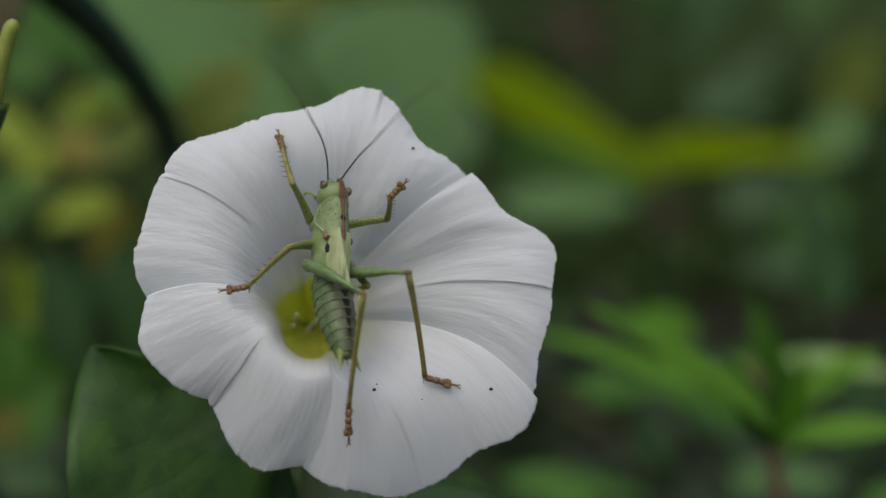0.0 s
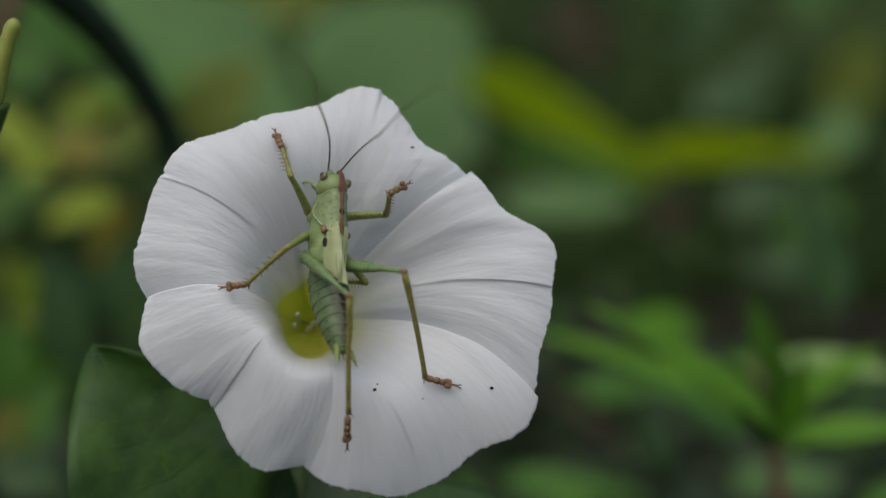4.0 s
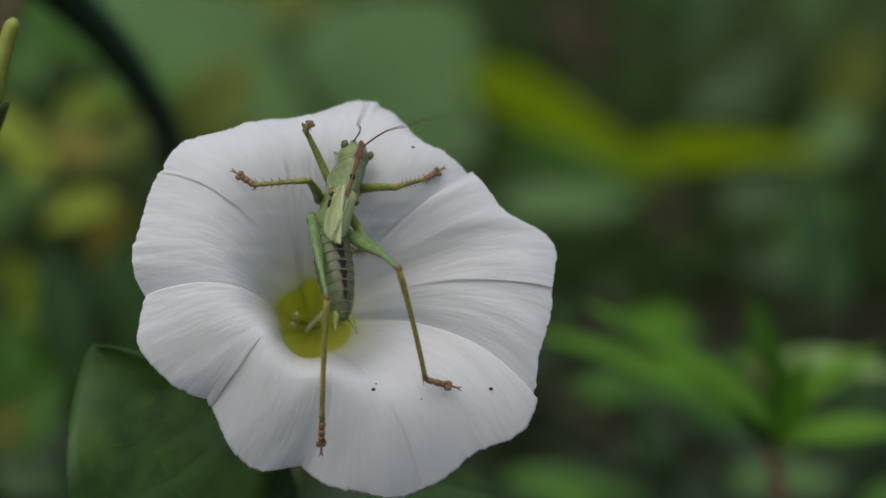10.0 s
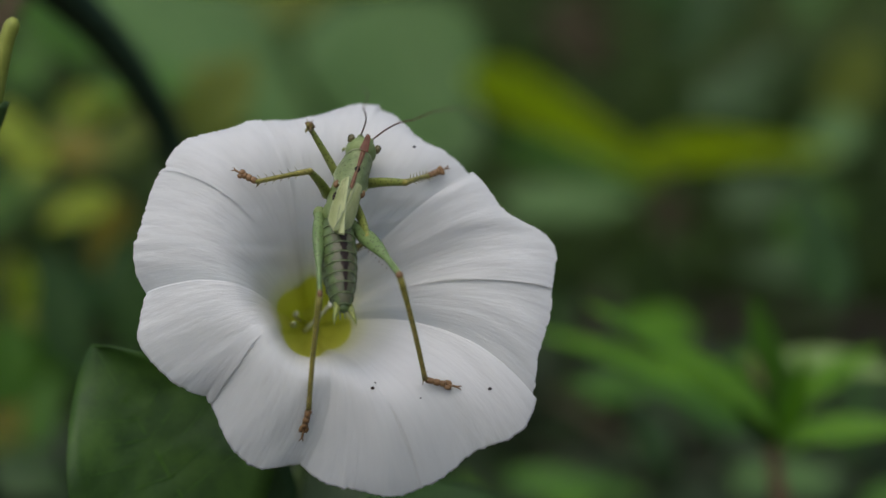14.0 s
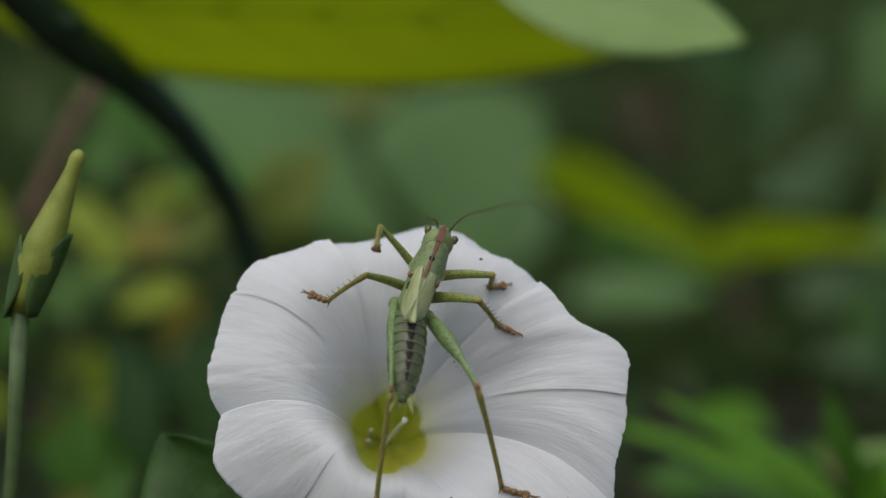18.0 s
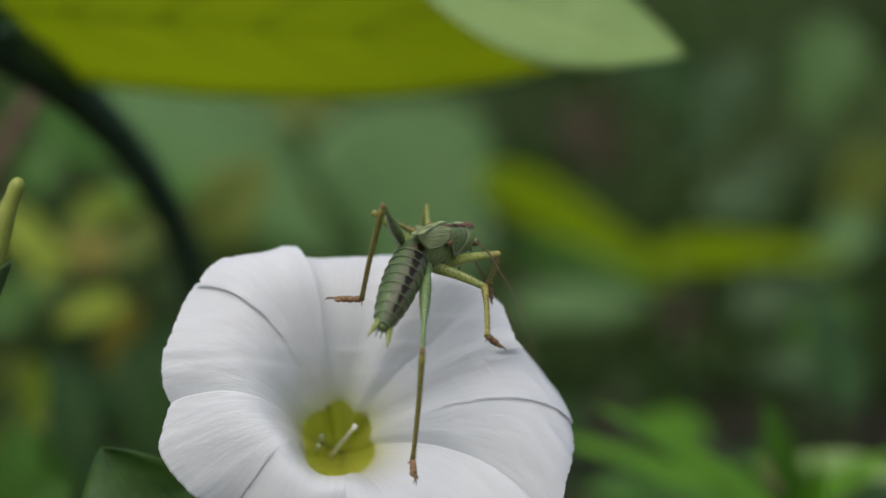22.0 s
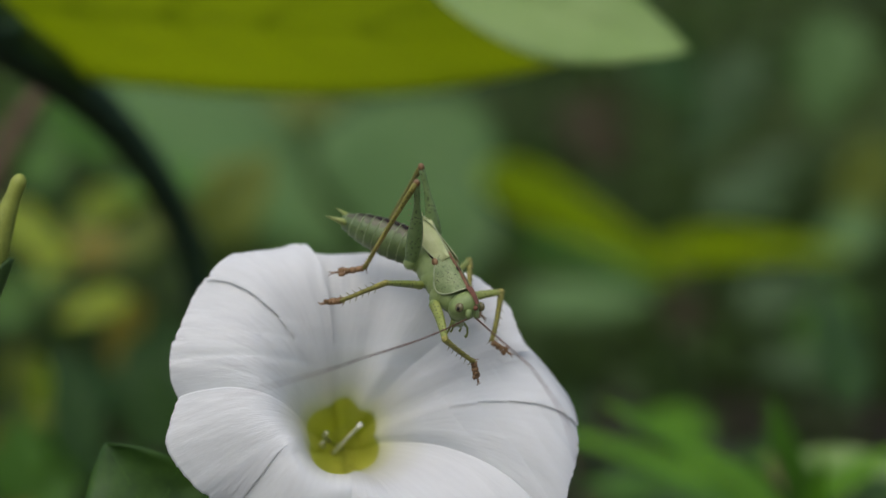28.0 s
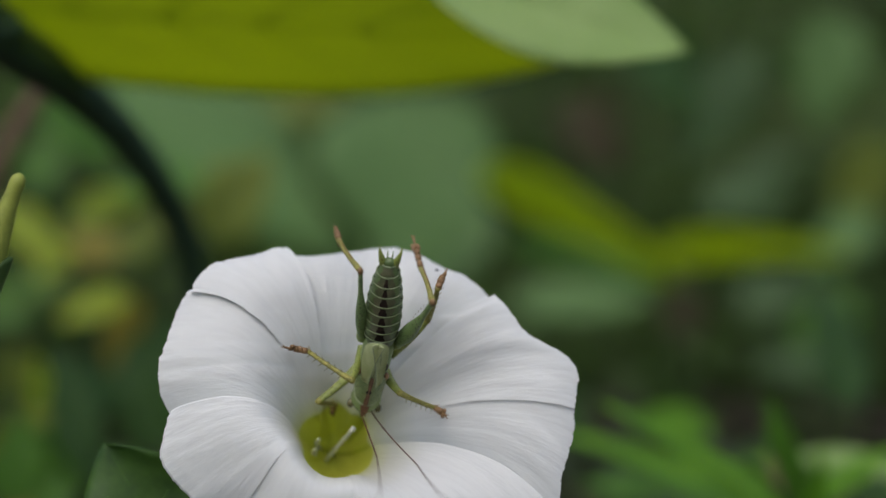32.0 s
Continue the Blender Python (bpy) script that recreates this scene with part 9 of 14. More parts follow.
    walk(LEG['right', 'hind', 'femur'], [
        (0, pose(0.00270, -0.00360, -0.00580, 88.5, -23.6, 117.4)), (2, pose(0.00270, -0.00360, -0.00580, 86.2, -24.6, 120.4)),
        (3.5, pose(0.00270, -0.00360, -0.00580, 87.4, -22.6, 119.5)), (6, pose(0.00270, -0.00360, -0.00580, 87.9, -23.0, 111.3)),
        (7, pose(0.00270, -0.00360, -0.00580, 91.9, -24.6, 104.4)), (8, pose(0.00270, -0.00360, -0.00580, 99.1, -31.7, 104.8)),
        (8.5, pose(0.00270, -0.00360, -0.00580, 88.8, -39.9, 115.4)), (9, pose(0.00270, -0.00360, -0.00580, 85.6, -43.8, 130.4)),
        (10, pose(0.00270, -0.00360, -0.00580, 75.9, -40.6, 146.5)), (10.5, pose(0.00270, -0.00360, -0.00580, 74.4, -40.3, 148.6)),
        (10.633, pose(0.00270, -0.00360, -0.00580, 73.6, -40.1, 149.7)), (11.867, pose(0.00270, -0.00360, -0.00580, 66.5, -38.3, 159.2)),
        (12, pose(0.00270, -0.00360, -0.00580, 66.4, -38.3, 159.4)), (14, pose(0.00270, -0.00360, -0.00580, 54.4, -43.5, 171.8)),
        (14.5, pose(0.00270, -0.00360, -0.00580, 51.0, -40.5, 177.8)), (16.5, pose(0.00270, -0.00360, -0.00580, 28.2, -42.1, -163.6)),
        (17, pose(0.00270, -0.00360, -0.00580, 17.8, -37.7, -156.9)), (17.5, pose(0.00270, -0.00360, -0.00580, 14.2, -32.1, -153.8)),
        (18, pose(0.00270, -0.00360, -0.00580, 21.5, -29.1, -148.5)), (18.5, pose(0.00270, -0.00360, -0.00580, 14.5, -24.5, -149.9)),
        (19, pose(0.00270, -0.00360, -0.00580, 5.4, -20.4, -150.8)), (19.5, pose(0.00270, -0.00360, -0.00580, 0.4, -18.3, -148.9)),
        (20, pose(0.00270, -0.00360, -0.00580, -11.4, -15.5, -143.9)), (20.167, pose(0.00270, -0.00360, -0.00580, -20.1, -10.0, -137.8)),
        (20.333, pose(0.00270, -0.00360, -0.00580, -30.1, 0.1, -132.3)), (20.5, pose(0.00270, -0.00360, -0.00580, -35.5, 5.5, -130.7)),
        (20.667, pose(0.00270, -0.00360, -0.00580, -36.0, 7.0, -133.8)), (20.833, pose(0.00270, -0.00360, -0.00580, -36.7, 9.5, -139.7)),
        (21, pose(0.00270, -0.00360, -0.00580, -36.9, 10.8, -142.9)), (21.267, pose(0.00270, -0.00360, -0.00580, -40.1, 18.8, -142.8)),
        (21.5, pose(0.00270, -0.00360, -0.00580, -45.0, 25.2, -143.4)), (21.633, pose(0.00270, -0.00360, -0.00580, -40.6, 25.6, -143.8)),
        (21.867, pose(0.00270, -0.00360, -0.00580, -27.0, 27.9, -144.4)), (22, pose(0.00270, -0.00360, -0.00580, -23.3, 28.6, -144.4)),
        (22.133, pose(0.00270, -0.00360, -0.00580, -9.5, 24.5, -145.7)), (22.27, pose(0.00270, -0.00360, -0.00580, 2.8, 20.7, -148.8)),
        (22.5, pose(0.00270, -0.00360, -0.00580, 17.7, 14.1, -151.0)), (22.733, pose(0.00270, -0.00360, -0.00580, 15.8, 11.5, -150.7)),
        (23, pose(0.00270, -0.00360, -0.00580, 8.5, 7.5, -145.7)), (24, pose(0.00270, -0.00360, -0.00580, 20.3, 1.0, -153.3)),
        (24.267, pose(0.00270, -0.00360, -0.00580, 14.7, -3.8, -153.7)), (24.5, pose(0.00270, -0.00360, -0.00580, 5.9, -12.7, -154.0)),
        (24.733, pose(0.00270, -0.00360, -0.00580, -3.2, -21.8, -150.8)), (25, pose(0.00270, -0.00360, -0.00580, -12.8, -25.8, -144.3)),
        (25.167, pose(0.00270, -0.00360, -0.00580, -3.8, -24.9, -145.3)), (25.333, pose(0.00270, -0.00360, -0.00580, 13.5, -23.0, -146.1)),
        (25.5, pose(0.00270, -0.00360, -0.00580, 20.7, -22.1, -145.8)), (26.167, pose(0.00270, -0.00360, -0.00580, 22.4, -19.9, -143.2)),
        (26.833, pose(0.00270, -0.00360, -0.00580, 24.7, -12.7, -141.8)), (27.5, pose(0.00270, -0.00360, -0.00580, 52.2, -16.9, -133.1)),
        (27.733, pose(0.00270, -0.00360, -0.00580, 63.1, -11.0, -132.5)), (28, pose(0.00270, -0.00360, -0.00580, 64.9, -4.4, -130.7)),
        (28.133, pose(0.00270, -0.00360, -0.00580, 64.0, -1.4, -134.8)), (28.267, pose(0.00270, -0.00360, -0.00580, 54.2, 2.1, -143.6)),
        (28.367, pose(0.00270, -0.00360, -0.00580, 44.7, 2.7, -149.6)), (28.5, pose(0.00270, -0.00360, -0.00580, 35.6, 1.7, -152.1)),
        (29, pose(0.00270, -0.00360, -0.00580, 33.3, 9.0, -160.2)), (29.267, pose(0.00270, -0.00360, -0.00580, 31.6, 6.2, -159.8)),
        (29.5, pose(0.00270, -0.00360, -0.00580, 31.3, 4.3, -160.1)), (29.733, pose(0.00270, -0.00360, -0.00580, 29.1, 4.5, -164.8)),
        (30, pose(0.00270, -0.00360, -0.00580, 25.0, 3.8, -169.3)), (30.267, pose(0.00270, -0.00360, -0.00580, 18.5, -3.8, -167.4)),
        (30.5, pose(0.00270, -0.00360, -0.00580, 14.5, -9.6, -165.9)), (30.633, pose(0.00270, -0.00360, -0.00580, 17.6, -8.2, -169.6)),
        (30.867, pose(0.00270, -0.00360, -0.00580, 23.9, -2.9, -179.4)), (31, pose(0.00270, -0.00360, -0.00580, 24.4, -1.8, 179.0)),
        (31.167, pose(0.00270, -0.00360, -0.00580, 21.4, -2.3, 179.1)), (31.333, pose(0.00270, -0.00360, -0.00580, 18.0, -2.7, 177.9)),
        (31.5, pose(0.00270, -0.00360, -0.00580, 16.3, -2.9, 177.2)), (31.633, pose(0.00270, -0.00360, -0.00580, 14.0, -3.4, 179.3)),
        (31.733, pose(0.00270, -0.00360, -0.00580, 10.3, -4.1, -177.4)), (31.867, pose(0.00270, -0.00360, -0.00580, 5.0, -4.7, -172.7)),
        (32, pose(0.00270, -0.00360, -0.00580, 2.6, -4.8, -170.6))])
    walk(LEG['right', 'hind', 'tibia'], [
        (0, pose(0.00533, -0.00959, 0.00913, -44.7, -24.9, -109.8)), (2, pose(0.00519, -0.01000, 0.00898, -43.8, -22.4, -107.9)),
        (3.5, pose(0.00514, -0.00942, 0.00923, -38.8, -27.7, -114.1)), (4.733, pose(0.00474, -0.00951, 0.00925, -35.8, -26.8, -115.2)),
        (6, pose(0.00446, -0.00976, 0.00919, -34.4, -24.6, -114.3)), (7, pose(0.00491, -0.01005, 0.00901, -37.6, -25.9, -112.4)),
        (8, pose(0.00736, -0.01111, 0.00790, -44.1, -26.0, -104.6)), (8.5, pose(0.00689, -0.01318, 0.00671, -44.2, -21.9, -103.9)),
        (9, pose(0.00904, -0.01297, 0.00593, -41.1, -22.3, -107.7)), (10, pose(0.00909, -0.01258, 0.00621, -39.8, -24.8, -109.6)),
        (12, pose(0.00907, -0.01297, 0.00592, -38.8, -21.4, -108.3)), (14, pose(0.01037, -0.01429, 0.00382, -49.4, -19.9, -102.8)),
        (14.5, pose(0.01052, -0.01417, 0.00384, -49.9, -20.7, -103.7)), (15.5, pose(0.01118, -0.01515, 0.00196, -52.1, -17.9, -100.8)),
        (16.5, pose(0.01171, -0.01593, -0.00009, -58.3, -16.4, -99.1)), (16.733, pose(0.01170, -0.01631, -0.00099, -61.5, -15.9, -99.2)),
        (17, pose(0.01158, -0.01669, -0.00187, -64.4, -15.5, -99.4)), (17.5, pose(0.01158, -0.01684, -0.00241, -61.9, -13.0, -101.5)),
        (18, pose(0.01309, -0.01502, -0.00058, -54.2, -12.6, -104.7)), (18.5, pose(0.01208, -0.01640, -0.00208, -56.0, -11.2, -106.3)),
        (19, pose(0.01109, -0.01750, -0.00437, -59.8, -10.8, -108.5)), (19.5, pose(0.01116, -0.01753, -0.00568, -62.9, -8.8, -105.6)),
        (20, pose(0.01143, -0.01701, -0.00890, -65.5, -2.8, -101.0)), (20.167, pose(0.01225, -0.01559, -0.01133, -65.8, 1.5, -99.4)),
        (20.333, pose(0.01314, -0.01308, -0.01398, -64.0, 7.4, -97.4)), (20.5, pose(0.01335, -0.01156, -0.01522, -63.5, 10.4, -96.4)),
        (20.667, pose(0.01302, -0.01190, -0.01531, -66.6, 10.6, -96.3)), (20.833, pose(0.01238, -0.01253, -0.01541, -70.1, 10.4, -96.5)),
        (21, pose(0.01202, -0.01289, -0.01542, -73.0, 9.9, -96.7)), (21.267, pose(0.01294, -0.01149, -0.01574, -72.1, 11.7, -96.7)),
        (21.5, pose(0.01351, -0.00994, -0.01623, -64.1, 14.6, -95.9)), (21.633, pose(0.01371, -0.01088, -0.01537, -63.7, 16.7, -94.5)),
        (21.733, pose(0.01390, -0.01212, -0.01402, -67.0, 17.8, -93.4)), (21.867, pose(0.01397, -0.01338, -0.01235, -70.4, 18.3, -92.3)),
        (22, pose(0.01393, -0.01397, -0.01147, -67.6, 19.9, -91.2)), (22.133, pose(0.01268, -0.01625, -0.00825, -67.2, 23.8, -90.7)),
        (22.27, pose(0.01088, -0.01768, -0.00505, -66.3, 24.9, -91.5)), (22.5, pose(0.00917, -0.01777, -0.00100, -64.4, 31.0, -92.3)),
        (22.733, pose(0.00960, -0.01771, -0.00145, -68.3, 41.9, -89.7)), (23, pose(0.01153, -0.01709, -0.00342, -83.4, 52.3, -90.1)),
        (23.5, pose(0.01050, -0.01731, -0.00170, -86.1, 53.7, -94.5)), (24, pose(0.00949, -0.01730, -0.00015, -90.6, 53.5, -99.1)),
        (24.267, pose(0.00993, -0.01762, -0.00168, -100.1, 53.7, -105.2)), (24.5, pose(0.01013, -0.01801, -0.00417, 64.8, 127.0, 63.5)),
        (24.733, pose(0.01034, -0.01798, -0.00664, 50.5, 130.3, 54.2)), (25, pose(0.01070, -0.01743, -0.00905, 39.3, 132.0, 49.1)),
        (25.167, pose(0.01158, -0.01723, -0.00679, 43.2, 138.9, 59.4)), (25.333, pose(0.01278, -0.01592, -0.00230, -129.1, 24.2, -104.1)),
        (25.5, pose(0.01307, -0.01499, -0.00045, -125.1, 15.5, -97.5)), (26.167, pose(0.01343, -0.01440, 0.00003, -126.1, 16.7, -98.1)),
        (26.833, pose(0.01303, -0.01430, 0.00086, -130.8, 16.7, -97.1)), (27.5, pose(0.01256, -0.00769, 0.00652, -117.8, -1.1, -86.6)),
        (27.733, pose(0.01002, -0.00653, 0.00847, -102.8, -1.8, -82.7)), (28, pose(0.00868, -0.00724, 0.00892, -91.8, 2.8, -79.2)),
        (28.133, pose(0.00802, -0.00838, 0.00885, -87.6, 4.8, -84.2)), (28.267, pose(0.00796, -0.01156, 0.00742, -86.2, 12.0, -95.0)),
        (28.367, pose(0.00810, -0.01386, 0.00566, -88.6, 17.8, -103.3)), (28.5, pose(0.00866, -0.01545, 0.00367, -94.5, 22.1, -108.9)),
        (29, pose(0.00600, -0.01690, 0.00303, -89.7, 34.5, -112.3)), (29.267, pose(0.00662, -0.01695, 0.00269, -88.4, 38.0, -108.0)),
        (29.5, pose(0.00685, -0.01692, 0.00263, -86.6, 39.6, -104.3)), (29.733, pose(0.00583, -0.01751, 0.00209, -80.8, 43.7, -99.6)),
        (30, pose(0.00500, -0.01820, 0.00107, -74.5, 46.4, -93.3)), (30.267, pose(0.00640, -0.01861, -0.00063, -83.2, 47.3, -97.1)),
        (30.5, pose(0.00722, -0.01873, -0.00177, -88.7, 46.4, -100.5)), (30.633, pose(0.00619, -0.01876, -0.00093, -84.8, 43.7, -100.5)),
        (30.733, pose(0.00485, -0.01871, -0.00008, -80.0, 41.3, -100.6)), (30.867, pose(0.00318, -0.01849, 0.00080, -74.5, 38.1, -101.0)),
        (31, pose(0.00264, -0.01845, 0.00093, -73.6, 36.0, -101.5)), (31.167, pose(0.00269, -0.01878, 0.00014, -74.3, 36.0, -100.2)),
        (31.333, pose(0.00236, -0.01910, -0.00076, -72.1, 36.6, -97.5)), (31.5, pose(0.00217, -0.01924, -0.00123, -69.5, 36.3, -96.3)),
        (31.633, pose(0.00273, -0.01942, -0.00186, -70.9, 35.8, -95.6)), (31.733, pose(0.00363, -0.01961, -0.00289, -74.4, 35.6, -94.2)),
        (31.867, pose(0.00488, -0.01969, -0.00438, -78.8, 35.6, -92.3)), (32, pose(0.00543, -0.01965, -0.00506, -79.2, 35.8, -91.4))])
    walk(LEG['right', 'hind', 'tarsus'], [
        (0, pose(0.01612, -0.01947, -0.00300, 10.9, 7.7, -96.8)), (2, pose(0.01671, -0.01899, -0.00316, 12.6, 9.1, -94.9)),
        (3.5, pose(0.01640, -0.02052, -0.00131, 15.0, 10.4, -95.2)), (4.733, pose(0.01655, -0.02061, -0.00067, 13.2, 16.9, -92.2)),
        (6, pose(0.01692, -0.02028, -0.00056, 10.4, 24.9, -89.4)), (7, pose(0.01691, -0.02046, -0.00141, 8.9, 25.1, -88.9)),
        (8, pose(0.01910, -0.02014, -0.00400, 4.3, 12.6, -87.6)), (8.5, pose(0.01893, -0.02124, -0.00558, 4.1, 10.9, -87.9)),
        (9, pose(0.02125, -0.02185, -0.00561, 3.4, 8.8, -84.1)), (10, pose(0.02113, -0.02229, -0.00482, 1.4, 11.9, -82.8)),
        (12, pose(0.02177, -0.02174, -0.00515, 4.6, 9.4, -82.5)), (14, pose(0.02134, -0.02181, -0.00975, -3.3, 7.6, -80.1)),
        (14.5, pose(0.02118, -0.02207, -0.00976, -4.0, 7.2, -80.4)), (15.5, pose(0.02179, -0.02187, -0.01230, -12.0, 5.3, -75.9)),
        (16.5, pose(0.02083, -0.02201, -0.01561, -21.5, 4.3, -72.7)), (16.733, pose(0.01992, -0.02226, -0.01705, -14.8, 2.2, -78.0)),
        (17, pose(0.01895, -0.02254, -0.01838, -5.3, -0.0, -84.8)), (17.5, pose(0.01961, -0.02231, -0.01873, -2.7, -0.0, -85.5)),
        (18, pose(0.02299, -0.02111, -0.01561, 1.2, 0.6, -82.7)), (18.5, pose(0.02144, -0.02231, -0.01752, -0.5, -0.8, -85.6)),
        (19, pose(0.01919, -0.02346, -0.02049, -2.6, -1.0, -88.3)), (19.5, pose(0.01880, -0.02234, -0.02240, -3.8, -4.6, -87.3)),
        (20, pose(0.01901, -0.01933, -0.02617, -5.3, -3.5, -83.5)), (20.167, pose(0.02001, -0.01642, -0.02865, -4.2, -1.0, -83.9)),
        (20.333, pose(0.02167, -0.01197, -0.03092, -2.0, -0.2, -86.4)), (20.5, pose(0.02212, -0.00944, -0.03195, -1.1, -0.3, -86.9)),
        (20.667, pose(0.02088, -0.00955, -0.03244, -7.8, -0.5, -90.7)), (20.833, pose(0.01917, -0.01004, -0.03298, -19.4, -2.5, -99.9)),
        (21, pose(0.01789, -0.01043, -0.03332, -25.4, -4.7, -104.0)), (21.267, pose(0.01917, -0.00853, -0.03344, -30.8, 0.4, -88.9)),
        (21.5, pose(0.02220, -0.00649, -0.03277, -30.0, 5.0, -76.5)), (21.633, pose(0.02249, -0.00665, -0.03167, -24.9, -0.3, -86.9)),
        (21.867, pose(0.02056, -0.00801, -0.02934, -4.9, -8.5, -129.9)), (22, pose(0.02130, -0.00816, -0.02799, 2.3, -5.5, -141.0)),
        (22.133, pose(0.02014, -0.00928, -0.02428, -25.2, -3.5, -132.3)), (22.27, pose(0.01872, -0.01056, -0.02083, -52.8, 1.7, -122.9)),
        (22.5, pose(0.01775, -0.00928, -0.01568, -108.1, 21.5, -122.3)), (22.733, pose(0.01655, -0.00587, -0.01459, -96.6, 29.2, -121.6)),
        (23, pose(0.01375, -0.00216, -0.01496, -86.3, 37.3, -122.5)), (23.5, pose(0.01298, -0.00218, -0.01292, -74.9, 36.4, -118.7)),
        (24, pose(0.01172, -0.00219, -0.01145, -66.3, 32.2, -114.7)), (24.267, pose(0.01067, -0.00220, -0.01276, -75.0, 27.8, -114.6)),
        (24.5, pose(0.00902, -0.00212, -0.01452, -88.4, 22.9, -114.0)), (24.733, pose(0.00705, -0.00184, -0.01612, -102.1, 19.0, -111.7)),
        (25, pose(0.00544, -0.00104, -0.01712, -111.4, 18.5, -106.9)), (25.167, pose(0.00401, -0.00282, -0.01659, -109.3, 9.8, -105.0)),
        (25.333, pose(0.00263, -0.00713, -0.01574, -101.9, -6.8, -106.2)), (25.5, pose(0.00277, -0.00944, -0.01543, -96.8, -14.7, -105.7)),
        (26.167, pose(0.00296, -0.00846, -0.01467, -90.3, -17.0, -100.7)), (26.833, pose(0.00122, -0.00868, -0.01292, -74.5, -24.1, -112.2)),
        (27.5, pose(0.00374, -0.00854, -0.01029, -59.4, -24.6, -109.1)), (27.733, pose(0.00591, -0.00765, -0.01005, -56.5, -26.7, -100.9)),
        (28, pose(0.00791, -0.00645, -0.01005, -50.3, -23.9, -100.1)), (28.133, pose(0.00866, -0.00673, -0.01007, -52.7, -16.6, -108.2)),
        (28.267, pose(0.00956, -0.00773, -0.01113, -64.6, -9.4, -120.9)), (28.367, pose(0.00988, -0.00832, -0.01243, -76.0, -5.7, -129.4)),
        (28.5, pose(0.00956, -0.00822, -0.01387, -85.6, -1.3, -135.2)), (29, pose(0.01017, -0.00697, -0.01263, -80.9, -0.2, -144.7)),
        (29.267, pose(0.01073, -0.00599, -0.01227, -79.5, 6.6, -138.4)), (29.5, pose(0.01095, -0.00549, -0.01198, -78.3, 12.5, -133.8)),
        (29.733, pose(0.01100, -0.00526, -0.01147, -73.3, 16.3, -123.6)), (30, pose(0.01082, -0.00526, -0.01156, -67.1, 20.8, -112.8)),
        (30.267, pose(0.01037, -0.00513, -0.01342, -53.6, 20.6, -108.2)), (30.5, pose(0.01015, -0.00529, -0.01487, -42.9, 17.5, -106.0)),
        (30.633, pose(0.01025, -0.00622, -0.01461, -43.1, 16.9, -106.9)), (30.733, pose(0.01036, -0.00717, -0.01413, -43.4, 15.7, -108.4)),
        (30.867, pose(0.01032, -0.00839, -0.01361, -43.9, 14.8, -110.6)), (31, pose(0.01005, -0.00902, -0.01381, -44.5, 16.5, -112.1)),
        (31.167, pose(0.00966, -0.00910, -0.01465, -48.6, 20.9, -106.0)), (31.333, pose(0.00955, -0.00916, -0.01527, -53.4, 25.2, -92.6)),
        (31.5, pose(0.00993, -0.00948, -0.01556, -53.9, 27.3, -84.0)), (31.633, pose(0.00993, -0.00957, -0.01643, -56.0, 26.0, -80.9)),
        (31.867, pose(0.00900, -0.00900, -0.01954, -67.4, 22.0, -71.7)), (32, pose(0.00924, -0.00883, -0.02020, -70.3, 20.8, -68.0))])
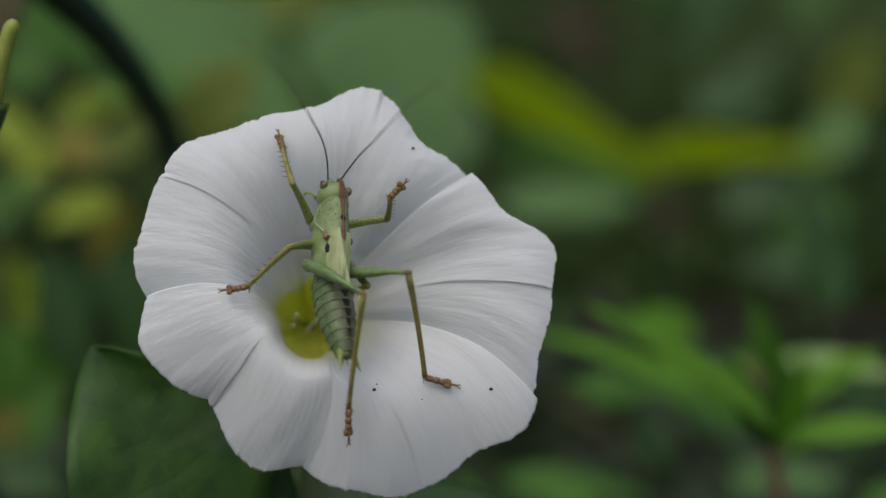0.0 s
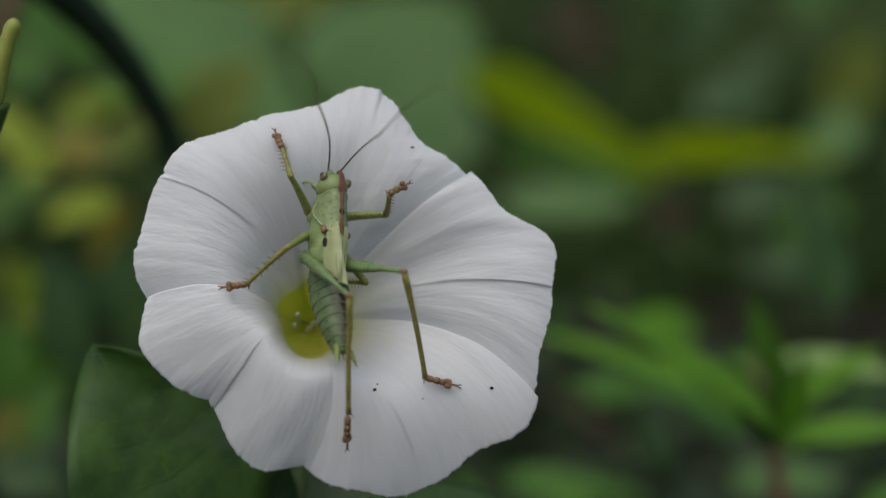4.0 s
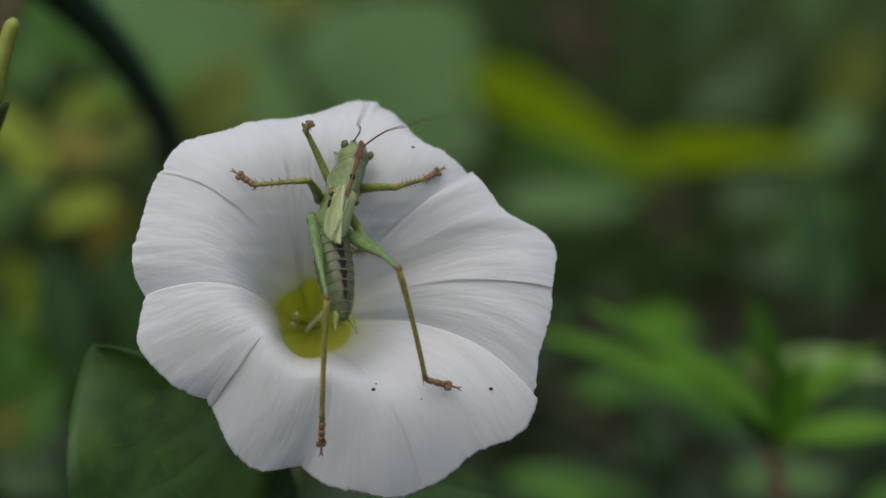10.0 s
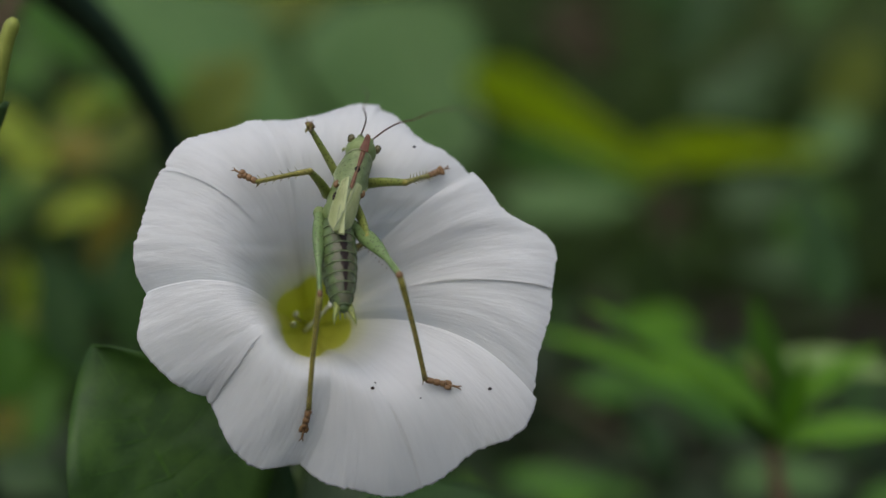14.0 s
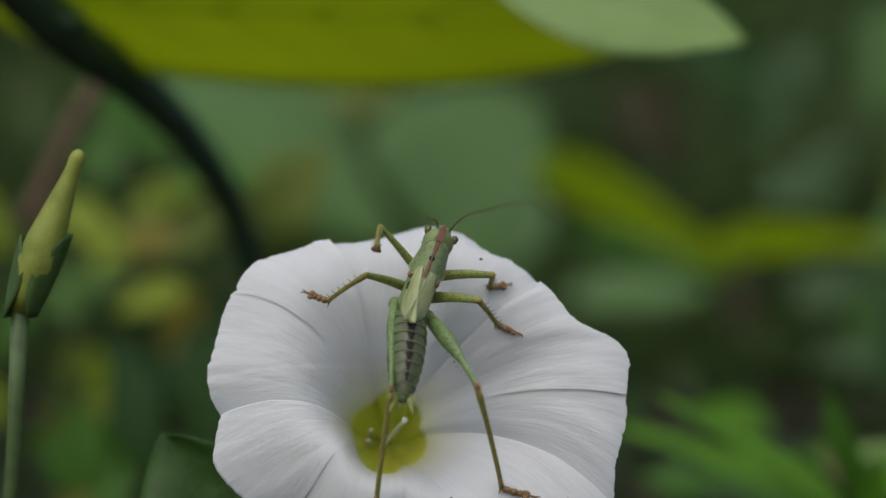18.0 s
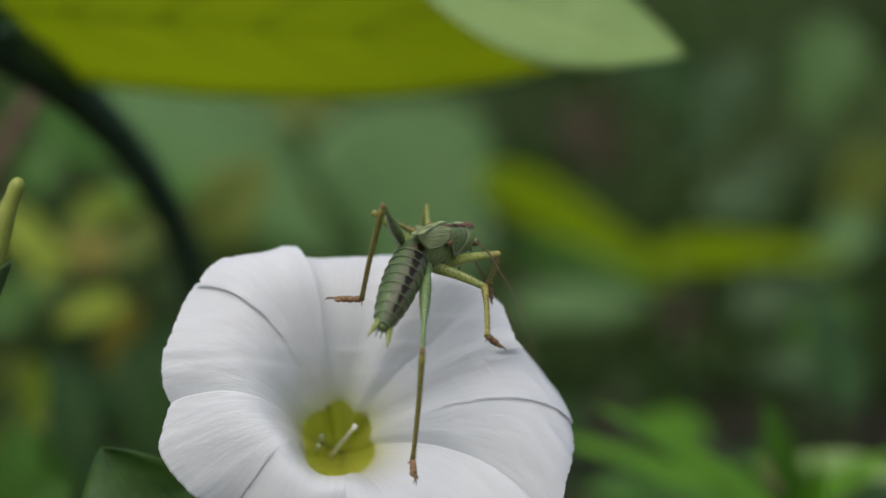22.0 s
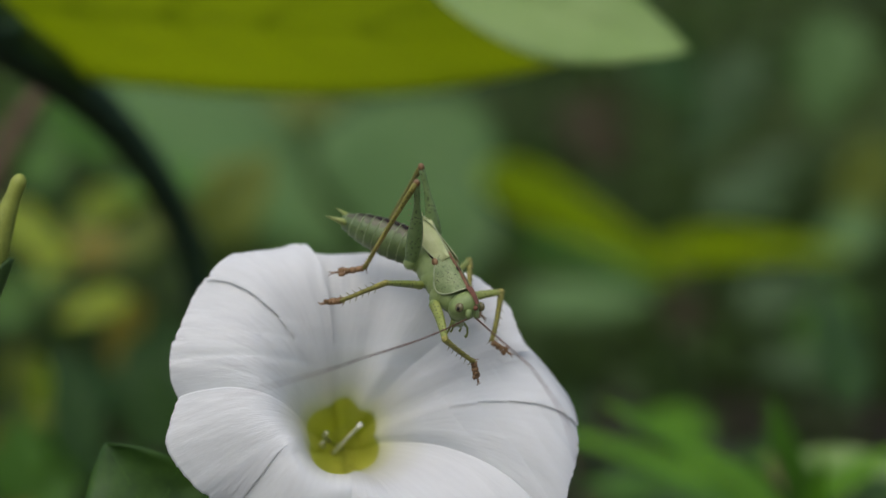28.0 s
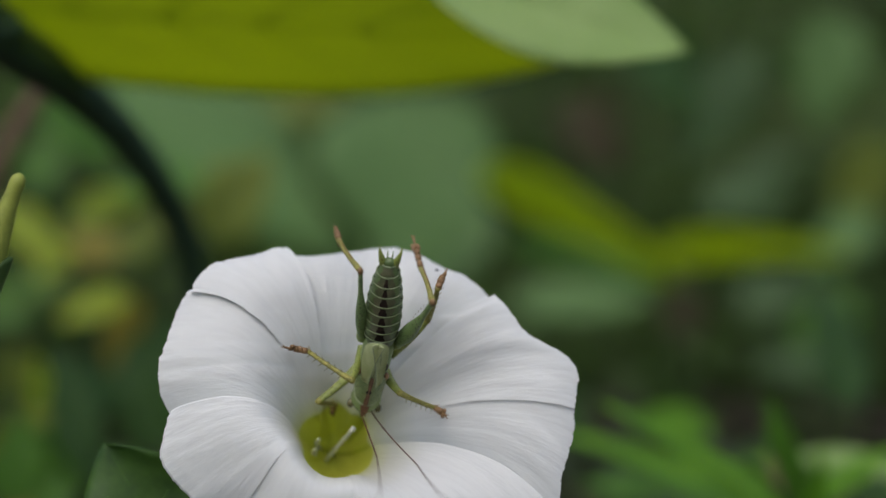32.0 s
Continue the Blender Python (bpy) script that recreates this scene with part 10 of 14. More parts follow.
    walk(ANTENNA['left', 'base'], [
        (0, pose(-0.00090, 0.01030, -0.00260, 52.8, 12.1, 110.6)), (2, pose(-0.00090, 0.01030, -0.00260, 51.6, 11.3, 112.2)),
        (3.5, pose(-0.00090, 0.01030, -0.00260, 54.5, 14.9, 106.9)), (6, pose(-0.00090, 0.01030, -0.00260, 54.0, 1.7, 102.5)),
        (7, pose(-0.00090, 0.01030, -0.00260, 55.2, -1.4, 100.3)), (8, pose(-0.00090, 0.01030, -0.00260, 64.5, -7.0, 113.1)),
        (8.5, pose(-0.00090, 0.01030, -0.00260, 63.1, -10.3, 122.7)), (9, pose(-0.00090, 0.01030, -0.00260, 64.4, -7.7, 129.1)),
        (10, pose(-0.00090, 0.01030, -0.00260, 62.1, -7.6, 140.0)), (12, pose(-0.00090, 0.01030, -0.00260, 59.9, -2.6, 145.7)),
        (14, pose(-0.00090, 0.01030, -0.00260, 65.0, -4.1, 151.3)), (14.5, pose(-0.00090, 0.01030, -0.00260, 65.9, -2.9, 155.4)),
        (16.5, pose(-0.00090, 0.01030, -0.00260, 49.4, -6.6, 163.5)), (17, pose(-0.00090, 0.01030, -0.00260, 55.0, -5.3, 167.6)),
        (17.5, pose(-0.00090, 0.01030, -0.00260, 53.2, -3.0, 169.7)), (18, pose(-0.00090, 0.01030, -0.00260, 54.5, -0.1, 170.7)),
        (19, pose(-0.00090, 0.01030, -0.00260, 42.4, 2.2, 171.6)), (19.167, pose(-0.00090, 0.01030, -0.00260, 72.4, 4.2, 171.2)),
        (19.33, pose(-0.00090, 0.01030, -0.00260, -78.4, 174.0, -8.2)), (19.5, pose(-0.00090, 0.01030, -0.00260, -48.6, 172.5, -6.9)),
        (19.67, pose(-0.00090, 0.01030, -0.00260, -18.7, 171.8, -5.1)), (19.833, pose(-0.00090, 0.01030, -0.00260, 11.1, 171.6, -3.2)),
        (20, pose(-0.00090, 0.01030, -0.00260, 41.8, 172.3, -1.5)), (21, pose(-0.00090, 0.01030, -0.00260, 27.7, 158.3, -3.3)),
        (22, pose(-0.00090, 0.01030, -0.00260, 36.8, 145.7, -11.8)), (22.733, pose(-0.00090, 0.01030, -0.00260, 37.3, 162.9, -23.1)),
        (23, pose(-0.00090, 0.01030, -0.00260, 38.3, 169.7, -27.6)), (23.33, pose(-0.00090, 0.01030, -0.00260, 18.2, 155.0, -64.0)),
        (23.67, pose(-0.00090, 0.01030, -0.00260, -9.1, 152.6, -106.0)), (23.833, pose(-0.00090, 0.01030, -0.00260, -155.9, -39.8, 65.3)),
        (24, pose(-0.00090, 0.01030, -0.00260, -35.4, -50.0, -41.4)), (24.333, pose(-0.00090, 0.01030, -0.00260, -39.3, -40.2, -37.8)),
        (24.667, pose(-0.00090, 0.01030, -0.00260, -43.8, -21.7, -33.9)), (25, pose(-0.00090, 0.01030, -0.00260, -45.6, -11.7, -32.6)),
        (25.5, pose(-0.00090, 0.01030, -0.00260, -42.8, -11.0, -26.8)), (26, pose(-0.00090, 0.01030, -0.00260, -36.0, -10.4, -12.9)),
        (26.5, pose(-0.00090, 0.01030, -0.00260, -27.9, -11.9, 3.7)), (27, pose(-0.00090, 0.01030, -0.00260, -21.7, -14.8, 17.5)),
        (27.5, pose(-0.00090, 0.01030, -0.00260, -19.3, -16.4, 23.2)), (27.633, pose(-0.00090, 0.01030, -0.00260, -7.3, -4.7, 17.2)),
        (27.733, pose(-0.00090, 0.01030, -0.00260, 9.4, 15.4, 13.0)), (27.867, pose(-0.00090, 0.01030, -0.00260, 35.7, 42.9, 18.1)),
        (28, pose(-0.00090, 0.01030, -0.00260, 54.5, 54.1, 28.6)), (28.133, pose(-0.00090, 0.01030, -0.00260, 59.4, 49.0, 26.9)),
        (28.367, pose(-0.00090, 0.01030, -0.00260, 76.5, 31.2, 17.3)), (28.5, pose(-0.00090, 0.01030, -0.00260, 81.2, 26.9, 14.0)),
        (29, pose(-0.00090, 0.01030, -0.00260, 89.6, 16.1, 6.4)), (29.5, pose(-0.00090, 0.01030, -0.00260, 79.1, 5.6, 3.4)),
        (30, pose(-0.00090, 0.01030, -0.00260, 90.2, -0.5, 12.3)), (30.5, pose(-0.00090, 0.01030, -0.00260, 100.4, -7.3, 16.0)),
        (31, pose(-0.00090, 0.01030, -0.00260, 99.0, -19.5, 25.3)), (31.5, pose(-0.00090, 0.01030, -0.00260, 95.6, -39.3, 43.0)),
        (32, pose(-0.00090, 0.01030, -0.00260, 80.5, -37.4, 67.0))])
    walk(ANTENNA['left', 'tip'], [
        (0, pose(-0.01339, 0.00919, 0.01297, 41.5, 12.7, 118.4)), (2, pose(-0.01356, 0.00844, 0.01277, 39.6, 11.9, 120.5)),
        (3.5, pose(-0.01324, 0.01091, 0.01313, 45.4, 11.4, 122.8)), (6, pose(-0.01248, 0.00822, 0.01357, 47.1, 0.9, 117.0)),
        (7, pose(-0.01205, 0.00787, 0.01383, 49.7, -3.0, 118.7)), (7.5, pose(-0.01012, 0.00628, 0.01469, 51.7, -5.5, 125.4)),
        (8, pose(-0.00794, 0.00491, 0.01532, 53.3, -8.2, 132.0)), (8.5, pose(-0.00680, 0.00271, 0.01494, 54.8, -6.8, 136.8)),
        (9, pose(-0.00608, 0.00296, 0.01527, 57.4, -7.0, 143.1)), (10, pose(-0.00513, 0.00162, 0.01491, 59.3, -2.8, 148.7)),
        (12, pose(-0.00592, 0.00157, 0.01468, 57.7, 1.4, 152.5)), (14, pose(-0.00383, 0.00227, 0.01548, 56.9, -4.1, 159.2)),
        (14.5, pose(-0.00345, 0.00247, 0.01563, 57.7, -3.1, 162.1)), (15.5, pose(-0.00328, -0.00022, 0.01424, 52.7, -6.3, 167.1)),
        (16.5, pose(-0.00293, -0.00267, 0.01249, 47.4, -9.1, 172.5)), (17, pose(-0.00191, -0.00124, 0.01370, 49.6, -6.8, 175.1)),
        (17.5, pose(-0.00222, -0.00165, 0.01339, 47.8, -3.4, 175.8)), (18, pose(-0.00275, -0.00118, 0.01367, 51.8, -0.7, 176.4)),
        (19, pose(-0.00357, -0.00423, 0.01089, 45.6, 0.8, 178.0)), (19.167, pose(-0.00246, 0.00425, 0.00777, 25.0, -10.1, -166.5)),
        (19.33, pose(-0.00180, 0.00576, 0.00224, 2.3, -14.3, -148.3)), (19.5, pose(-0.00097, 0.01285, 0.00023, -21.3, -12.3, -129.1)),
        (19.67, pose(-0.00012, 0.01562, -0.00659, -42.7, -3.1, -112.5)), (19.833, pose(0.00032, 0.02127, -0.00758, -61.2, 10.1, -100.6)),
        (20, pose(0.00127, 0.02515, -0.01581, -78.6, 26.9, -92.8)), (20.267, pose(0.00205, 0.02596, -0.01468, -68.9, 27.6, -80.8)),
        (20.5, pose(0.00261, 0.02657, -0.01368, -61.0, 26.9, -71.0)), (20.733, pose(0.00308, 0.02715, -0.01261, -53.3, 24.5, -62.5)),
        (21, pose(0.00357, 0.02777, -0.01123, -44.8, 20.3, -52.9)), (21.267, pose(0.00508, 0.02702, -0.01179, -42.3, 10.2, -50.7)),
        (21.5, pose(0.00630, 0.02632, -0.01215, -40.6, 1.8, -49.2)), (21.733, pose(0.00753, 0.02558, -0.01236, -40.0, -6.1, -48.5)),
        (22, pose(0.00899, 0.02457, -0.01252, -39.3, -15.8, -47.8)), (22.733, pose(0.00863, 0.02354, -0.01417, -49.4, -14.9, -44.7)),
        (23, pose(0.00835, 0.02319, -0.01477, -53.0, -13.8, -43.9)), (23.167, pose(0.00936, 0.01947, -0.01122, -48.0, -24.2, -55.1)),
        (23.33, pose(0.00855, 0.01686, -0.00876, -40.4, -33.1, -68.0)), (23.5, pose(0.00901, 0.01088, -0.00325, -21.6, -44.4, -97.1)),
        (23.67, pose(0.00943, 0.00490, 0.00204, 5.0, -47.6, -133.1)), (23.833, pose(0.01333, 0.00609, -0.00851, -32.3, -72.0, -43.3)),
        (24, pose(0.01653, 0.01667, -0.01006, -78.2, -49.2, 56.3)), (24.333, pose(0.01504, 0.01752, -0.01228, -67.1, -44.0, 54.5)),
        (24.667, pose(0.01140, 0.01941, -0.01547, -48.9, -34.1, 54.6)), (25, pose(0.00908, 0.02054, -0.01659, -40.0, -28.9, 56.1)),
        (25.5, pose(0.00802, 0.02224, -0.01594, -39.0, -29.7, 58.9)), (26, pose(0.00477, 0.02561, -0.01415, -36.9, -31.9, 65.5)),
        (26.5, pose(-0.00012, 0.02806, -0.01177, -34.8, -34.8, 73.4)), (27, pose(-0.00468, 0.02859, -0.00975, -33.4, -37.4, 80.2)),
        (27.5, pose(-0.00661, 0.02839, -0.00895, -32.8, -38.6, 83.1)), (27.633, pose(-0.00658, 0.02931, -0.00514, -32.8, -48.4, 68.2)),
        (27.733, pose(-0.00448, 0.02972, 0.00056, -21.9, -62.5, 35.6)), (27.867, pose(0.00159, 0.02821, 0.00593, 27.3, -67.0, -41.7)),
        (28, pose(0.00511, 0.02682, 0.00693, 43.8, -60.3, -71.5)), (28.133, pose(0.00607, 0.02526, 0.00869, 51.3, -53.3, -82.6)),
        (28.267, pose(0.00726, 0.02120, 0.01205, 58.7, -36.7, -98.0)), (28.367, pose(0.00733, 0.01776, 0.01403, 60.1, -24.1, -106.1)),
        (28.5, pose(0.00702, 0.01545, 0.01502, 60.0, -15.9, -110.8)), (28.733, pose(0.00606, 0.01346, 0.01588, 63.1, -8.7, -108.6)),
        (29, pose(0.00459, 0.01107, 0.01662, 67.3, 0.0, -105.5)), (29.5, pose(0.00077, 0.01420, 0.01694, 80.0, -3.8, -99.5)),
        (29.733, pose(-0.00012, 0.01244, 0.01727, 79.3, 4.0, -104.2)), (30, pose(-0.00106, 0.01019, 0.01740, 77.6, 13.4, -110.1)),
        (30.267, pose(-0.00179, 0.00797, 0.01724, 74.5, 14.1, -120.9)), (30.5, pose(-0.00230, 0.00614, 0.01691, 71.9, 14.1, -129.7)),
        (30.733, pose(-0.00381, 0.00553, 0.01660, 70.4, 18.7, -135.8)), (31, pose(-0.00555, 0.00466, 0.01602, 67.8, 24.1, -143.8)),
        (31.267, pose(-0.00761, 0.00230, 0.01446, 61.0, 28.6, -149.9)), (31.5, pose(-0.00880, 0.00027, 0.01280, 54.9, 31.7, -155.6)),
        (32, pose(-0.00861, 0.00056, 0.01307, 48.5, 28.1, -158.0))])
    walk(ANTENNA['right', 'base'], [
        (0, pose(0.00090, 0.01030, -0.00260, 73.1, 11.7, 161.4)), (2, pose(0.00090, 0.01030, -0.00260, 71.2, 13.1, 162.5)),
        (3.5, pose(0.00090, 0.01030, -0.00260, 74.6, 14.2, 163.1)), (6, pose(0.00090, 0.01030, -0.00260, 79.3, 4.7, 165.3)),
        (7, pose(0.00090, 0.01030, -0.00260, 76.3, 4.2, 156.9)), (8, pose(0.00090, 0.01030, -0.00260, 69.5, 0.7, 158.4)),
        (8.5, pose(0.00090, 0.01030, -0.00260, 64.8, -0.1, 160.7)), (9, pose(0.00090, 0.01030, -0.00260, 70.0, -1.8, 164.9)),
        (9.367, pose(0.00090, 0.01030, -0.00260, 70.2, -2.1, 167.9)), (9.867, pose(0.00090, 0.01030, -0.00260, 70.5, -2.8, 174.2)),
        (12.367, pose(0.00090, 0.01030, -0.00260, 70.6, 0.6, 178.9)), (12.5, pose(0.00090, 0.01030, -0.00260, 70.6, 0.1, 179.4)),
        (12.633, pose(0.00090, 0.01030, -0.00260, 70.5, -0.5, 179.9)), (13.867, pose(0.00090, 0.01030, -0.00260, 69.6, -6.2, -175.5)),
        (14, pose(0.00090, 0.01030, -0.00260, 69.6, -6.3, -175.4)), (14.5, pose(0.00090, 0.01030, -0.00260, 69.7, -6.2, -171.6)),
        (16.5, pose(0.00090, 0.01030, -0.00260, 62.9, -10.4, -166.3)), (17, pose(0.00090, 0.01030, -0.00260, 63.4, -11.2, -162.1)),
        (17.5, pose(0.00090, 0.01030, -0.00260, 62.6, -9.1, -160.5)), (18, pose(0.00090, 0.01030, -0.00260, 65.7, -1.8, -163.4)),
        (19, pose(0.00090, 0.01030, -0.00260, 57.9, -4.8, -160.7)), (20, pose(0.00090, 0.01030, -0.00260, 37.2, -2.8, -157.6)),
        (20.5, pose(0.00090, 0.01030, -0.00260, 25.8, 9.1, -156.4)), (21, pose(0.00090, 0.01030, -0.00260, 33.1, 14.4, -142.0)),
        (21.167, pose(0.00090, 0.01030, -0.00260, 25.4, 14.5, -140.9)), (21.333, pose(0.00090, 0.01030, -0.00260, 11.1, 15.1, -138.9)),
        (21.5, pose(0.00090, 0.01030, -0.00260, 3.4, 15.6, -137.9)), (22, pose(0.00090, 0.01030, -0.00260, 15.1, 17.4, -136.5)),
        (22.5, pose(0.00090, 0.01030, -0.00260, 39.9, 9.5, -138.1)), (23, pose(0.00090, 0.01030, -0.00260, 52.0, -2.0, -137.3)),
        (23.133, pose(0.00090, 0.01030, -0.00260, 52.8, -3.4, -133.9)), (23.3, pose(0.00090, 0.01030, -0.00260, 54.8, -8.3, -122.0)),
        (23.7, pose(0.00090, 0.01030, -0.00260, 53.6, -25.9, -80.6)), (23.867, pose(0.00090, 0.01030, -0.00260, 50.5, -30.4, -67.1)),
        (24, pose(0.00090, 0.01030, -0.00260, 49.3, -31.6, -63.0)), (24.2, pose(0.00090, 0.01030, -0.00260, 43.4, -30.8, -58.9)),
        (24.4, pose(0.00090, 0.01030, -0.00260, 30.0, -27.4, -49.7)), (24.6, pose(0.00090, 0.01030, -0.00260, 15.5, -21.3, -40.6)),
        (24.8, pose(0.00090, 0.01030, -0.00260, 4.6, -14.7, -34.6)), (25, pose(0.00090, 0.01030, -0.00260, 0.4, -11.7, -32.6)),
        (25.167, pose(0.00090, 0.01030, -0.00260, 0.1, -10.3, -33.8)), (25.367, pose(0.00090, 0.01030, -0.00260, -1.2, -5.6, -38.2)),
        (25.533, pose(0.00090, 0.01030, -0.00260, -3.5, 0.3, -44.1)), (25.7, pose(0.00090, 0.01030, -0.00260, -7.2, 7.4, -51.8)),
        (25.9, pose(0.00090, 0.01030, -0.00260, -14.2, 16.3, -63.8)), (26.433, pose(0.00090, 0.01030, -0.00260, -47.4, 30.0, -109.9)),
        (26.6, pose(0.00090, 0.01030, -0.00260, -59.1, 28.7, -125.3)), (26.8, pose(0.00090, 0.01030, -0.00260, -70.6, 24.3, -141.0)),
        (26.967, pose(0.00090, 0.01030, -0.00260, -77.6, 19.6, -151.2)), (27.133, pose(0.00090, 0.01030, -0.00260, -82.4, 15.2, -158.5)),
        (27.333, pose(0.00090, 0.01030, -0.00260, -85.5, 11.4, -163.9)), (27.5, pose(0.00090, 0.01030, -0.00260, -86.4, 10.3, -165.3)),
        (27.633, pose(0.00090, 0.01030, -0.00260, -67.8, 10.5, -144.2)), (27.733, pose(0.00090, 0.01030, -0.00260, -42.0, -1.6, -114.1)),
        (27.867, pose(0.00090, 0.01030, -0.00260, -19.6, -33.7, -82.3)), (28, pose(0.00090, 0.01030, -0.00260, -14.8, -51.6, -67.8)),
        (28.133, pose(0.00090, 0.01030, -0.00260, 1.9, -49.1, -80.7)), (28.367, pose(0.00090, 0.01030, -0.00260, 44.7, -25.7, -107.6)),
        (28.5, pose(0.00090, 0.01030, -0.00260, 52.5, -17.6, -110.4)), (28.667, pose(0.00090, 0.01030, -0.00260, 45.2, -13.1, -108.9)),
        (28.833, pose(0.00090, 0.01030, -0.00260, 32.1, -4.5, -107.5)), (29, pose(0.00090, 0.01030, -0.00260, 25.2, 0.1, -107.6)),
        (29.5, pose(0.00090, 0.01030, -0.00260, 31.2, -4.6, -106.7)), (29.667, pose(0.00090, 0.01030, -0.00260, 40.4, -5.0, -107.6)),
        (29.833, pose(0.00090, 0.01030, -0.00260, 57.5, -5.5, -109.4)), (30, pose(0.00090, 0.01030, -0.00260, 66.8, -5.5, -110.4)),
        (30.5, pose(0.00090, 0.01030, -0.00260, 77.9, 2.5, -130.5)), (31, pose(0.00090, 0.01030, -0.00260, 77.6, 11.9, -142.1)),
        (31.5, pose(0.00090, 0.01030, -0.00260, 66.6, 26.4, -153.5)), (32, pose(0.00090, 0.01030, -0.00260, 64.5, 23.9, -157.1))])
    walk(ANTENNA['right', 'tip'], [
        (0, pose(-0.00462, 0.00604, 0.01614, 68.9, 11.2, 165.2)), (2, pose(-0.00513, 0.00544, 0.01584, 67.2, 12.6, 166.6)),
        (3.5, pose(-0.00519, 0.00659, 0.01609, 71.6, 15.3, 165.8)), (6, pose(-0.00159, 0.00710, 0.01699, 66.5, 6.9, 163.1)),
        (7, pose(-0.00229, 0.00649, 0.01678, 67.2, 4.5, 162.3)), (8, pose(-0.00188, 0.00387, 0.01614, 67.2, -3.1, 167.0)),
        (8.5, pose(-0.00190, 0.00225, 0.01550, 63.3, -5.0, 171.4)), (9, pose(-0.00030, 0.00355, 0.01619, 62.9, -4.3, 174.2)),
        (9.267, pose(-0.00004, 0.00354, 0.01620, 62.9, -4.2, 175.6)), (9.367, pose(0.00016, 0.00353, 0.01620, 62.9, -4.1, 176.6)),
        (9.5, pose(0.00045, 0.00353, 0.01621, 63.0, -3.9, 178.2)), (9.867, pose(0.00113, 0.00357, 0.01623, 63.0, -3.6, -178.1)),
        (10, pose(0.00121, 0.00358, 0.01623, 63.0, -3.5, -177.7)), (12, pose(0.00029, 0.00370, 0.01626, 62.7, 0.3, -174.9)),
        (12.367, pose(0.00057, 0.00367, 0.01626, 62.5, -0.2, -174.5)), (13.5, pose(0.00302, 0.00353, 0.01610, 60.5, -3.8, -171.9)),
        (13.867, pose(0.00348, 0.00352, 0.01604, 60.1, -4.5, -171.4)), (14, pose(0.00352, 0.00352, 0.01603, 60.1, -4.6, -171.3)),
        (14.5, pose(0.00391, 0.00373, 0.01605, 60.3, -4.6, -169.2)), (16.5, pose(0.00619, 0.00223, 0.01491, 52.1, -12.4, -160.9)),
        (17, pose(0.00697, 0.00284, 0.01494, 51.2, -12.2, -157.7)), (17.5, pose(0.00662, 0.00257, 0.01494, 50.8, -9.4, -157.3)),
        (18, pose(0.00380, 0.00258, 0.01562, 56.5, -10.8, -153.1)), (19, pose(0.00576, 0.00076, 0.01429, 44.8, -7.3, -154.3)),
        (19.5, pose(0.00668, -0.00194, 0.01212, 38.8, -1.7, -158.7)), (20, pose(0.00752, -0.00420, 0.00948, 32.3, 3.4, -163.7)),
        (20.267, pose(0.00710, -0.00571, 0.00765, 25.1, 8.1, -160.5)), (20.5, pose(0.00687, -0.00675, 0.00599, 19.4, 12.2, -158.2)),
        (20.733, pose(0.00796, -0.00585, 0.00685, 18.7, 14.2, -148.7)), (21, pose(0.00908, -0.00459, 0.00797, 18.4, 16.8, -136.9)),
        (21.167, pose(0.01063, -0.00509, 0.00569, 14.6, 17.8, -138.1)), (21.333, pose(0.01303, -0.00516, 0.00111, 7.3, 19.4, -140.7)),
        (21.5, pose(0.01403, -0.00474, -0.00146, 3.4, 20.2, -142.2)), (22, pose(0.01307, -0.00477, 0.00237, 6.6, 22.2, -139.2)),
        (22.267, pose(0.01128, -0.00399, 0.00678, 17.2, 18.0, -139.8)), (22.5, pose(0.00957, -0.00255, 0.01004, 25.8, 14.6, -140.9)),
        (22.733, pose(0.00961, -0.00079, 0.01159, 31.0, 8.7, -138.0)), (23, pose(0.00966, 0.00162, 0.01315, 36.8, 1.2, -135.2)),
        (23.133, pose(0.01027, 0.00258, 0.01330, 37.9, -1.3, -131.5)), (23.3, pose(0.01191, 0.00617, 0.01358, 40.2, -10.3, -119.1)),
        (23.433, pose(0.01281, 0.01043, 0.01347, 40.3, -20.5, -105.2)), (23.567, pose(0.01265, 0.01509, 0.01286, 37.4, -31.2, -88.9)),
        (23.7, pose(0.01147, 0.01917, 0.01188, 30.9, -40.0, -71.2)), (23.867, pose(0.00959, 0.02245, 0.01070, 21.2, -46.1, -51.9)),
        (24, pose(0.00892, 0.02329, 0.01032, 17.7, -47.3, -45.7)), (24.2, pose(0.00971, 0.02383, 0.00921, 12.3, -47.9, -35.8)),
        (24.4, pose(0.01114, 0.02502, 0.00626, -0.4, -46.6, -12.2)), (24.6, pose(0.01198, 0.02620, 0.00237, -12.5, -40.8, 13.2)),
        (24.8, pose(0.01190, 0.02693, -0.00104, -18.8, -33.7, 31.3)), (25, pose(0.01165, 0.02716, -0.00246, -20.5, -30.3, 38.2)),
        (25.167, pose(0.01203, 0.02692, -0.00257, -21.4, -31.3, 40.1)), (25.367, pose(0.01331, 0.02598, -0.00303, -25.1, -34.4, 47.3)),
        (25.533, pose(0.01478, 0.02464, -0.00382, -30.8, -37.8, 57.5)), (25.7, pose(0.01630, 0.02281, -0.00509, -39.3, -40.9, 71.4)),
        (25.9, pose(0.01770, 0.02008, -0.00730, -52.7, -42.2, 92.3)), (26.067, pose(0.01815, 0.01757, -0.00964, -64.7, -40.2, 111.2)),
        (26.267, pose(0.01756, 0.01466, -0.01278, -76.9, -33.9, 132.4)), (26.433, pose(0.01613, 0.01260, -0.01536, -84.0, -26.4, 147.3)),
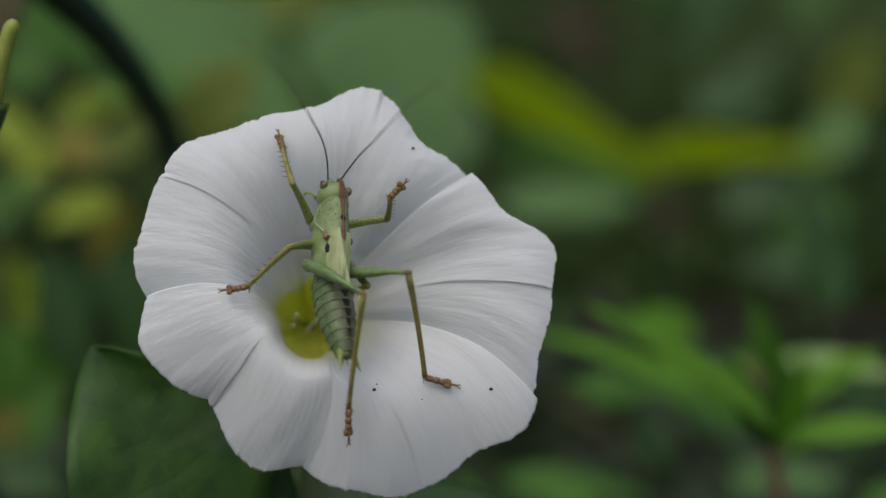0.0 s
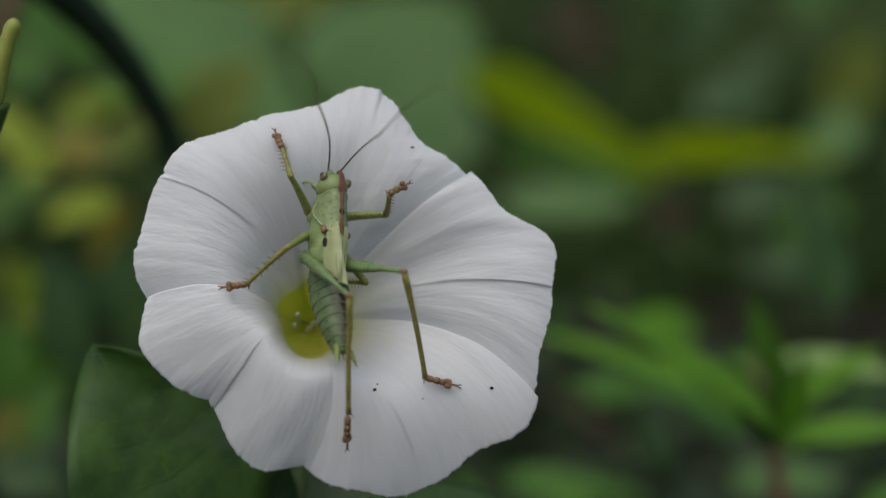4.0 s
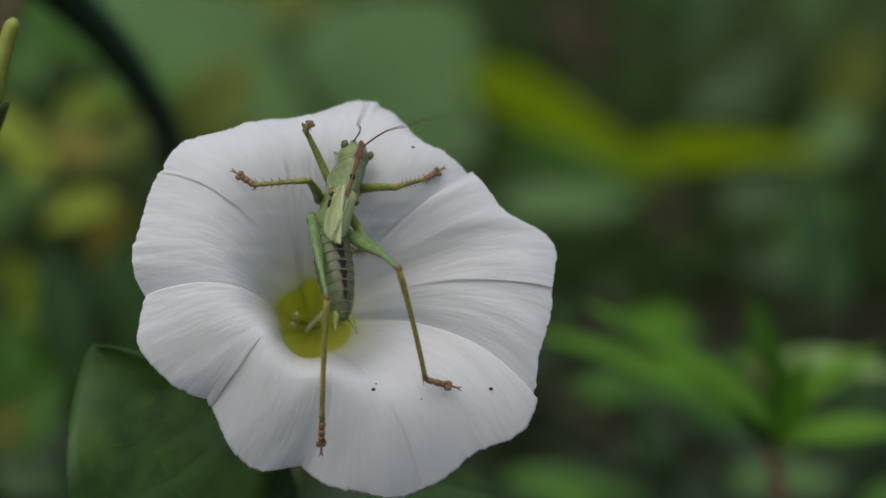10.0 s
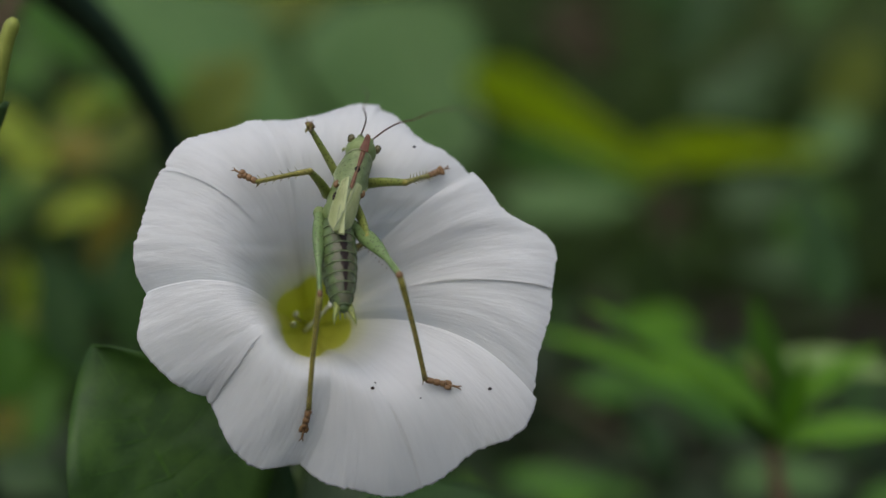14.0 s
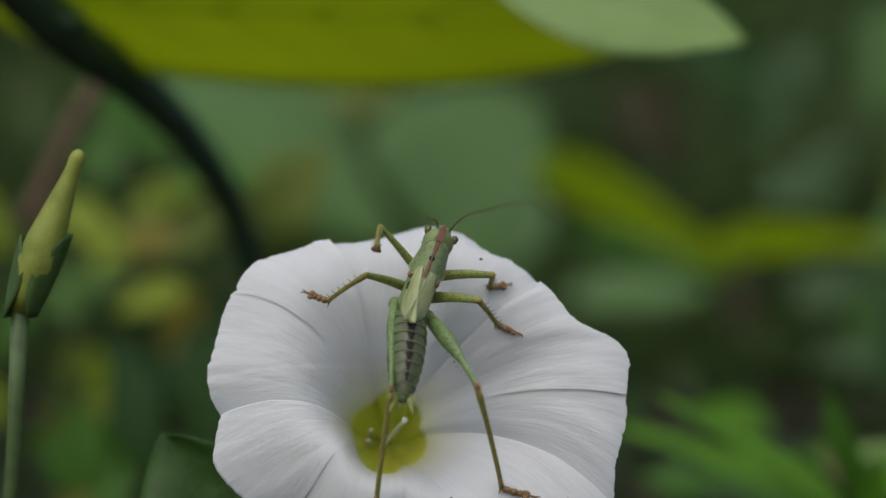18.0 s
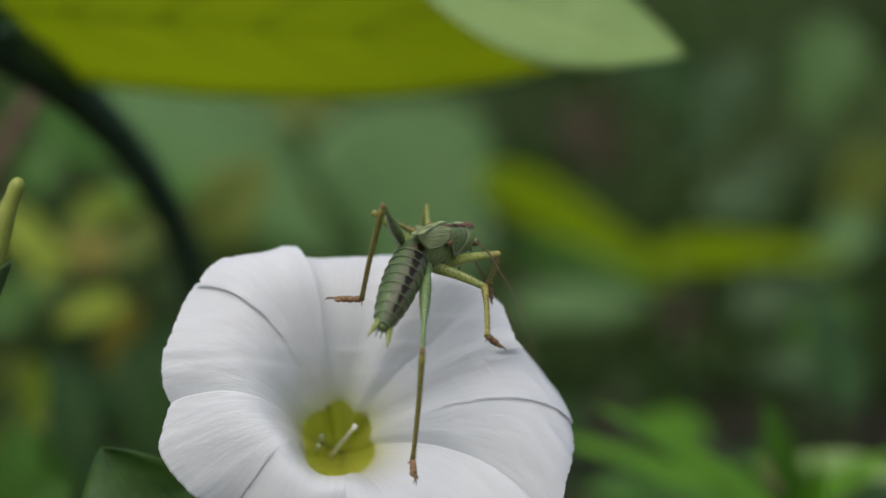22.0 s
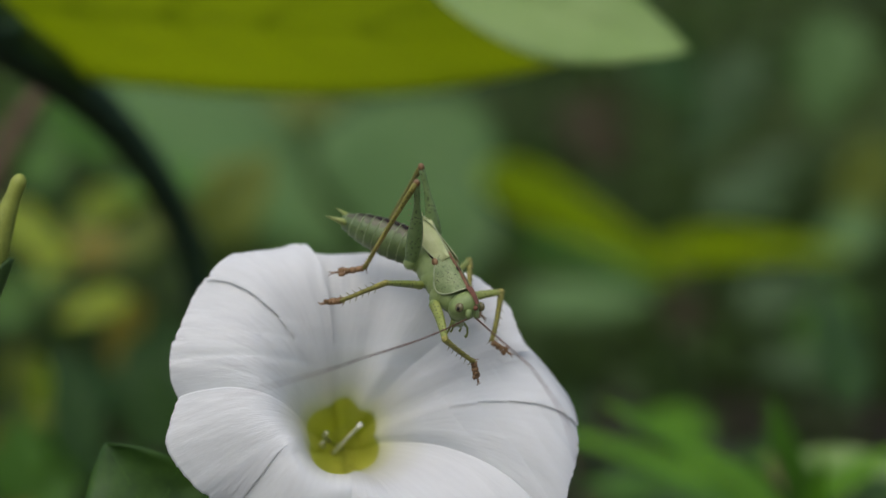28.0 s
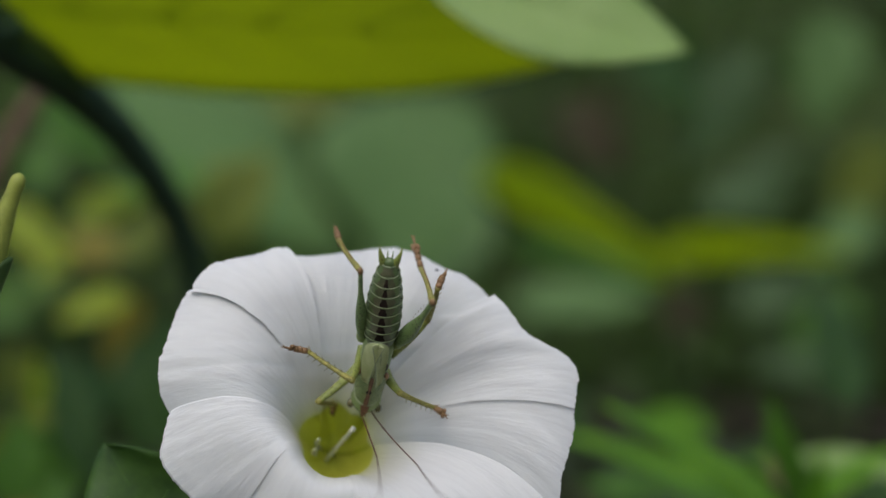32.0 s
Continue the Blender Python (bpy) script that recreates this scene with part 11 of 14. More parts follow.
        (26.6, pose(0.01404, 0.01108, -0.01766, -88.3, -18.1, 160.0)), (26.8, pose(0.01110, 0.01002, -0.01980, 89.4, -171.8, -7.5)),
        (26.967, pose(0.00871, 0.00971, -0.02100, 89.1, -179.0, 1.1)), (27.133, pose(0.00670, 0.00972, -0.02173, -90.4, 4.7, -172.2)),
        (27.333, pose(0.00511, 0.00990, -0.02215, -89.5, 9.1, -166.8)), (27.5, pose(0.00466, 0.00997, -0.02224, -89.2, 10.3, -165.3)),
        (27.633, pose(0.00806, 0.00615, -0.02080, -68.6, 13.7, -146.0)), (27.733, pose(0.01433, 0.00390, -0.01597, -37.4, 5.5, -116.8)),
        (27.867, pose(0.02007, 0.00916, -0.00817, -5.8, -24.7, -89.2)), (28, pose(0.02032, 0.01389, -0.00576, 6.1, -42.7, -81.0)),
        (28.133, pose(0.02054, 0.01405, -0.00216, 12.9, -38.7, -86.2)), (28.267, pose(0.01902, 0.01327, 0.00533, 24.9, -29.1, -94.6)),
        (28.367, pose(0.01631, 0.01181, 0.01007, 32.1, -21.3, -98.9)), (28.5, pose(0.01398, 0.01054, 0.01253, 36.1, -16.1, -101.0)),
        (28.667, pose(0.01528, 0.00880, 0.01122, 35.2, -10.6, -101.8)), (28.833, pose(0.01731, 0.00601, 0.00801, 33.2, -0.6, -103.7)),
        (29, pose(0.01814, 0.00481, 0.00593, 32.0, 4.8, -104.8)), (29.5, pose(0.01753, 0.00617, 0.00773, 33.6, -0.8, -103.8)),
        (29.667, pose(0.01576, 0.00678, 0.01031, 40.4, -1.3, -105.2)), (29.833, pose(0.01156, 0.00825, 0.01420, 53.0, -1.8, -108.0)),
        (30, pose(0.00891, 0.00919, 0.01569, 59.8, -1.8, -109.4)), (30.267, pose(0.00608, 0.00771, 0.01654, 63.1, 2.2, -121.9)),
        (30.5, pose(0.00354, 0.00692, 0.01693, 65.2, 5.9, -132.0)), (30.733, pose(0.00216, 0.00572, 0.01683, 63.5, 10.7, -137.0)),
        (31, pose(0.00036, 0.00445, 0.01651, 60.8, 16.3, -143.3)), (31.267, pose(-0.00136, 0.00160, 0.01527, 55.4, 20.3, -148.7)),
        (31.5, pose(-0.00285, -0.00046, 0.01384, 50.6, 23.2, -153.4)), (32, pose(-0.00247, -0.00048, 0.01391, 48.3, 21.3, -155.5))])
    walk(LEG['right', 'mid', 'femur'], [
        (0, pose(0.00230, 0.00030, -0.00640, 28.6, -18.1, -162.9)), (2, pose(0.00230, 0.00030, -0.00640, 27.8, -16.4, -160.5)),
        (3.5, pose(0.00230, 0.00030, -0.00640, 22.0, -17.8, -151.2)), (4.733, pose(0.00230, 0.00030, -0.00640, 24.4, -14.5, -157.8)),
        (6, pose(0.00230, 0.00030, -0.00640, 23.4, -11.9, -162.2)), (7, pose(0.00230, 0.00030, -0.00640, 23.2, -12.7, -162.3)),
        (8, pose(0.00230, 0.00030, -0.00640, 24.6, -19.2, -161.7)), (8.5, pose(0.00230, 0.00030, -0.00640, 26.9, -18.3, -167.1)),
        (9, pose(0.00230, 0.00030, -0.00640, 29.5, -17.8, -171.1)), (10, pose(0.00230, 0.00030, -0.00640, 28.9, -20.0, -159.7)),
        (12, pose(0.00230, 0.00030, -0.00640, 37.4, -21.7, -156.7)), (14, pose(0.00230, 0.00030, -0.00640, 31.3, -18.7, -169.4)),
        (14.5, pose(0.00230, 0.00030, -0.00640, 35.0, -22.4, -165.1)), (15, pose(0.00230, 0.00030, -0.00640, 33.8, -25.1, -160.4)),
        (16, pose(0.00230, 0.00030, -0.00640, 31.0, -34.6, -140.3)), (16.5, pose(0.00230, 0.00030, -0.00640, 26.7, -37.3, -133.4)),
        (16.733, pose(0.00230, 0.00030, -0.00640, 34.0, -37.8, -136.4)), (17, pose(0.00230, 0.00030, -0.00640, 44.2, -37.3, -141.2)),
        (17.5, pose(0.00230, 0.00030, -0.00640, 50.4, -36.0, -142.3)), (18, pose(0.00230, 0.00030, -0.00640, 52.8, -38.6, -136.3)),
        (18.267, pose(0.00230, 0.00030, -0.00640, 50.8, -40.8, -131.9)), (18.733, pose(0.00230, 0.00030, -0.00640, 39.7, -47.6, -112.7)),
        (19, pose(0.00230, 0.00030, -0.00640, 35.8, -48.9, -106.9)), (19.133, pose(0.00230, 0.00030, -0.00640, 39.8, -46.1, -111.1)),
        (19.267, pose(0.00230, 0.00030, -0.00640, 49.7, -39.7, -119.2)), (19.367, pose(0.00230, 0.00030, -0.00640, 60.5, -36.1, -122.7)),
        (19.5, pose(0.00230, 0.00030, -0.00640, 59.8, -46.5, -97.4)), (19.633, pose(0.00230, 0.00030, -0.00640, 10.9, -46.7, -55.4)),
        (19.733, pose(0.00230, 0.00030, -0.00640, 0.7, -45.4, -59.5)), (19.867, pose(0.00230, 0.00030, -0.00640, -0.3, -44.6, -71.0)),
        (20, pose(0.00230, 0.00030, -0.00640, 0.4, -44.1, -76.2)), (20.267, pose(0.00230, 0.00030, -0.00640, 4.1, -35.7, -80.7)),
        (20.5, pose(0.00230, 0.00030, -0.00640, 6.6, -28.8, -81.4)), (20.633, pose(0.00230, 0.00030, -0.00640, 13.8, -27.1, -76.4)),
        (20.733, pose(0.00230, 0.00030, -0.00640, 31.9, -22.2, -90.9)), (20.867, pose(0.00230, 0.00030, -0.00640, 22.6, -14.3, -108.6)),
        (21, pose(0.00230, 0.00030, -0.00640, 12.2, -12.7, -106.2)), (21.5, pose(0.00230, 0.00030, -0.00640, 15.0, -4.6, -105.5)),
        (21.633, pose(0.00230, 0.00030, -0.00640, 23.1, -4.2, -105.3)), (21.733, pose(0.00230, 0.00030, -0.00640, 31.5, -6.1, -96.8)),
        (21.867, pose(0.00230, 0.00030, -0.00640, 24.9, -10.0, -82.4)), (22, pose(0.00230, 0.00030, -0.00640, 19.6, -9.9, -81.8)),
        (22.167, pose(0.00230, 0.00030, -0.00640, 21.7, -14.8, -77.6)), (22.333, pose(0.00230, 0.00030, -0.00640, 24.2, -23.4, -72.3)),
        (22.5, pose(0.00230, 0.00030, -0.00640, 25.5, -27.9, -70.0)), (22.633, pose(0.00230, 0.00030, -0.00640, 30.1, -29.9, -66.6)),
        (22.733, pose(0.00230, 0.00030, -0.00640, 39.2, -29.9, -68.8)), (22.867, pose(0.00230, 0.00030, -0.00640, 39.7, -27.8, -74.9)),
        (23, pose(0.00230, 0.00030, -0.00640, 34.1, -29.4, -73.2)), (23.5, pose(0.00230, 0.00030, -0.00640, 28.4, -25.0, -68.9)),
        (24, pose(0.00230, 0.00030, -0.00640, 20.1, -20.6, -64.4)), (24.167, pose(0.00230, 0.00030, -0.00640, 18.5, -19.2, -65.1)),
        (24.333, pose(0.00230, 0.00030, -0.00640, 15.0, -15.4, -68.3)), (24.5, pose(0.00230, 0.00030, -0.00640, 8.1, -11.4, -73.2)),
        (24.667, pose(0.00230, 0.00030, -0.00640, -1.2, -8.3, -77.5)), (24.833, pose(0.00230, 0.00030, -0.00640, -10.3, -6.1, -79.5)),
        (25, pose(0.00230, 0.00030, -0.00640, -17.0, -4.6, -78.2)), (25.5, pose(0.00230, 0.00030, -0.00640, -15.2, 0.0, -69.9)),
        (25.9, pose(0.00230, 0.00030, -0.00640, -20.0, -0.1, -66.3)), (26.3, pose(0.00230, 0.00030, -0.00640, -25.0, -3.0, -67.0)),
        (26.7, pose(0.00230, 0.00030, -0.00640, -30.9, -7.1, -69.5)), (27.1, pose(0.00230, 0.00030, -0.00640, -32.6, -11.2, -73.0)),
        (27.5, pose(0.00230, 0.00030, -0.00640, -21.5, -14.1, -77.4)), (27.633, pose(0.00230, 0.00030, -0.00640, -13.2, -17.6, -79.2)),
        (27.733, pose(0.00230, 0.00030, -0.00640, -5.3, -22.5, -81.6)), (27.867, pose(0.00230, 0.00030, -0.00640, 4.3, -28.6, -87.6)),
        (28, pose(0.00230, 0.00030, -0.00640, 11.9, -30.9, -91.6)), (28.133, pose(0.00230, 0.00030, -0.00640, 17.0, -25.5, -93.7)),
        (28.267, pose(0.00230, 0.00030, -0.00640, 17.6, -14.2, -96.1)), (28.367, pose(0.00230, 0.00030, -0.00640, 16.7, -6.0, -97.5)),
        (28.5, pose(0.00230, 0.00030, -0.00640, 16.5, -0.7, -98.1)), (28.733, pose(0.00230, 0.00030, -0.00640, 19.5, 7.4, -94.8)),
        (29, pose(0.00230, 0.00030, -0.00640, 26.8, 16.6, -89.1)), (29.27, pose(0.00230, 0.00030, -0.00640, 25.3, 13.3, -83.0)),
        (29.5, pose(0.00230, 0.00030, -0.00640, 23.8, 9.0, -82.7)), (29.667, pose(0.00230, 0.00030, -0.00640, 32.1, 8.5, -85.8)),
        (29.833, pose(0.00230, 0.00030, -0.00640, 38.7, 7.3, -90.0)), (30, pose(0.00230, 0.00030, -0.00640, 43.0, 7.1, -92.7)),
        (30.267, pose(0.00230, 0.00030, -0.00640, 50.5, 4.2, -102.3)), (30.5, pose(0.00230, 0.00030, -0.00640, 54.4, 1.9, -109.8)),
        (31, pose(0.00230, 0.00030, -0.00640, 59.4, 6.3, -120.0)), (31.267, pose(0.00230, 0.00030, -0.00640, 65.0, 8.3, -127.9)),
        (31.5, pose(0.00230, 0.00030, -0.00640, 67.7, 9.9, -134.0)), (32, pose(0.00230, 0.00030, -0.00640, 73.9, 4.7, -142.9))])
    walk(LEG['right', 'mid', 'tibia'], [
        (0, pose(0.00575, -0.00654, -0.00249, -81.4, 18.3, -92.5)), (2, pose(0.00590, -0.00650, -0.00255, -79.3, 19.7, -90.3)),
        (3.5, pose(0.00701, -0.00621, -0.00334, -80.3, 20.3, -88.6)), (4.733, pose(0.00608, -0.00662, -0.00296, -80.9, 27.4, -88.1)),
        (6, pose(0.00538, -0.00700, -0.00306, -84.0, 38.7, -87.3)), (7, pose(0.00542, -0.00700, -0.00309, -84.0, 38.1, -87.9)),
        (8, pose(0.00587, -0.00676, -0.00302, -88.8, 25.5, -93.4)), (8.5, pose(0.00520, -0.00691, -0.00271, -86.5, 24.0, -95.7)),
        (9, pose(0.00473, -0.00690, -0.00237, -85.3, 21.0, -98.1)), (10, pose(0.00625, -0.00626, -0.00249, -90.8, 21.2, -94.8)),
        (12, pose(0.00677, -0.00521, -0.00154, -87.4, 18.7, -94.8)), (13, pose(0.00598, -0.00601, -0.00186, -89.3, 19.5, -95.5)),
        (14, pose(0.00506, -0.00666, -0.00217, -91.5, 18.3, -96.2)), (14.5, pose(0.00592, -0.00603, -0.00184, -94.7, 13.3, -96.2)),
        (15, pose(0.00661, -0.00575, -0.00207, -94.6, 12.7, -96.3)), (15.5, pose(0.00788, -0.00483, -0.00234, -93.1, 11.5, -96.3)),
        (16, pose(0.00894, -0.00377, -0.00276, -91.6, 10.0, -96.3)), (16.5, pose(0.00949, -0.00328, -0.00333, -94.4, 8.3, -96.2)),
        (16.733, pose(0.00935, -0.00283, -0.00260, -89.9, 7.6, -96.5)), (17, pose(0.00900, -0.00223, -0.00163, -81.8, 7.1, -96.8)),
        (17.267, pose(0.00884, -0.00192, -0.00128, -76.3, 12.6, -96.5)), (17.5, pose(0.00873, -0.00167, -0.00104, -70.8, 19.8, -95.0)),
        (18, pose(0.00898, -0.00051, -0.00104, -63.6, 20.1, -96.0)), (18.267, pose(0.00925, -0.00009, -0.00135, -66.0, 21.7, -95.5)),
        (18.5, pose(0.00967, 0.00071, -0.00199, -69.8, 24.9, -94.8)), (18.733, pose(0.00997, 0.00150, -0.00270, -73.0, 28.3, -94.3)),
        (19, pose(0.01007, 0.00190, -0.00309, -76.1, 28.8, -94.6)), (19.133, pose(0.00989, 0.00162, -0.00259, -74.9, 25.8, -93.1)),
        (19.267, pose(0.00920, 0.00123, -0.00135, -68.2, 17.8, -89.3)), (19.367, pose(0.00825, 0.00173, -0.00036, -60.6, 4.1, -87.9)),
        (19.5, pose(0.00728, 0.00509, -0.00128, -47.0, -36.0, -96.3)), (19.633, pose(0.00858, 0.00607, -0.00529, -0.3, -71.4, -146.6)),
        (19.733, pose(0.00967, 0.00473, -0.00632, -135.3, -107.4, -14.7)), (19.867, pose(0.01044, 0.00308, -0.00643, -114.0, -109.0, -37.9)),
        (20, pose(0.01064, 0.00239, -0.00636, -111.1, -106.8, -41.7)), (20.267, pose(0.01071, 0.00205, -0.00590, 13.9, -79.4, -164.0)),
        (20.5, pose(0.01067, 0.00205, -0.00553, -25.2, -74.5, -123.7)), (20.633, pose(0.01020, 0.00317, -0.00457, -48.7, -63.2, -101.9)),
        (20.733, pose(0.00963, 0.00190, -0.00219, -63.2, -31.0, -84.4)), (20.867, pose(0.01009, -0.00146, -0.00320, -68.7, 11.9, -79.4)),
        (21, pose(0.01048, -0.00166, -0.00462, -76.8, 22.9, -81.2)), (21.267, pose(0.01042, -0.00170, -0.00439, -77.3, 25.5, -79.8)),
        (21.5, pose(0.01035, -0.00175, -0.00418, -70.4, 28.7, -78.1)), (21.633, pose(0.00999, -0.00154, -0.00303, -64.2, 18.1, -79.0)),
        (21.733, pose(0.00964, -0.00009, -0.00194, -58.3, -3.6, -85.2)), (21.867, pose(0.00995, 0.00196, -0.00284, -41.5, -31.8, -102.8)),
        (22, pose(0.01025, 0.00194, -0.00356, -25.2, -40.5, -113.3)), (22.167, pose(0.00993, 0.00281, -0.00332, -15.6, -36.4, -115.3)),
        (22.333, pose(0.00935, 0.00401, -0.00317, -7.9, -27.6, -113.8)), (22.5, pose(0.00900, 0.00458, -0.00313, 0.2, -23.1, -111.7)),
        (22.633, pose(0.00828, 0.00522, -0.00266, -1.8, -13.2, -104.2)), (22.733, pose(0.00753, 0.00524, -0.00169, -13.0, 5.2, -91.9)),
        (22.867, pose(0.00802, 0.00450, -0.00154, -28.6, 32.3, -81.8)), (23, pose(0.00843, 0.00462, -0.00219, -35.8, 43.4, -82.2)),
        (23.5, pose(0.00873, 0.00464, -0.00269, -45.5, 41.5, -90.2)), (24, pose(0.00913, 0.00473, -0.00364, -60.9, 36.1, -99.0)),
        (24.167, pose(0.00932, 0.00454, -0.00383, -69.7, 32.9, -101.8)), (24.333, pose(0.00980, 0.00392, -0.00425, -83.2, 28.2, -104.8)),
        (24.5, pose(0.01038, 0.00299, -0.00521, -98.3, 24.0, -106.3)), (24.667, pose(0.01070, 0.00214, -0.00658, -112.5, 21.2, -107.0)),
        (24.833, pose(0.01065, 0.00168, -0.00792, -124.0, 19.4, -107.7)), (25, pose(0.01039, 0.00178, -0.00890, -132.1, 19.1, -108.5)),
        (25.5, pose(0.01009, 0.00315, -0.00866, 41.9, 155.5, 68.9)), (25.9, pose(0.00970, 0.00354, -0.00935, 33.4, 157.5, 71.1)),
        (26.3, pose(0.00955, 0.00317, -0.01003, -145.5, 15.1, -101.2)), (26.7, pose(0.00940, 0.00238, -0.01078, -141.7, 6.6, -93.5)),
        (27.1, pose(0.00949, 0.00155, -0.01095, -137.0, 0.4, -88.3)), (27.5, pose(0.01028, 0.00130, -0.00946, -131.2, -0.2, -87.9)),
        (27.633, pose(0.01064, 0.00129, -0.00827, -125.4, -4.3, -84.6)), (27.733, pose(0.01082, 0.00125, -0.00713, -115.7, -12.2, -80.6)),
        (27.867, pose(0.01085, 0.00097, -0.00583, -98.3, -21.2, -78.6)), (28, pose(0.01074, 0.00097, -0.00488, -85.8, -24.8, -78.5)),
        (28.133, pose(0.01057, 0.00086, -0.00413, -78.9, -20.6, -84.4)), (28.267, pose(0.01052, 0.00006, -0.00387, -74.7, -8.8, -95.5)),
        (28.367, pose(0.01050, -0.00051, -0.00394, -75.6, 0.6, -103.1)), (28.5, pose(0.01047, -0.00084, -0.00396, -79.6, 7.3, -107.7)),
        (28.733, pose(0.01035, -0.00075, -0.00356, -84.9, 11.5, -109.4)), (29, pose(0.00999, -0.00069, -0.00268, -87.2, 17.4, -111.6)),
        (29.27, pose(0.01012, 0.00041, -0.00283, -92.2, 19.6, -108.8)), (29.5, pose(0.01017, 0.00077, -0.00297, -97.6, 19.6, -106.3)),
        (29.667, pose(0.00962, 0.00015, -0.00188, -88.2, 25.7, -104.6)), (29.833, pose(0.00901, -0.00038, -0.00107, -68.3, 32.5, -98.4)),
        (30, pose(0.00855, -0.00072, -0.00058, -57.2, 33.7, -95.1)), (30.267, pose(0.00754, -0.00133, 0.00022, -50.1, 41.7, -89.9)),
        (30.5, pose(0.00693, -0.00161, 0.00059, -43.0, 46.4, -86.2)), (31, pose(0.00569, -0.00259, 0.00096, -41.3, 38.4, -105.2)),
        (31.267, pose(0.00447, -0.00282, 0.00131, -42.1, 36.2, -103.5)), (31.5, pose(0.00370, -0.00295, 0.00144, -39.7, 35.8, -100.1)),
        (32, pose(0.00321, -0.00201, 0.00183, -42.8, 30.1, -98.5))])
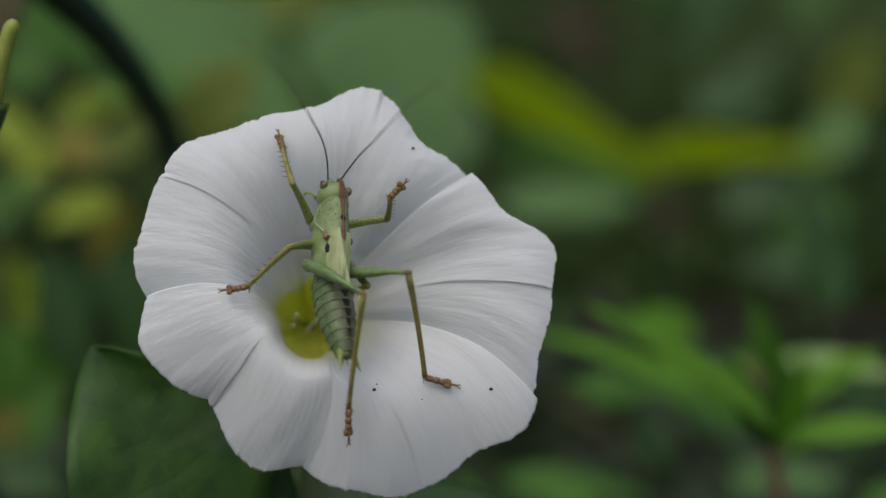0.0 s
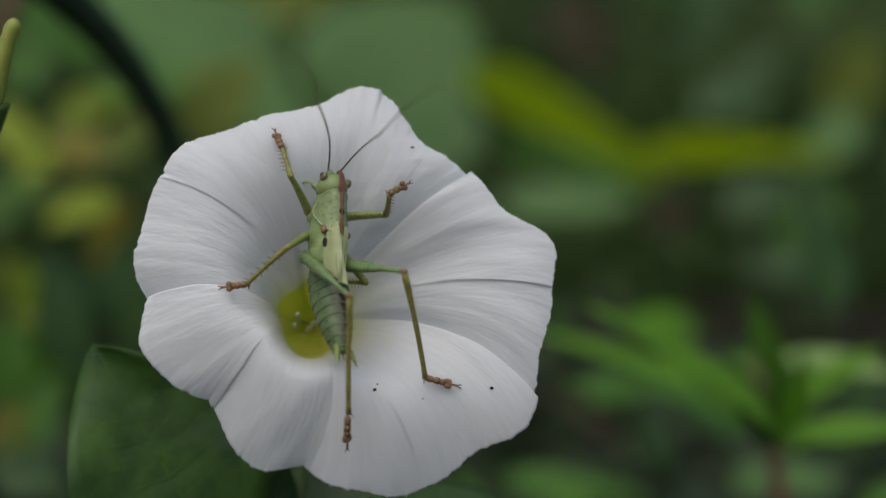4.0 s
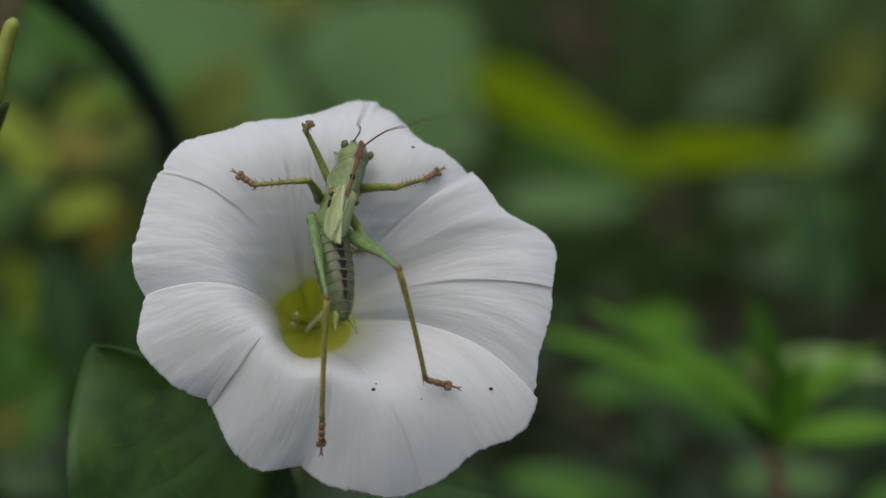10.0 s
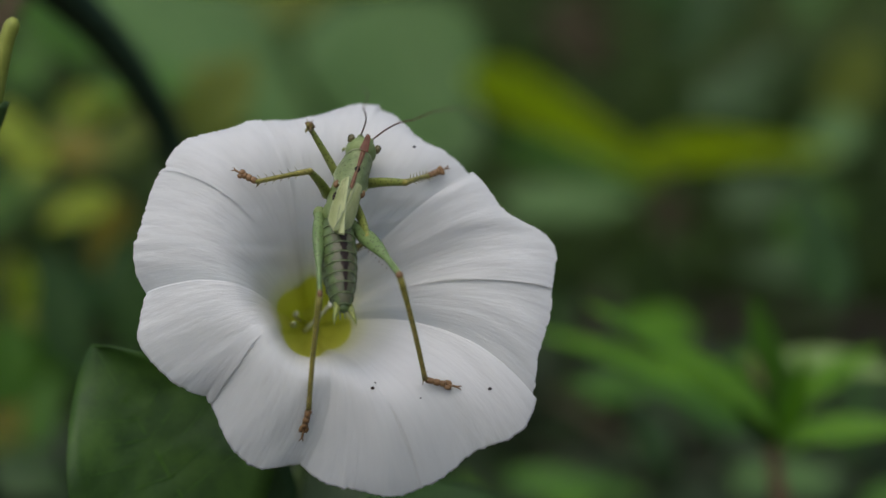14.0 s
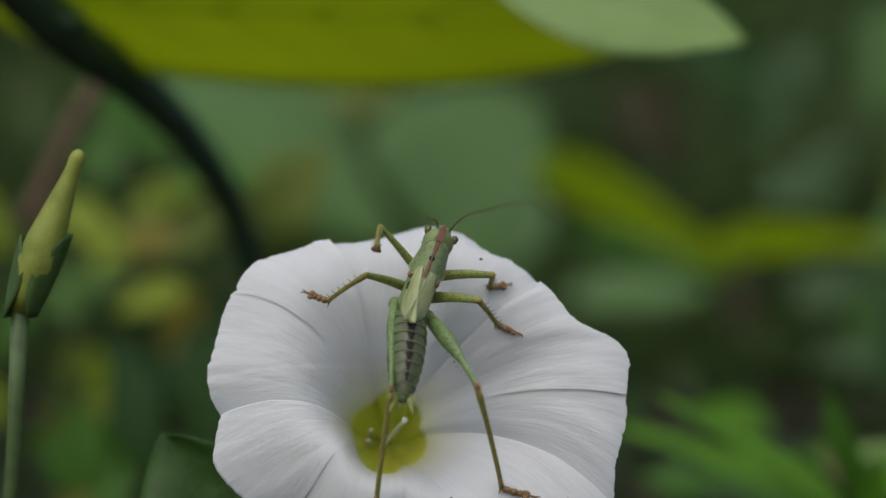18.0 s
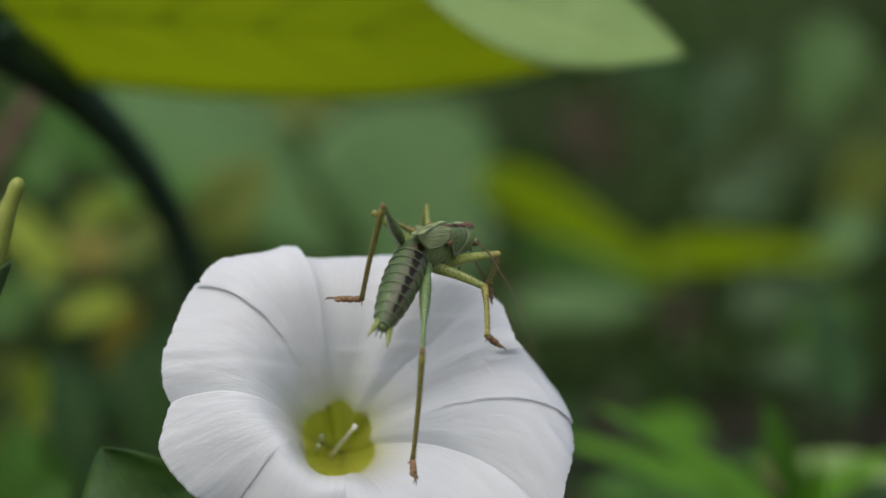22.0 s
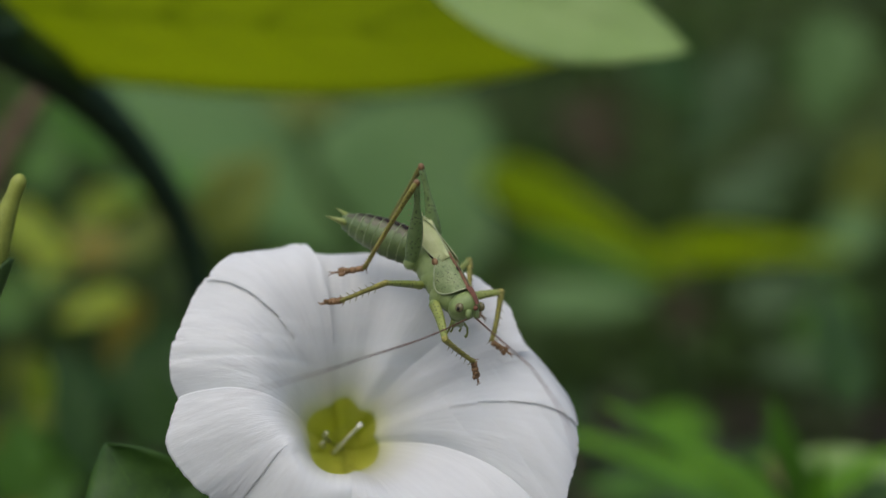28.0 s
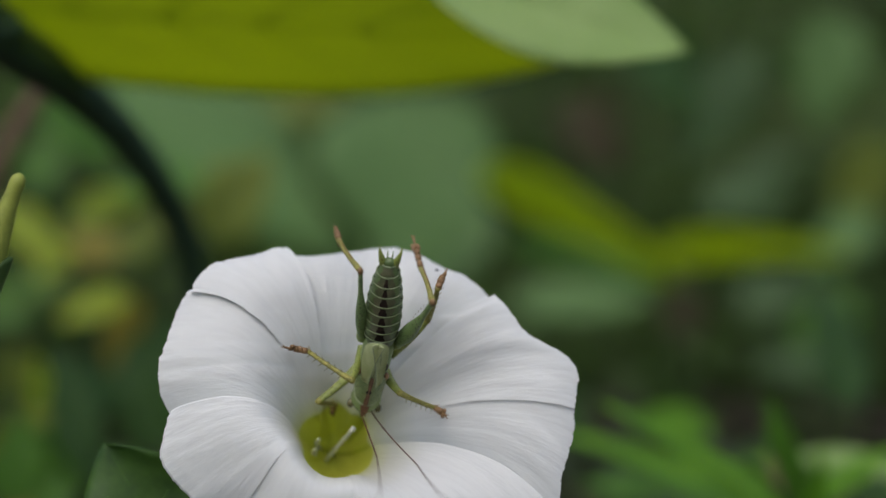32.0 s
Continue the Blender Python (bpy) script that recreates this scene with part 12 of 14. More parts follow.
    walk(LEG['right', 'mid', 'tarsus'], [
        (0, pose(0.00731, -0.00362, -0.01150, -54.4, -7.0, 4.8)), (2, pose(0.00769, -0.00332, -0.01143, -53.4, -8.8, 6.3)),
        (3.5, pose(0.00855, -0.00289, -0.01221, -52.7, -10.2, 7.4)), (4.733, pose(0.00745, -0.00220, -0.01137, -45.3, -9.2, 7.8)),
        (6, pose(0.00611, -0.00100, -0.01052, -36.5, -7.1, 8.5)), (7, pose(0.00621, -0.00107, -0.01060, -36.1, -6.3, 8.6)),
        (8, pose(0.00632, -0.00264, -0.01169, -47.7, -3.7, 4.9)), (8.5, pose(0.00618, -0.00308, -0.01146, -49.6, -4.3, 2.3)),
        (9, pose(0.00598, -0.00361, -0.01131, -50.8, -4.5, 0.2)), (10, pose(0.00640, -0.00279, -0.01144, -55.2, -2.4, 2.5)),
        (12, pose(0.00747, -0.00218, -0.01063, -65.8, -2.5, 4.9)), (13, pose(0.00640, -0.00283, -0.01091, -64.5, -3.8, 3.5)),
        (14, pose(0.00513, -0.00364, -0.01128, -63.6, -3.4, 2.0)), (14.5, pose(0.00538, -0.00376, -0.01115, -65.0, -0.7, 3.9)),
        (15, pose(0.00607, -0.00357, -0.01140, -64.3, -7.4, 0.1)), (15.5, pose(0.00757, -0.00288, -0.01174, -60.3, -22.4, -10.6)),
        (16, pose(0.00885, -0.00209, -0.01221, -52.5, -35.4, -25.0)), (16.5, pose(0.00892, -0.00182, -0.01280, -48.5, -39.2, -33.2)),
        (16.733, pose(0.00951, -0.00157, -0.01211, -39.7, -41.8, -44.7)), (17, pose(0.01049, -0.00122, -0.01106, -26.5, -44.1, -60.8)),
        (17.267, pose(0.01134, -0.00016, -0.01038, -17.7, -44.4, -74.6)), (17.5, pose(0.01214, 0.00112, -0.00957, -9.8, -43.5, -85.6)),
        (18, pose(0.01354, 0.00199, -0.00912, 0.1, -37.5, -91.5)), (18.267, pose(0.01345, 0.00277, -0.00950, 10.7, -34.2, -101.4)),
        (18.733, pose(0.01311, 0.00562, -0.01078, 39.3, -13.5, -128.8)), (19, pose(0.01273, 0.00619, -0.01126, 44.0, -6.2, -134.2)),
        (19.133, pose(0.01261, 0.00551, -0.01094, 41.8, -7.8, -132.6)), (19.267, pose(0.01273, 0.00400, -0.00985, 36.6, -12.0, -128.3)),
        (19.367, pose(0.01294, 0.00250, -0.00870, 31.1, -16.0, -123.3)), (19.633, pose(0.01382, -0.00197, -0.00531, 11.5, -24.4, -104.8)),
        (19.733, pose(0.01418, -0.00350, -0.00430, 4.1, -25.3, -97.5)), (19.867, pose(0.01458, -0.00510, -0.00357, -3.3, -24.5, -89.7)),
        (20, pose(0.01474, -0.00589, -0.00378, -6.4, -22.0, -85.7)), (20.267, pose(0.01546, -0.00628, -0.00547, -8.0, -15.0, -84.2)),
        (20.5, pose(0.01571, -0.00605, -0.00662, -9.4, -12.1, -82.3)), (20.633, pose(0.01507, -0.00443, -0.00782, -13.0, -11.3, -74.8)),
        (20.733, pose(0.01436, -0.00207, -0.00954, -18.0, -9.0, -64.7)), (20.867, pose(0.01317, 0.00099, -0.01196, -24.3, -4.3, -51.8)),
        (21, pose(0.01209, 0.00227, -0.01323, -27.0, -1.6, -45.4)), (21.267, pose(0.01178, 0.00264, -0.01284, -21.9, -5.7, -39.8)),
        (21.5, pose(0.01261, 0.00317, -0.01211, -15.2, -11.3, -37.0)), (21.633, pose(0.01359, 0.00189, -0.01124, -14.0, -13.8, -35.9)),
        (21.733, pose(0.01471, -0.00018, -0.01009, -14.0, -16.1, -34.2)), (21.867, pose(0.01622, -0.00291, -0.00824, -14.3, -19.6, -31.7)),
        (22, pose(0.01718, -0.00393, -0.00666, -13.4, -23.4, -29.9)), (22.167, pose(0.01763, -0.00253, -0.00541, -10.9, -23.3, -29.3)),
        (22.333, pose(0.01780, -0.00039, -0.00433, -9.1, -19.0, -28.7)), (22.5, pose(0.01793, 0.00104, -0.00310, -7.6, -18.6, -27.4)),
        (22.633, pose(0.01756, 0.00281, -0.00296, -2.4, -20.5, -33.9)), (22.733, pose(0.01689, 0.00512, -0.00384, 4.4, -19.1, -44.8)),
        (22.867, pose(0.01601, 0.00813, -0.00543, 12.6, -14.4, -58.9)), (23, pose(0.01562, 0.00951, -0.00627, 15.8, -11.5, -65.1)),
        (23.5, pose(0.01548, 0.00916, -0.00782, 15.8, -9.0, -63.8)), (24, pose(0.01452, 0.00889, -0.01041, 12.3, -6.4, -60.3)),
        (24.167, pose(0.01359, 0.00865, -0.01138, 5.0, -4.7, -58.3)), (24.333, pose(0.01206, 0.00797, -0.01265, -9.6, -0.5, -56.3)),
        (24.5, pose(0.01013, 0.00710, -0.01389, -27.9, 4.9, -54.9)), (24.667, pose(0.00812, 0.00628, -0.01485, -46.2, 10.4, -54.0)),
        (24.833, pose(0.00634, 0.00583, -0.01543, -60.3, 14.8, -52.7)), (25, pose(0.00503, 0.00603, -0.01563, -66.0, 18.0, -49.7)),
        (25.5, pose(0.00437, 0.00820, -0.01449, -62.8, 24.2, -39.1)), (25.9, pose(0.00277, 0.00804, -0.01423, -67.2, 26.3, -31.1)),
        (26.3, pose(0.00206, 0.00609, -0.01528, -82.2, 28.2, -32.5)), (26.7, pose(0.00193, 0.00352, -0.01670, -100.9, 27.8, -36.6)),
        (27.1, pose(0.00247, 0.00139, -0.01750, -115.6, 24.6, -36.1)), (27.5, pose(0.00396, 0.00104, -0.01668, -119.8, 20.1, -25.8)),
        (27.633, pose(0.00516, 0.00018, -0.01608, -120.3, 12.0, -19.3)), (27.733, pose(0.00701, -0.00123, -0.01558, -121.3, 0.2, -14.2)),
        (27.867, pose(0.01017, -0.00267, -0.01469, -121.2, -16.5, -9.9)), (28, pose(0.01223, -0.00283, -0.01357, -116.7, -26.2, -11.7)),
        (28.133, pose(0.01274, -0.00226, -0.01294, -106.6, -26.1, -23.9)), (28.267, pose(0.01291, -0.00159, -0.01302, -95.6, -18.6, -42.1)),
        (28.367, pose(0.01285, -0.00097, -0.01323, -90.0, -10.0, -53.3)), (28.5, pose(0.01247, -0.00022, -0.01333, -85.2, -1.4, -60.6)),
        (28.733, pose(0.01179, 0.00077, -0.01293, -79.7, 3.2, -69.6)), (29, pose(0.01150, 0.00181, -0.01183, -75.1, 5.1, -75.9)),
        (29.27, pose(0.01080, 0.00358, -0.01186, -38.3, -5.6, -81.4)), (29.5, pose(0.00984, 0.00418, -0.01194, 0.3, -12.9, -90.6)),
        (29.667, pose(0.01096, 0.00411, -0.01053, -3.2, -13.9, -88.0)), (29.833, pose(0.01322, 0.00385, -0.00859, -12.8, -16.4, -83.8)),
        (30, pose(0.01413, 0.00328, -0.00730, -17.0, -15.5, -81.0)), (30.267, pose(0.01369, 0.00358, -0.00528, -13.4, -14.6, -79.1)),
        (30.5, pose(0.01362, 0.00358, -0.00392, -11.8, -16.0, -77.9)), (30.733, pose(0.01386, 0.00167, -0.00392, -10.6, -13.5, -83.1)),
        (31, pose(0.01367, -0.00068, -0.00401, -8.7, -7.2, -90.0)), (31.267, pose(0.01228, -0.00080, -0.00388, -2.0, -5.9, -95.0)),
        (31.5, pose(0.01160, -0.00071, -0.00353, 4.1, -6.9, -98.7)), (32, pose(0.01066, 0.00018, -0.00380, 14.1, -4.5, -109.3))])
    walk(flower, [
        (0, pose(-0.01494, 0.21462, 0.59477, 73.82, 0.6438, 7.379)), (1, pose(-0.01484, 0.21465, 0.59459, 74.14, 0.5353, 7.207)),
        (2, pose(-0.01486, 0.21444, 0.59478, 74.05, 0.7052, 7.513)), (3, pose(-0.01497, 0.21437, 0.59473, 74.08, 0.3102, 7.141)),
        (3.5, pose(-0.015, 0.21464, 0.59471, 74.28, 0.195, 7.181)), (5.5, pose(-0.01508, 0.21436, 0.59464, 74.39, 0.03024, 7.065)),
        (6, pose(-0.0151, 0.21458, 0.59465, 74.04, 0.2053, 6.971)), (7, pose(-0.01454, 0.21458, 0.59446, 74.18, 0.3968, 7.513)),
        (8, pose(-0.01465, 0.2141, 0.59469, 74.02, 0.7916, 7.564)), (8.5, pose(-0.01452, 0.2144, 0.59472, 73.9, 0.8608, 7.156)),
        (9, pose(-0.01445, 0.21431, 0.59495, 73.81, 1.01, 6.932)), (10, pose(-0.01504, 0.21377, 0.59489, 73.8, 0.6263, 7.178)),
        (11, pose(-0.01482, 0.21406, 0.5948, 73.92, 0.756, 6.947)), (12, pose(-0.01499, 0.21419, 0.59483, 73.61, 0.6913, 6.817)),
        (13, pose(-0.01521, 0.21408, 0.59486, 73.52, 0.694, 6.62)), (14, pose(-0.01503, 0.21429, 0.59498, 73.7, 1.097, 6.918)),
        (14.5, pose(-0.01521, 0.2142, 0.59507, 73.16, 1.084, 6.589)), (16.5, pose(-0.01506, 0.21455, 0.59454, 73.44, 1.795, 6.051)),
        (17, pose(-0.01468, 0.21397, 0.59375, 73.18, 0.5903, 6.151)), (17.5, pose(-0.01459, 0.21414, 0.59242, 72.7, -0.448, 6.024)),
        (18, pose(-0.0145, 0.21431, 0.59119, 72.31, -1.431, 6.339)), (18.5, pose(-0.0142, 0.21353, 0.5922, 72.21, -1.612, 5.96)),
        (19, pose(-0.01393, 0.21394, 0.59191, 72.14, -1.163, 6.043)), (19.5, pose(-0.01418, 0.21475, 0.5913, 71.77, -1.008, 5.593)),
        (20, pose(-0.01409, 0.21563, 0.59065, 71.87, -0.4966, 5.117)), (20.5, pose(-0.01406, 0.21605, 0.59049, 71.96, 1.255, 3.99)),
        (21, pose(-0.0138, 0.21638, 0.59073, 71.43, 3.976, 3.632)), (21.5, pose(-0.01369, 0.2141, 0.5917, 70.79, 4.783, 3.306)),
        (22, pose(-0.01372, 0.21616, 0.59251, 69.08, 3.293, 3.1)), (22.5, pose(-0.01346, 0.21491, 0.59242, 69.55, 3.175, 3.597)),
        (23, pose(-0.01359, 0.21464, 0.59243, 69.73, 3.473, 3.254)), (23.5, pose(-0.01341, 0.21461, 0.59235, 69.27, 3.6, 3.792)),
        (24, pose(-0.01293, 0.21441, 0.59275, 69.76, 3.296, 3.132)), (24.5, pose(-0.013, 0.21524, 0.59253, 69.5, 3.942, 2.947)),
        (25, pose(-0.01333, 0.21458, 0.59285, 69.44, 4.133, 3.508)), (25.5, pose(-0.01309, 0.2125, 0.59261, 69.22, 4.328, 3.3)),
        (27.5, pose(-0.01324, 0.21486, 0.59292, 69.35, 6.323, 3.856)), (28, pose(-0.01321, 0.21702, 0.5918, 69.94, 4.831, 4.225)),
        (28.5, pose(-0.01363, 0.21935, 0.5914, 70.04, 4.021, 4.615)), (29, pose(-0.01395, 0.21892, 0.59113, 70.7, 3.45, 4.599)),
        (29.5, pose(-0.014, 0.21717, 0.59115, 70.81, 2.22, 4.786)), (30, pose(-0.0136, 0.21602, 0.59138, 70.99, 1.229, 5.164)),
        (30.5, pose(-0.01367, 0.21545, 0.59165, 68.81, 1.084, 7.336)), (31, pose(-0.01371, 0.21619, 0.59171, 68.88, 1.183, 7.298)),
        (31.5, pose(-0.0141, 0.21639, 0.59174, 67.63, 0.7165, 7.522)), (32, pose(-0.01358, 0.21579, 0.59197, 68.1, 1.653, 7.168))])
    walk(bud, [
        (0, pose(-0.06889, 0.22835, 0.63705, 0, -0, 0)), (6, pose(-0.06879, 0.22836, 0.63711, 0, -0, 0)),
        (12, pose(-0.06889, 0.22839, 0.63718, 0, -0, 0)), (14.5, pose(-0.06889, 0.22839, 0.63718, 0, -0, 0)),
        (16.5, pose(-0.06854, 0.22814, 0.63661, 0, -0, 0)), (17, pose(-0.06896, 0.22712, 0.63485, 0, -0, 0)),
        (17.5, pose(-0.06924, 0.22556, 0.63259, 0, -0, 0)), (18, pose(-0.06938, 0.22317, 0.6305, 0, -0, 0)),
        (18.5, pose(-0.06966, 0.22519, 0.63032, 0, -0, 0)), (19, pose(-0.06994, 0.22591, 0.63005, 0, -0, 0)),
        (19.5, pose(-0.0698, 0.22577, 0.62895, 0, -0, 0)), (20, pose(-0.0698, 0.22535, 0.6282, 0, -0, 0)),
        (20.5, pose(-0.06987, 0.22549, 0.62811, 0, -0, 0)), (21, pose(-0.07007, 0.2256, 0.62804, 0, -0, 0)),
        (21.5, pose(-0.06966, 0.2256, 0.62804, 0, -0, 0)), (22, pose(-0.06984, 0.2256, 0.62795, 0, -0, 0)),
        (22.5, pose(-0.07015, 0.22559, 0.62805, 0, -0, 0)), (23, pose(-0.06987, 0.22556, 0.62797, 0, -0, 0)),
        (23.5, pose(-0.0701, 0.22554, 0.62784, 0, -0, 0)), (24, pose(-0.06984, 0.22554, 0.62813, 0, -0, 0)),
        (24.5, pose(-0.07017, 0.22557, 0.62824, 0, -0, 0)), (25, pose(-0.06999, 0.22558, 0.62811, 0, -0, 0)),
        (25.5, pose(-0.0701, 0.22558, 0.628, 0, -0, 0)), (27.5, pose(-0.07039, 0.22543, 0.62823, 0, -0, 0)),
        (28, pose(-0.07024, 0.22543, 0.62788, 0, -0, 0)), (28.5, pose(-0.07001, 0.22546, 0.62816, 0, -0, 0)),
        (29, pose(-0.07023, 0.22547, 0.62809, 0, -0, 0)), (29.5, pose(-0.07035, 0.22548, 0.62797, 0, -0, 0)),
        (30, pose(-0.07006, 0.22548, 0.62796, 0, -0, 0)), (30.5, pose(-0.07012, 0.2255, 0.62807, 0, -0, 0)),
        (31, pose(-0.07027, 0.2255, 0.62806, 0, -0, 0)), (31.5, pose(-0.07011, 0.22551, 0.62805, 0, -0, 0)),
        (32, pose(-0.07015, 0.2255, 0.62805, 0, -0, 0))])
    walk(PETALS['top', 1], [
        (0, pose(0, 0, 0, 0, -0, 0)), (8, pose(0, 0, 0, 0, -0, 0)), (9, pose(-0.00008, 0.0009, 0.00041, -2.767, -0.242, 0.005845)),
        (14.5, pose(-0.00011, 0.00122, 0.00055, -3.763, -0.329, 0.01081)), (16.5, pose(-0.00012, 0.00133, 0.0006, -4.096, -0.358, 0.0128)), (18, pose(-0.00014, 0.00155, 0.00069, -4.76, -0.4159, 0.01729)),
        (19, pose(-0.00017, 0.00189, 0.00081, -5.756, -0.5027, 0.02527)), (20, pose(-0.00019, 0.00218, 0.00092, -6.642, -0.5797, 0.03364)), (21, pose(-0.00021, 0.00237, 0.00099, -7.195, -0.6278, 0.03947)),
        (25.5, pose(-0.00021, 0.00237, 0.00099, -7.195, -0.6278, 0.03947)), (28, pose(-0.0002, 0.00226, 0.00095, -6.863, -0.599, 0.03592)), (30.5, pose(-0.00017, 0.00189, 0.00081, -5.756, -0.5027, 0.02527)),
        (32, pose(-0.00017, 0.00189, 0.00081, -5.756, -0.5027, 0.02527))])
    walk(PETALS['top', 2], [
        (0, pose(0, 0, 0, 0, -0, 0)), (8, pose(0, 0, 0, 0, -0, 0)), (9, pose(-0.00014, 0.00155, 0.00093, -5.535, -0.4834, 0.02337)),
        (14.5, pose(-0.00019, 0.00213, 0.00122, -7.527, -0.6566, 0.04319)), (16.5, pose(-0.0002, 0.00233, 0.00132, -8.191, -0.7142, 0.05114)), (18, pose(-0.00024, 0.00272, 0.0015, -9.52, -0.829, 0.06903)),
        (19, pose(-0.00029, 0.00332, 0.00177, -11.51, -1, 0.1008)), (20, pose(-0.00034, 0.00387, 0.00198, -13.28, -1.152, 0.1341)), (21, pose(-0.00037, 0.00421, 0.00211, -14.39, -1.246, 0.1573)),
        (25.5, pose(-0.00037, 0.00421, 0.00211, -14.39, -1.246, 0.1573)), (28, pose(-0.00035, 0.004, 0.00203, -13.73, -1.189, 0.1432)), (30.5, pose(-0.00029, 0.00332, 0.00177, -11.51, -1, 0.1008)),
        (32, pose(-0.00029, 0.00332, 0.00177, -11.51, -1, 0.1008))])
    walk(PETALS['top', 3], [
        (0, pose(0, 0, 0, 0, -0, 0)), (8, pose(0, 0, 0, 0, -0, 0)), (9, pose(-0.00018, 0.00204, 0.00155, -8.302, -0.7238, 0.05253)),
        (14.5, pose(-0.00025, 0.00283, 0.00204, -11.29, -0.9814, 0.09702)), (16.5, pose(-0.00027, 0.00311, 0.0022, -12.29, -1.067, 0.1148)), (18, pose(-0.00032, 0.00366, 0.0025, -14.28, -1.236, 0.1549)),
        (19, pose(-0.00039, 0.0045, 0.00292, -17.27, -1.488, 0.226)), (20, pose(-0.00046, 0.00528, 0.00326, -19.93, -1.708, 0.3001)), (21, pose(-0.00051, 0.00577, 0.00345, -21.59, -1.844, 0.3517)),
        (25.5, pose(-0.00051, 0.00577, 0.00345, -21.59, -1.844, 0.3517)), (28, pose(-0.00048, 0.00548, 0.00334, -20.59, -1.763, 0.3203)), (30.5, pose(-0.00039, 0.0045, 0.00292, -17.27, -1.488, 0.226)),
        (32, pose(-0.00039, 0.0045, 0.00292, -17.27, -1.488, 0.226))])
    walk(PETALS['top', 4], [
        (0, pose(0, 0, 0, 0, -0, 0)), (8, pose(0, 0, 0, 0, -0, 0)), (9, pose(-0.00021, 0.00244, 0.00229, -11.07, -0.9624, 0.09326)),
        (14.5, pose(-0.0003, 0.00343, 0.00302, -15.06, -1.302, 0.1721)), (16.5, pose(-0.00033, 0.00378, 0.00325, -16.39, -1.414, 0.2036)), (18, pose(-0.00039, 0.00449, 0.00369, -19.04, -1.635, 0.2743)),
        (19, pose(-0.00049, 0.00559, 0.00429, -23.03, -1.96, 0.3995)), (20, pose(-0.00058, 0.00662, 0.00477, -26.58, -2.242, 0.5296)), (21, pose(-0.00064, 0.00728, 0.00504, -28.8, -2.413, 0.6196)),
        (25.5, pose(-0.00064, 0.00728, 0.00504, -28.8, -2.413, 0.6196)), (28, pose(-0.0006, 0.00688, 0.00488, -27.47, -2.311, 0.5648)), (30.5, pose(-0.00049, 0.00559, 0.00429, -23.03, -1.96, 0.3995)),
        (32, pose(-0.00049, 0.00559, 0.00429, -23.03, -1.96, 0.3995))])
    walk(PETALS['top', 5], [
        (0, pose(0, 0, 0, 0, -0, 0)), (8, pose(0, 0, 0, 0, -0, 0)), (9, pose(-0.00024, 0.00279, 0.00316, -13.84, -1.199, 0.1455)),
        (14.5, pose(-0.00035, 0.00401, 0.00415, -18.82, -1.617, 0.268)), (16.5, pose(-0.00039, 0.00443, 0.00446, -20.48, -1.754, 0.3169)), (18, pose(-0.00047, 0.00532, 0.00506, -23.81, -2.023, 0.4264)),
        (19, pose(-0.00059, 0.00673, 0.00586, -28.8, -2.413, 0.6196)), (20, pose(-0.0007, 0.00805, 0.00649, -33.23, -2.745, 0.8194)), (21, pose(-0.00078, 0.00891, 0.00683, -36.01, -2.944, 0.9571)),
        (25.5, pose(-0.00078, 0.00891, 0.00683, -36.01, -2.944, 0.9571)), (28, pose(-0.00073, 0.00839, 0.00663, -34.34, -2.826, 0.8733)), (30.5, pose(-0.00059, 0.00673, 0.00586, -28.8, -2.413, 0.6196)),
        (32, pose(-0.00059, 0.00673, 0.00586, -28.8, -2.413, 0.6196))])
    walk(PETALS['top', 6], [
        (0, pose(0, 0, 0, 0, -0, 0)), (8, pose(0, 0, 0, 0, -0, 0)), (9, pose(-0.00028, 0.00316, 0.00414, -16.61, -1.432, 0.2091)),
        (14.5, pose(-0.0004, 0.00463, 0.00543, -22.59, -1.925, 0.3844)), (16.5, pose(-0.00045, 0.00515, 0.00583, -24.58, -2.085, 0.4542)), (18, pose(-0.00055, 0.00626, 0.00659, -28.57, -2.396, 0.6103)),
        (19, pose(-0.0007, 0.00804, 0.0076, -34.56, -2.842, 0.8842)), (20, pose(-0.00085, 0.00972, 0.00835, -39.89, -3.212, 1.166)), (21, pose(-0.00095, 0.01083, 0.00875, -43.22, -3.429, 1.359)),
        (25.5, pose(-0.00095, 0.01083, 0.00875, -43.22, -3.429, 1.359)), (28, pose(-0.00089, 0.01016, 0.00852, -41.23, -3.3, 1.241)), (30.5, pose(-0.0007, 0.00804, 0.0076, -34.56, -2.842, 0.8842)),
        (32, pose(-0.0007, 0.00804, 0.0076, -34.56, -2.842, 0.8842))])
    walk(PETALS['top', 7], [
        (0, pose(0, 0, 0, 0, -0, 0)), (8, pose(0, 0, 0, 0, -0, 0)), (9, pose(-0.00031, 0.00359, 0.00522, -19.38, -1.663, 0.2839)),
        (14.5, pose(-0.00047, 0.00537, 0.00683, -26.36, -2.224, 0.5209)), (16.5, pose(-0.00053, 0.00602, 0.00732, -28.69, -2.405, 0.615)), (18, pose(-0.00065, 0.00739, 0.00824, -33.34, -2.753, 0.8247)),
        (19, pose(-0.00084, 0.00962, 0.00942, -40.34, -3.241, 1.191)), (20, pose(-0.00103, 0.01176, 0.01026, -46.56, -3.635, 1.564)), (21, pose(-0.00115, 0.01316, 0.01068, -50.45, -3.859, 1.819)),
        (25.5, pose(-0.00115, 0.01316, 0.01068, -50.45, -3.859, 1.819)), (28, pose(-0.00108, 0.01231, 0.01044, -48.11, -3.727, 1.664)), (30.5, pose(-0.00084, 0.00962, 0.00942, -40.34, -3.241, 1.191)),
        (32, pose(-0.00084, 0.00962, 0.00942, -40.34, -3.241, 1.191))])
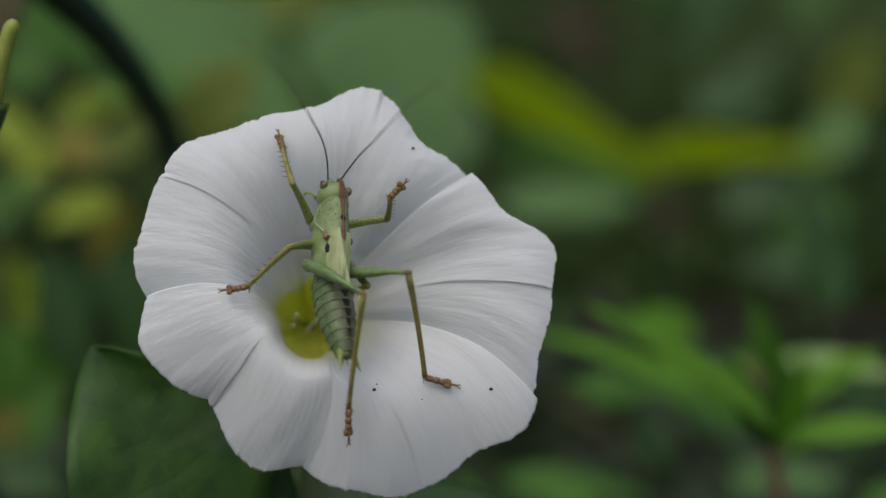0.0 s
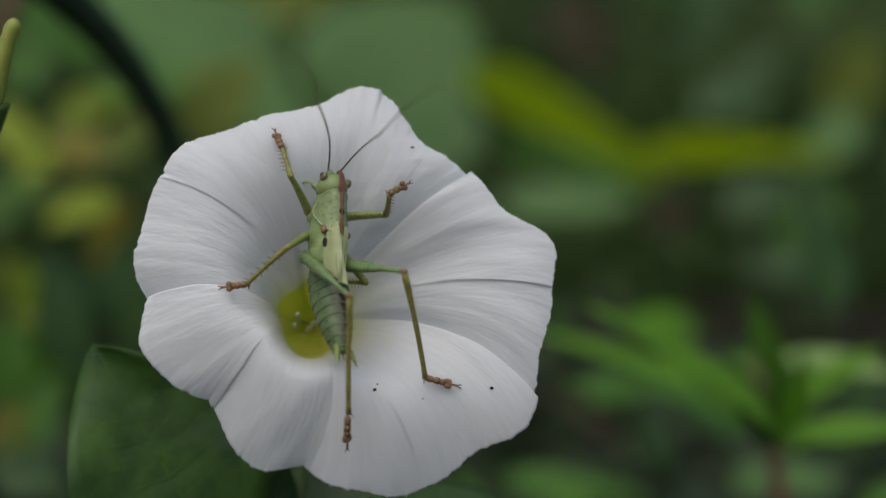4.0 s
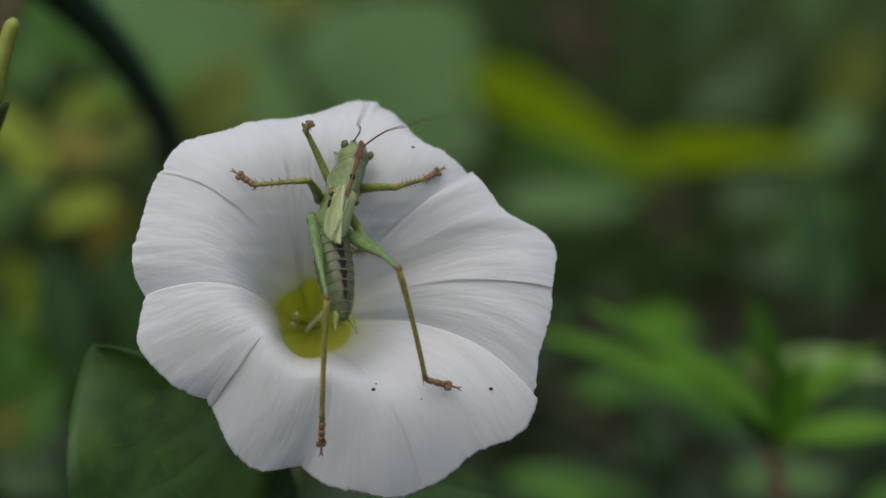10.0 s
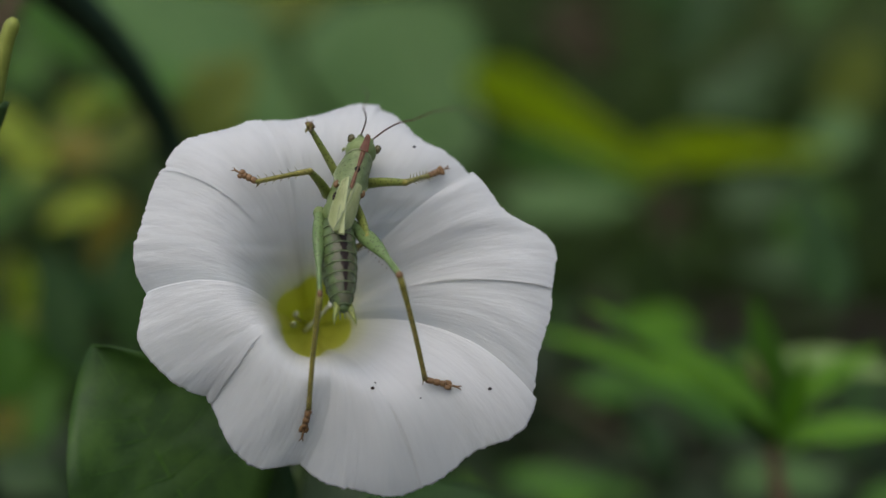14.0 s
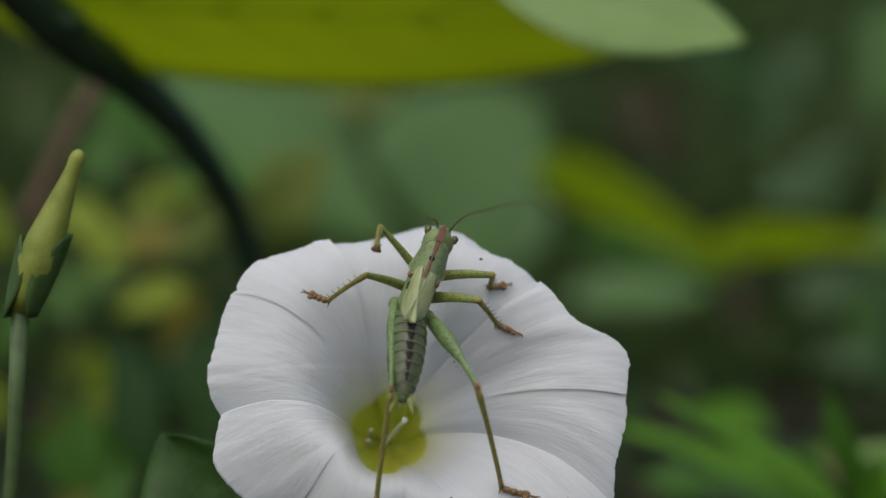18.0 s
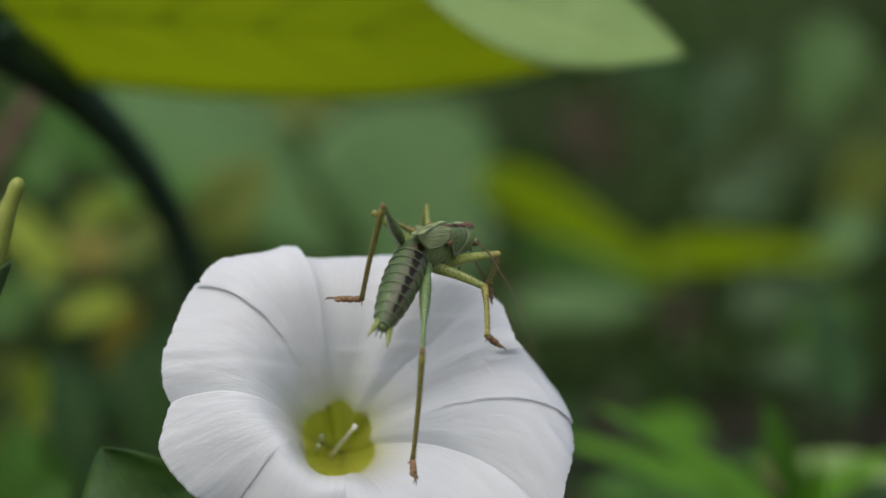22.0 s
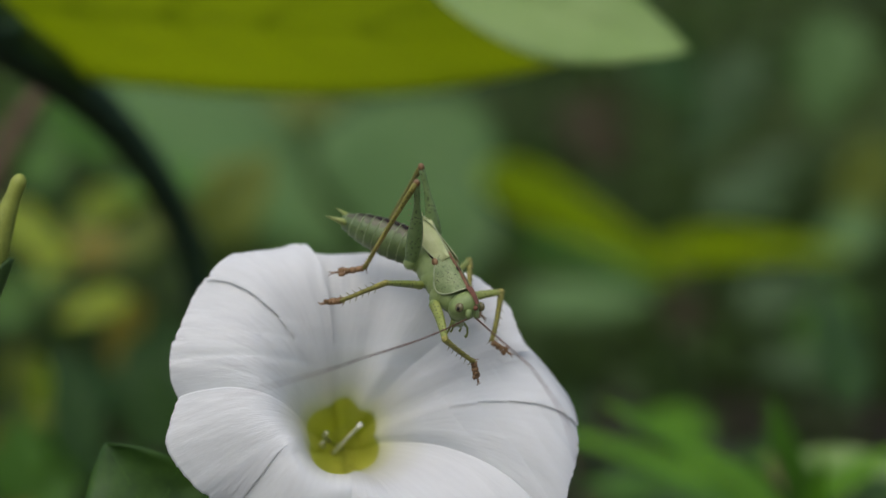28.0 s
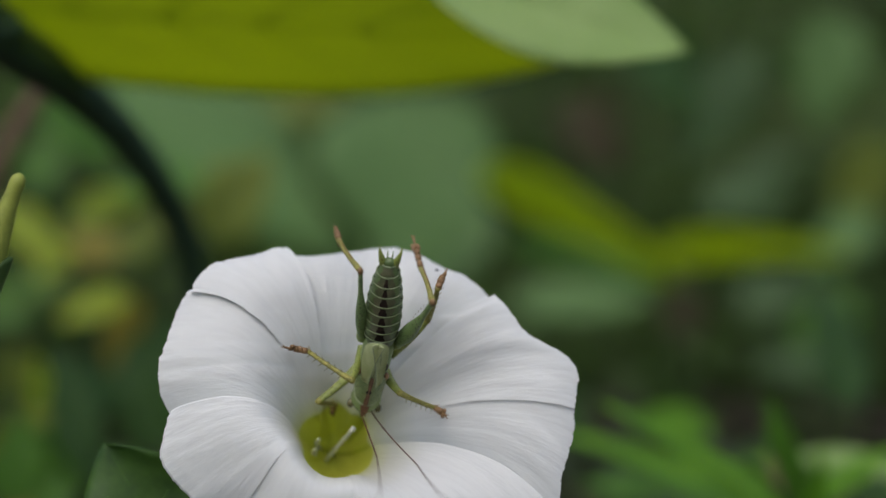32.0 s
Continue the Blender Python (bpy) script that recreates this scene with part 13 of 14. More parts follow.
    walk(PETALS['top', 8], [
        (0, pose(0, 0, 0, 0, -0, 0)), (8, pose(0, 0, 0, 0, -0, 0)), (9, pose(-0.00036, 0.00412, 0.00639, -22.15, -1.889, 0.3697)),
        (14.5, pose(-0.00055, 0.0063, 0.00831, -30.13, -2.514, 0.6768)), (16.5, pose(-0.00062, 0.0071, 0.00889, -32.79, -2.713, 0.7982)), (18, pose(-0.00077, 0.0088, 0.00995, -38.12, -3.091, 1.068)),
        (19, pose(-0.00101, 0.01158, 0.01125, -46.11, -3.608, 1.536)), (20, pose(-0.00125, 0.01424, 0.01209, -53.23, -4.009, 2.009)), (21, pose(-0.0014, 0.01598, 0.01246, -57.68, -4.228, 2.329)),
        (25.5, pose(-0.0014, 0.01598, 0.01246, -57.68, -4.228, 2.329)), (28, pose(-0.00131, 0.01493, 0.01225, -55.01, -4.1, 2.135)), (30.5, pose(-0.00101, 0.01158, 0.01125, -46.11, -3.608, 1.536)),
        (32, pose(-0.00101, 0.01158, 0.01125, -46.11, -3.608, 1.536))])
    walk(PETALS['top', 9], [
        (0, pose(0, 0, 0, 0, -0, 0)), (8, pose(0, 0, 0, 0, -0, 0)), (9, pose(-0.00042, 0.00479, 0.00763, -24.92, -2.111, 0.4664)),
        (14.5, pose(-0.00065, 0.00745, 0.00985, -33.9, -2.794, 0.8515)), (16.5, pose(-0.00074, 0.00843, 0.0105, -36.9, -3.007, 1.003)), (18, pose(-0.00092, 0.01052, 0.01165, -42.89, -3.408, 1.339)),
        (19, pose(-0.00122, 0.01394, 0.01297, -51.89, -3.938, 1.917)), (20, pose(-0.00151, 0.0172, 0.0137, -59.91, -4.329, 2.495)), (21, pose(-0.00169, 0.01932, 0.01393, -64.92, -4.531, 2.882)),
        (25.5, pose(-0.00169, 0.01932, 0.01393, -64.92, -4.531, 2.882)), (28, pose(-0.00158, 0.01804, 0.01382, -61.91, -4.414, 2.648)), (30.5, pose(-0.00122, 0.01394, 0.01297, -51.89, -3.938, 1.917)),
        (32, pose(-0.00122, 0.01394, 0.01297, -51.89, -3.938, 1.917))])
    walk(PETALS['upper', 1], [
        (0, pose(0, 0, 0, 0, -0, 0)), (8, pose(0, 0, 0, 0, -0, 0)), (9, pose(-0.00005, 0.00057, 0.00027, -1.771, -0.1549, 0.002394)),
        (14.5, pose(-0.00005, 0.00057, 0.00027, -1.771, -0.1549, 0.002394)), (18, pose(-0.00005, 0.00057, 0.00027, -1.771, -0.1549, 0.002394)), (19, pose(-0.00005, 0.00057, 0.00027, -1.771, -0.1549, 0.002394)),
        (20, pose(-0.00005, 0.00057, 0.00027, -1.771, -0.1549, 0.002394)), (21, pose(-0.00007, 0.00079, 0.00037, -2.435, -0.213, 0.004527)), (24, pose(-0.0001, 0.00115, 0.00052, -3.542, -0.3097, 0.009576)),
        (28, pose(-0.0001, 0.00115, 0.00052, -3.542, -0.3097, 0.009576)), (30, pose(-0.00007, 0.00079, 0.00037, -2.435, -0.213, 0.004527)), (32, pose(-0.00007, 0.00079, 0.00037, -2.435, -0.213, 0.004527))])
    walk(PETALS['upper', 2], [
        (0, pose(0, 0, 0, 0, -0, 0)), (8, pose(0, 0, 0, 0, -0, 0)), (9, pose(-0.00009, 0.00098, 0.00061, -3.542, -0.3097, 0.009576)),
        (14.5, pose(-0.00009, 0.00098, 0.00061, -3.542, -0.3097, 0.009576)), (18, pose(-0.00009, 0.00098, 0.00061, -3.542, -0.3097, 0.009576)), (19, pose(-0.00009, 0.00098, 0.00061, -3.542, -0.3097, 0.009576)),
        (20, pose(-0.00009, 0.00098, 0.00061, -3.542, -0.3097, 0.009576)), (21, pose(-0.00012, 0.00136, 0.00082, -4.87, -0.4256, 0.0181)), (24, pose(-0.00017, 0.002, 0.00116, -7.084, -0.6182, 0.03827)),
        (28, pose(-0.00017, 0.002, 0.00116, -7.084, -0.6182, 0.03827)), (30, pose(-0.00012, 0.00136, 0.00082, -4.87, -0.4256, 0.0181)), (32, pose(-0.00012, 0.00136, 0.00082, -4.87, -0.4256, 0.0181))])
    walk(PETALS['upper', 3], [
        (0, pose(0, 0, 0, 0, -0, 0)), (8, pose(0, 0, 0, 0, -0, 0)), (9, pose(-0.00011, 0.00128, 0.00102, -5.313, -0.4642, 0.02154)),
        (14.5, pose(-0.00011, 0.00128, 0.00102, -5.313, -0.4642, 0.02154)), (18, pose(-0.00011, 0.00128, 0.00102, -5.313, -0.4642, 0.02154)), (19, pose(-0.00011, 0.00128, 0.00102, -5.313, -0.4642, 0.02154)),
        (20, pose(-0.00011, 0.00128, 0.00102, -5.313, -0.4642, 0.02154)), (21, pose(-0.00016, 0.00178, 0.00138, -7.306, -0.6374, 0.04069)), (24, pose(-0.00023, 0.00266, 0.00194, -10.63, -0.9243, 0.08597)),
        (28, pose(-0.00023, 0.00266, 0.00194, -10.63, -0.9243, 0.08597)), (30, pose(-0.00016, 0.00178, 0.00138, -7.306, -0.6374, 0.04069)), (32, pose(-0.00016, 0.00178, 0.00138, -7.306, -0.6374, 0.04069))])
    walk(PETALS['upper', 4], [
        (0, pose(0, 0, 0, 0, -0, 0)), (8, pose(0, 0, 0, 0, -0, 0)), (9, pose(-0.00013, 0.0015, 0.00151, -7.084, -0.6182, 0.03827)),
        (14.5, pose(-0.00013, 0.0015, 0.00151, -7.084, -0.6182, 0.03827)), (18, pose(-0.00013, 0.0015, 0.00151, -7.084, -0.6182, 0.03827)), (19, pose(-0.00013, 0.0015, 0.00151, -7.084, -0.6182, 0.03827)),
        (20, pose(-0.00013, 0.0015, 0.00151, -7.084, -0.6182, 0.03827)), (21, pose(-0.00019, 0.00212, 0.00204, -9.741, -0.8481, 0.07227)), (24, pose(-0.00028, 0.00321, 0.00286, -14.17, -1.227, 0.1525)),
        (28, pose(-0.00028, 0.00321, 0.00286, -14.17, -1.227, 0.1525)), (30, pose(-0.00019, 0.00212, 0.00204, -9.741, -0.8481, 0.07227)), (32, pose(-0.00019, 0.00212, 0.00204, -9.741, -0.8481, 0.07227))])
    walk(PETALS['upper', 5], [
        (0, pose(0, 0, 0, 0, -0, 0)), (8, pose(0, 0, 0, 0, -0, 0)), (9, pose(-0.00015, 0.00168, 0.00208, -8.856, -0.7716, 0.05975)),
        (14.5, pose(-0.00015, 0.00168, 0.00208, -8.856, -0.7716, 0.05975)), (18, pose(-0.00015, 0.00168, 0.00208, -8.856, -0.7716, 0.05975)), (19, pose(-0.00015, 0.00168, 0.00208, -8.856, -0.7716, 0.05975)),
        (20, pose(-0.00015, 0.00168, 0.00208, -8.856, -0.7716, 0.05975)), (21, pose(-0.00021, 0.00241, 0.00281, -12.18, -1.057, 0.1128)), (24, pose(-0.00033, 0.00373, 0.00394, -17.71, -1.525, 0.2376)),
        (28, pose(-0.00033, 0.00373, 0.00394, -17.71, -1.525, 0.2376)), (30, pose(-0.00021, 0.00241, 0.00281, -12.18, -1.057, 0.1128)), (32, pose(-0.00021, 0.00241, 0.00281, -12.18, -1.057, 0.1128))])
    walk(PETALS['upper', 6], [
        (0, pose(0, 0, 0, 0, -0, 0)), (8, pose(0, 0, 0, 0, -0, 0)), (9, pose(-0.00016, 0.00186, 0.00273, -10.63, -0.9243, 0.08597)),
        (14.5, pose(-0.00016, 0.00186, 0.00273, -10.63, -0.9243, 0.08597)), (18, pose(-0.00016, 0.00186, 0.00273, -10.63, -0.9243, 0.08597)), (19, pose(-0.00016, 0.00186, 0.00273, -10.63, -0.9243, 0.08597)),
        (20, pose(-0.00016, 0.00186, 0.00273, -10.63, -0.9243, 0.08597)), (21, pose(-0.00024, 0.0027, 0.00368, -14.61, -1.264, 0.1621)), (24, pose(-0.00038, 0.00429, 0.00516, -21.26, -1.817, 0.341)),
        (28, pose(-0.00038, 0.00429, 0.00516, -21.26, -1.817, 0.341)), (30, pose(-0.00024, 0.0027, 0.00368, -14.61, -1.264, 0.1621)), (32, pose(-0.00024, 0.0027, 0.00368, -14.61, -1.264, 0.1621))])
    walk(PETALS['upper', 7], [
        (0, pose(0, 0, 0, 0, -0, 0)), (8, pose(0, 0, 0, 0, -0, 0)), (9, pose(-0.00018, 0.00205, 0.00345, -12.4, -1.076, 0.1169)),
        (14.5, pose(-0.00018, 0.00205, 0.00345, -12.4, -1.076, 0.1169)), (18, pose(-0.00018, 0.00205, 0.00345, -12.4, -1.076, 0.1169)), (19, pose(-0.00018, 0.00205, 0.00345, -12.4, -1.076, 0.1169)),
        (20, pose(-0.00018, 0.00205, 0.00345, -12.4, -1.076, 0.1169)), (21, pose(-0.00027, 0.00304, 0.00465, -17.05, -1.469, 0.2203)), (24, pose(-0.00043, 0.00495, 0.00649, -24.81, -2.102, 0.4623)),
        (28, pose(-0.00043, 0.00495, 0.00649, -24.81, -2.102, 0.4623)), (30, pose(-0.00027, 0.00304, 0.00465, -17.05, -1.469, 0.2203)), (32, pose(-0.00027, 0.00304, 0.00465, -17.05, -1.469, 0.2203))])
    walk(PETALS['upper', 8], [
        (0, pose(0, 0, 0, 0, -0, 0)), (8, pose(0, 0, 0, 0, -0, 0)), (9, pose(-0.0002, 0.00229, 0.00424, -14.17, -1.227, 0.1525)),
        (14.5, pose(-0.0002, 0.00229, 0.00424, -14.17, -1.227, 0.1525)), (18, pose(-0.0002, 0.00229, 0.00424, -14.17, -1.227, 0.1525)), (19, pose(-0.0002, 0.00229, 0.00424, -14.17, -1.227, 0.1525)),
        (20, pose(-0.0002, 0.00229, 0.00424, -14.17, -1.227, 0.1525)), (21, pose(-0.0003, 0.00347, 0.0057, -19.49, -1.672, 0.2871)), (24, pose(-0.00051, 0.00578, 0.00791, -28.35, -2.379, 0.6011)),
        (28, pose(-0.00051, 0.00578, 0.00791, -28.35, -2.379, 0.6011)), (30, pose(-0.0003, 0.00347, 0.0057, -19.49, -1.672, 0.2871)), (32, pose(-0.0003, 0.00347, 0.0057, -19.49, -1.672, 0.2871))])
    walk(PETALS['left', 1], [
        (0, pose(0, 0, 0, 0, -0, 0)), (8, pose(0, 0, 0, 0, -0, 0)), (9, pose(-0.00005, 0.00057, 0.00027, -1.771, -0.1549, 0.002394)),
        (14.5, pose(-0.00005, 0.00057, 0.00027, -1.771, -0.1549, 0.002394)), (18, pose(-0.00005, 0.00057, 0.00027, -1.771, -0.1549, 0.002394)),
        (19, pose(-0.00007, 0.00079, 0.00037, -2.435, -0.213, 0.004527)), (20, pose(-0.0001, 0.00115, 0.00052, -3.542, -0.3097, 0.009576)),
        (21, pose(-0.00013, 0.00152, 0.00067, -4.649, -0.4063, 0.01649)), (32, pose(-0.00013, 0.00144, 0.00064, -4.428, -0.387, 0.01496))])
    walk(PETALS['left', 2], [
        (0, pose(0, 0, 0, 0, -0, 0)), (8, pose(0, 0, 0, 0, -0, 0)), (9, pose(-0.00009, 0.00098, 0.00061, -3.542, -0.3097, 0.009576)),
        (14.5, pose(-0.00009, 0.00098, 0.00061, -3.542, -0.3097, 0.009576)), (18, pose(-0.00009, 0.00098, 0.00061, -3.542, -0.3097, 0.009576)),
        (19, pose(-0.00012, 0.00136, 0.00082, -4.87, -0.4256, 0.0181)), (20, pose(-0.00017, 0.002, 0.00116, -7.084, -0.6182, 0.03827)),
        (21, pose(-0.00023, 0.00266, 0.00147, -9.298, -0.8099, 0.06586)), (32, pose(-0.00022, 0.00252, 0.00141, -8.856, -0.7716, 0.05975))])
    walk(PETALS['left', 3], [
        (0, pose(0, 0, 0, 0, -0, 0)), (8, pose(0, 0, 0, 0, -0, 0)), (9, pose(-0.00011, 0.00128, 0.00102, -5.313, -0.4642, 0.02154)),
        (14.5, pose(-0.00011, 0.00128, 0.00102, -5.313, -0.4642, 0.02154)), (18, pose(-0.00011, 0.00128, 0.00102, -5.313, -0.4642, 0.02154)),
        (19, pose(-0.00016, 0.00178, 0.00138, -7.306, -0.6374, 0.04069)), (20, pose(-0.00023, 0.00266, 0.00194, -10.63, -0.9243, 0.08597)),
        (21, pose(-0.00031, 0.00356, 0.00245, -13.95, -1.208, 0.1478)), (32, pose(-0.0003, 0.00338, 0.00235, -13.28, -1.152, 0.1341))])
    walk(PETALS['left', 4], [
        (0, pose(0, 0, 0, 0, -0, 0)), (8, pose(0, 0, 0, 0, -0, 0)), (9, pose(-0.00013, 0.0015, 0.00151, -7.084, -0.6182, 0.03827)),
        (14.5, pose(-0.00013, 0.0015, 0.00151, -7.084, -0.6182, 0.03827)), (18, pose(-0.00013, 0.0015, 0.00151, -7.084, -0.6182, 0.03827)),
        (19, pose(-0.00019, 0.00212, 0.00204, -9.741, -0.8481, 0.07227)), (20, pose(-0.00028, 0.00321, 0.00286, -14.17, -1.227, 0.1525)),
        (21, pose(-0.00038, 0.00437, 0.00361, -18.6, -1.598, 0.2618)), (32, pose(-0.00036, 0.00413, 0.00347, -17.71, -1.525, 0.2376))])
    walk(PETALS['right', 1], [
        (0, pose(0, 0, 0, 0, -0, 0)), (20.5, pose(0, 0, 0, 0, -0, 0)), (21.5, pose(0.00063, 0.00053, 0.00061, -2.123, 2.527, -0.04683)),
        (22, pose(0.00197, 0.00165, 0.00168, -6.401, 7.568, -0.4238)), (23, pose(0.0022, 0.00185, 0.00184, -7.122, 8.405, -0.524)), (24, pose(0.00174, 0.00146, 0.00152, -5.683, 6.73, -0.3344)),
        (24.5, pose(0.00174, 0.00146, 0.00152, -5.683, 6.73, -0.3344)), (25, pose(0.00174, 0.00146, 0.00152, -5.683, 6.73, -0.3344)), (25.5, pose(0.00174, 0.00146, 0.00152, -5.683, 6.73, -0.3344)),
        (27.5, pose(0.00174, 0.00146, 0.00152, -5.683, 6.73, -0.3344)), (28, pose(0.00174, 0.00146, 0.00152, -5.683, 6.73, -0.3344)), (29, pose(0.00107, 0.0009, 0.00099, -3.542, 4.211, -0.1302)),
        (30, pose(0, 0, 0, 0, -0, 0)), (32, pose(0, 0, 0, 0, -0, 0))])
    walk(PETALS['right', 2], [
        (0, pose(0, 0, 0, 0, -0, 0)), (20.5, pose(0, 0, 0, 0, -0, 0)), (21.5, pose(0.00113, 0.00094, 0.00136, -4.253, 5.051, -0.1877)),
        (22, pose(0.00372, 0.00313, 0.00358, -13.03, 15.04, -1.727)), (23, pose(0.0042, 0.00352, 0.00387, -14.56, 16.68, -2.145)), (24, pose(0.00326, 0.00274, 0.00326, -11.52, 13.39, -1.358)),
        (24.5, pose(0.00326, 0.00274, 0.00326, -11.52, 13.39, -1.358)), (25, pose(0.00326, 0.00274, 0.00326, -11.52, 13.39, -1.358)), (25.5, pose(0.00326, 0.00274, 0.00326, -11.52, 13.39, -1.358)),
        (27.5, pose(0.00326, 0.00274, 0.00326, -11.52, 13.39, -1.358)), (28, pose(0.00326, 0.00274, 0.00326, -11.52, 13.39, -1.358)), (29, pose(0.00194, 0.00163, 0.00218, -7.122, 8.405, -0.524)),
        (30, pose(0, 0, 0, 0, -0, 0)), (32, pose(0, 0, 0, 0, -0, 0))])
    walk(PETALS['right', 3], [
        (0, pose(0, 0, 0, 0, -0, 0)), (20.5, pose(0, 0, 0, 0, -0, 0)), (21.5, pose(0.00152, 0.00128, 0.00228, -6.401, 7.568, -0.4238)),
        (22, pose(0.00546, 0.00458, 0.00576, -20.13, 22.31, -4.009)), (23, pose(0.00622, 0.00522, 0.00617, -22.66, 24.66, -5.015)), (24, pose(0.00474, 0.00397, 0.00529, -17.7, 19.91, -3.131)),
        (24.5, pose(0.00474, 0.00397, 0.00529, -17.7, 19.91, -3.131)), (25, pose(0.00474, 0.00397, 0.00529, -17.7, 19.91, -3.131)), (25.5, pose(0.00474, 0.00397, 0.00529, -17.7, 19.91, -3.131)),
        (27.5, pose(0.00474, 0.00397, 0.00529, -17.7, 19.91, -3.131)), (28, pose(0.00474, 0.00397, 0.00529, -17.7, 19.91, -3.131)), (29, pose(0.00272, 0.00228, 0.00361, -10.78, 12.57, -1.19)),
        (30, pose(0, 0, 0, 0, -0, 0)), (32, pose(0, 0, 0, 0, -0, 0))])
    walk(PETALS['right', 4], [
        (0, pose(0, 0, 0, 0, -0, 0)), (20.5, pose(0, 0, 0, 0, -0, 0)), (21.5, pose(0.00187, 0.00157, 0.00336, -8.574, 10.07, -0.7571)),
        (22, pose(0.0074, 0.00621, 0.00821, -28, 29.23, -7.44)), (23, pose(0.0085, 0.00713, 0.0087, -31.83, 32.15, -9.394)), (24, pose(0.00634, 0.00532, 0.00762, -24.39, 26.2, -5.759)),
        (24.5, pose(0.00634, 0.00532, 0.00762, -24.39, 26.2, -5.759)), (25, pose(0.00634, 0.00532, 0.00762, -24.39, 26.2, -5.759)), (25.5, pose(0.00634, 0.00532, 0.00762, -24.39, 26.2, -5.759)),
        (27.5, pose(0.00634, 0.00532, 0.00762, -24.39, 26.2, -5.759)), (28, pose(0.00634, 0.00532, 0.00762, -24.39, 26.2, -5.759)), (29, pose(0.00348, 0.00292, 0.0053, -14.56, 16.68, -2.145)),
        (30, pose(0, 0, 0, 0, -0, 0)), (32, pose(0, 0, 0, 0, -0, 0))])
    walk(PETALS['right', 5], [
        (0, pose(0, 0, 0, 0, -0, 0)), (20.5, pose(0, 0, 0, 0, -0, 0)), (21.5, pose(0.00224, 0.00188, 0.0046, -10.78, 12.57, -1.19)),
        (22, pose(0.00976, 0.00819, 0.01074, -36.97, 35.63, -12.26)), (23, pose(0.0113, 0.00948, 0.01121, -42.55, 38.87, -15.64)), (24, pose(0.00828, 0.00695, 0.0101, -31.83, 32.15, -9.394)),
        (24.5, pose(0.00828, 0.00695, 0.0101, -31.83, 32.15, -9.394)), (25, pose(0.00828, 0.00695, 0.0101, -31.83, 32.15, -9.394)), (25.5, pose(0.00828, 0.00695, 0.0101, -31.83, 32.15, -9.394)),
        (27.5, pose(0.00828, 0.00695, 0.0101, -31.83, 32.15, -9.394)), (28, pose(0.00828, 0.00695, 0.0101, -31.83, 32.15, -9.394)), (29, pose(0.00435, 0.00365, 0.00721, -18.5, 20.72, -3.41)),
        (30, pose(0, 0, 0, 0, -0, 0)), (32, pose(0, 0, 0, 0, -0, 0))])
    walk(PETALS['right', 6], [
        (0, pose(0, 0, 0, 0, -0, 0)), (20.5, pose(0, 0, 0, 0, -0, 0)), (21.5, pose(0.00268, 0.00225, 0.00599, -13.03, 15.04, -1.727)),
        (22, pose(0.01272, 0.01067, 0.01305, -47.38, 41.25, -18.76)), (23, pose(0.01478, 0.0124, 0.01331, -55.29, 44.41, -24.14)), (24, pose(0.01074, 0.00901, 0.0125, -40.26, 37.6, -14.23)),
        (24.5, pose(0.01074, 0.00901, 0.0125, -40.26, 37.6, -14.23)), (25, pose(0.01074, 0.00901, 0.0125, -40.26, 37.6, -14.23)), (25.5, pose(0.01074, 0.00901, 0.0125, -40.26, 37.6, -14.23)),
        (27.5, pose(0.01074, 0.00901, 0.0125, -40.26, 37.6, -14.23)), (28, pose(0.01074, 0.00901, 0.0125, -40.26, 37.6, -14.23)), (29, pose(0.00544, 0.00457, 0.00926, -22.66, 24.66, -5.015)),
        (30, pose(0, 0, 0, 0, -0, 0)), (32, pose(0, 0, 0, 0, -0, 0))])
    walk(PETALS['right_upper', 1], [
        (0, pose(0, 0, 0, 0, -0, 0)), (20.5, pose(0, 0, 0, 0, -0, 0)), (21.5, pose(0.00063, 0.00053, 0.00061, -2.123, 2.527, -0.04683)),
        (22, pose(0.00197, 0.00165, 0.00168, -6.401, 7.568, -0.4238)), (23, pose(0.0022, 0.00185, 0.00184, -7.122, 8.405, -0.524)), (24, pose(0.00174, 0.00146, 0.00152, -5.683, 6.73, -0.3344)),
        (24.5, pose(0.00174, 0.00146, 0.00152, -5.683, 6.73, -0.3344)), (25, pose(0.00174, 0.00146, 0.00152, -5.683, 6.73, -0.3344)), (25.5, pose(0.00174, 0.00146, 0.00152, -5.683, 6.73, -0.3344)),
        (27.5, pose(0.00174, 0.00146, 0.00152, -5.683, 6.73, -0.3344)), (28, pose(0.00174, 0.00146, 0.00152, -5.683, 6.73, -0.3344)), (29, pose(0.00107, 0.0009, 0.00099, -3.542, 4.211, -0.1302)),
        (30, pose(0, 0, 0, 0, -0, 0)), (32, pose(0, 0, 0, 0, -0, 0))])
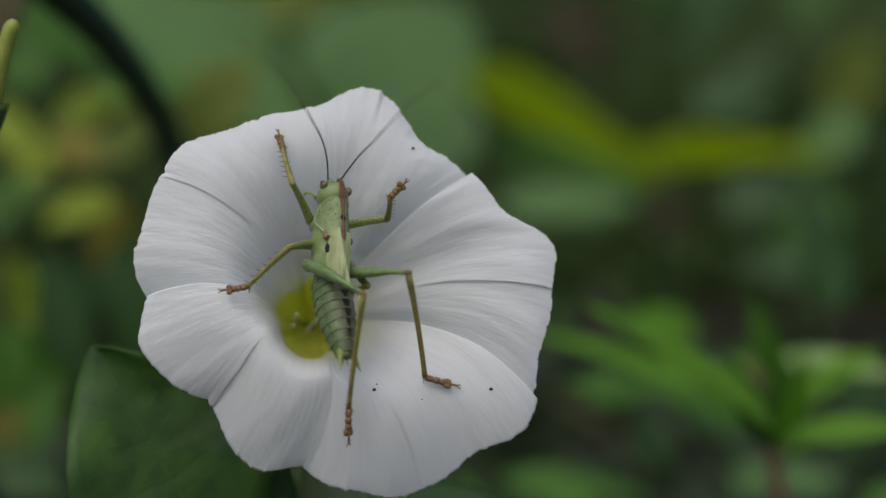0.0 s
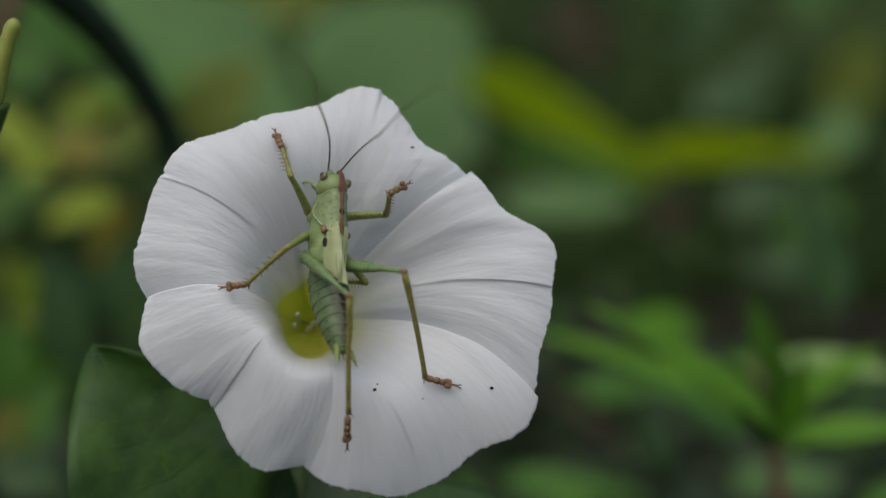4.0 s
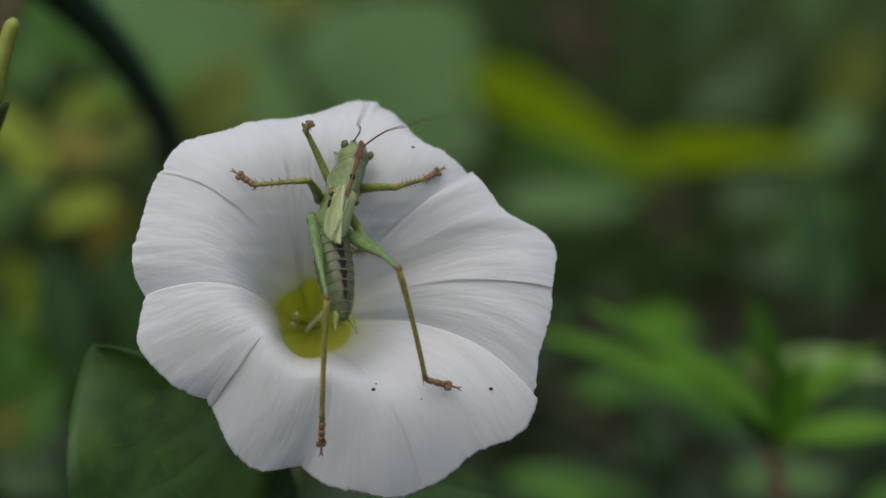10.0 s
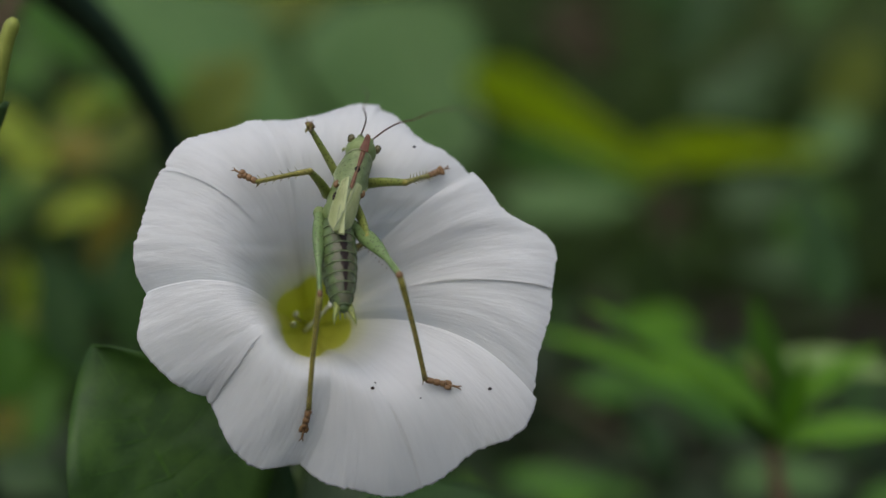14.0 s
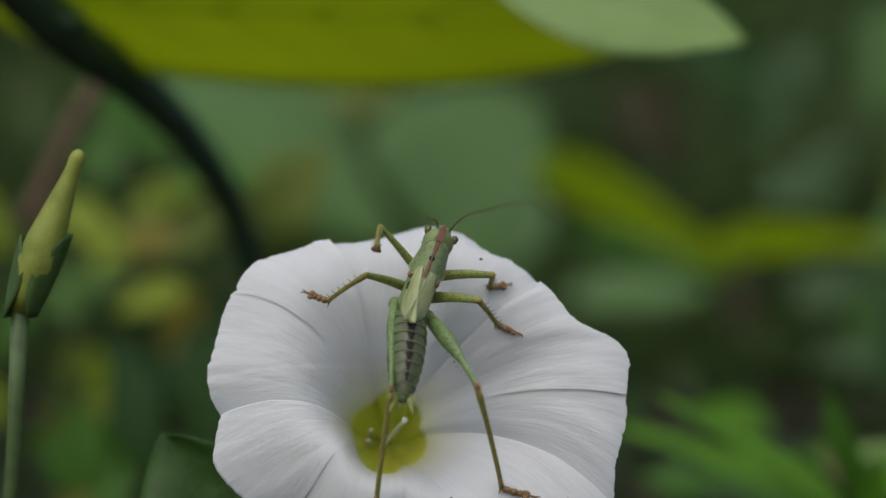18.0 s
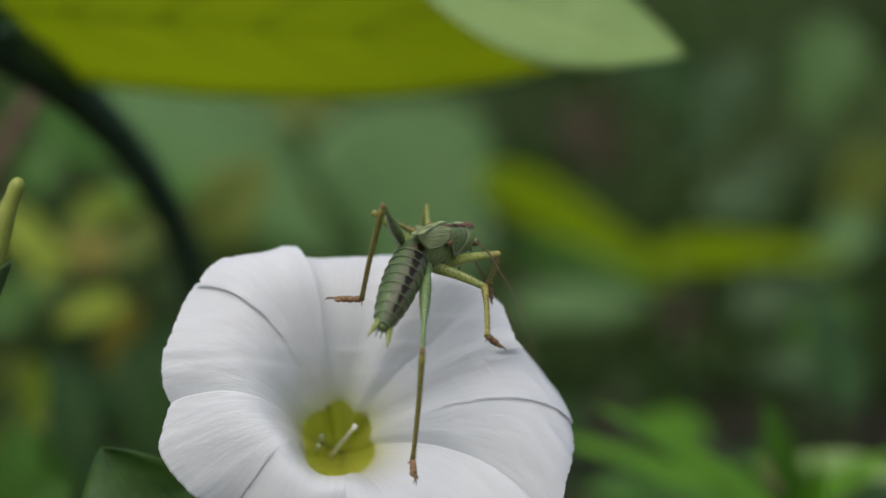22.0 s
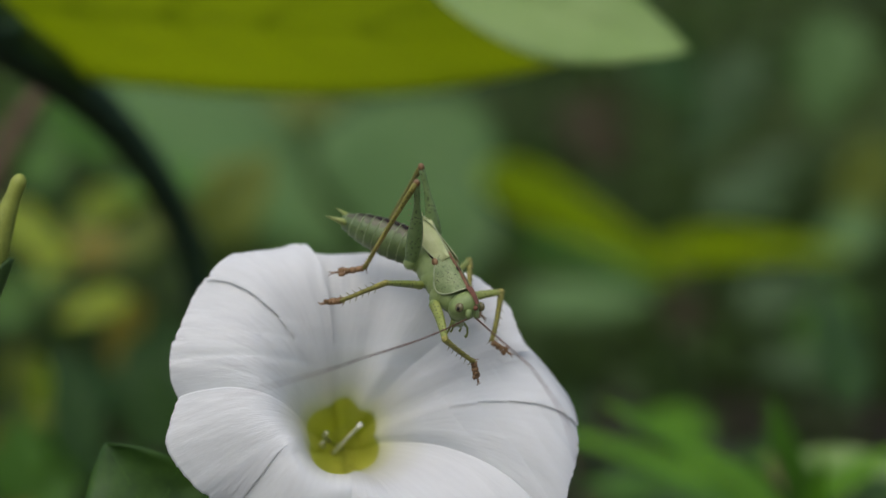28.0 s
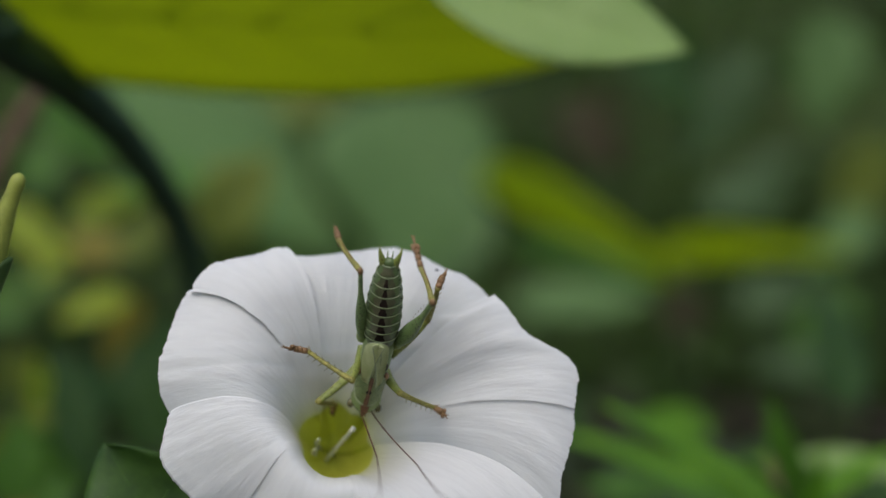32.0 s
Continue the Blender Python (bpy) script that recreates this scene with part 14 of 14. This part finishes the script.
    walk(PETALS['right_upper', 2], [
        (0, pose(0, 0, 0, 0, -0, 0)), (20.5, pose(0, 0, 0, 0, -0, 0)), (21.5, pose(0.00113, 0.00094, 0.00136, -4.253, 5.051, -0.1877)),
        (22, pose(0.00372, 0.00313, 0.00358, -13.03, 15.04, -1.727)), (23, pose(0.0042, 0.00352, 0.00387, -14.56, 16.68, -2.145)), (24, pose(0.00326, 0.00274, 0.00326, -11.52, 13.39, -1.358)),
        (24.5, pose(0.00326, 0.00274, 0.00326, -11.52, 13.39, -1.358)), (25, pose(0.00326, 0.00274, 0.00326, -11.52, 13.39, -1.358)), (25.5, pose(0.00326, 0.00274, 0.00326, -11.52, 13.39, -1.358)),
        (27.5, pose(0.00326, 0.00274, 0.00326, -11.52, 13.39, -1.358)), (28, pose(0.00326, 0.00274, 0.00326, -11.52, 13.39, -1.358)), (29, pose(0.00194, 0.00163, 0.00218, -7.122, 8.405, -0.524)),
        (30, pose(0, 0, 0, 0, -0, 0)), (32, pose(0, 0, 0, 0, -0, 0))])
    walk(PETALS['right_upper', 3], [
        (0, pose(0, 0, 0, 0, -0, 0)), (20.5, pose(0, 0, 0, 0, -0, 0)), (21.5, pose(0.00152, 0.00128, 0.00228, -6.401, 7.568, -0.4238)),
        (22, pose(0.00546, 0.00458, 0.00576, -20.13, 22.31, -4.009)), (23, pose(0.00622, 0.00522, 0.00617, -22.66, 24.66, -5.015)), (24, pose(0.00474, 0.00397, 0.00529, -17.7, 19.91, -3.131)),
        (24.5, pose(0.00474, 0.00397, 0.00529, -17.7, 19.91, -3.131)), (25, pose(0.00474, 0.00397, 0.00529, -17.7, 19.91, -3.131)), (25.5, pose(0.00474, 0.00397, 0.00529, -17.7, 19.91, -3.131)),
        (27.5, pose(0.00474, 0.00397, 0.00529, -17.7, 19.91, -3.131)), (28, pose(0.00474, 0.00397, 0.00529, -17.7, 19.91, -3.131)), (29, pose(0.00272, 0.00228, 0.00361, -10.78, 12.57, -1.19)),
        (30, pose(0, 0, 0, 0, -0, 0)), (32, pose(0, 0, 0, 0, -0, 0))])
    walk(PETALS['right_upper', 4], [
        (0, pose(0, 0, 0, 0, -0, 0)), (20.5, pose(0, 0, 0, 0, -0, 0)), (21.5, pose(0.00187, 0.00157, 0.00336, -8.574, 10.07, -0.7571)),
        (22, pose(0.0074, 0.00621, 0.00821, -28, 29.23, -7.44)), (23, pose(0.0085, 0.00713, 0.0087, -31.83, 32.15, -9.394)), (24, pose(0.00634, 0.00532, 0.00762, -24.39, 26.2, -5.759)),
        (24.5, pose(0.00634, 0.00532, 0.00762, -24.39, 26.2, -5.759)), (25, pose(0.00634, 0.00532, 0.00762, -24.39, 26.2, -5.759)), (25.5, pose(0.00634, 0.00532, 0.00762, -24.39, 26.2, -5.759)),
        (27.5, pose(0.00634, 0.00532, 0.00762, -24.39, 26.2, -5.759)), (28, pose(0.00634, 0.00532, 0.00762, -24.39, 26.2, -5.759)), (29, pose(0.00348, 0.00292, 0.0053, -14.56, 16.68, -2.145)),
        (30, pose(0, 0, 0, 0, -0, 0)), (32, pose(0, 0, 0, 0, -0, 0))])
    walk(PETALS['right_upper', 5], [
        (0, pose(0, 0, 0, 0, -0, 0)), (20.5, pose(0, 0, 0, 0, -0, 0)), (21.5, pose(0.00224, 0.00188, 0.0046, -10.78, 12.57, -1.19)),
        (22, pose(0.00976, 0.00819, 0.01074, -36.97, 35.63, -12.26)), (23, pose(0.0113, 0.00948, 0.01121, -42.55, 38.87, -15.64)), (24, pose(0.00828, 0.00695, 0.0101, -31.83, 32.15, -9.394)),
        (24.5, pose(0.00828, 0.00695, 0.0101, -31.83, 32.15, -9.394)), (25, pose(0.00828, 0.00695, 0.0101, -31.83, 32.15, -9.394)), (25.5, pose(0.00828, 0.00695, 0.0101, -31.83, 32.15, -9.394)),
        (27.5, pose(0.00828, 0.00695, 0.0101, -31.83, 32.15, -9.394)), (28, pose(0.00828, 0.00695, 0.0101, -31.83, 32.15, -9.394)), (29, pose(0.00435, 0.00365, 0.00721, -18.5, 20.72, -3.41)),
        (30, pose(0, 0, 0, 0, -0, 0)), (32, pose(0, 0, 0, 0, -0, 0))])
    walk(PETALS['right_upper', 6], [
        (0, pose(0, 0, 0, 0, -0, 0)), (20.5, pose(0, 0, 0, 0, -0, 0)), (21.5, pose(0.00268, 0.00225, 0.00599, -13.03, 15.04, -1.727)),
        (22, pose(0.01272, 0.01067, 0.01305, -47.38, 41.25, -18.76)), (23, pose(0.01478, 0.0124, 0.01331, -55.29, 44.41, -24.14)), (24, pose(0.01074, 0.00901, 0.0125, -40.26, 37.6, -14.23)),
        (24.5, pose(0.01074, 0.00901, 0.0125, -40.26, 37.6, -14.23)), (25, pose(0.01074, 0.00901, 0.0125, -40.26, 37.6, -14.23)), (25.5, pose(0.01074, 0.00901, 0.0125, -40.26, 37.6, -14.23)),
        (27.5, pose(0.01074, 0.00901, 0.0125, -40.26, 37.6, -14.23)), (28, pose(0.01074, 0.00901, 0.0125, -40.26, 37.6, -14.23)), (29, pose(0.00544, 0.00457, 0.00926, -22.66, 24.66, -5.015)),
        (30, pose(0, 0, 0, 0, -0, 0)), (32, pose(0, 0, 0, 0, -0, 0))])


motions()
